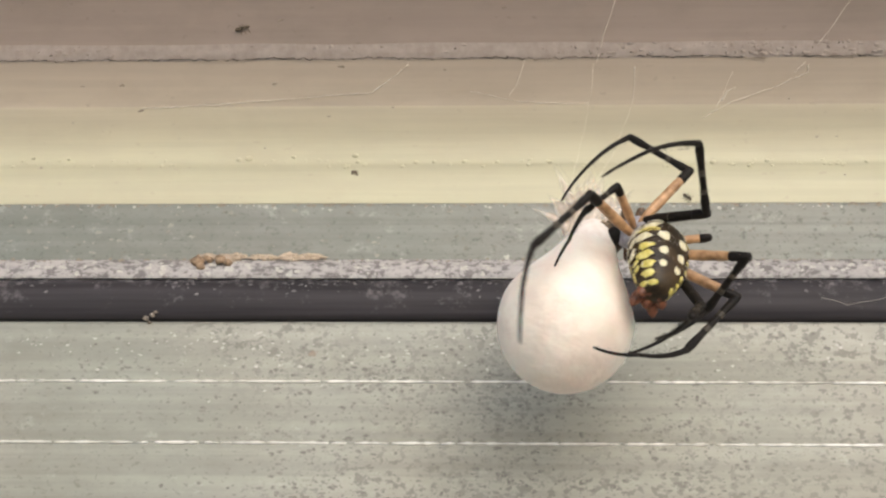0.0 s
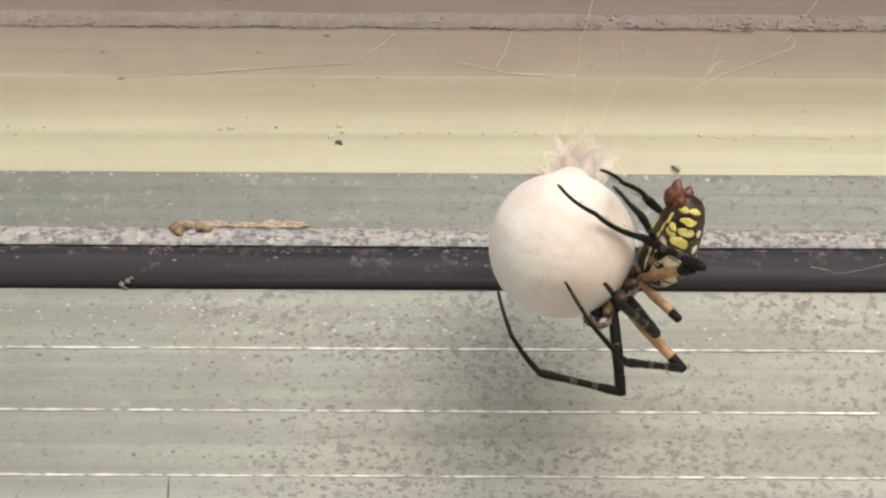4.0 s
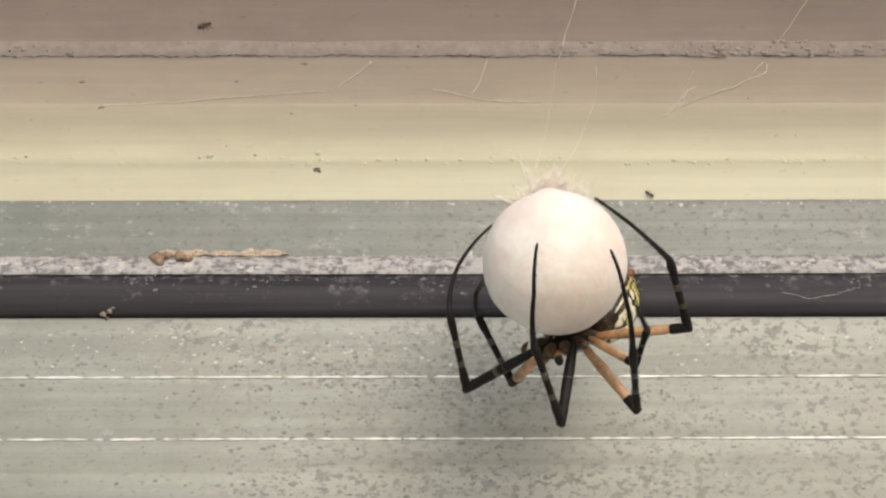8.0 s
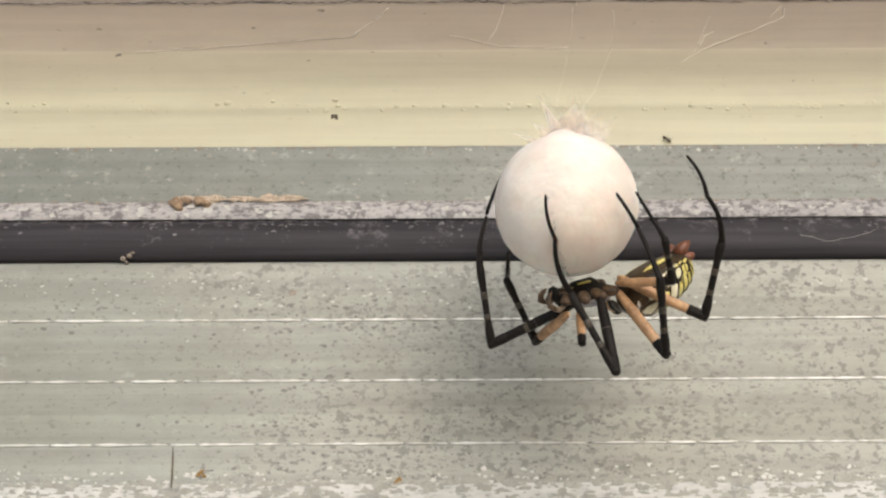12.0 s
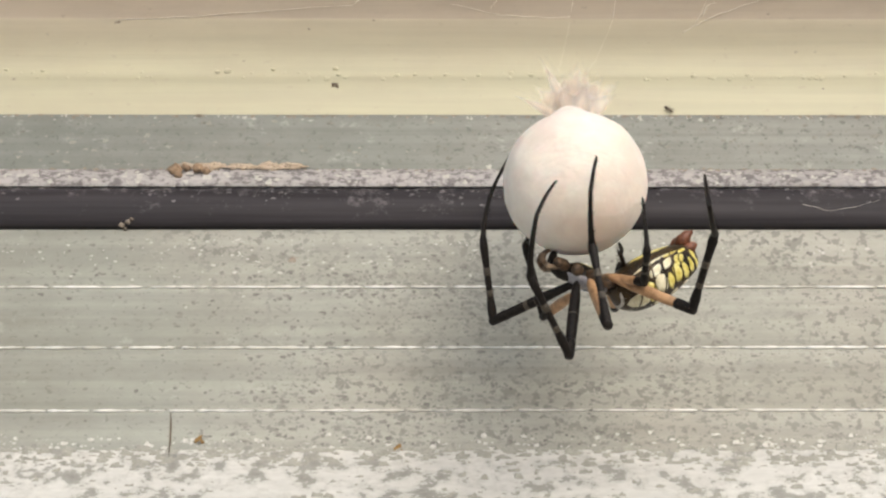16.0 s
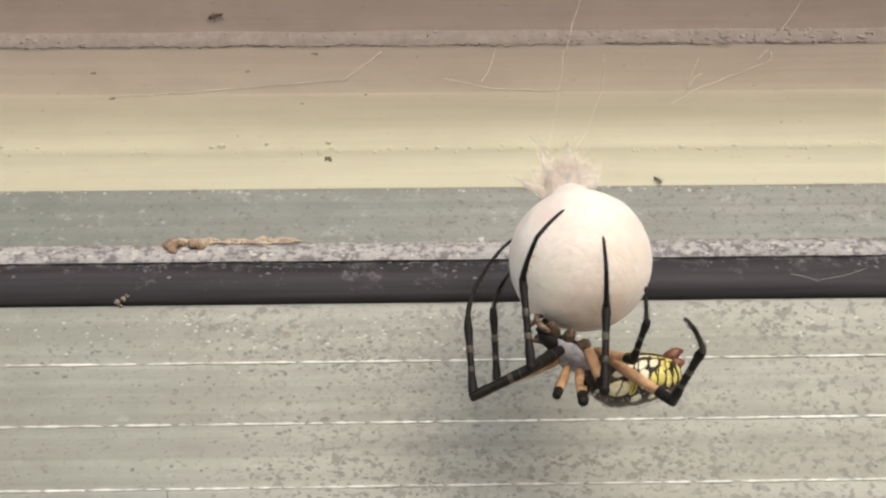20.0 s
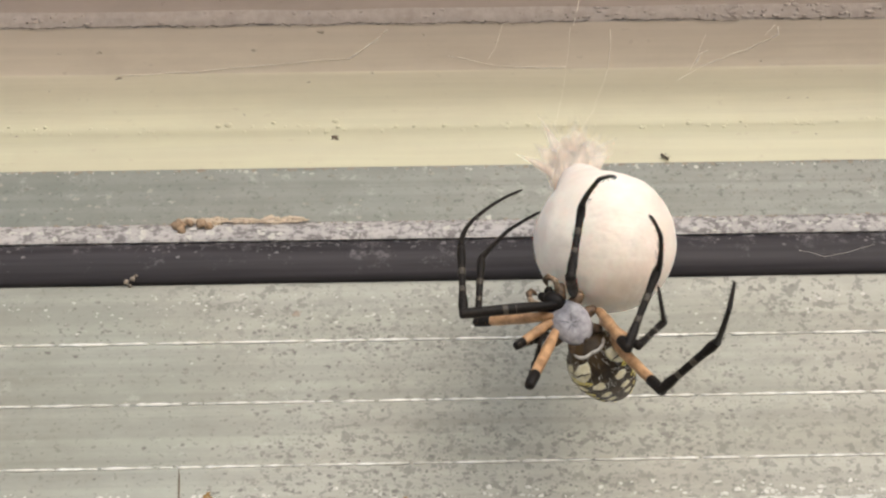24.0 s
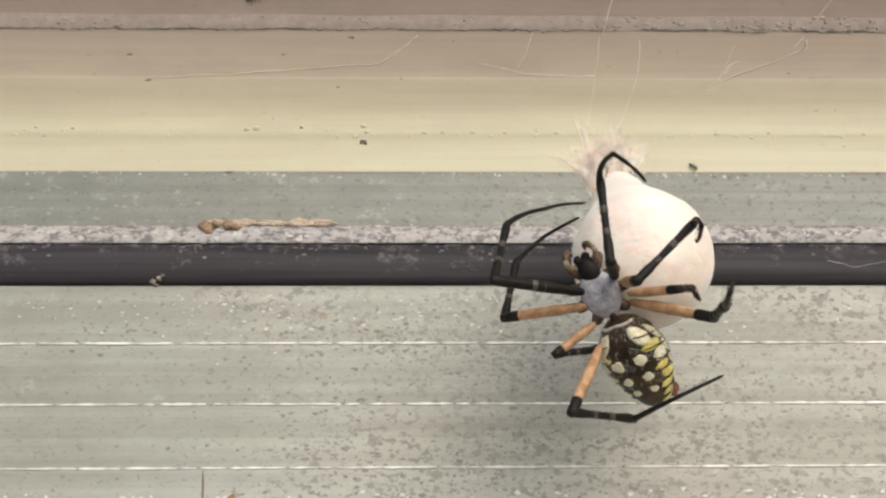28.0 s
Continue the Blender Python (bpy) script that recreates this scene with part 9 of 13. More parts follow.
        (27, at(-8.83, -1.04, 5.82, -10.2, 19.2, -104.9)), (28, at(-11.20, -1.93, 6.62, -15.1, 21.6, -97.0)),
    ])
    walk(limbs["R1"][0], [
        (0, at(1.88, -1.74, 0.25, -0.0, -17.2, 177.7)), (0.25, at(0.91, -1.70, 0.76, 3.7, -15.6, 164.8)), (0.5, at(-0.06, -1.65, 1.27, 6.8, -13.2, 152.1)),
        (0.625, at(-0.03, -0.47, 1.06, 6.1, 1.3, 159.3)), (0.75, at(-0.00, 0.71, 0.84, 7.2, 15.9, 166.7)), (0.875, at(0.03, 1.89, 0.63, 10.5, 30.1, 175.1)),
        (1, at(0.06, 3.07, 0.41, 17.4, 43.7, -173.5)), (1.125, at(0.34, 1.48, 0.47, 27.4, 35.5, -157.9)), (1.25, at(0.61, -0.10, 0.52, 33.8, 25.8, -145.4)),
        (1.375, at(0.89, -1.69, 0.57, 37.5, 15.1, -134.9)), (1.5, at(1.16, -3.27, 0.62, 39.1, 4.0, -125.5)), (1.75, at(2.05, -2.12, 2.10, 38.5, -9.8, -113.7)),
        (2, at(2.93, -0.96, 3.57, 34.8, -23.2, -100.9)), (2.167, at(3.55, -1.35, 2.66, 25.2, -31.5, -80.1)), (2.333, at(4.17, -1.74, 1.75, 11.8, -36.0, -56.4)),
        (2.5, at(4.79, -2.12, 0.84, -2.9, -35.5, -31.5)), (3, at(5.63, 0.16, 0.43, -5.1, -25.9, -27.1)), (3.5, at(6.37, -1.57, -0.47, -13.1, -35.1, -11.4)),
        (4, at(6.31, -1.10, -0.30, -11.4, -41.0, -14.3)), (4.5, at(6.25, -0.62, -0.13, -9.0, -46.9, -17.7)), (5, at(6.19, -0.14, 0.03, -5.7, -52.6, -22.0)),
        (5.5, at(6.13, 0.34, 0.20, -1.2, -58.0, -27.5)), (6, at(6.37, 0.21, 0.88, 2.6, -53.0, -32.1)), (6.25, at(5.36, 0.17, 0.70, -1.1, -52.4, -27.5)),
        (6.5, at(4.34, 0.12, 0.53, -4.6, -51.6, -23.0)), (6.75, at(4.41, 0.11, 1.18, 9.8, -49.9, -41.5)), (7, at(4.48, 0.09, 1.83, 21.9, -45.6, -57.9)),
        (7.5, at(4.44, -1.90, -0.01, 17.6, -39.5, -51.4)), (8, at(4.39, -3.88, -1.86, 14.4, -33.1, -46.0)), (8.5, at(3.64, -2.75, -1.30, 16.9, -30.0, -50.9)),
        (9, at(2.89, -1.61, -0.74, 19.0, -26.9, -55.4)), (10, at(4.26, -1.98, 0.44, 26.1, -28.3, -70.8)), (10.5, at(2.81, -1.25, 0.59, 25.7, -31.0, -69.8)),
        (11, at(1.35, -0.52, 0.75, 25.1, -33.6, -68.8)), (11.2, at(1.90, -1.42, 0.38, 25.0, -34.1, -68.5)), (11.4, at(2.45, -2.31, 0.00, 24.8, -34.6, -68.3)),
        (11.925, at(2.98, -2.97, -0.48, 27.3, -40.1, -72.8)), (12.45, at(3.52, -3.62, -0.95, 30.6, -45.4, -78.0)), (12.975, at(4.04, -4.28, -1.42, 34.7, -50.4, -84.3)),
        (13.5, at(4.57, -4.93, -1.88, 40.0, -55.0, -91.7)), (13.667, at(4.29, -4.27, -1.50, 38.4, -51.2, -89.4)), (13.833, at(4.01, -3.63, -1.14, 37.1, -47.5, -87.4)),
        (14, at(3.73, -2.97, -0.76, 36.0, -43.6, -85.6)), (15, at(3.24, -1.92, 0.51, 48.1, -46.7, -104.7)), (15.5, at(3.75, -1.89, 0.83, 48.3, -51.7, -104.8)),
        (16, at(4.27, -1.87, 1.14, 48.4, -56.8, -105.1)), (16.5, at(3.78, -0.91, 0.66, 32.3, -62.3, -86.5)), (17, at(3.30, 0.05, 0.17, 10.7, -64.5, -62.4)),
        (18, at(4.03, 0.15, 0.39, 11.8, -61.4, -63.7)), (19, at(4.18, -1.49, 0.38, 16.9, -63.2, -69.5)), (20, at(4.35, -0.27, -0.38, 6.5, -55.6, -57.3)),
        (20.5, at(3.61, -0.36, -0.16, 4.9, -60.4, -55.4)), (21, at(4.17, -0.20, 0.06, 7.9, -67.4, -58.7)), (21.5, at(4.72, -0.05, 0.28, 13.5, -74.2, -64.6)),
        (22, at(5.28, 0.11, 0.51, 27.4, -80.6, -78.8)), (22.5, at(5.84, 0.27, 0.73, 75.3, -84.9, -127.1)), (23, at(5.27, 0.37, 0.65, 36.4, -69.8, -87.6)),
        (24, at(5.69, -2.64, 0.40, -9.6, -84.8, -41.0)), (25, at(7.15, -2.31, 0.72, -102.5, -83.4, 52.3)), (26, at(6.22, -4.45, -0.18, -82.0, -78.9, 31.6)),
        (27, at(6.59, -3.68, -0.46, -54.6, -68.4, 3.2)), (28, at(4.24, -2.55, -0.33, -43.3, -74.3, -8.8)),
    ])
    walk(limbs["R1"][1], [
        (0, at(-8.44, -1.32, 3.45, -0.0, -42.4, -109.0)), (0.25, at(-9.14, 1.04, 3.67, 9.6, -71.2, -120.1)), (0.5, at(-9.36, 3.28, 3.74, 146.9, -77.6, 101.3)),
        (0.625, at(-10.14, 3.35, 0.80, 162.6, -49.6, 84.2)), (0.75, at(-10.12, 3.11, -2.11, 165.0, -21.0, 80.3)), (0.875, at(-9.28, 2.68, -4.80, 165.3, 7.6, 77.8)),
        (1, at(-7.71, 2.19, -7.05, 164.1, 36.2, 74.8)), (1.125, at(-7.82, -1.82, -5.81, 150.5, 43.5, 53.8)), (1.25, at(-7.41, -5.62, -4.18, 132.9, 46.2, 29.0)),
        (1.375, at(-6.49, -9.07, -2.25, 115.3, 43.4, 4.3)), (1.5, at(-5.10, -12.06, -0.14, 101.9, 35.9, -16.7)), (1.75, at(-2.24, -11.87, 3.94, 95.2, 27.2, -29.4)),
        (2, at(1.05, -10.72, 7.83, 91.0, 17.5, -40.2)), (2.167, at(5.13, -10.43, 8.31, 92.2, 30.3, -37.2)), (2.333, at(9.01, -9.02, 8.10, 94.6, 43.1, -33.4)),
        (2.5, at(12.30, -6.72, 7.11, 99.1, 55.7, -27.5)), (3, at(14.29, -4.27, 5.15, 116.6, 70.6, -8.0)), (3.5, at(15.04, -3.33, 5.75, 119.7, 70.1, -4.8)),
        (4, at(14.21, -3.11, 6.80, 117.5, 64.7, -7.1)), (4.5, at(13.29, -2.87, 7.76, 116.1, 59.3, -8.7)), (5, at(12.29, -2.60, 8.62, 115.1, 53.9, -9.9)),
        (5.5, at(11.21, -2.30, 9.37, 114.4, 48.5, -10.8)), (6, at(11.89, -3.24, 9.51, 122.8, 53.8, 0.0)), (6.25, at(11.21, -2.88, 9.27, 114.0, 59.2, -10.6)),
        (6.5, at(10.52, -2.50, 9.00, 101.6, 63.4, -24.6)), (6.75, at(9.62, -4.51, 9.45, 102.0, 62.9, -24.2)), (7, at(8.50, -6.32, 9.55, 102.4, 62.3, -23.8)),
        (7.5, at(9.64, -8.42, 6.86, 120.8, 75.8, -4.2)), (8, at(10.68, -10.40, 4.05, -163.3, 80.8, 72.8)), (8.5, at(9.55, -10.01, 4.12, 133.5, 80.7, 9.0)),
        (9, at(8.36, -9.55, 4.15, 103.8, 73.5, -21.0)), (10, at(7.40, -10.97, 5.57, 120.4, 66.7, -3.0)), (10.5, at(6.00, -9.95, 6.16, 116.6, 67.4, -7.1)),
        (11, at(4.60, -8.91, 6.74, 112.5, 68.0, -11.5)), (11.2, at(5.18, -9.75, 6.44, 156.9, 67.5, 36.1)), (11.4, at(5.75, -10.59, 6.14, -176.6, 56.7, 65.9)),
        (11.925, at(5.45, -10.89, 6.51, -177.0, 55.8, 65.5)), (12.45, at(5.11, -11.13, 6.84, -177.7, 55.0, 64.9)), (12.975, at(4.74, -11.28, 7.10, -178.3, 54.2, 64.2)),
        (13.5, at(4.38, -11.37, 7.30, -178.9, 53.4, 63.6)), (13.667, at(4.37, -11.23, 7.15, 167.8, 58.5, 47.4)), (13.833, at(4.35, -11.04, 6.94, 150.2, 61.0, 27.0)),
        (14, at(4.33, -10.78, 6.70, 131.0, 60.1, 4.6)), (15, at(1.35, -9.09, 8.37, 114.9, 39.2, -11.5)), (15.5, at(2.03, -8.38, 9.32, 110.7, 37.7, -18.4)),
        (16, at(2.72, -7.59, 10.19, 107.1, 35.6, -24.4)), (16.5, at(4.09, -5.92, 10.23, 109.8, 35.1, -19.8)), (17, at(5.46, -4.07, 9.93, 112.4, 34.4, -15.2)),
        (18, at(6.32, -4.49, 9.88, 113.8, 47.3, -13.0)), (19, at(5.89, -6.04, 10.04, 122.9, 39.4, -1.4)), (20, at(7.65, -5.42, 8.54, 113.7, 52.8, -12.0)),
        (20.5, at(6.64, -4.75, 9.24, 105.6, 47.3, -22.5)), (21, at(6.33, -3.76, 10.04, 102.5, 43.1, -26.9)), (21.5, at(5.99, -2.71, 10.68, 99.9, 38.8, -30.8)),
        (22, at(5.63, -1.62, 11.17, 97.9, 34.4, -34.2)), (22.5, at(5.26, -0.51, 11.50, 96.2, 29.9, -37.3)), (23, at(5.43, -3.35, 10.80, 94.1, 35.5, -41.2)),
        (24, at(6.42, -3.28, 11.16, 90.1, 32.1, -48.4)), (25, at(7.91, -1.33, 11.46, 90.9, 22.3, -46.7)), (26, at(8.00, -3.36, 10.43, 91.0, 27.4, -46.4)),
        (27, at(10.57, -3.46, 9.59, 88.2, 37.1, -51.7)), (28, at(7.14, -3.00, 10.07, 105.0, 32.2, -22.5)),
    ])
    walk(limbs["R1"][2], [
        (0, at(-11.12, -9.13, 10.98, 9.6, -64.2, 19.6)), (0.25, at(-10.94, -2.08, 14.24, 12.0, -47.3, 22.6)), (0.5, at(-9.83, 5.64, 14.65, 21.8, -30.3, 24.2)),
        (0.625, at(-9.41, 10.55, 9.31, 12.4, -16.2, 25.1)), (0.75, at(-8.36, 13.39, 1.89, -10.5, -2.1, 25.9)), (0.875, at(-6.94, 13.50, -6.28, -43.5, 12.0, 26.7)),
        (1, at(-5.35, 10.89, -13.65, -68.7, 26.1, 27.5)), (1.06, at(-4.19, 7.80, -13.58, -132.3, 37.2, 27.4)), (1.125, at(-3.03, 4.71, -13.51, 155.7, 41.4, 14.0)),
        (1.25, at(-0.64, -1.88, -12.25, 128.1, 54.1, -7.2)), (1.375, at(1.61, -8.47, -9.92, 94.7, 60.7, -40.7)), (1.5, at(3.57, -14.65, -6.69, 52.7, 57.0, -77.2)),
        (1.75, at(6.42, -16.75, -1.17, 81.0, 45.4, -53.7)), (2, at(9.19, -17.60, 4.47, 79.2, 30.7, -39.1)), (2.167, at(12.80, -16.26, 2.67, 58.9, 39.8, -51.1)),
        (2.333, at(15.82, -13.51, 0.46, 29.9, 47.3, -66.3)), (2.5, at(17.89, -9.63, -2.12, -6.0, 52.2, -85.6)), (3, at(17.97, -4.79, -5.39, -41.4, 63.7, -109.4)),
        (3.5, at(18.83, -3.64, -4.75, -49.4, 60.6, -111.1)), (4, at(18.95, -3.70, -3.30, -45.8, 63.1, -105.6)), (4.5, at(18.93, -3.74, -1.85, -42.9, 65.4, -99.1)),
        (5, at(18.78, -3.73, -0.41, -41.2, 67.3, -91.4)), (5.5, at(18.49, -3.69, 1.01, -41.9, 68.9, -82.5)), (6, at(18.48, -3.24, 0.49, -13.2, 67.6, -76.2)),
        (6.25, at(16.83, -3.93, -0.33, -6.6, 67.8, -75.7)), (6.5, at(15.06, -4.58, -0.99, -0.7, 67.9, -75.2)), (6.75, at(14.26, -6.60, -0.49, -4.8, 72.3, -71.0)),
        (7, at(13.25, -8.42, -0.34, -14.0, 76.5, -64.3)), (7.5, at(12.37, -8.62, -3.97, -48.0, 78.5, -95.4)), (8, at(11.21, -8.69, -6.98, -82.7, 76.6, -126.7)),
        (8.17, at(11.26, -9.03, -6.97, -114.1, 81.6, -110.2)), (8.33, at(11.29, -9.38, -6.97, 174.6, 85.1, -133.6)), (8.5, at(11.33, -9.72, -6.96, 96.4, 81.0, -164.2)),
        (9, at(11.33, -10.69, -6.56, 45.2, 79.7, 150.2)), (10, at(11.80, -11.20, -4.69, -16.1, 65.6, 72.7)), (10.5, at(10.26, -10.49, -4.15, -21.9, 74.6, 35.6)),
        (10.75, at(9.48, -10.12, -3.89, 7.0, 71.1, 9.0)), (11, at(8.71, -9.75, -3.62, 35.9, 72.0, -17.9)), (11.2, at(8.65, -7.21, -3.93, 18.2, 72.8, -28.8)),
        (11.4, at(8.30, -4.87, -3.40, -10.1, 72.9, -40.3)), (11.925, at(8.18, -4.90, -3.18, -56.5, 72.6, -38.5)), (12.45, at(8.03, -4.87, -3.03, -114.8, 72.3, -37.1)),
        (12.975, at(7.89, -4.77, -2.94, -137.7, 72.0, -35.8)), (13.5, at(7.74, -4.60, -2.89, -139.7, 71.8, -34.5)), (13.667, at(8.72, -6.50, -3.33, -130.1, 69.1, -36.5)),
        (13.72, at(8.96, -7.16, -3.34, -76.6, 68.3, -34.8)), (13.78, at(9.20, -7.80, -3.35, -25.4, 67.1, -35.4)), (13.833, at(9.44, -8.45, -3.37, 24.3, 66.3, -38.0)),
        (14, at(9.89, -10.32, -2.99, 28.2, 63.6, -39.3)), (15, at(9.84, -10.82, 1.32, 28.8, 49.7, -29.6)), (15.5, at(10.48, -11.18, 2.41, 27.8, 57.2, -37.7)),
        (16, at(10.99, -11.35, 3.68, 17.6, 63.2, -49.5)), (16.5, at(12.70, -9.02, 3.81, 10.0, 43.4, -58.6)), (17, at(14.35, -6.49, 3.63, 7.3, 23.3, -63.0)),
        (18, at(13.71, -6.19, 1.68, 1.8, 12.3, -73.3)), (19, at(14.53, -6.25, 2.94, 4.7, 15.6, -67.6)), (20, at(14.26, -6.82, -0.36, -6.8, 6.6, -74.8)),
        (20.5, at(13.64, -7.65, 1.03, -3.7, -14.1, -75.0)), (21, at(13.60, -7.45, 2.40, -4.7, -22.1, -76.9)), (21.5, at(13.47, -7.17, 3.68, -5.3, -30.0, -79.0)),
        (22, at(13.25, -6.80, 4.86, -5.2, -37.9, -81.5)), (22.5, at(12.97, -6.37, 5.93, -4.2, -45.8, -84.7)), (23, at(12.27, -9.34, 4.31, -3.8, -40.9, -87.0)),
        (24, at(12.71, -10.36, 5.24, -2.9, -68.0, -89.5)), (25, at(15.00, -8.85, 7.22, 4.8, -69.4, -111.5)), (26, at(14.84, -10.54, 5.29, -17.1, -73.0, -104.7)),
        (27, at(16.09, -10.46, 2.86, -27.3, -74.4, -116.0)), (28, at(15.87, -6.62, 4.13, -83.0, -65.1, -51.6)),
    ])
    walk(limbs["R1"][3], [
        (0, at(-8.02, -8.03, 17.80, 4.5, -21.1, 26.6)), (0.25, at(-6.20, -0.10, 19.80, 8.7, -20.6, 28.4)), (0.5, at(-3.87, 8.32, 18.47, 20.2, -20.2, 30.3)),
        (0.625, at(-2.83, 13.64, 11.42, 11.5, -7.8, 25.1)), (0.75, at(-1.56, 16.69, 2.17, -13.5, 4.6, 20.2)), (0.875, at(-0.32, 16.83, -7.85, -50.4, 17.0, 15.1)),
        (1, at(0.68, 14.03, -16.97, -79.9, 29.3, 9.4)), (1.06, at(1.58, 10.05, -17.74, -140.2, 16.5, 13.1)), (1.125, at(2.48, 6.08, -18.51, 161.5, 12.9, 26.3)),
        (1.25, at(3.76, -2.43, -18.38, 152.4, -4.4, 41.1)), (1.375, at(4.42, -10.89, -16.52, 148.4, -21.3, 56.6)), (1.5, at(4.49, -18.67, -13.04, 147.4, -36.6, 75.9)),
        (1.75, at(9.57, -21.04, -6.56, 135.0, -11.0, 59.6)), (2, at(14.24, -21.70, 0.60, 119.0, 15.2, 46.0)), (2.167, at(16.46, -20.79, -2.18, 135.5, 20.1, 63.5)),
        (2.333, at(17.89, -18.22, -5.09, 158.4, 23.1, 81.9)), (2.5, at(18.25, -14.26, -8.09, -176.0, 24.0, 100.9)), (3, at(16.86, -7.95, -12.17, -162.0, 18.3, 114.8)),
        (3.5, at(17.49, -7.11, -11.34, -156.2, 22.3, 123.9)), (4, at(18.03, -7.00, -10.05, -157.2, 33.2, 129.8)), (4.5, at(18.44, -6.85, -8.73, -156.9, 43.7, 137.5)),
        (5, at(18.71, -6.65, -7.39, -154.7, 53.5, 148.3)), (5.5, at(18.84, -6.39, -6.05, -149.4, 61.8, 165.0)), (6, at(19.17, -6.04, -6.50, -172.3, 49.7, 121.9)),
        (6.25, at(17.54, -6.71, -7.33, -176.9, 35.1, 112.2)), (6.5, at(15.79, -7.34, -8.00, -179.7, 20.0, 105.5)), (6.75, at(15.01, -8.78, -7.70, -178.0, 43.5, 114.9)),
        (7, at(14.01, -10.01, -7.70, -172.3, 65.3, 136.3)), (7.5, at(12.23, -10.13, -11.38, -147.4, 74.0, 163.6)), (8, at(10.16, -10.10, -14.34, -103.8, 75.3, -147.1)),
        (8.17, at(10.16, -10.09, -14.46, -142.1, 72.9, -137.3)), (8.33, at(10.16, -10.07, -14.57, -178.4, 72.6, -125.2)), (8.5, at(10.15, -10.05, -14.69, 144.2, 74.3, -114.5)),
        (9, at(10.16, -10.02, -14.01, 162.2, 69.5, -91.5)), (10, at(12.73, -8.22, -11.58, -128.1, 81.6, -41.0)), (10.5, at(11.90, -9.31, -11.45, -2.2, 83.7, 52.4)),
        (10.75, at(11.41, -9.89, -11.13, 88.8, 80.5, 90.6)), (11, at(10.93, -10.47, -10.82, 137.0, 74.6, 85.6)), (11.2, at(10.62, -8.30, -11.17, 55.6, 84.2, 10.5)),
        (11.4, at(10.00, -6.31, -10.64, -26.2, 73.5, -52.7)), (11.925, at(9.95, -6.32, -10.42, -79.4, 68.3, -51.5)), (12.45, at(9.87, -6.25, -10.23, -134.6, 63.1, -50.7)),
        (12.975, at(9.78, -6.12, -10.09, -150.6, 58.2, -50.3)), (13.5, at(9.67, -5.92, -9.98, -152.7, 53.4, -49.9)), (13.667, at(10.87, -8.10, -10.33, -114.8, 71.9, -22.0)),
        (13.72, at(11.19, -8.83, -10.31, -70.1, 81.7, -26.7)), (13.78, at(11.51, -9.57, -10.28, 62.1, 83.4, 55.9)), (13.833, at(11.83, -10.32, -10.26, 116.1, 73.2, 58.9)),
        (14, at(12.49, -12.46, -9.77, 149.2, 54.2, 91.9)), (15, at(14.09, -13.23, -4.46, 122.7, 54.4, 81.5)), (15.5, at(13.72, -13.68, -3.92, 146.8, 54.7, 92.4)),
        (16, at(13.20, -13.94, -3.07, 166.6, 54.1, 103.7)), (16.5, at(15.56, -13.71, -1.39, 163.2, 64.1, 99.4)), (17, at(17.51, -12.68, 0.64, 155.2, 73.8, 90.1)),
        (18, at(15.83, -13.27, 0.07, 89.3, 88.2, 15.5)), (19, at(17.31, -12.99, 0.90, 156.5, 71.6, 94.8)), (20, at(16.24, -14.08, -1.23, -144.2, 78.4, 141.2)),
        (20.5, at(15.55, -14.74, 2.87, -75.6, 86.3, -151.4)), (21, at(15.19, -14.28, 5.24, -32.4, 81.8, -110.8)), (21.5, at(14.71, -13.60, 7.47, -19.5, 76.2, -100.6)),
        (22, at(14.13, -12.71, 9.51, -12.3, 70.5, -96.3)), (22.5, at(13.46, -11.63, 11.35, -6.9, 64.6, -94.0)), (23, at(12.57, -15.06, 9.26, -14.6, 78.4, -103.8)),
        (24, at(12.74, -13.20, 12.25, -3.0, 68.7, -95.1)), (25, at(14.02, -11.32, 14.30, 4.0, 65.0, -103.4)), (26, at(14.29, -12.68, 12.53, -17.4, 73.3, -137.7)),
        (27, at(15.20, -12.29, 10.15, -17.4, 65.7, -158.3)), (28, at(17.86, -9.11, 10.99, -33.6, 41.0, -157.4)),
    ])
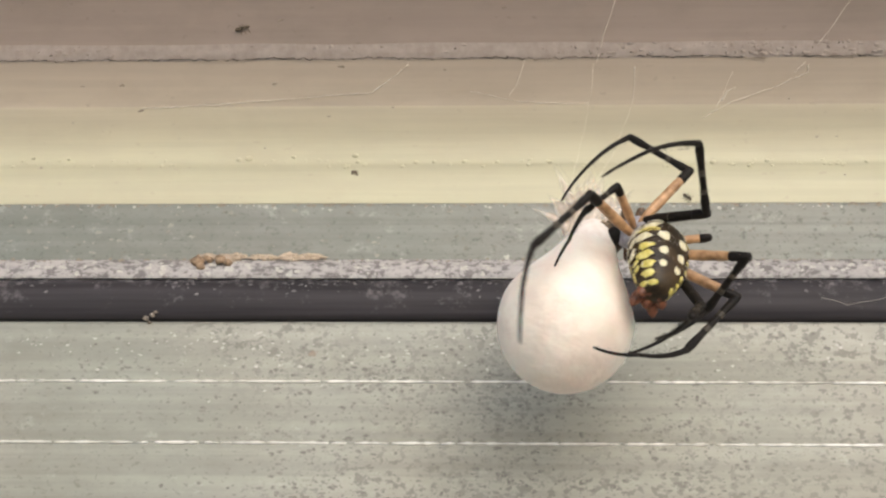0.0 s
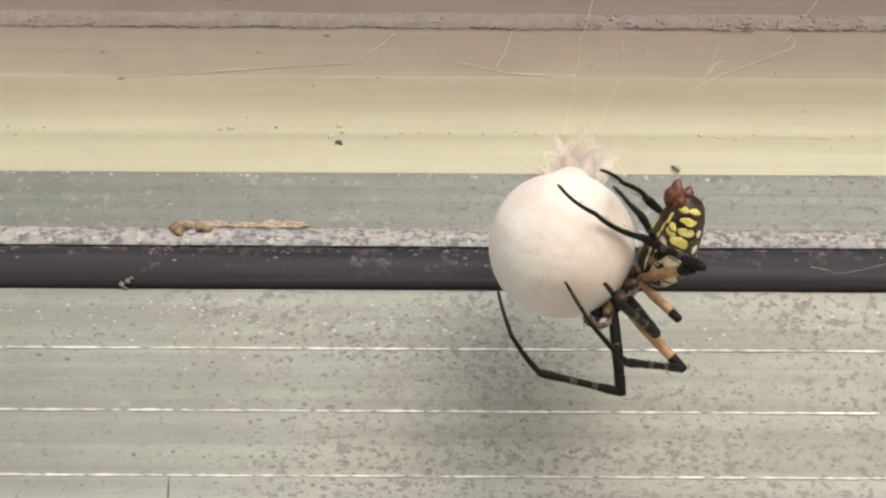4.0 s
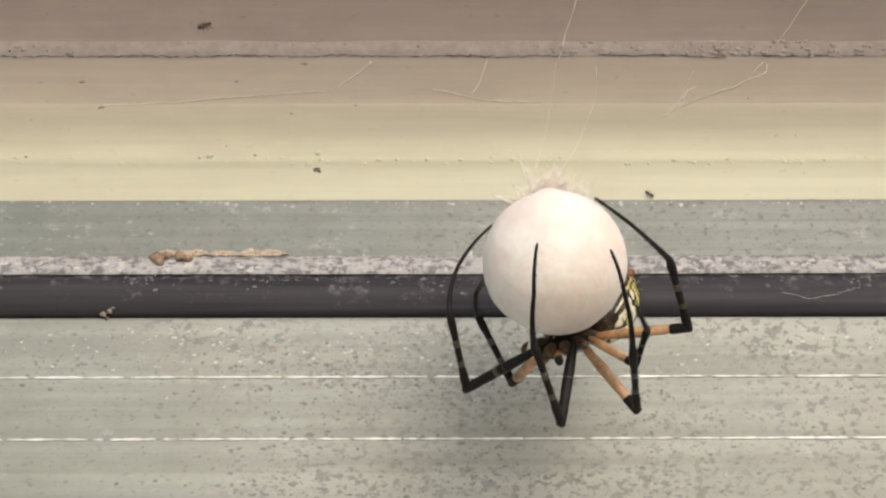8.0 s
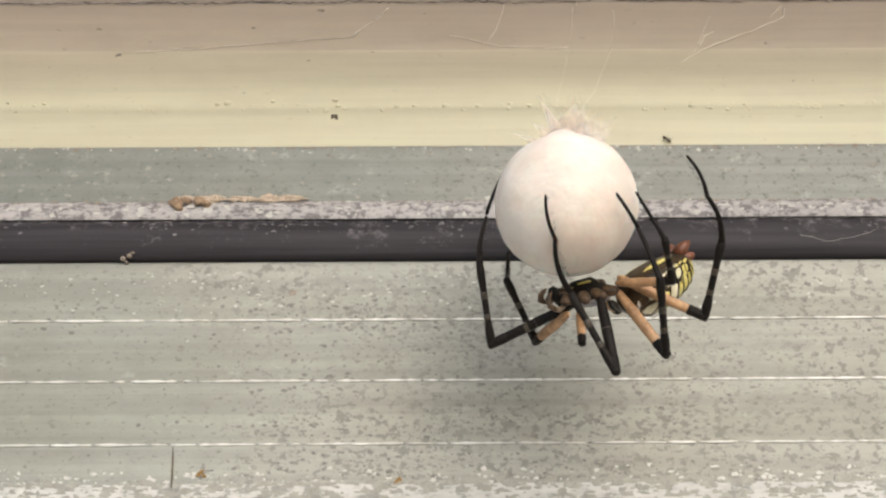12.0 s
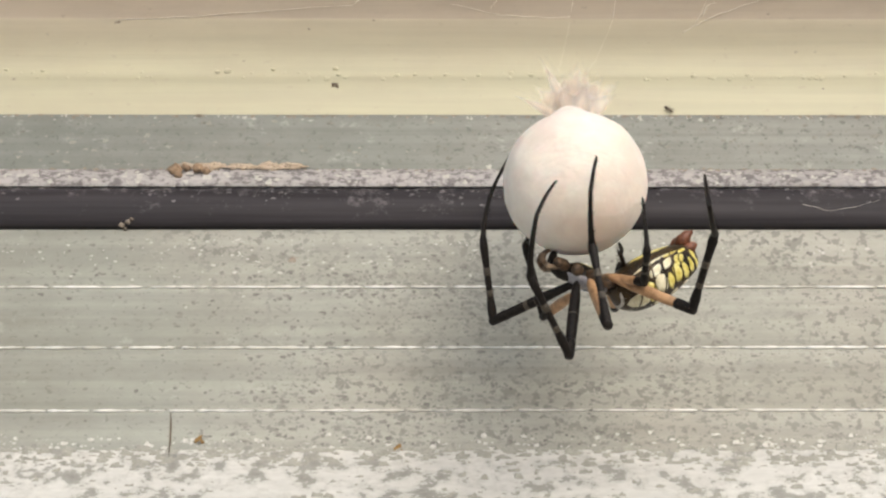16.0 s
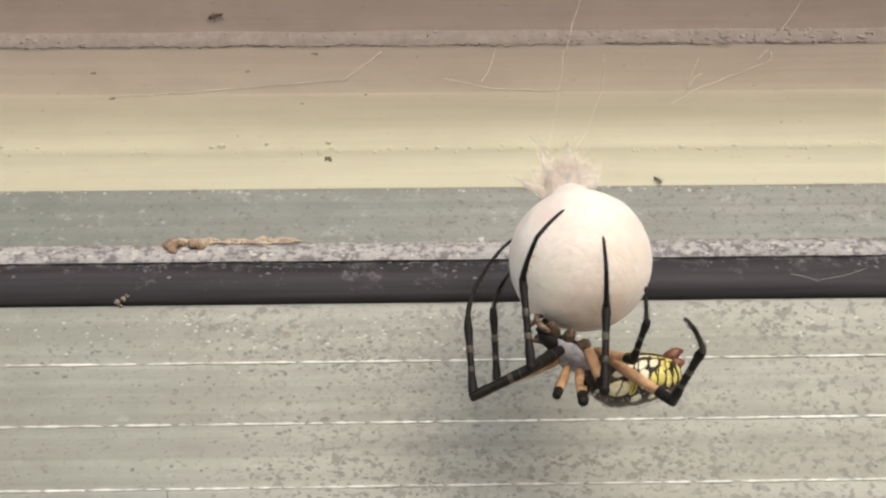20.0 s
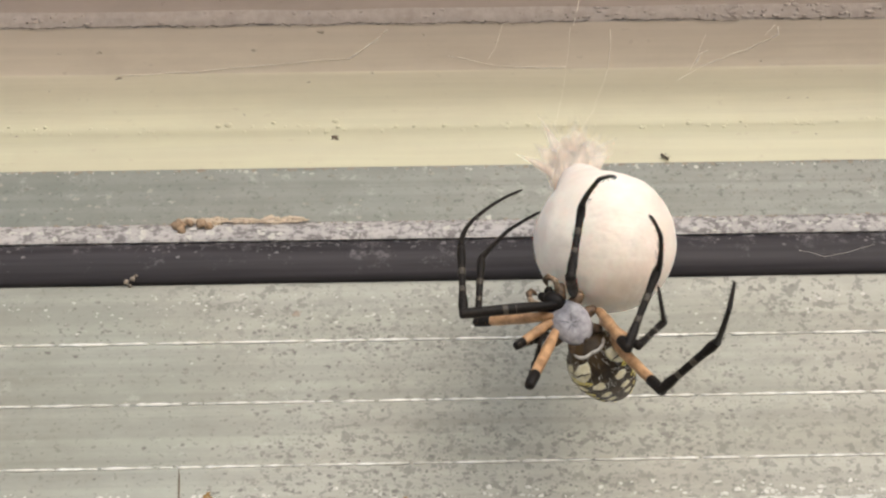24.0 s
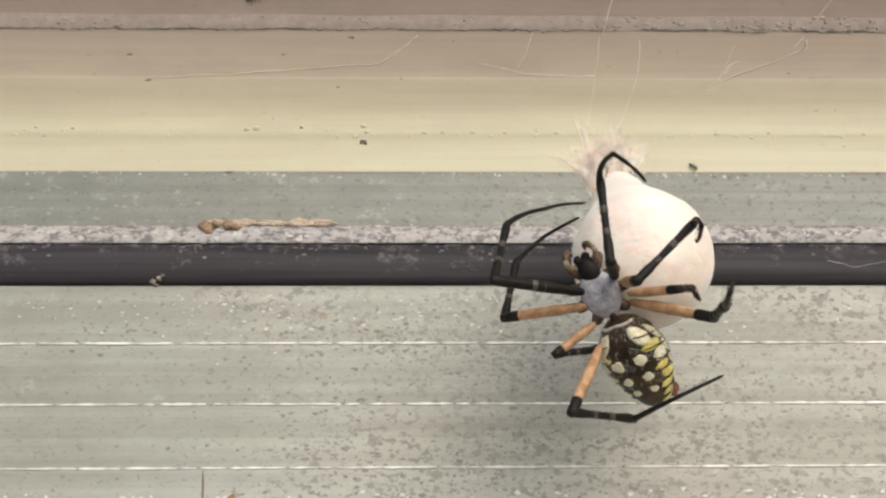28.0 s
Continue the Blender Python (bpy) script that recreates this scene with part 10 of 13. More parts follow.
    walk(limbs["R2"][0], [
        (0, at(0.19, 4.20, -1.64, 0.0, 18.6, 148.8)), (0.25, at(0.49, 2.90, -2.60, -2.4, 31.6, 143.1)), (0.5, at(0.78, 1.60, -3.56, -7.1, 44.3, 135.5)),
        (0.667, at(0.41, -0.37, -2.27, 19.3, 50.5, 170.8)), (0.833, at(0.03, -2.34, -0.99, 46.2, 45.0, -153.4)), (1, at(-0.35, -4.31, 0.30, 62.3, 31.0, -127.6)),
        (1.25, at(-0.27, -3.63, 2.04, 61.7, 20.2, -129.0)), (1.5, at(-0.19, -2.95, 3.79, 61.4, 9.3, -130.2)), (1.625, at(0.41, -3.53, 3.45, 61.6, -13.3, -136.1)),
        (1.75, at(1.02, -4.11, 3.12, 64.7, -35.7, -143.2)), (1.875, at(1.62, -4.69, 2.79, 74.3, -57.4, -156.2)), (2, at(2.23, -5.27, 2.46, 113.9, -74.4, 161.2)),
        (2.25, at(3.34, -3.78, 2.27, 106.2, -72.2, 169.2)), (2.5, at(4.45, -2.28, 2.08, 100.2, -69.8, 175.5)), (2.75, at(4.85, -1.20, 1.77, 18.5, -86.6, -102.2)),
        (3, at(5.26, -0.13, 1.46, -59.9, -69.6, -23.1)), (3.25, at(5.35, -0.03, 1.27, -49.3, -69.1, -34.4)), (3.5, at(5.44, 0.08, 1.08, -39.6, -67.8, -44.9)),
        (4, at(5.18, -0.46, 1.04, -32.1, -76.4, -52.7)), (4.5, at(4.93, -0.99, 1.01, -2.9, -84.0, -82.3)), (5, at(4.67, -1.52, 0.97, 86.0, -83.3, -171.5)),
        (5.5, at(4.42, -2.05, 0.93, 110.2, -75.5, 163.9)), (6, at(3.94, -0.30, 1.48, 43.4, -71.7, -127.1)), (6.5, at(2.50, -0.53, 1.62, 55.6, -69.2, -140.1)),
        (6.75, at(2.22, -0.50, 1.58, 40.4, -62.5, -123.4)), (7, at(1.95, -0.47, 1.53, 31.7, -54.5, -113.3)), (7.5, at(1.86, -0.64, 1.33, 27.9, -46.7, -108.4)),
        (8, at(1.78, -0.81, 1.12, 25.4, -38.6, -104.7)), (9, at(1.36, -0.59, 0.45, 27.4, -39.5, -107.8)), (10, at(1.43, -0.90, 1.44, 26.0, -24.8, -105.3)),
        (11, at(-0.21, -0.85, 0.21, 29.6, -41.3, -111.8)), (11.2, at(-0.43, -0.92, 0.21, 25.5, -38.5, -105.4)), (11.4, at(-0.65, -0.99, 0.20, 22.0, -35.4, -99.6)),
        (11.925, at(-0.14, -1.90, -0.36, 23.6, -36.6, -102.4)), (12.45, at(0.36, -2.82, -0.92, 25.4, -37.6, -105.3)), (12.975, at(0.87, -3.74, -1.48, 27.2, -38.6, -108.2)),
        (13.5, at(1.37, -4.66, -2.04, 29.1, -39.5, -111.3)), (14, at(0.35, -2.59, -0.66, 24.5, -31.4, -103.3)), (15, at(1.48, -2.08, -0.99, 34.1, -24.3, -123.8)),
        (15.25, at(1.88, -2.68, -0.62, 32.2, -25.7, -119.1)), (15.5, at(2.28, -3.28, -0.25, 30.0, -26.9, -114.3)), (15.75, at(2.68, -3.88, 0.12, 27.8, -28.0, -109.4)),
        (16, at(3.08, -4.47, 0.49, 25.4, -28.8, -104.4)), (16.5, at(2.72, -2.38, -0.22, 27.7, -34.5, -108.8)), (17, at(2.35, -0.29, -0.93, 30.8, -40.0, -113.8)),
        (18, at(2.08, -0.45, -1.17, 31.5, -39.9, -115.1)), (19, at(2.37, -0.70, -1.61, 35.2, -40.3, -120.8)), (20, at(2.70, -1.48, -2.05, 36.8, -50.4, -123.0)),
        (20.5, at(2.12, -1.99, -1.63, 41.7, -58.6, -129.0)), (21, at(2.09, -2.17, -1.43, 47.8, -62.2, -136.0)), (21.5, at(2.06, -2.34, -1.24, 55.6, -65.3, -144.6)),
        (22, at(2.04, -2.52, -1.05, 65.5, -67.8, -155.4)), (22.5, at(2.01, -2.69, -0.85, 77.4, -69.4, -168.2)), (23, at(1.43, -2.34, -1.18, 58.3, -62.5, -147.4)),
        (24, at(2.04, -3.67, -0.37, 93.3, -56.3, 172.5)), (25, at(3.88, -3.56, 0.10, 91.9, -70.1, 174.0)), (26, at(3.80, -5.01, -0.46, 78.0, -76.1, -171.6)),
        (27, at(4.54, -4.11, -0.52, 18.5, -84.1, -111.4)), (28, at(3.04, -3.26, -0.43, -27.2, -82.0, -65.4)),
    ])
    walk(limbs["R2"][1], [
        (0, at(-8.57, 9.52, -5.08, 0.0, -43.5, 56.7)), (0.25, at(-6.87, 8.44, -8.26, 3.6, -28.5, 50.6)), (0.5, at(-4.74, 7.03, -11.10, 5.2, -13.4, 46.1)),
        (0.667, at(-6.38, 0.73, -10.61, 6.6, 4.3, 29.5)), (0.833, at(-6.81, -5.76, -8.63, 2.6, 21.7, 12.2)), (1, at(-6.01, -11.64, -5.27, -8.2, 36.7, -9.7)),
        (1.25, at(-6.66, -11.51, -1.69, -15.9, 22.0, -25.2)), (1.5, at(-7.08, -11.09, 2.03, -19.0, 6.1, -37.6)), (1.625, at(-7.17, -10.83, 5.94, -19.6, 7.6, -42.6)),
        (1.75, at(-6.01, -9.36, 9.44, -20.3, 9.0, -47.6)), (1.875, at(-3.71, -7.04, 11.90, -21.2, 10.3, -52.7)), (2, at(-0.53, -4.33, 12.87, -22.1, 11.6, -57.8)),
        (2.25, at(0.09, -3.16, 12.57, -20.7, 8.9, -50.0)), (2.5, at(0.73, -1.99, 12.22, -19.7, 6.0, -42.3)), (2.75, at(4.72, -1.84, 12.56, -20.4, 28.0, -44.4)),
        (3, at(8.73, -1.61, 11.59, -22.6, 49.9, -47.8)), (3.25, at(8.53, -2.21, 11.37, -21.7, 51.1, -46.7)), (3.5, at(8.33, -2.80, 11.10, -20.8, 52.3, -45.6)),
        (4, at(6.72, -2.48, 11.55, -22.2, 49.7, -47.4)), (4.5, at(5.08, -2.11, 11.76, -23.4, 47.1, -49.0)), (5, at(3.43, -1.71, 11.71, -24.5, 44.5, -50.4)),
        (5.5, at(1.81, -1.30, 11.40, -25.4, 41.8, -51.8)), (6, at(1.89, -3.01, 11.74, -22.6, 50.2, -47.9)), (6.5, at(-0.45, -3.00, 11.73, -32.1, 49.6, -60.3)),
        (6.75, at(-0.53, -4.67, 11.16, -20.1, 64.7, -46.2)), (7, at(-0.54, -6.23, 10.34, 17.9, 75.7, -6.1)), (7.5, at(-0.48, -7.68, 9.19, -23.3, 78.2, -48.4)),
        (8, at(-0.36, -8.98, 7.87, -59.1, 73.9, -85.1)), (9, at(-1.19, -8.54, 7.32, -43.5, 80.5, -69.2)), (10, at(-1.17, -10.36, 5.98, 100.1, 79.8, 74.9)),
        (11, at(-3.23, -8.40, 7.34, -41.6, 81.3, -67.3)), (11.2, at(-2.68, -9.07, 6.94, -34.9, 77.8, -60.4)), (11.4, at(-2.11, -9.67, 6.48, -31.2, 74.2, -56.7)),
        (11.925, at(-2.00, -10.39, 6.09, -32.9, 76.0, -58.4)), (12.45, at(-1.89, -11.08, 5.68, -35.0, 77.7, -60.5)), (12.975, at(-1.77, -11.77, 5.27, -37.8, 79.4, -63.4)),
        (13.5, at(-1.65, -12.43, 4.84, -41.6, 81.0, -67.3)), (14, at(-1.77, -11.57, 4.97, -44.8, 78.7, -70.5)), (15, at(-3.99, -10.27, 3.47, -7.3, 57.0, -30.9)),
        (15.25, at(-2.85, -11.19, 4.08, 8.3, 60.7, -12.8)), (15.5, at(-1.68, -12.06, 4.65, 26.6, 61.6, 8.1)), (15.75, at(-0.49, -12.88, 5.20, 44.0, 59.3, 28.0)),
        (16, at(0.72, -13.64, 5.71, 57.5, 54.4, 44.2)), (16.5, at(-0.16, -10.82, 5.91, 41.7, 54.9, 24.9)), (17, at(-1.00, -7.87, 6.02, 26.8, 52.5, 6.4)),
        (18, at(-1.43, -7.96, 5.77, 25.4, 58.8, 4.7)), (19, at(-1.85, -7.79, 5.38, 25.8, 54.4, 5.2)), (20, at(-1.05, -7.27, 6.28, 12.4, 63.3, -10.4)),
        (20.5, at(-1.42, -6.37, 7.60, -9.7, 52.0, -36.4)), (21, at(-1.53, -5.67, 8.13, -14.7, 45.6, -43.0)), (21.5, at(-1.62, -4.96, 8.58, -18.2, 38.9, -48.2)),
        (22, at(-1.68, -4.22, 8.96, -20.8, 32.1, -52.5)), (22.5, at(-1.70, -3.47, 9.27, -22.5, 25.1, -56.2)), (23, at(-2.77, -5.03, 8.41, -22.9, 36.7, -57.0)),
        (24, at(-3.90, -2.88, 8.62, -25.6, 19.9, -62.7)), (25, at(0.22, -3.17, 10.27, -24.3, 17.6, -58.5)), (26, at(1.22, -5.39, 10.03, -26.0, 27.5, -62.8)),
        (27, at(4.13, -5.14, 10.24, -30.3, 24.7, -72.8)), (28, at(3.67, -4.63, 10.28, -32.0, 31.7, -76.2)),
    ])
    walk(limbs["R2"][2], [
        (0, at(-4.13, 16.28, 2.60, -60.0, -60.1, 4.0)), (0.25, at(-0.66, 16.02, -2.92, -97.5, -50.7, 17.0)), (0.5, at(2.79, 14.85, -8.51, -117.9, -40.4, 25.4)),
        (0.58, at(3.05, 10.53, -9.98, 178.0, -26.5, 35.6)), (0.667, at(3.30, 6.22, -11.45, 122.3, -12.2, 27.4)), (0.75, at(3.32, 1.32, -12.10, 169.1, 1.1, 21.4)),
        (0.833, at(3.33, -3.58, -12.75, -144.0, 14.4, 27.1)), (1, at(2.81, -13.14, -11.95, -174.3, 41.8, 28.0)), (1.25, at(2.71, -15.91, -5.87, 156.1, 42.9, 13.2)),
        (1.5, at(1.71, -17.87, 0.85, 120.6, 41.9, -1.7)), (1.625, at(0.98, -18.32, 4.47, 105.7, 45.4, -10.3)), (1.75, at(1.42, -17.51, 7.70, 90.0, 48.1, -19.8)),
        (1.875, at(2.95, -15.78, 9.91, 73.6, 50.0, -30.3)), (2, at(5.30, -13.59, 10.64, 56.8, 50.9, -41.4)), (2.25, at(7.19, -11.60, 10.85, 39.6, 56.4, -45.7)),
        (2.5, at(8.94, -9.45, 11.06, 20.7, 61.8, -51.4)), (2.75, at(11.76, -8.74, 7.33, -12.7, 67.7, -73.8)), (3, at(13.56, -6.94, 3.06, -55.8, 69.1, -104.1)),
        (3.25, at(13.34, -7.31, 2.68, -50.7, 69.9, -110.3)), (3.5, at(13.10, -7.67, 2.26, -50.0, 70.5, -116.9)), (4, at(11.61, -7.78, 3.04, -31.6, 71.5, -99.1)),
        (4.5, at(10.06, -7.84, 3.58, -14.5, 70.8, -81.0)), (5, at(8.50, -7.85, 3.89, -2.0, 68.5, -65.5)), (5.5, at(6.96, -7.84, 3.95, 4.4, 65.0, -53.4)),
        (6, at(6.67, -8.30, 3.16, 12.5, 64.8, -58.6)), (6.5, at(3.13, -9.28, 3.22, 38.2, 71.3, -21.6)), (6.75, at(2.77, -8.11, 1.07, 29.1, 64.0, -34.6)),
        (6.83, at(2.58, -7.58, 0.55, 87.7, 60.4, -30.8)), (6.92, at(2.39, -7.06, 0.04, 139.5, 56.8, -34.7)), (7, at(2.20, -6.53, -0.48, -171.4, 56.1, -42.0)),
        (7.5, at(1.05, -9.39, -1.73, -173.2, 77.1, -39.6)), (8, at(-0.10, -12.06, -2.85, -7.2, 81.9, 131.1)), (9, at(-0.54, -10.25, -3.69, -160.8, 79.6, -48.2)),
        (10, at(-0.65, -8.45, -5.00, -133.0, 66.0, -19.6)), (11, at(-2.58, -9.95, -3.69, -154.0, 68.5, -17.6)), (11.2, at(-1.52, -11.12, -3.97, -65.1, 70.1, 60.8)),
        (11.4, at(-0.45, -12.21, -4.27, -30.2, 49.7, 94.6)), (11.925, at(-0.58, -12.69, -4.74, -33.8, 47.0, 92.2)), (12.45, at(-0.72, -13.16, -5.22, -37.5, 44.4, 90.1)),
        (12.975, at(-0.85, -13.61, -5.70, -41.1, 41.7, 88.1)), (13.5, at(-0.98, -14.04, -6.19, -44.7, 38.9, 86.3)), (14, at(-1.04, -13.63, -5.98, -40.3, 29.7, 89.1)),
        (15, at(1.23, -13.39, -5.89, -51.3, 27.9, 88.1)), (15.25, at(2.47, -12.40, -5.66, -63.9, 51.1, 69.5)), (15.5, at(3.58, -11.32, -5.16, -135.7, 66.5, 24.4)),
        (15.62, at(4.06, -10.76, -4.78, 125.2, 73.0, -18.0)), (15.75, at(4.55, -10.20, -4.40, 50.7, 58.8, -34.7)), (16, at(5.38, -9.12, -3.36, 21.4, 37.3, -60.1)),
        (16.5, at(5.66, -8.12, -3.23, 25.1, 22.0, -61.4)), (17, at(5.76, -7.11, -2.84, 29.8, 6.7, -62.4)), (18, at(4.34, -7.48, -3.77, 22.7, -0.1, -69.0)),
        (19, at(4.62, -7.19, -3.69, 35.0, 0.5, -60.6)), (20, at(3.89, -8.17, -3.69, 25.5, -8.8, -63.9)), (20.5, at(4.11, -10.44, -1.19, 24.5, -25.0, -63.9)),
        (21, at(4.18, -11.00, 0.16, 22.6, -34.5, -66.6)), (21.5, at(4.17, -11.43, 1.57, 21.1, -44.0, -70.0)), (22, at(4.08, -11.73, 3.04, 20.6, -53.3, -74.7)),
        (22.5, at(3.91, -11.87, 4.54, 22.0, -62.4, -81.9)), (23, at(2.11, -12.54, 1.75, 20.1, -52.1, -76.9)), (24, at(0.91, -12.20, 4.83, 11.0, -68.5, -41.6)),
        (25, at(5.77, -12.24, 6.89, 15.0, -87.7, -74.7)), (26, at(5.75, -14.20, 4.89, 5.0, -80.1, -39.9)), (27, at(7.14, -14.83, 5.57, -89.7, -85.4, 30.7)),
        (27.33, at(6.74, -14.50, 5.19, -113.4, -86.5, 7.2)), (27.67, at(6.34, -14.17, 4.80, -137.3, -88.2, -16.3)), (28, at(5.94, -13.85, 4.41, 22.5, -89.8, 136.8)),
    ])
    walk(limbs["R2"][3], [
        (0, at(-0.36, 16.55, 9.16, -51.0, -58.8, -20.1)), (0.25, at(3.93, 17.41, 2.93, -86.4, -53.8, -4.0)), (0.5, at(7.99, 17.33, -3.61, -108.3, -47.1, 8.1)),
        (0.58, at(8.93, 13.47, -6.73, 171.8, -49.6, 45.1)), (0.667, at(9.87, 9.62, -9.85, 111.4, -27.4, 58.5)), (0.75, at(9.86, 4.69, -12.24, 167.6, -27.5, 28.9)),
        (0.833, at(9.86, -0.24, -14.63, -145.0, -6.9, 12.0)), (1, at(7.78, -10.49, -17.00, -173.1, -51.8, 18.8)), (1.25, at(8.11, -14.65, -11.02, 159.6, -31.9, 41.0)),
        (1.5, at(7.34, -18.04, -4.21, 139.5, -9.5, 54.8)), (1.625, at(6.21, -19.26, -0.92, 137.5, -0.2, 58.3)), (1.75, at(6.17, -19.22, 2.06, 137.5, 9.2, 61.8)),
        (1.875, at(7.15, -18.23, 4.11, 139.5, 18.5, 65.5)), (2, at(8.88, -16.74, 4.77, 143.4, 27.8, 69.7)), (2.25, at(10.11, -14.60, 4.54, 150.5, 44.3, 78.2)),
        (2.5, at(11.17, -12.25, 4.39, 160.7, 59.6, 93.4)), (2.75, at(12.56, -11.50, 0.33, -169.6, 62.5, 127.2)), (3, at(12.90, -9.56, -4.01, -147.1, 57.1, 158.4)),
        (3.25, at(12.44, -9.75, -4.42, -157.9, 44.9, 134.6)), (3.5, at(11.96, -9.93, -4.87, -162.9, 29.6, 120.1)), (4, at(11.23, -10.16, -4.14, -167.2, 41.2, 119.7)),
        (4.5, at(10.45, -10.30, -3.56, -172.1, 52.9, 119.0)), (5, at(9.65, -10.37, -3.15, -178.3, 64.5, 117.9)), (5.5, at(8.86, -10.40, -2.91, 172.3, 76.2, 115.1)),
        (6, at(8.35, -11.06, -3.69, 163.8, 70.7, 94.7)), (6.5, at(5.39, -10.17, -3.94, 120.8, 76.7, 63.2)), (6.75, at(5.50, -9.99, -5.73, 38.7, 68.7, -24.6)),
        (6.83, at(5.45, -9.78, -6.08, 99.8, 57.9, -16.7)), (6.92, at(5.39, -9.56, -6.42, 145.1, 48.6, -27.6)), (7, at(5.34, -9.35, -6.76, -173.0, 46.3, -44.1)),
        (7.5, at(2.35, -10.47, -9.11, -176.1, 63.1, -42.3)), (8, at(-0.80, -11.25, -10.34, -173.8, 79.7, -35.2)), (9, at(0.37, -11.27, -11.13, -173.9, 56.3, -61.9)),
        (10, at(2.25, -9.48, -11.92, -152.3, 50.2, -42.0)), (11, at(0.07, -10.79, -10.73, -159.1, 57.5, -20.1)), (11.2, at(-0.27, -8.88, -11.09, -146.0, 56.5, -26.1)),
        (11.4, at(-0.84, -7.32, -10.04, -145.2, 55.2, -31.7)), (11.925, at(-0.78, -7.54, -10.28, -142.3, 51.6, -30.4)), (12.45, at(-0.73, -7.75, -10.51, -139.5, 48.0, -29.3)),
        (12.975, at(-0.67, -7.96, -10.73, -136.6, 44.4, -28.3)), (13.5, at(-0.60, -8.16, -10.94, -133.7, 40.8, -27.4)), (14, at(-0.93, -7.06, -9.73, -125.6, 46.2, -22.9)),
        (15, at(1.45, -6.71, -9.43, -124.5, 33.2, -23.0)), (15.25, at(4.14, -7.95, -11.55, -124.6, 46.7, -6.2)), (15.5, at(6.32, -10.07, -12.10, -142.1, 56.3, 19.8)),
        (15.62, at(7.05, -11.25, -11.49, 174.5, 53.2, 37.6)), (15.75, at(7.77, -12.43, -10.87, 130.7, 58.1, 54.5)), (16, at(8.38, -14.34, -7.95, 152.5, 51.0, 84.5)),
        (16.5, at(9.02, -14.28, -6.07, 139.4, 52.7, 74.3)), (17, at(9.24, -13.77, -3.72, 123.8, 53.6, 63.6)), (18, at(7.05, -14.55, -3.75, 122.1, 62.9, 56.2)),
        (19, at(8.34, -13.79, -3.75, 110.3, 52.3, 54.1)), (20, at(7.18, -14.89, -2.53, 107.4, 63.5, 49.6)), (20.5, at(7.13, -16.60, 2.01, 84.9, 67.9, 31.5)),
        (21, at(6.66, -16.72, 4.45, 71.6, 70.5, 17.3)), (21.5, at(6.03, -16.54, 6.83, 56.3, 71.8, -0.0)), (22, at(5.27, -16.08, 9.11, 41.2, 71.4, -18.2)),
        (22.5, at(4.41, -15.35, 11.25, 29.6, 69.5, -34.2)), (23, at(3.16, -17.07, 7.72, 45.1, 72.7, -17.1)), (24, at(2.99, -14.05, 11.87, 7.6, 58.0, -24.9)),
        (25, at(5.85, -12.53, 14.45, 1.2, 61.9, -58.6)), (26, at(6.75, -15.04, 12.34, 15.9, 82.7, -16.6)), (27, at(7.66, -14.52, 13.11, -87.3, 79.5, -148.8)),
        (27.33, at(7.08, -14.29, 12.74, -55.8, 74.2, -164.7)), (27.67, at(6.50, -14.06, 12.36, -27.5, 71.4, 175.9)), (28, at(5.92, -13.83, 11.98, 0.2, 71.7, 155.8)),
    ])
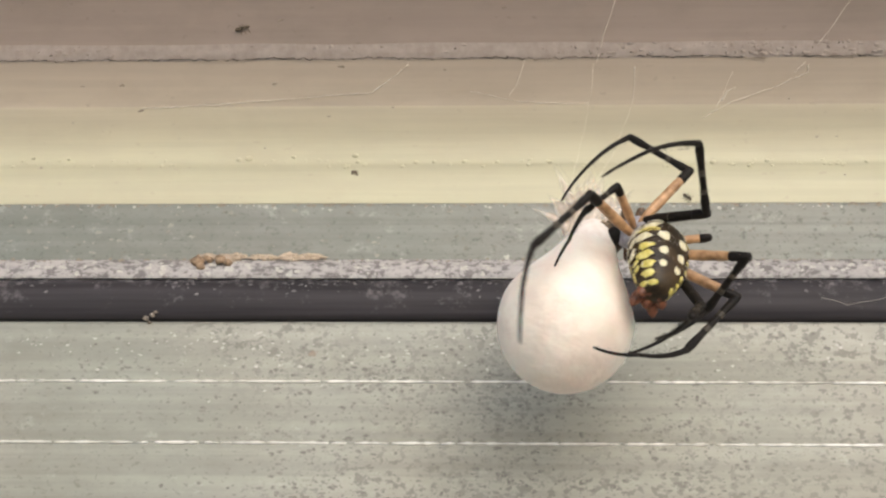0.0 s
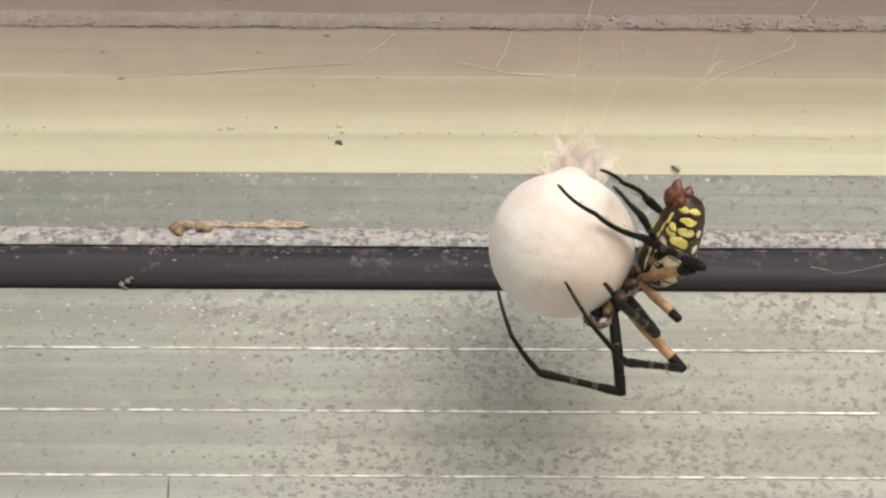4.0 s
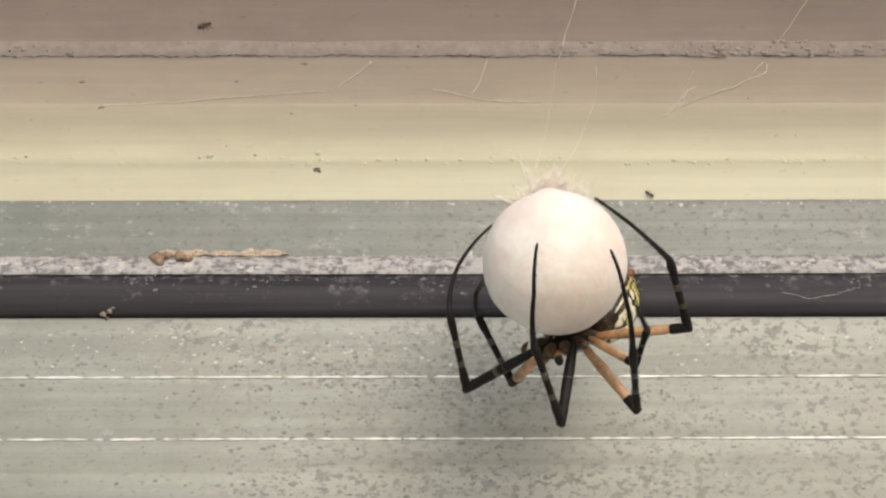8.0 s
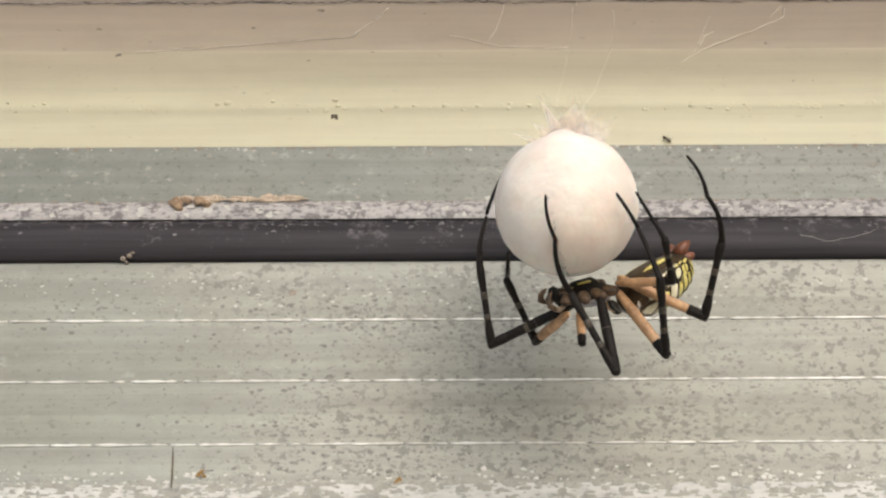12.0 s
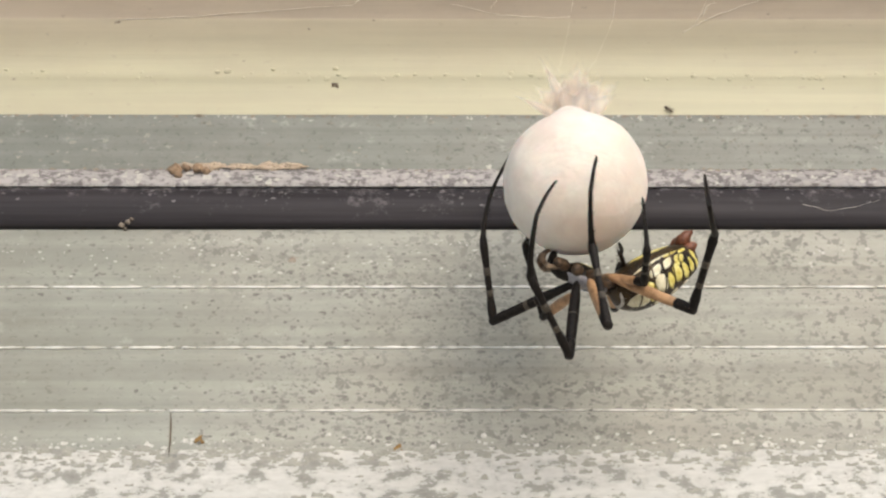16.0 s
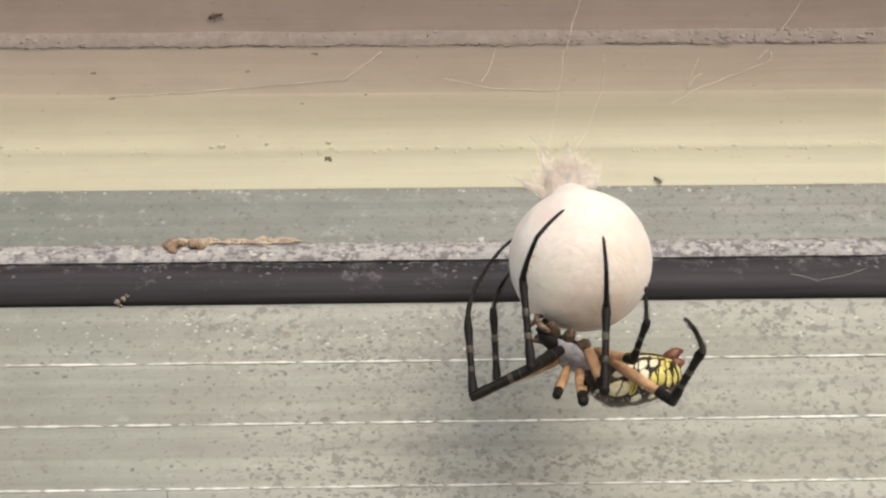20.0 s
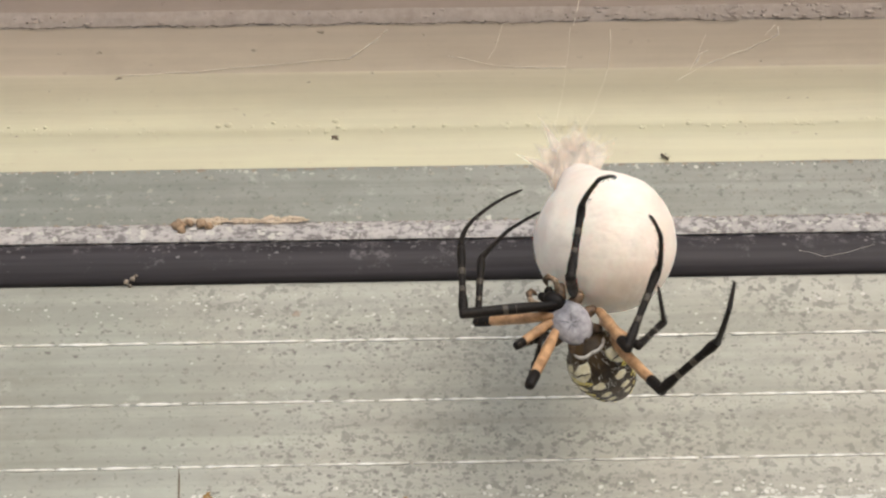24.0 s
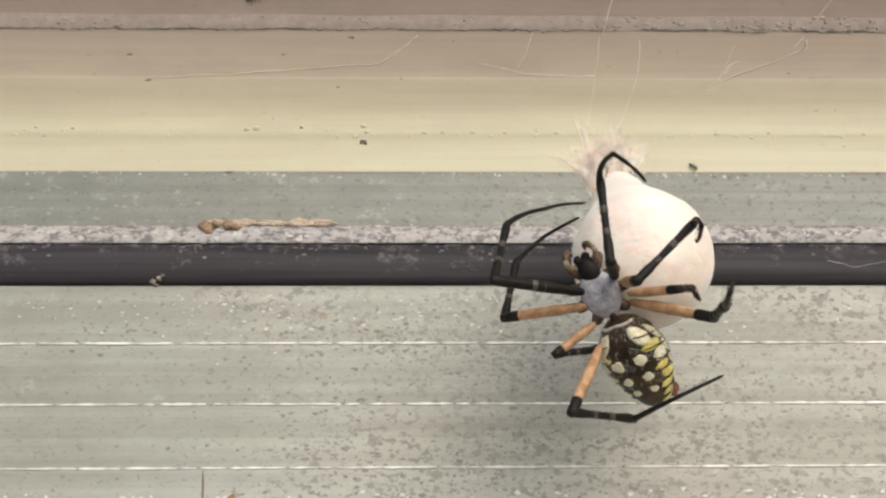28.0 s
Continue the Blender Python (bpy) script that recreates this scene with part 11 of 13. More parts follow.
    walk(limbs["R3"][0], [
        (0, at(3.10, -0.87, 1.03, 0.0, -47.6, -96.4)), (0.167, at(2.53, 0.32, 2.16, -1.8, -53.1, -94.0)), (0.333, at(1.96, 1.51, 3.28, -4.3, -58.7, -91.0)),
        (0.5, at(1.39, 2.70, 4.41, -8.0, -64.1, -86.8)), (0.6, at(1.43, 2.83, 3.15, -70.6, -86.6, -23.5)), (0.7, at(1.48, 2.96, 1.88, -172.4, -66.4, 79.0)),
        (0.8, at(1.52, 3.08, 0.62, -176.2, -42.1, 83.6)), (0.9, at(1.57, 3.21, -0.64, -177.2, -17.6, 85.5)), (1, at(1.61, 3.34, -1.90, -177.3, 6.9, 86.9)),
        (1.167, at(0.81, 2.70, -2.54, -172.4, 25.6, 104.0)), (1.333, at(0.00, 2.07, -3.17, -159.5, 41.5, 127.0)), (1.5, at(-0.80, 1.44, -3.81, -134.9, 50.6, 160.6)),
        (1.75, at(-0.09, 0.13, -3.41, -128.6, 45.8, 169.1)), (2, at(0.61, -1.18, -3.02, -123.8, 40.4, 176.1)), (2.1, at(0.37, -0.88, -2.89, -114.3, 40.5, -169.4)),
        (2.2, at(0.13, -0.59, -2.75, -105.2, 38.8, -155.2)), (2.3, at(-0.12, -0.29, -2.62, -97.2, 35.5, -142.0)), (2.4, at(-0.36, 0.00, -2.49, -90.6, 30.9, -130.0)),
        (2.5, at(-0.61, 0.30, -2.35, -85.5, 25.3, -119.2)), (2.75, at(0.16, 0.10, -1.48, -86.8, 22.8, -122.4)), (3, at(0.92, -0.09, -0.60, -88.0, 20.2, -125.6)),
        (3.5, at(0.77, -0.16, -0.48, -83.6, 23.4, -113.7)), (4, at(1.18, -0.60, -0.59, -83.1, 9.4, -112.2)), (4.5, at(1.59, -1.04, -0.70, -83.1, -4.5, -110.9)),
        (5, at(1.99, -1.49, -0.81, -83.4, -18.4, -109.5)), (5.5, at(2.40, -1.93, -0.91, -84.1, -32.4, -107.9)), (5.75, at(1.72, -2.03, -0.77, -89.1, -26.9, -97.7)),
        (6, at(1.05, -2.12, -0.63, -92.8, -20.7, -88.6)), (6.25, at(0.75, -2.11, -1.10, -89.8, -23.6, -96.5)), (6.5, at(0.45, -2.10, -1.57, -86.3, -26.0, -104.8)),
        (6.75, at(0.49, -1.41, -0.28, -83.6, -15.4, -112.5)), (7, at(0.53, -0.73, 1.00, -82.4, -4.5, -119.5)), (7.333, at(0.79, -1.27, 0.42, -82.6, -7.9, -116.9)),
        (7.667, at(1.06, -1.80, -0.15, -83.1, -11.3, -114.3)), (8, at(1.32, -2.34, -0.72, -83.7, -14.6, -111.6)), (9, at(0.68, -2.12, -1.61, -84.0, -12.8, -110.4)),
        (9.25, at(0.62, -2.23, -1.37, -83.6, -6.2, -112.4)), (9.5, at(0.56, -2.35, -1.13, -83.5, 0.4, -114.2)), (9.75, at(0.50, -2.46, -0.89, -83.7, 7.1, -116.1)),
        (10, at(0.43, -2.57, -0.65, -84.0, 13.7, -118.1)), (11, at(0.04, -2.46, -1.49, -84.7, 0.0, -123.7)), (11.2, at(-0.02, -2.48, -1.46, -84.7, 2.5, -124.8)),
        (11.4, at(-0.09, -2.51, -1.44, -84.8, 5.1, -126.0)), (11.925, at(0.02, -2.42, -1.74, -85.1, 5.9, -129.2)), (12.45, at(0.13, -2.33, -2.04, -85.4, 6.7, -132.4)),
        (12.975, at(0.24, -2.24, -2.34, -85.8, 7.5, -135.5)), (13.5, at(0.35, -2.15, -2.64, -86.3, 8.2, -138.7)), (14, at(-0.63, -0.52, -1.61, -84.2, 12.8, -127.6)),
        (14.5, at(-0.34, -0.36, -1.64, -83.4, 11.6, -123.9)), (15, at(-0.04, -0.20, -1.67, -82.7, 10.2, -120.2)), (15.25, at(0.23, -0.20, -1.64, -82.8, 8.1, -120.2)),
        (15.5, at(0.50, -0.20, -1.61, -82.8, 5.9, -120.3)), (15.75, at(0.77, -0.20, -1.57, -82.8, 3.7, -120.3)), (16, at(1.04, -0.19, -1.54, -82.8, 1.6, -120.4)),
        (17, at(1.18, -0.55, -1.76, -83.7, -9.0, -105.7)), (18, at(0.36, -0.68, -1.79, -80.9, -19.7, -116.9)), (19, at(1.57, -0.99, -2.27, -79.7, -19.3, -120.7)),
        (20, at(0.89, -1.46, -2.02, -80.9, -20.4, -117.2)), (20.1, at(0.77, -1.56, -1.97, -81.1, -22.6, -116.4)), (20.2, at(0.65, -1.67, -1.93, -81.5, -24.8, -115.6)),
        (20.3, at(0.54, -1.77, -1.88, -81.8, -27.0, -114.8)), (20.4, at(0.42, -1.87, -1.84, -82.2, -29.2, -113.9)), (20.5, at(0.31, -1.98, -1.79, -82.7, -31.4, -113.0)),
        (21, at(0.37, -2.28, -1.67, -77.4, -36.3, -122.5)), (21.5, at(0.43, -2.58, -1.55, -70.7, -40.4, -133.2)), (22, at(0.49, -2.88, -1.43, -62.8, -43.4, -145.0)),
        (22.5, at(0.55, -3.18, -1.31, -53.8, -45.1, -157.8)), (23, at(-0.31, -2.39, -1.61, -69.3, -46.2, -136.3)), (24, at(0.75, -3.00, -0.62, -47.2, -44.2, -167.2)),
        (25, at(1.66, -3.80, -0.33, -46.4, -58.9, -168.1)), (26, at(1.62, -4.49, -0.61, -67.7, -66.6, -144.3)), (27, at(2.48, -4.13, -0.52, -92.7, -59.7, -116.5)),
        (28, at(1.46, -3.20, -0.42, -100.3, -43.6, -106.8)),
    ])
    walk(limbs["R3"][1], [
        (0, at(2.53, -5.95, 6.62, 0.0, -48.4, 55.1)), (0.167, at(2.21, -4.21, 8.21, 9.2, -28.5, 40.5)), (0.333, at(1.89, -2.42, 9.75, 12.3, -7.6, 30.8)),
        (0.5, at(1.57, -0.60, 11.22, 11.8, 13.6, 22.1)), (0.6, at(1.85, 2.65, 10.70, 10.0, 17.8, 15.2)), (0.7, at(2.05, 5.93, 8.82, 7.5, 21.8, 8.1)),
        (0.8, at(2.15, 8.67, 5.69, 4.5, 25.5, 0.5)), (0.9, at(2.14, 10.40, 1.65, 0.9, 28.7, -7.4)), (1, at(2.02, 10.84, -2.81, -3.4, 31.5, -15.9)),
        (1.167, at(-0.84, 9.33, -5.80, -5.5, 33.3, -19.8)), (1.333, at(-3.40, 6.60, -8.19, -7.7, 35.0, -23.8)), (1.5, at(-5.34, 3.03, -9.65, -10.2, 36.6, -28.1)),
        (1.75, at(-5.28, 1.13, -8.84, -15.3, 34.2, -36.8)), (2, at(-5.13, -0.78, -7.93, -19.7, 31.3, -45.0)), (2.1, at(-5.29, -1.94, -7.80, -22.2, 32.4, -49.6)),
        (2.2, at(-5.23, -3.06, -7.50, -24.7, 33.2, -54.4)), (2.3, at(-4.97, -4.09, -7.02, -27.4, 33.9, -59.2)), (2.4, at(-4.54, -4.97, -6.37, -30.2, 34.4, -64.1)),
        (2.5, at(-3.95, -5.68, -5.58, -33.0, 34.7, -69.1)), (2.75, at(-3.59, -5.79, -4.41, -40.8, 50.3, -80.5)), (3, at(-3.21, -5.87, -3.22, -59.1, 63.7, -102.1)),
        (3.5, at(-2.02, -6.52, -3.48, -58.0, 56.6, -100.9)), (4, at(-1.64, -7.51, -1.83, -67.9, 66.6, -112.0)), (4.5, at(-1.10, -8.09, -0.10, -90.7, 74.9, -136.2)),
        (5, at(-0.40, -8.25, 1.59, -136.8, 77.3, 176.5)), (5.5, at(0.44, -8.01, 3.14, -172.4, 71.4, 139.7)), (5.75, at(0.82, -8.72, 2.65, -171.6, 68.4, 140.6)),
        (6, at(1.22, -9.20, 2.05, -170.9, 65.4, 141.3)), (6.25, at(-0.04, -9.00, 1.93, -167.5, 65.2, 145.0)), (6.5, at(-1.28, -8.68, 1.75, -164.3, 64.9, 148.6)),
        (6.75, at(-2.30, -8.15, 1.72, -80.6, 79.4, -125.3)), (7, at(-3.19, -7.29, 1.60, -28.4, 58.8, -70.8)), (7.333, at(-2.60, -7.95, 1.47, -39.6, 61.7, -83.7)),
        (7.667, at(-1.99, -8.57, 1.33, -52.8, 63.2, -98.6)), (8, at(-1.37, -9.15, 1.19, -66.8, 63.0, -114.2)), (9, at(-1.90, -9.03, 0.07, -77.2, 68.3, -125.6)),
        (9.25, at(-2.25, -9.19, -0.55, -92.4, 77.8, -141.5)), (9.5, at(-2.55, -9.25, -1.19, -151.1, 83.2, 159.2)), (9.75, at(-2.81, -9.20, -1.82, 153.7, 77.3, 103.4)),
        (10, at(-3.02, -9.06, -2.45, 139.4, 67.7, 88.5)), (11, at(-4.15, -8.76, -1.49, 166.4, 73.2, 117.1)), (11.2, at(-4.34, -8.69, -1.80, 42.4, 88.3, -7.2)),
        (11.4, at(-4.52, -8.61, -2.11, -4.7, 71.1, -54.5)), (11.925, at(-4.73, -8.26, -2.52, 3.0, 71.0, -46.3)), (12.45, at(-4.93, -7.88, -2.92, 10.6, 70.6, -38.3)),
        (12.975, at(-5.11, -7.49, -3.32, 17.6, 69.9, -30.8)), (13.5, at(-5.28, -7.09, -3.72, 24.1, 68.8, -23.9)), (14, at(-5.14, -6.36, -3.29, 12.0, 61.8, -37.2)),
        (14.5, at(-4.47, -6.52, -3.16, 14.6, 56.8, -34.1)), (15, at(-3.78, -6.64, -3.01, 16.5, 51.8, -31.8)), (15.25, at(-3.54, -6.68, -2.70, 7.6, 47.0, -43.6)),
        (15.5, at(-3.30, -6.70, -2.38, 0.9, 41.1, -53.2)), (15.75, at(-3.04, -6.71, -2.07, -4.1, 34.6, -61.2)), (16, at(-2.79, -6.72, -1.75, -7.6, 27.7, -68.0)),
        (17, at(-0.84, -7.75, -0.57, -3.8, 27.3, -59.9)), (18, at(-2.87, -7.03, 0.77, -4.6, 30.9, -61.4)), (19, at(-2.07, -7.13, 0.23, -6.9, 18.6, -67.0)),
        (20, at(-2.35, -7.77, 0.62, -7.9, 12.1, -70.5)), (20.1, at(-2.34, -7.82, 0.94, -7.4, 24.1, -69.1)), (20.2, at(-2.31, -7.86, 1.25, -6.5, 36.0, -67.3)),
        (20.3, at(-2.29, -7.89, 1.56, -4.9, 47.9, -64.9)), (20.4, at(-2.25, -7.91, 1.86, -1.8, 59.8, -61.1)), (20.5, at(-2.22, -7.92, 2.15, 5.6, 71.4, -53.0)),
        (21, at(-2.91, -7.42, 2.81, -0.0, 67.3, -59.0)), (21.5, at(-3.52, -6.78, 3.36, -3.9, 63.1, -63.3)), (22, at(-4.02, -6.03, 3.77, -6.7, 58.7, -66.4)),
        (22.5, at(-4.40, -5.20, 4.05, -8.7, 54.4, -68.9)), (23, at(-4.10, -6.01, 3.85, -19.1, 67.3, -80.6)), (24, at(-4.54, -4.21, 4.65, -24.4, 45.1, -86.9)),
        (25, at(-2.16, -4.60, 6.15, -26.3, 50.6, -89.5)), (26, at(-0.82, -6.24, 6.33, -44.8, 64.8, -111.1)), (27, at(0.77, -7.55, 6.01, -57.9, 71.4, -125.3)),
        (28, at(-0.13, -8.45, 4.80, -61.8, 68.3, -129.4)),
    ])
    walk(limbs["R3"][2], [
        (0, at(4.99, -2.41, 11.47, 1.3, -10.9, 59.6)), (0.167, at(6.54, -0.50, 11.31, 12.4, -5.5, 54.2)), (0.333, at(7.41, 0.87, 10.60, 37.5, -0.1, 49.0)),
        (0.5, at(7.41, 1.77, 9.69, 72.9, 5.4, 43.7)), (0.6, at(7.81, 4.27, 8.72, 83.9, 12.2, 32.7)), (0.7, at(8.01, 6.77, 6.41, 85.0, 18.5, 21.0)),
        (0.8, at(8.01, 8.72, 2.90, 79.8, 20.8, 15.0)), (0.9, at(7.78, 9.67, -1.47, 62.6, 29.1, 3.2)), (1, at(7.34, 9.33, -6.20, 34.8, 31.5, -19.4)),
        (1.167, at(4.26, 7.49, -9.36, 74.0, 27.0, -22.6)), (1.333, at(1.45, 4.45, -11.91, 119.8, 22.5, -25.5)), (1.5, at(-0.74, 0.58, -13.52, 128.8, 17.9, -28.3)),
        (1.75, at(-0.98, -2.08, -12.49, 105.0, 18.0, -33.7)), (2, at(-1.21, -4.70, -11.30, 90.4, 17.8, -39.0)), (2.1, at(-1.74, -6.12, -11.27, 95.8, 27.3, -14.8)),
        (2.2, at(-2.07, -7.47, -11.05, 105.4, 32.1, 12.6)), (2.3, at(-2.22, -8.71, -10.63, 115.9, 30.6, 41.0)), (2.4, at(-2.20, -9.79, -10.03, 128.9, 23.4, 67.1)),
        (2.5, at(-2.04, -10.66, -9.27, 136.8, 12.5, 89.9)), (2.75, at(-2.90, -9.88, -9.40, 138.9, 9.4, 95.6)), (3, at(-3.81, -8.68, -9.03, 140.8, 6.2, 101.1)),
        (3.5, at(-2.69, -10.03, -8.90, 142.7, 3.5, 107.9)), (4, at(-2.61, -9.90, -7.78, 167.5, 29.6, 108.4)), (4.5, at(-2.32, -9.27, -6.36, -175.7, 55.7, 109.3)),
        (5, at(-1.83, -8.17, -4.74, -170.5, 81.7, 114.6)), (5.5, at(-1.14, -6.67, -3.01, 0.0, 72.1, -75.1)), (5.75, at(-1.03, -7.20, -3.38, -105.3, 88.4, 177.5)),
        (6, at(-0.88, -7.52, -3.85, -162.5, 70.9, 114.0)), (6.25, at(-2.26, -7.45, -3.96, 132.9, 87.3, 59.6)), (6.5, at(-3.63, -7.25, -4.12, 22.6, 73.5, -51.0)),
        (6.75, at(-3.00, -9.13, -4.65, 83.9, 75.7, 10.0)), (7, at(-2.08, -10.47, -3.95, 116.4, 65.2, 46.4)), (7.333, at(-2.26, -11.01, -4.24, 81.8, 70.8, 6.5)),
        (7.667, at(-2.43, -11.46, -4.46, 43.0, 65.7, -34.3)), (8, at(-2.58, -11.84, -4.59, 19.7, 54.2, -55.9)), (9, at(-3.30, -10.99, -5.95, 45.9, 63.6, -33.7)),
        (9.25, at(-3.32, -10.05, -6.89, 61.1, 65.2, -21.6)), (9.5, at(-3.27, -8.98, -7.63, 78.3, 65.7, -8.5)), (9.75, at(-3.14, -7.81, -8.15, 97.2, 65.0, 4.5)),
        (9.83, at(-3.08, -7.41, -8.25, 151.7, 66.4, 9.2)), (9.92, at(-3.02, -7.01, -8.35, -153.0, 65.6, 14.8)), (10, at(-2.96, -6.60, -8.45, -101.3, 63.3, 16.4)),
        (11, at(-5.00, -7.09, -7.70, -104.7, 64.5, 11.2)), (11.2, at(-4.15, -8.71, -8.28, -59.1, 59.7, 57.2)), (11.4, at(-3.30, -10.32, -8.24, -36.9, 44.8, 83.1)),
        (11.925, at(-3.28, -9.78, -8.65, -36.0, 41.1, 85.1)), (12.45, at(-3.24, -9.22, -9.04, -35.5, 37.4, 87.0)), (12.975, at(-3.20, -8.64, -9.41, -35.4, 33.7, 88.7)),
        (13.5, at(-3.14, -8.04, -9.77, -35.6, 29.9, 90.3)), (14, at(-2.69, -8.22, -9.01, -33.2, 36.2, 89.3)), (14.5, at(-1.53, -8.51, -8.59, -40.5, 30.9, 85.6)),
        (15, at(-0.37, -8.76, -8.11, -51.0, 25.5, 82.2)), (15.25, at(-0.33, -9.73, -7.44, -47.2, 33.0, 78.9)), (15.5, at(-0.37, -10.61, -6.65, -47.0, 40.5, 74.9)),
        (15.75, at(-0.47, -11.39, -5.75, -50.0, 47.7, 69.9)), (16, at(-0.63, -12.04, -4.76, -56.4, 54.7, 63.4)), (17, at(2.05, -12.74, -3.55, -50.2, 51.5, 71.2)),
        (18, at(-0.20, -11.92, -2.56, -56.6, 60.2, 63.9)), (19, at(0.33, -12.79, -1.83, -60.2, 52.1, 58.7)), (20, at(-0.24, -13.75, -0.74, -51.3, 63.4, 68.7)),
        (20.03, at(-0.23, -13.62, -1.06, -16.8, 56.7, 48.9)), (20.07, at(-0.23, -13.49, -1.39, 16.7, 56.7, 27.1)), (20.1, at(-0.22, -13.35, -1.71, 51.2, 63.5, 7.3)),
        (20.2, at(-0.29, -12.70, -2.57, 30.5, 45.1, -26.6)), (20.3, at(-0.44, -11.83, -3.26, 20.9, 22.0, -42.2)), (20.4, at(-0.67, -10.77, -3.75, 17.7, -2.2, -53.1)),
        (20.5, at(-0.97, -9.58, -3.99, 17.9, -26.3, -64.4)), (21, at(-1.62, -9.57, -3.17, 17.4, -34.1, -64.4)), (21.5, at(-2.19, -9.40, -2.42, 16.7, -41.9, -64.4)),
        (22, at(-2.67, -9.11, -1.77, 15.8, -49.6, -64.4)), (22.5, at(-3.04, -8.72, -1.22, 14.8, -57.4, -64.3)), (23, at(-3.69, -8.49, -2.14, 20.4, -52.0, -61.3)),
        (24, at(-4.30, -8.78, 0.06, -6.9, -59.5, -26.9)), (25, at(-2.13, -8.72, 1.14, -17.3, -74.0, -17.2)), (26, at(-1.82, -8.82, 0.46, -12.9, -70.5, -39.6)),
        (27, at(-0.42, -9.24, -0.14, -22.0, -81.0, -77.2)), (28, at(-1.65, -10.30, -1.23, 53.8, -84.6, 149.9)),
    ])
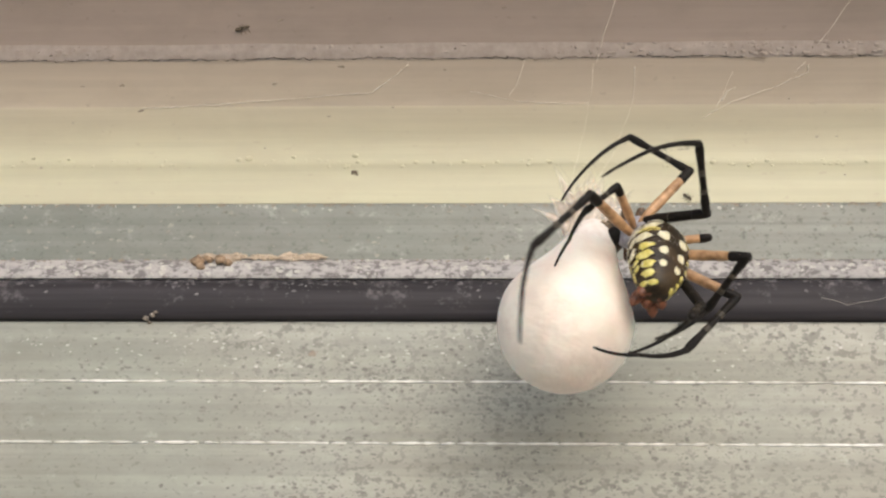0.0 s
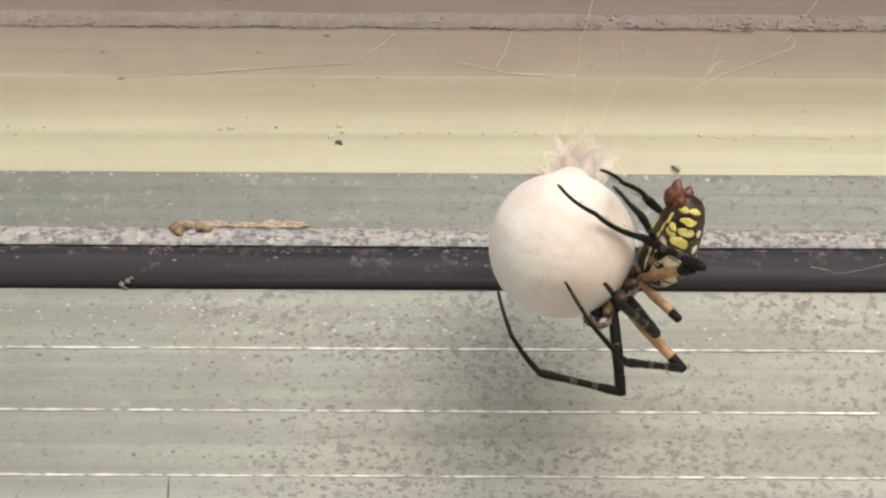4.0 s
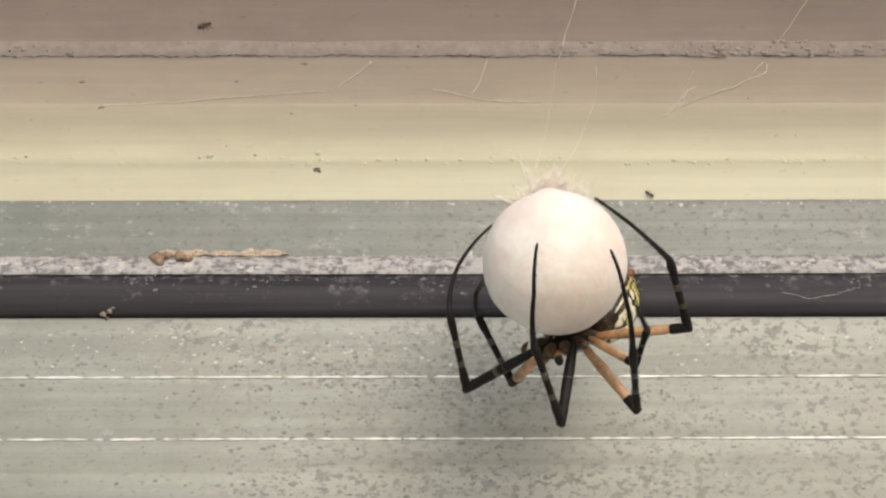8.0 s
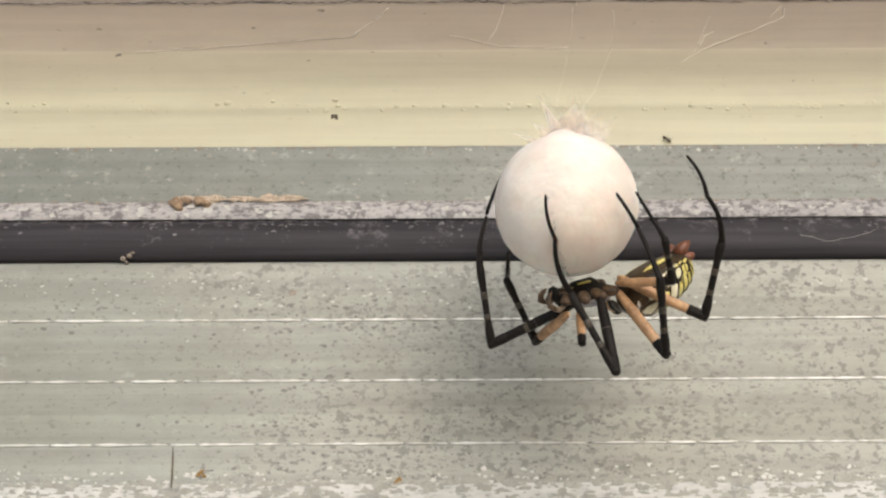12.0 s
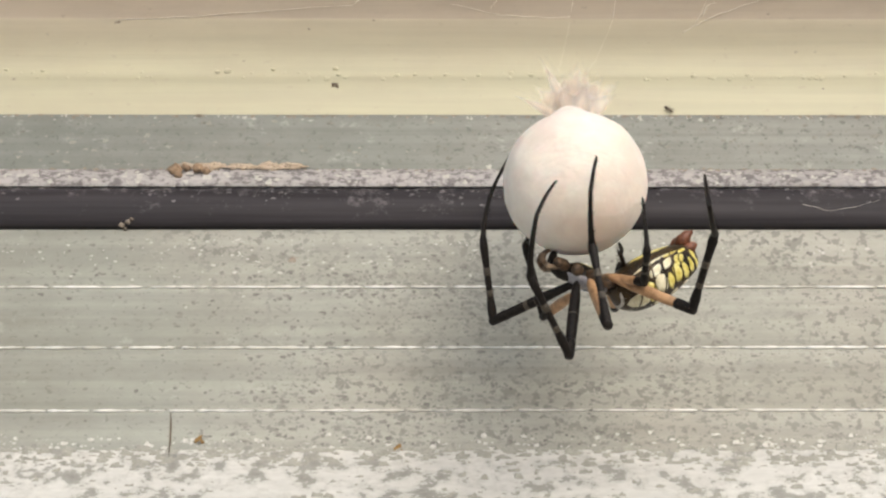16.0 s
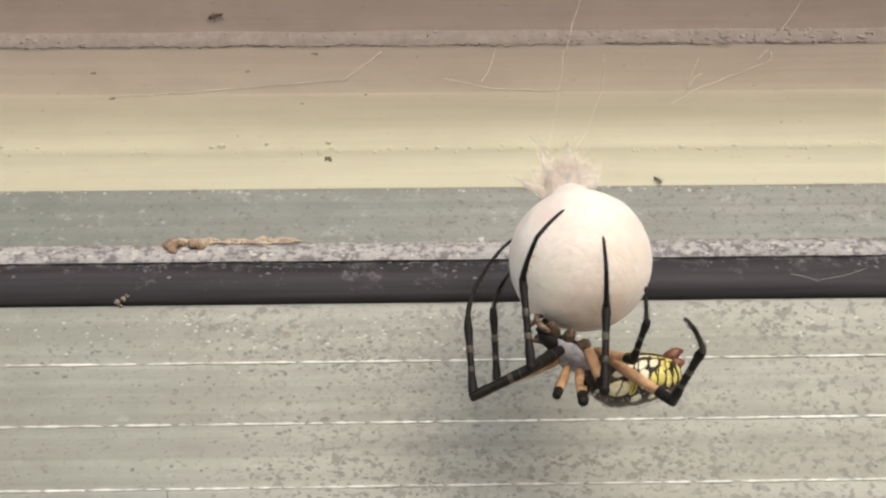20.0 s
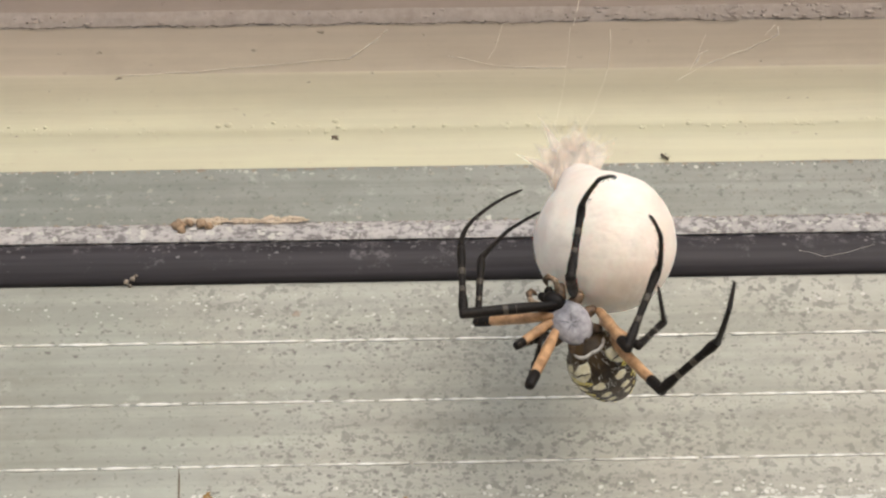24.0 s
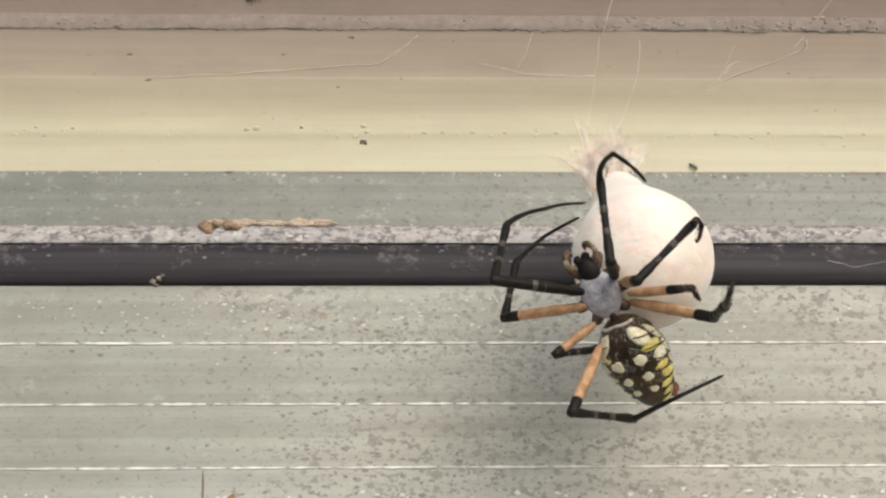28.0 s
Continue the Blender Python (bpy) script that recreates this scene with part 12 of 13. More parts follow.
    walk(limbs["R3"][3], [
        (0, at(7.14, 1.25, 12.29, 1.4, -12.3, 60.3)), (0.167, at(9.05, 2.99, 11.73, 13.4, -9.3, 58.7)), (0.333, at(10.25, 4.14, 10.61, 42.0, -6.3, 57.2)),
        (0.5, at(10.52, 4.75, 9.29, 80.0, -3.3, 55.7)), (0.6, at(11.37, 6.55, 7.81, 91.2, 8.1, 44.0)), (0.7, at(11.84, 8.24, 5.04, 91.8, 17.4, 33.0)),
        (0.8, at(11.91, 9.77, 1.37, 85.8, 23.7, 28.0)), (0.9, at(11.55, 9.87, -3.58, 65.1, 38.1, 12.4)), (1, at(10.82, 8.10, -8.46, 28.7, 43.1, -19.2)),
        (1.167, at(7.81, 6.02, -11.33, 85.7, 20.9, -1.3)), (1.333, at(5.06, 2.73, -13.57, 126.7, -2.6, 11.7)), (1.5, at(2.88, -1.37, -14.85, 124.4, -26.0, 25.3)),
        (1.75, at(2.44, -4.36, -13.82, 111.2, -9.7, 39.0)), (2, at(1.99, -7.29, -12.62, 107.8, 0.5, 48.2)), (2.1, at(1.98, -7.10, -13.26, 117.7, 3.2, 56.7)),
        (2.2, at(1.51, -6.67, -13.35, 124.7, 6.6, 65.8)), (2.3, at(0.59, -6.27, -12.84, 128.2, 9.6, 75.5)), (2.4, at(-0.66, -6.14, -11.75, 132.4, 9.9, 82.6)),
        (2.5, at(-2.03, -6.44, -10.21, 134.8, 11.2, 90.4)), (2.75, at(-3.32, -5.63, -10.10, 136.8, 8.1, 96.0)), (3, at(-4.64, -4.46, -9.50, 138.8, 4.9, 101.4)),
        (3.5, at(-4.02, -5.92, -9.16, 140.7, 2.4, 107.8)), (4, at(-3.80, -6.33, -9.92, 168.8, 8.3, 107.1)), (4.5, at(-3.13, -6.96, -9.94, -177.5, 14.2, 106.4)),
        (5, at(-2.09, -7.60, -9.02, -178.5, 20.0, 105.6)), (5.5, at(-0.80, -7.96, -7.12, 180.0, 25.9, 104.8)), (5.75, at(-1.15, -7.20, -7.71, -177.6, 49.2, 104.7)),
        (6, at(-1.46, -6.22, -7.94, -171.2, 72.4, 104.2)), (6.25, at(-2.16, -7.27, -8.28, 177.0, 47.5, 104.5)), (6.5, at(-2.86, -8.20, -8.27, 173.2, 22.7, 104.6)),
        (6.75, at(-1.94, -8.94, -8.84, 161.0, 41.0, 93.6)), (7, at(-0.82, -9.15, -7.87, 140.8, 56.1, 72.2)), (7.333, at(-0.85, -10.85, -8.33, 156.1, 36.3, 90.5)),
        (7.667, at(-0.96, -12.47, -8.40, 163.1, 15.0, 100.9)), (8, at(-1.16, -13.94, -8.10, 168.6, -6.7, 109.3)), (9, at(-1.70, -12.05, -9.83, 161.2, 8.5, 100.7)),
        (9.25, at(-1.63, -10.71, -10.82, 154.4, 31.8, 85.6)), (9.5, at(-1.50, -9.24, -11.57, 139.4, 51.6, 60.3)), (9.75, at(-1.32, -7.67, -12.07, 106.9, 60.6, 13.1)),
        (9.83, at(-1.25, -7.13, -12.15, 147.0, 50.5, 1.9)), (9.92, at(-1.17, -6.59, -12.23, -176.4, 46.6, -15.1)), (10, at(-1.10, -6.05, -12.31, -139.9, 50.1, -32.2)),
        (11, at(-3.17, -6.73, -11.60, -134.6, 53.7, -24.7)), (11.2, at(-2.96, -6.88, -12.02, -128.0, 56.7, -20.6)), (11.4, at(-2.93, -7.27, -11.29, -122.7, 59.5, -15.8)),
        (11.925, at(-3.00, -6.53, -11.49, -127.5, 56.0, -22.1)), (12.45, at(-3.06, -5.79, -11.67, -131.1, 52.2, -27.3)), (12.975, at(-3.12, -5.04, -11.81, -133.6, 48.3, -31.7)),
        (13.5, at(-3.15, -4.29, -11.93, -135.3, 44.2, -35.5)), (14, at(-2.65, -4.73, -11.57, -137.1, 49.6, -34.3)), (14.5, at(-1.25, -4.81, -10.81, -137.1, 35.1, -42.7)),
        (15, at(0.15, -4.89, -9.97, -131.6, 20.2, -48.5)), (15.25, at(0.36, -6.17, -9.80, -128.6, 38.2, -32.9)), (15.5, at(0.49, -7.43, -9.46, -112.9, 52.8, -8.1)),
        (15.75, at(0.52, -8.66, -8.95, -81.1, 58.7, 31.2)), (16, at(0.48, -9.81, -8.29, -50.9, 51.4, 69.0)), (17, at(2.92, -10.19, -6.94, -47.0, 50.0, 74.0)),
        (18, at(0.75, -9.99, -6.31, -51.6, 58.2, 68.6)), (19, at(1.71, -10.52, -5.25, -55.5, 51.1, 62.6)), (20, at(0.47, -11.95, -4.61, -46.9, 62.3, 72.3)),
        (20.03, at(0.88, -12.33, -4.93, 4.2, 62.4, 69.6)), (20.07, at(1.29, -12.72, -5.26, 56.4, 63.5, 68.1)), (20.1, at(1.70, -13.11, -5.58, 110.9, 64.7, 69.2)),
        (20.2, at(2.44, -14.07, -5.63, 112.9, 67.1, 65.4)), (20.3, at(2.53, -14.52, -4.88, 109.9, 69.4, 60.9)), (20.4, at(1.92, -14.23, -3.58, 106.8, 71.5, 55.3)),
        (20.5, at(0.70, -13.08, -2.08, 104.1, 73.5, 48.4)), (21, at(-0.07, -12.80, -0.75, 82.1, 75.5, 27.4)), (21.5, at(-0.80, -12.31, 0.46, 57.7, 75.3, 3.8)),
        (22, at(-1.46, -11.64, 1.52, 37.1, 73.0, -16.2)), (22.5, at(-2.03, -10.82, 2.42, 22.7, 69.2, -30.4)), (23, at(-2.41, -10.82, 1.27, 38.0, 69.6, -8.7)),
        (24, at(-2.34, -9.77, 3.78, -6.1, 54.8, -37.9)), (25, at(-0.99, -9.07, 5.30, -10.2, 62.5, -42.9)), (26, at(-0.71, -9.74, 4.54, -14.1, 71.9, -65.4)),
        (27, at(-0.27, -9.90, 4.14, -36.5, 71.8, -139.1)), (28, at(-2.00, -10.10, 3.07, -7.8, 69.6, -170.5)),
    ])
    walk(limbs["R4"][0], [
        (0, at(-0.75, 3.19, 0.28, 0.0, -3.3, 173.2)), (0.25, at(-0.08, 2.17, -1.34, -0.2, 4.3, 148.5)), (0.5, at(0.58, 1.15, -2.96, -3.7, 11.1, 123.4)),
        (0.625, at(0.82, -0.02, -2.73, 1.0, 32.1, 135.9)), (0.75, at(1.06, -1.18, -2.51, 14.4, 51.1, 155.7)), (0.875, at(1.30, -2.35, -2.29, 48.0, 63.1, -165.0)),
        (1, at(1.54, -3.52, -2.06, 91.6, 58.4, -115.7)), (1.167, at(1.42, -3.78, -0.77, 92.3, 39.5, -114.9)), (1.333, at(1.29, -4.02, 0.53, 92.6, 20.6, -114.5)),
        (1.5, at(1.17, -4.27, 1.81, 93.0, 1.8, -114.3)), (1.75, at(1.57, -4.61, 1.84, 93.0, -17.6, -111.5)), (2, at(1.98, -4.94, 1.85, 91.9, -37.0, -108.0)),
        (2.25, at(2.74, -4.50, 0.98, 91.5, -26.8, -107.6)), (2.5, at(3.42, -4.09, 0.20, 91.5, -17.2, -107.1)), (2.75, at(2.89, -3.90, -0.32, 87.3, -31.0, -100.6)),
        (3, at(2.38, -3.71, -0.81, 79.2, -44.0, -91.3)), (3.25, at(1.91, -2.65, -0.21, 82.3, -22.2, -94.5)), (3.5, at(1.45, -1.58, 0.35, 83.5, -1.7, -95.9)),
        (4, at(1.35, -1.65, -0.06, 84.5, -0.8, -101.5)), (4.5, at(1.27, -1.71, -0.51, 85.3, 0.2, -107.3)), (5, at(1.15, -1.80, -0.89, 85.8, 1.3, -114.1)),
        (5.5, at(1.02, -1.89, -1.22, 86.0, 2.6, -121.7)), (5.75, at(0.67, -2.25, -0.30, 85.8, -0.9, -109.9)), (6, at(0.32, -2.62, 0.62, 85.1, -4.4, -97.8)),
        (6.067, at(0.10, -1.93, 0.51, 86.1, -4.1, -111.1)), (6.133, at(-0.12, -1.24, 0.40, 87.0, -3.7, -124.2)), (6.2, at(-0.34, -0.56, 0.29, 87.8, -3.0, -137.4)),
        (6.5, at(-0.77, -0.27, -1.37, 87.8, 3.5, -137.5)), (6.8, at(0.60, -2.49, -0.42, 86.6, 4.2, -154.4)), (6.85, at(0.40, -2.11, 0.00, 86.9, 0.1, -146.8)),
        (6.9, at(0.19, -1.72, 0.43, 86.6, -4.0, -139.1)), (6.95, at(-0.02, -1.34, 0.85, 85.8, -8.0, -131.4)), (7, at(-0.22, -0.95, 1.28, 84.5, -11.9, -123.6)),
        (7.1, at(0.17, -1.86, 0.87, 86.9, -10.8, -136.1)), (7.2, at(0.56, -2.77, 0.46, 89.1, -9.2, -148.5)), (7.267, at(0.55, -2.76, 0.35, 89.2, -7.5, -149.1)),
        (7.333, at(0.54, -2.75, 0.23, 89.3, -5.8, -149.7)), (7.4, at(0.53, -2.75, 0.12, 89.3, -4.1, -150.3)), (7.7, at(0.34, -2.67, -0.33, 89.1, -0.6, -146.0)),
        (8, at(0.16, -2.60, -0.79, 89.2, 3.0, -141.8)), (9, at(-1.28, -0.67, -0.98, 89.5, 0.2, -131.3)), (10, at(-1.39, -1.13, 0.09, 90.1, 10.5, -125.0)),
        (10.2, at(-0.98, -1.89, -0.59, 90.0, -6.5, -127.4)), (10.4, at(-0.57, -2.64, -1.27, 90.7, -23.4, -130.0)), (10.475, at(-0.76, -2.18, -1.20, 90.0, -14.9, -128.0)),
        (10.55, at(-0.94, -1.72, -1.14, 89.7, -6.4, -126.1)), (10.625, at(-1.13, -1.26, -1.08, 89.6, 2.1, -124.3)), (10.7, at(-1.32, -0.80, -1.01, 89.8, 10.6, -122.4)),
        (10.85, at(-1.31, -0.75, -1.26, 86.5, 13.7, -138.1)), (11, at(-1.30, -0.70, -1.50, 82.4, 15.8, -154.1)), (11.2, at(-1.37, -0.72, -1.48, 83.0, -6.5, -146.1)),
        (11.4, at(-1.44, -0.75, -1.47, 80.3, -28.7, -137.3)), (11.925, at(-1.09, -1.11, -1.85, 81.3, -26.0, -139.5)), (12.45, at(-0.75, -1.46, -2.22, 82.2, -23.3, -141.5)),
        (12.975, at(-0.40, -1.82, -2.60, 82.9, -20.6, -143.5)), (13.5, at(-0.05, -2.18, -2.98, 83.5, -17.8, -145.4)), (13.667, at(-0.11, -2.23, -2.81, 83.0, -7.2, -142.8)),
        (13.833, at(-0.16, -2.28, -2.64, 82.9, 3.5, -140.3)), (14, at(-0.22, -2.34, -2.46, 83.3, 14.2, -137.8)), (14.2, at(-0.19, -2.33, -2.35, 80.7, 19.9, -146.7)),
        (14.4, at(-0.16, -2.31, -2.23, 77.0, 25.1, -156.3)), (14.55, at(-0.49, -1.34, -2.08, 81.2, 4.4, -140.3)), (14.7, at(-0.83, -0.37, -1.93, 79.5, -16.6, -125.2)),
        (14.85, at(-0.45, -1.29, -1.97, 80.7, 2.9, -134.6)), (15, at(-0.08, -2.20, -2.01, 78.5, 22.3, -144.4)), (15.5, at(0.30, -2.20, -1.71, 75.4, 38.3, -150.4)),
        (15.75, at(0.49, -2.20, -1.60, 77.0, 16.8, -147.1)), (16, at(0.67, -2.20, -1.50, 77.3, -4.7, -144.5)), (16.25, at(0.59, -1.30, -1.63, 77.5, 7.5, -133.6)),
        (16.5, at(0.50, -0.39, -1.76, 80.2, 19.5, -122.1)), (16.75, at(0.59, -0.46, -1.72, 78.6, 9.6, -128.8)), (17, at(0.67, -0.53, -1.68, 78.0, -0.4, -135.1)),
        (17.25, at(0.39, -0.58, -1.74, 79.0, 8.6, -122.5)), (17.5, at(0.11, -0.63, -1.80, 81.9, 17.2, -109.2)), (17.75, at(-0.17, -0.67, -1.83, 79.8, 6.4, -119.6)),
        (18, at(-0.45, -0.71, -1.87, 79.7, -4.7, -129.5)), (18.25, at(-0.14, -0.81, -2.04, 79.9, 8.6, -121.1)), (18.5, at(0.16, -0.90, -2.22, 82.3, 21.7, -112.2)),
        (18.75, at(0.48, -0.99, -2.35, 78.7, 7.1, -126.7)), (19, at(0.79, -1.08, -2.48, 78.7, -7.9, -140.3)), (19.25, at(0.87, -2.04, -1.83, 78.7, 7.0, -133.5)),
        (19.5, at(0.94, -2.99, -1.18, 80.5, 21.8, -126.3)), (19.75, at(0.66, -2.20, -1.57, 78.4, 1.3, -136.7)), (20, at(0.38, -1.41, -1.95, 80.0, -19.3, -147.0)),
        (20.25, at(0.02, -1.60, -1.82, 76.8, -8.7, -133.8)), (20.5, at(-0.34, -1.78, -1.69, 76.1, 2.3, -121.5)), (21, at(-0.31, -2.07, -1.63, 76.1, -2.8, -126.2)),
        (21.5, at(-0.28, -2.35, -1.56, 76.6, -7.9, -131.0)), (22, at(-0.24, -2.64, -1.50, 77.5, -13.0, -135.9)), (22.5, at(-0.21, -2.93, -1.43, 78.8, -18.0, -141.0)),
        (22.75, at(-0.36, -2.05, -1.34, 84.2, -30.5, -153.8)), (23, at(-0.51, -1.16, -1.25, 93.9, -41.5, -170.3)), (23.25, at(-0.82, -1.59, -0.22, 85.9, -29.0, -156.5)),
        (23.5, at(-1.14, -2.02, 0.80, 81.9, -15.5, -145.9)), (23.75, at(-1.33, -2.21, -0.13, 87.4, -30.6, -159.8)), (24, at(-1.53, -2.40, -1.07, 98.8, -43.6, -178.5)),
        (24.5, at(-0.60, -3.18, -0.81, 88.5, -30.4, -161.6)), (25, at(0.40, -3.82, -0.57, 85.6, -37.2, -156.4)), (25.5, at(0.52, -4.26, -0.62, 97.2, -34.6, -176.0)),
        (26, at(0.65, -4.71, -0.73, 76.5, -37.1, -141.4)), (27, at(1.69, -4.08, -0.51, 71.5, -39.5, -133.4)), (28, at(0.36, -3.00, -0.39, 65.4, -42.1, -124.1)),
    ])
    walk(limbs["R4"][1], [
        (0, at(-12.53, 4.61, 0.96, 0.0, 17.5, 42.0)), (0.25, at(-10.20, 8.36, -2.24, -11.1, 24.2, 11.5)), (0.5, at(-5.85, 10.89, -5.26, -24.7, 24.5, -20.7)),
        (0.625, at(-6.42, 6.99, -9.06, -24.4, 1.3, -19.3)), (0.75, at(-5.74, 1.89, -11.77, -24.6, -22.0, -17.9)), (0.875, at(-3.90, -3.74, -12.89, -25.8, -45.2, -15.9)),
        (1, at(-1.16, -9.14, -12.19, -30.1, -68.3, -10.8)), (1.167, at(-2.46, -12.10, -8.33, -43.2, -47.8, 4.3)), (1.333, at(-3.34, -14.16, -3.66, -47.2, -26.6, 10.2)),
        (1.5, at(-3.74, -15.12, 1.44, -48.7, -5.4, 14.0)), (1.75, at(-2.57, -15.18, 5.44, -49.5, 0.4, 26.0)), (2, at(-0.95, -13.98, 9.00, -49.3, 6.1, 38.1)),
        (2.25, at(-0.60, -15.10, 6.57, -45.8, 15.7, 56.0)), (2.5, at(-0.23, -16.03, 4.05, -38.4, 23.1, 74.4)), (2.75, at(0.88, -14.68, 6.26, -33.4, 25.8, 83.7)),
        (3, at(2.18, -12.25, 7.45, -27.6, 27.6, 93.1)), (3.25, at(0.94, -14.97, 4.84, -26.5, 23.2, 94.0)), (3.5, at(-0.01, -15.77, 0.77, -25.5, 18.7, 95.0)),
        (4, at(-1.40, -15.15, 0.13, -27.6, 25.5, 92.2)), (4.5, at(-2.68, -14.33, -0.55, -29.9, 32.4, 89.1)), (5, at(-4.02, -13.40, -1.17, -33.2, 39.6, 84.6)),
        (5.5, at(-5.42, -12.30, -1.76, -38.1, 46.6, 77.8)), (5.75, at(-3.45, -13.61, -0.11, -16.6, 38.7, 107.9)), (6, at(-1.30, -14.37, 1.53, -4.7, 24.9, 129.8)),
        (6.067, at(-4.16, -13.00, 1.37, -1.2, 51.5, 135.3)), (6.133, at(-6.80, -11.05, 1.16, 20.3, 77.0, 158.5)), (6.2, at(-9.09, -8.59, 0.92, 143.7, 72.6, -76.4)),
        (6.5, at(-9.53, -8.28, -2.11, -163.4, 69.2, -20.9)), (6.8, at(-10.09, -7.62, -1.29, 171.8, 55.0, -48.7)), (6.85, at(-9.55, -8.63, -0.01, 168.5, 58.7, -52.5)),
        (6.9, at(-8.78, -9.49, 1.26, 164.4, 62.3, -57.3)), (6.95, at(-7.81, -10.17, 2.51, 158.9, 65.6, -63.4)), (7, at(-6.65, -10.65, 3.73, 151.8, 68.7, -71.1)),
        (7.1, at(-8.25, -9.96, 3.10, 154.2, 73.6, -68.6)), (7.2, at(-9.45, -8.90, 2.36, 158.6, 78.6, -64.1)), (7.267, at(-9.57, -8.81, 1.90, 161.4, 82.8, -61.2)),
        (7.333, at(-9.68, -8.72, 1.43, 172.1, 86.9, -50.5)), (7.4, at(-9.78, -8.62, 0.97, -64.4, 88.4, 73.1)), (7.7, at(-9.52, -9.32, -0.22, -114.3, 87.1, 23.1)),
        (8, at(-9.17, -9.95, -1.40, -128.7, 85.0, 8.7)), (9, at(-9.14, -9.60, -1.02, 176.1, 74.1, -47.0)), (10, at(-8.10, -10.71, -2.08, -112.3, 72.9, 26.8)),
        (10.2, at(-8.16, -11.27, 0.75, -163.4, 84.3, -24.9)), (10.4, at(-7.59, -11.00, 3.46, 109.5, 76.6, -112.7)), (10.475, at(-7.83, -11.24, 1.86, 27.3, 78.9, 163.8)),
        (10.55, at(-7.90, -11.27, 0.19, -5.0, 65.5, 130.2)), (10.625, at(-7.82, -11.08, -1.52, -13.2, 50.0, 120.6)), (10.7, at(-7.58, -10.67, -3.21, -16.4, 34.0, 115.8)),
        (10.85, at(-9.90, -8.47, -4.08, -31.4, 51.3, 94.1)), (11, at(-11.59, -5.70, -4.75, -64.2, 60.8, 55.1)), (11.2, at(-11.18, -7.32, -0.14, -33.4, 83.7, 86.8)),
        (11.4, at(-9.12, -7.82, 4.23, 95.6, 70.5, -143.4)), (11.925, at(-9.22, -8.05, 3.37, 85.0, 74.6, -154.5)), (12.45, at(-9.30, -8.26, 2.48, 68.0, 77.7, -172.0)),
        (12.975, at(-9.34, -8.45, 1.58, 43.3, 79.1, 162.9)), (13.5, at(-9.36, -8.61, 0.67, 17.4, 78.3, 136.4)), (13.667, at(-9.50, -9.37, -1.32, -32.5, 81.2, 85.8)),
        (13.833, at(-9.30, -9.87, -3.36, -73.9, 76.4, 43.7)), (14, at(-8.76, -10.09, -5.38, -89.6, 68.6, 27.3)), (14.2, at(-9.54, -8.46, -6.39, -121.3, 59.6, -7.6)),
        (14.4, at(-10.02, -6.65, -7.27, -135.3, 45.7, -25.0)), (14.55, at(-9.62, -8.92, -2.99, -157.0, 52.6, -53.4)), (14.7, at(-7.40, -9.68, 1.47, 177.5, 51.2, -85.5)),
        (14.85, at(-8.80, -9.74, -2.57, -161.0, 54.7, -58.7)), (15, at(-9.03, -8.61, -6.53, -139.1, 51.7, -31.6)), (15.5, at(-7.82, -6.81, -9.08, -141.6, 28.2, -35.3)),
        (15.75, at(-9.07, -8.38, -5.05, -149.6, 42.8, -49.0)), (16, at(-8.98, -9.08, -0.53, -165.8, 54.9, -70.2)), (16.25, at(-7.55, -9.83, -3.19, -155.4, 35.0, -55.8)),
        (16.5, at(-5.46, -9.88, -5.72, -151.8, 14.0, -47.3)), (16.75, at(-6.76, -9.60, -3.70, -155.1, 23.5, -57.6)), (17, at(-7.75, -8.92, -1.60, -160.7, 32.3, -69.5)),
        (17.25, at(-5.92, -10.50, -3.52, -154.8, 23.3, -56.9)), (17.5, at(-3.63, -11.35, -5.31, -151.4, 13.4, -46.1)), (17.75, at(-6.00, -10.95, -3.15, -155.6, 19.1, -61.1)),
        (18, at(-7.98, -9.86, -0.90, -161.4, 23.4, -77.0)), (18.25, at(-6.22, -10.87, -3.83, -155.7, 15.1, -59.9)), (18.5, at(-4.01, -11.14, -6.62, -152.9, 5.6, -44.3)),
        (18.75, at(-6.57, -10.46, -3.82, -155.0, 11.2, -58.6)), (19, at(-8.27, -8.61, -0.85, -158.5, 16.1, -73.3)), (19.25, at(-7.26, -10.60, -3.28, -155.4, 7.5, -58.2)),
        (19.5, at(-5.60, -11.89, -5.61, -154.6, -1.6, -43.6)), (19.75, at(-8.00, -10.35, -1.83, -154.7, 2.5, -59.7)), (20, at(-9.03, -7.53, 1.98, -156.0, 6.3, -75.9)),
        (20.25, at(-8.13, -10.07, -0.02, -155.5, -2.6, -61.7)), (20.5, at(-6.55, -11.92, -2.18, -157.3, -11.3, -47.3)), (21, at(-7.32, -11.65, -1.04, -157.2, -16.2, -47.6)),
        (21.5, at(-8.00, -11.25, 0.08, -157.1, -21.1, -47.8)), (22, at(-8.56, -10.71, 1.18, -157.0, -26.1, -48.0)), (22.5, at(-9.00, -10.05, 2.24, -156.9, -31.0, -48.3)),
        (22.75, at(-9.55, -6.56, 4.70, -145.0, -24.5, -73.6)), (23, at(-9.29, -2.67, 6.63, -137.5, -14.3, -95.7)), (23.25, at(-10.36, -5.73, 5.55, -143.9, -26.2, -77.5)),
        (23.5, at(-10.63, -8.45, 3.98, -155.2, -35.4, -55.7)), (23.75, at(-10.94, -5.75, 5.91, -145.4, -38.3, -72.0)), (24, at(-10.13, -2.63, 7.14, -134.8, -38.8, -89.0)),
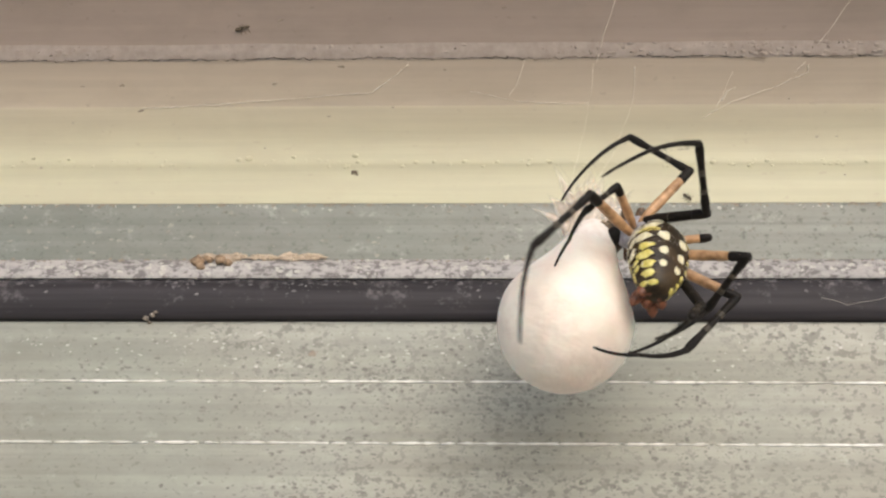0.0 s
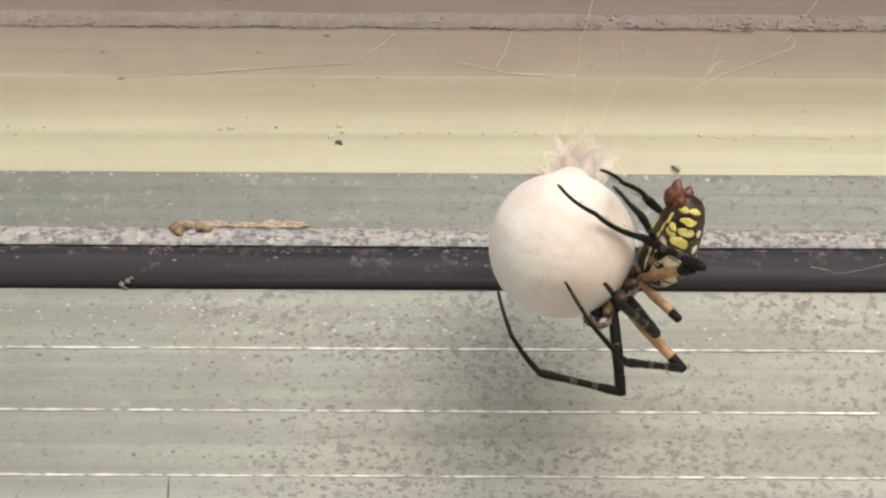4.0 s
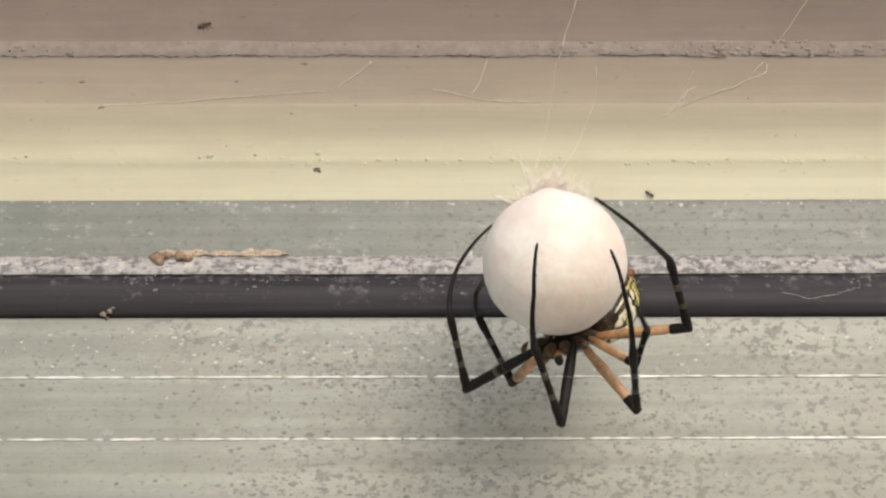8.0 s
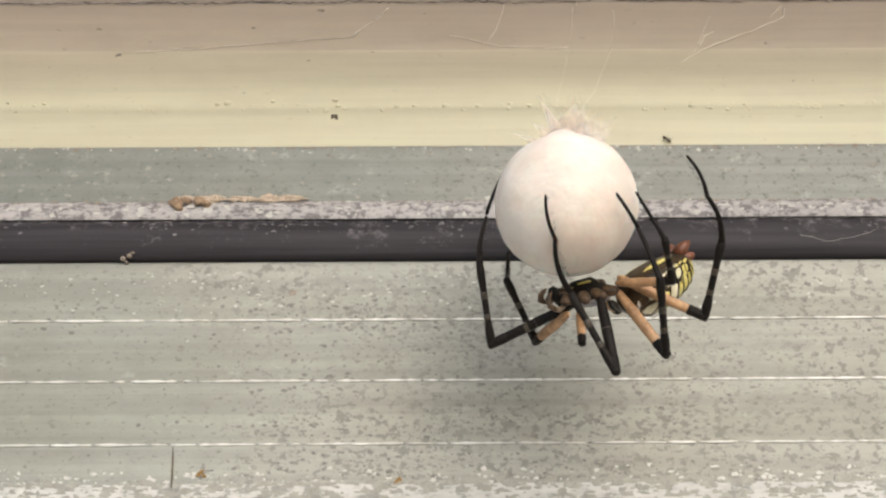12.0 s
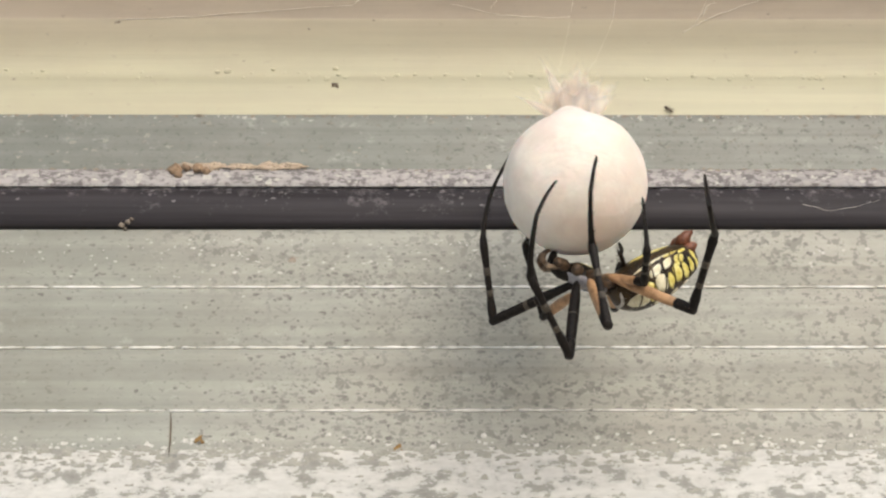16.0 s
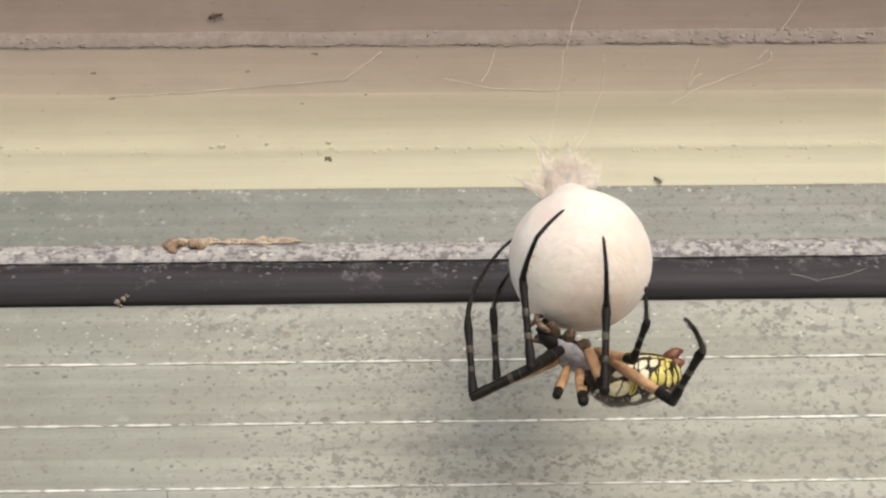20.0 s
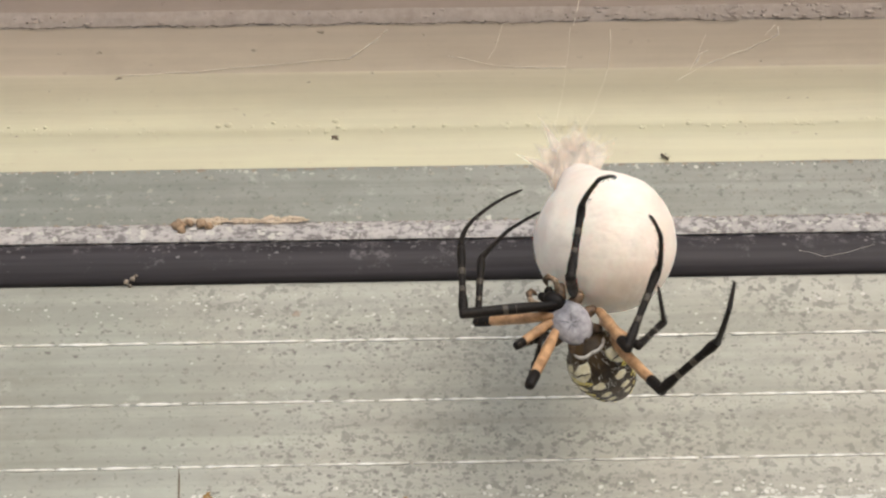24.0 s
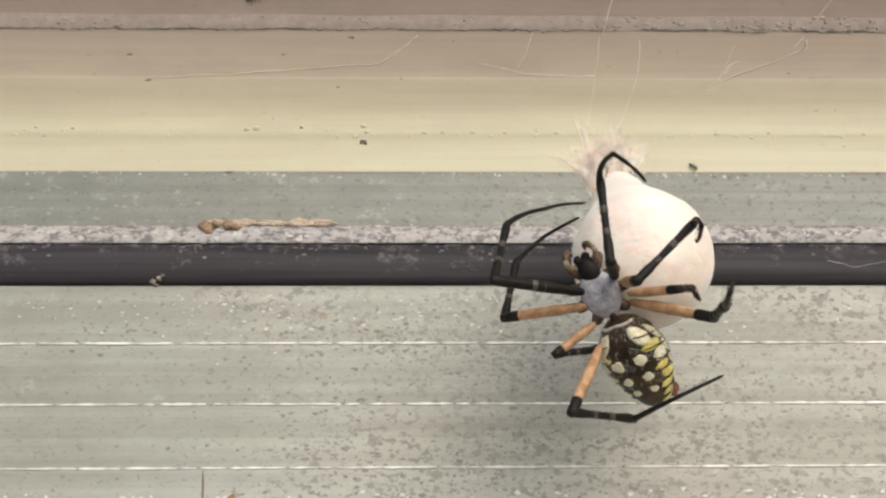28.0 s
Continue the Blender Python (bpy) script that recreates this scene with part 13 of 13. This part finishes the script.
        (24.5, at(-10.33, -6.43, 5.20, -161.1, -51.7, -52.7)), (25, at(-8.27, -7.62, 6.62, -168.5, -52.5, -43.4)), (25.5, at(-9.25, -4.95, 6.14, -135.9, -65.1, -80.8)),
        (26, at(-6.76, -10.63, 6.45, -178.2, -52.8, -32.5)), (27, at(-4.63, -10.74, 7.05, 179.0, -55.4, -29.1)), (28, at(-4.58, -10.30, 7.59, 179.0, -75.3, -29.1)),
    ])
    walk(limbs["R4"][2], [
        (0, at(-5.28, 11.14, -2.12, -50.9, -53.5, 46.4)), (0.25, at(-1.05, 10.22, -6.43, -78.0, -48.0, 59.7)), (0.5, at(2.86, 7.60, -9.50, -91.0, -41.3, 70.1)),
        (0.625, at(3.24, 3.62, -9.28, -92.8, -15.3, 65.2)), (0.75, at(3.29, -1.02, -7.94, -95.4, 10.7, 61.4)), (0.875, at(3.04, -5.71, -5.63, -99.0, 36.7, 56.8)),
        (1, at(2.55, -9.84, -2.68, -107.3, 62.3, 47.1)), (1.167, at(4.39, -11.59, -0.76, -110.1, 62.0, 35.3)), (1.333, at(5.70, -12.52, 0.93, -105.2, 60.8, 24.0)),
        (1.5, at(6.25, -12.62, 2.43, -97.8, 58.7, 13.8)), (1.75, at(6.70, -10.64, 5.37, -122.0, 63.3, -14.4)), (2, at(7.05, -7.69, 7.90, -156.5, 61.3, -45.1)),
        (2.25, at(4.99, -6.77, 3.77, -135.9, 64.9, -42.0)), (2.5, at(2.36, -6.72, -0.10, -85.6, 69.3, -33.7)), (2.75, at(1.91, -5.30, 1.68, -125.1, 66.8, -62.5)),
        (3, at(1.68, -3.18, 2.71, -170.8, 60.6, -82.6)), (3.25, at(0.26, -5.32, 0.70, -146.6, 68.0, -70.1)), (3.5, at(-0.91, -5.64, -2.66, -104.5, 73.6, -47.8)),
        (4, at(-1.76, -5.71, -4.38, -89.2, 67.8, -42.1)), (4.5, at(-2.55, -5.71, -6.03, -78.3, 61.7, -38.7)), (5, at(-3.28, -5.65, -7.61, -68.0, 55.7, -36.5)),
        (5.5, at(-3.95, -5.52, -9.11, -56.3, 49.6, -34.8)), (5.75, at(-5.91, -6.04, -6.49, -72.5, 49.8, -52.4)), (6, at(-7.24, -7.23, -2.78, -114.7, 47.4, -69.4)),
        (6.067, at(-8.69, -8.53, -6.64, -115.5, 53.9, -59.9)), (6.133, at(-8.94, -10.21, -8.81, -86.6, 59.4, -47.2)), (6.2, at(-8.36, -11.57, -8.85, -3.1, 63.3, -30.4)),
        (6.5, at(-6.13, -9.58, -11.68, 62.9, 49.6, -30.9)), (6.65, at(-6.18, -10.80, -10.68, 131.7, 65.2, -27.2)), (6.8, at(-6.22, -12.02, -9.67, -128.4, 64.7, 10.3)),
        (6.82, at(-6.27, -12.43, -9.22, 171.5, 62.9, -4.2)), (6.85, at(-6.32, -12.84, -8.76, 120.6, 56.7, -8.6)), (6.9, at(-6.21, -13.49, -7.80, 85.0, 46.9, -20.3)),
        (6.95, at(-5.91, -13.94, -6.81, 77.4, 36.2, -28.2)), (7, at(-5.45, -14.17, -5.80, 82.4, 25.2, -34.2)), (7.1, at(-7.20, -12.65, -6.72, 62.1, 39.1, -34.5)),
        (7.2, at(-8.57, -10.73, -7.67, 51.2, 52.9, -35.0)), (7.267, at(-8.95, -9.94, -8.26, 80.5, 61.4, -12.3)), (7.3, at(-9.14, -9.54, -8.52, 132.6, 66.3, 1.8)),
        (7.333, at(-9.33, -9.15, -8.79, -171.4, 64.2, 20.0)), (7.37, at(-9.51, -8.74, -9.03, -118.9, 64.9, 38.2)), (7.4, at(-9.70, -8.34, -9.27, -72.2, 59.5, 50.3)),
        (7.7, at(-9.04, -9.11, -10.44, -50.9, 41.0, 72.7)), (8, at(-8.29, -9.82, -11.59, -41.0, 20.1, 84.5)), (9, at(-7.22, -11.65, -10.86, -39.3, 14.5, 89.7)),
        (10, at(-5.41, -9.35, -11.86, -49.8, 18.1, 80.9)), (10.2, at(-7.25, -11.70, -9.43, -46.7, 12.3, 90.9)), (10.4, at(-8.50, -13.18, -6.50, -43.0, 6.1, 100.5)),
        (10.475, at(-9.73, -10.69, -8.18, -46.6, 26.4, 84.9)), (10.55, at(-10.64, -8.03, -9.13, -61.3, 44.3, 62.9)), (10.625, at(-11.17, -5.42, -9.35, -99.0, 55.0, 27.0)),
        (10.66, at(-11.22, -4.22, -9.14, -160.4, 60.1, 3.5)), (10.7, at(-11.28, -3.03, -8.93, 142.4, 51.7, -15.5)), (10.85, at(-10.36, -2.08, -12.07, 130.5, 46.9, -12.8)),
        (11, at(-8.74, -1.61, -13.68, 138.2, 42.1, -10.5)), (11.2, at(-11.12, -6.19, -10.32, 127.0, 52.0, -21.0)), (11.4, at(-11.85, -9.86, -5.42, 106.8, 60.4, -36.9)),
        (11.925, at(-11.68, -9.23, -6.50, 120.4, 62.7, -33.4)), (12.45, at(-11.45, -8.56, -7.52, 147.6, 64.9, -29.2)), (12.975, at(-11.19, -7.88, -8.47, 176.1, 67.0, -24.4)),
        (13.5, at(-10.87, -7.17, -9.36, -165.2, 68.8, -18.7)), (13.58, at(-10.13, -7.49, -10.39, 141.0, 62.5, -22.2)), (13.667, at(-9.39, -7.80, -11.43, 96.9, 57.2, -14.5)),
        (13.833, at(-7.56, -8.20, -13.31, 77.9, 45.6, -12.3)), (14, at(-5.44, -8.38, -14.91, 80.2, 33.9, -10.9)), (14.2, at(-4.41, -9.15, -15.22, 82.4, 34.5, -12.9)),
        (14.4, at(-3.54, -9.66, -14.60, 84.6, 35.0, -15.0)), (14.55, at(-5.91, -13.91, -11.12, 67.4, 25.2, -35.8)), (14.7, at(-6.90, -16.07, -6.51, 55.6, 13.0, -53.1)),
        (14.85, at(-5.72, -14.80, -10.92, 60.9, 16.9, -45.8)), (15, at(-3.63, -11.93, -14.57, 65.0, 20.6, -38.2)), (15.5, at(-0.46, -12.03, -13.91, 67.0, 13.0, -37.4)),
        (15.75, at(-4.15, -14.05, -12.01, 50.5, 10.8, -50.9)), (16, at(-6.99, -14.62, -8.91, 28.9, 8.0, -64.3)), (16.25, at(-2.83, -16.76, -9.06, 45.5, 8.4, -55.5)),
        (16.5, at(1.28, -17.18, -8.20, 57.2, 8.7, -46.8)), (16.75, at(-1.73, -17.52, -7.79, 48.0, -2.7, -57.0)), (17, at(-4.71, -17.03, -7.06, 34.8, -14.1, -67.5)),
        (17.25, at(-0.79, -18.38, -7.57, 49.4, -10.2, -57.4)), (17.5, at(3.27, -18.53, -7.69, 54.6, -6.1, -47.6)), (17.75, at(-1.32, -19.41, -6.50, 47.7, -7.8, -53.8)),
        (18, at(-5.86, -19.01, -4.97, 35.9, -9.5, -60.1)), (18.25, at(-1.27, -19.43, -6.49, 47.9, -9.1, -56.8)), (18.5, at(3.28, -18.25, -7.62, 56.2, -8.7, -53.5)),
        (18.75, at(-1.34, -19.02, -5.81, 53.6, -13.5, -58.1)), (19, at(-5.45, -18.03, -3.68, 49.7, -18.1, -63.0)), (19.25, at(-1.91, -19.22, -4.62, 50.7, -12.5, -53.4)),
        (19.5, at(1.81, -18.95, -5.32, 50.5, -6.4, -44.2)), (19.75, at(-2.84, -19.18, -2.27, 48.5, -15.9, -51.2)), (20, at(-6.55, -17.39, 0.85, 47.1, -25.1, -58.9)),
        (20.25, at(-3.28, -19.08, 0.43, 46.1, -29.7, -53.7)), (20.5, at(0.26, -19.30, -0.18, 40.4, -34.0, -48.0)), (21, at(-0.69, -18.91, 1.81, 36.8, -41.6, -45.8)),
        (21.5, at(-1.59, -18.32, 3.77, 32.7, -49.1, -43.0)), (22, at(-2.41, -17.55, 5.68, 27.8, -56.5, -39.2)), (22.5, at(-3.16, -16.60, 7.52, 21.3, -63.7, -33.5)),
        (22.75, at(-6.92, -15.50, 8.95, 16.2, -55.7, -61.1)), (23, at(-10.29, -12.54, 9.15, 5.6, -43.8, -77.6)), (23.25, at(-8.38, -14.70, 10.07, 16.0, -53.2, -58.0)),
        (23.5, at(-5.93, -15.34, 9.91, 18.6, -58.0, -30.8)), (23.75, at(-8.46, -13.38, 12.26, 5.1, -63.1, -39.2)), (24, at(-9.99, -10.61, 13.55, -6.8, -67.5, -50.9)),
        (24.5, at(-6.49, -11.47, 13.24, -4.4, -59.3, -15.4)), (25, at(-3.74, -11.90, 14.74, -19.4, -69.8, 6.7)), (25.5, at(-8.56, -9.20, 15.42, -7.1, -77.4, 8.4)),
        (26, at(-1.54, -13.96, 14.61, -11.4, -63.1, 7.4)), (27, at(0.45, -13.56, 15.47, 5.4, -68.4, 19.0)), (28, at(-2.31, -11.57, 17.49, -35.1, -73.2, -9.6)),
    ])
    walk(limbs["R4"][3], [
        (0, at(-2.12, 14.47, 4.09, -51.3, -55.4, 30.4)), (0.25, at(1.56, 14.68, -0.70, -83.0, -50.7, 51.5)), (0.5, at(4.83, 13.06, -4.41, -99.9, -43.0, 67.8)),
        (0.625, at(6.37, 10.37, -7.24, -101.1, -16.7, 63.1)), (0.75, at(6.93, 5.64, -9.37, -103.1, 9.7, 59.7)), (0.875, at(6.43, -0.53, -10.24, -106.2, 36.0, 55.6)),
        (1, at(4.99, -7.21, -9.51, -113.6, 62.0, 47.0)), (1.167, at(7.35, -9.50, -7.57, -120.1, 63.2, 29.2)), (1.333, at(9.14, -11.00, -5.81, -118.1, 62.2, 11.3)),
        (1.5, at(10.15, -11.67, -4.17, -112.8, 59.1, -4.4)), (1.75, at(10.06, -11.50, -1.52, -129.9, 60.0, -24.6)), (2, at(9.68, -10.32, 1.14, -154.8, 57.8, -43.9)),
        (2.25, at(7.43, -8.97, -3.21, -144.9, 64.8, -55.2)), (2.5, at(4.62, -8.24, -7.30, -117.8, 70.3, -73.5)), (2.75, at(3.31, -8.00, -5.42, -143.5, 55.9, -82.5)),
        (3, at(2.16, -6.94, -4.01, -174.3, 41.0, -86.6)), (3.25, at(1.25, -8.04, -6.47, -159.4, 55.4, -85.9)), (3.5, at(0.55, -7.25, -10.08, -136.5, 69.7, -84.5)),
        (4, at(0.41, -7.67, -11.52, -112.4, 67.3, -69.2)), (4.5, at(0.30, -7.99, -12.83, -93.4, 63.8, -57.2)), (5, at(0.22, -8.23, -13.99, -76.5, 59.6, -48.2)),
        (5.5, at(0.16, -8.38, -14.99, -59.7, 54.8, -41.3)), (5.75, at(-2.87, -10.00, -12.39, -72.1, 49.1, -53.4)), (6, at(-5.40, -12.12, -8.46, -115.4, 42.5, -62.8)),
        (6.067, at(-6.41, -12.46, -12.88, -119.8, 53.4, -52.5)), (6.133, at(-6.27, -13.09, -15.46, -91.4, 62.9, -35.9)), (6.17, at(-5.82, -13.21, -15.60, -36.8, 68.9, -27.1)),
        (6.2, at(-5.37, -13.32, -15.75, 27.9, 68.8, -7.5)), (6.5, at(-1.84, -12.15, -17.56, 88.2, 49.7, -7.7)), (6.65, at(-2.41, -11.79, -17.10, 149.5, 45.7, -10.8)),
        (6.8, at(-2.97, -11.43, -16.65, -151.4, 45.5, -17.2)), (6.82, at(-2.55, -12.45, -15.93, 174.5, 39.7, -0.4)), (6.85, at(-2.13, -13.48, -15.21, 140.6, 41.8, 17.4)),
        (6.9, at(-1.26, -15.32, -13.43, 128.4, 29.6, 44.7)), (6.95, at(-0.42, -16.89, -11.37, 126.1, 13.1, 65.2)), (7, at(0.33, -18.10, -9.09, 115.9, -4.7, 82.9)),
        (7.1, at(-2.26, -16.05, -11.59, 134.8, 14.7, 81.2)), (7.2, at(-4.75, -13.40, -13.83, 145.4, 34.0, 79.1)), (7.267, at(-5.34, -10.73, -15.03, 133.2, 49.7, 49.4)),
        (7.3, at(-5.75, -9.36, -15.39, 159.3, 48.2, 27.6)), (7.333, at(-6.17, -7.99, -15.74, -174.6, 53.2, 6.2)), (7.4, at(-7.19, -5.33, -15.92, -139.5, 41.9, -30.5)),
        (7.7, at(-7.30, -3.55, -15.50, -118.1, 48.4, -13.9)), (8, at(-7.60, -2.60, -14.25, -93.9, 51.9, 6.1)), (9, at(-7.19, -4.18, -12.79, -93.6, 52.1, 6.8)),
        (10, at(-4.26, -2.11, -14.26, -92.3, 43.4, 7.8)), (10.2, at(-7.37, -4.16, -11.08, -107.7, 41.7, -12.0)), (10.4, at(-9.90, -5.64, -7.32, -122.0, 37.0, -29.9)),
        (10.475, at(-9.11, -3.80, -11.62, -121.2, 40.4, -23.0)), (10.55, at(-8.12, -3.12, -14.52, -120.1, 43.5, -15.3)), (10.625, at(-7.23, -3.41, -15.68, -125.5, 45.9, -6.9)),
        (10.66, at(-6.95, -3.86, -15.33, -170.0, 45.5, -1.9)), (10.7, at(-6.66, -4.31, -14.99, 145.0, 47.7, 2.1)), (10.85, at(-5.22, -3.25, -17.70, 135.9, 38.9, 1.1)),
        (11, at(-3.10, -2.65, -18.85, 144.7, 30.1, 0.4)), (11.2, at(-6.67, -7.89, -16.40, 135.6, 45.5, -8.7)), (11.4, at(-8.81, -12.15, -12.13, 116.0, 59.6, -24.4)),
        (11.925, at(-8.72, -11.17, -13.36, 127.7, 57.1, -25.0)), (12.45, at(-8.60, -10.16, -14.51, 153.3, 54.6, -25.6)), (12.975, at(-8.43, -9.13, -15.58, 177.6, 52.1, -26.1)),
        (13.5, at(-8.23, -8.07, -16.55, -171.7, 49.5, -26.5)), (13.58, at(-6.79, -8.46, -17.24, 156.1, 45.2, -4.0)), (13.667, at(-5.34, -8.85, -17.93, 123.8, 49.7, 18.5)),
        (13.833, at(-2.28, -9.36, -18.82, 123.1, 35.3, 52.8)), (14, at(0.85, -9.59, -19.21, 122.4, 14.4, 74.8)), (14.2, at(1.79, -10.57, -19.59, 122.6, 14.0, 69.7)),
        (14.4, at(2.57, -11.30, -19.03, 123.0, 13.5, 64.6)), (14.55, at(-0.24, -17.99, -14.41, 122.1, 9.4, 84.0)), (14.7, at(-2.38, -22.09, -8.25, 126.3, 4.2, 103.0)),
        (14.85, at(-0.58, -20.09, -13.17, 119.5, 16.2, 80.3)), (15, at(2.05, -16.40, -17.29, 110.1, 25.4, 55.1)), (15.5, at(5.51, -16.60, -15.65, 103.4, 22.8, 56.2)),
        (15.75, at(0.63, -19.94, -13.45, 115.9, 32.6, 68.3)), (16, at(-3.67, -21.50, -9.98, 140.6, 41.1, 83.0)), (16.25, at(1.49, -23.06, -10.19, 116.4, 38.0, 64.9)),
        (16.5, at(6.50, -22.74, -9.37, 100.3, 32.4, 48.7)), (16.75, at(2.46, -23.99, -7.42, 111.3, 37.2, 68.8)), (17, at(-1.85, -23.95, -5.18, 135.1, 38.3, 90.4)),
        (17.25, at(3.30, -24.78, -6.19, 106.3, 38.9, 69.2)), (17.5, at(8.45, -24.19, -6.87, 88.7, 35.8, 48.6)), (17.75, at(3.20, -25.59, -5.44, 104.4, 40.8, 66.2)),
        (18, at(-2.07, -25.61, -3.70, 127.9, 42.8, 85.7)), (18.25, at(2.90, -25.80, -5.27, 108.1, 39.6, 70.3)), (18.5, at(7.82, -24.38, -6.45, 94.2, 34.6, 56.7)),
        (18.75, at(2.63, -25.40, -4.01, 103.0, 36.6, 70.7)), (19, at(-2.11, -24.57, -1.27, 115.0, 36.9, 85.1)), (19.25, at(2.59, -25.27, -2.95, 102.7, 39.3, 70.9)),
        (19.5, at(7.31, -24.29, -4.45, 91.7, 39.9, 56.2)), (19.75, at(1.81, -24.97, -0.16, 101.2, 42.8, 72.2)), (20, at(-2.94, -23.38, 4.13, 114.4, 43.2, 89.2)),
        (20.25, at(0.69, -24.48, 4.26, 90.0, 51.3, 63.5)), (20.5, at(4.54, -24.05, 4.14, 61.2, 52.2, 32.6)), (21, at(3.33, -23.04, 6.94, 51.8, 55.2, 26.8)),
        (21.5, at(2.11, -21.77, 9.61, 41.8, 57.9, 20.1)), (22, at(0.89, -20.24, 12.12, 31.3, 60.3, 12.4)), (22.5, at(-0.31, -18.49, 14.44, 20.1, 62.1, 3.6)),
        (22.75, at(-4.82, -19.31, 15.32, 27.7, 70.2, -21.4)), (23, at(-9.09, -17.99, 14.49, 13.1, 72.0, -61.3)), (23.25, at(-5.93, -18.62, 16.25, 25.8, 67.7, -20.9)),
        (23.5, at(-2.41, -17.43, 16.46, 18.3, 57.4, 0.8)), (23.75, at(-5.75, -15.59, 19.14, 4.7, 61.0, -30.5)), (24, at(-8.13, -12.90, 20.68, -4.8, 56.8, -61.2)),
        (24.5, at(-2.69, -12.52, 19.88, -3.3, 46.5, -21.6)), (25, at(-1.10, -11.59, 21.99, -14.4, 62.5, -24.5)), (25.5, at(-6.90, -8.96, 22.96, -9.2, 80.3, -7.7)),
        (26, at(1.91, -13.51, 21.49, -21.8, 76.1, -24.0)), (27, at(3.14, -12.64, 22.65, 125.0, 87.6, 149.0)), (28, at(-0.11, -11.94, 24.88, -58.4, 78.5, -102.2)),
    ])


motions()
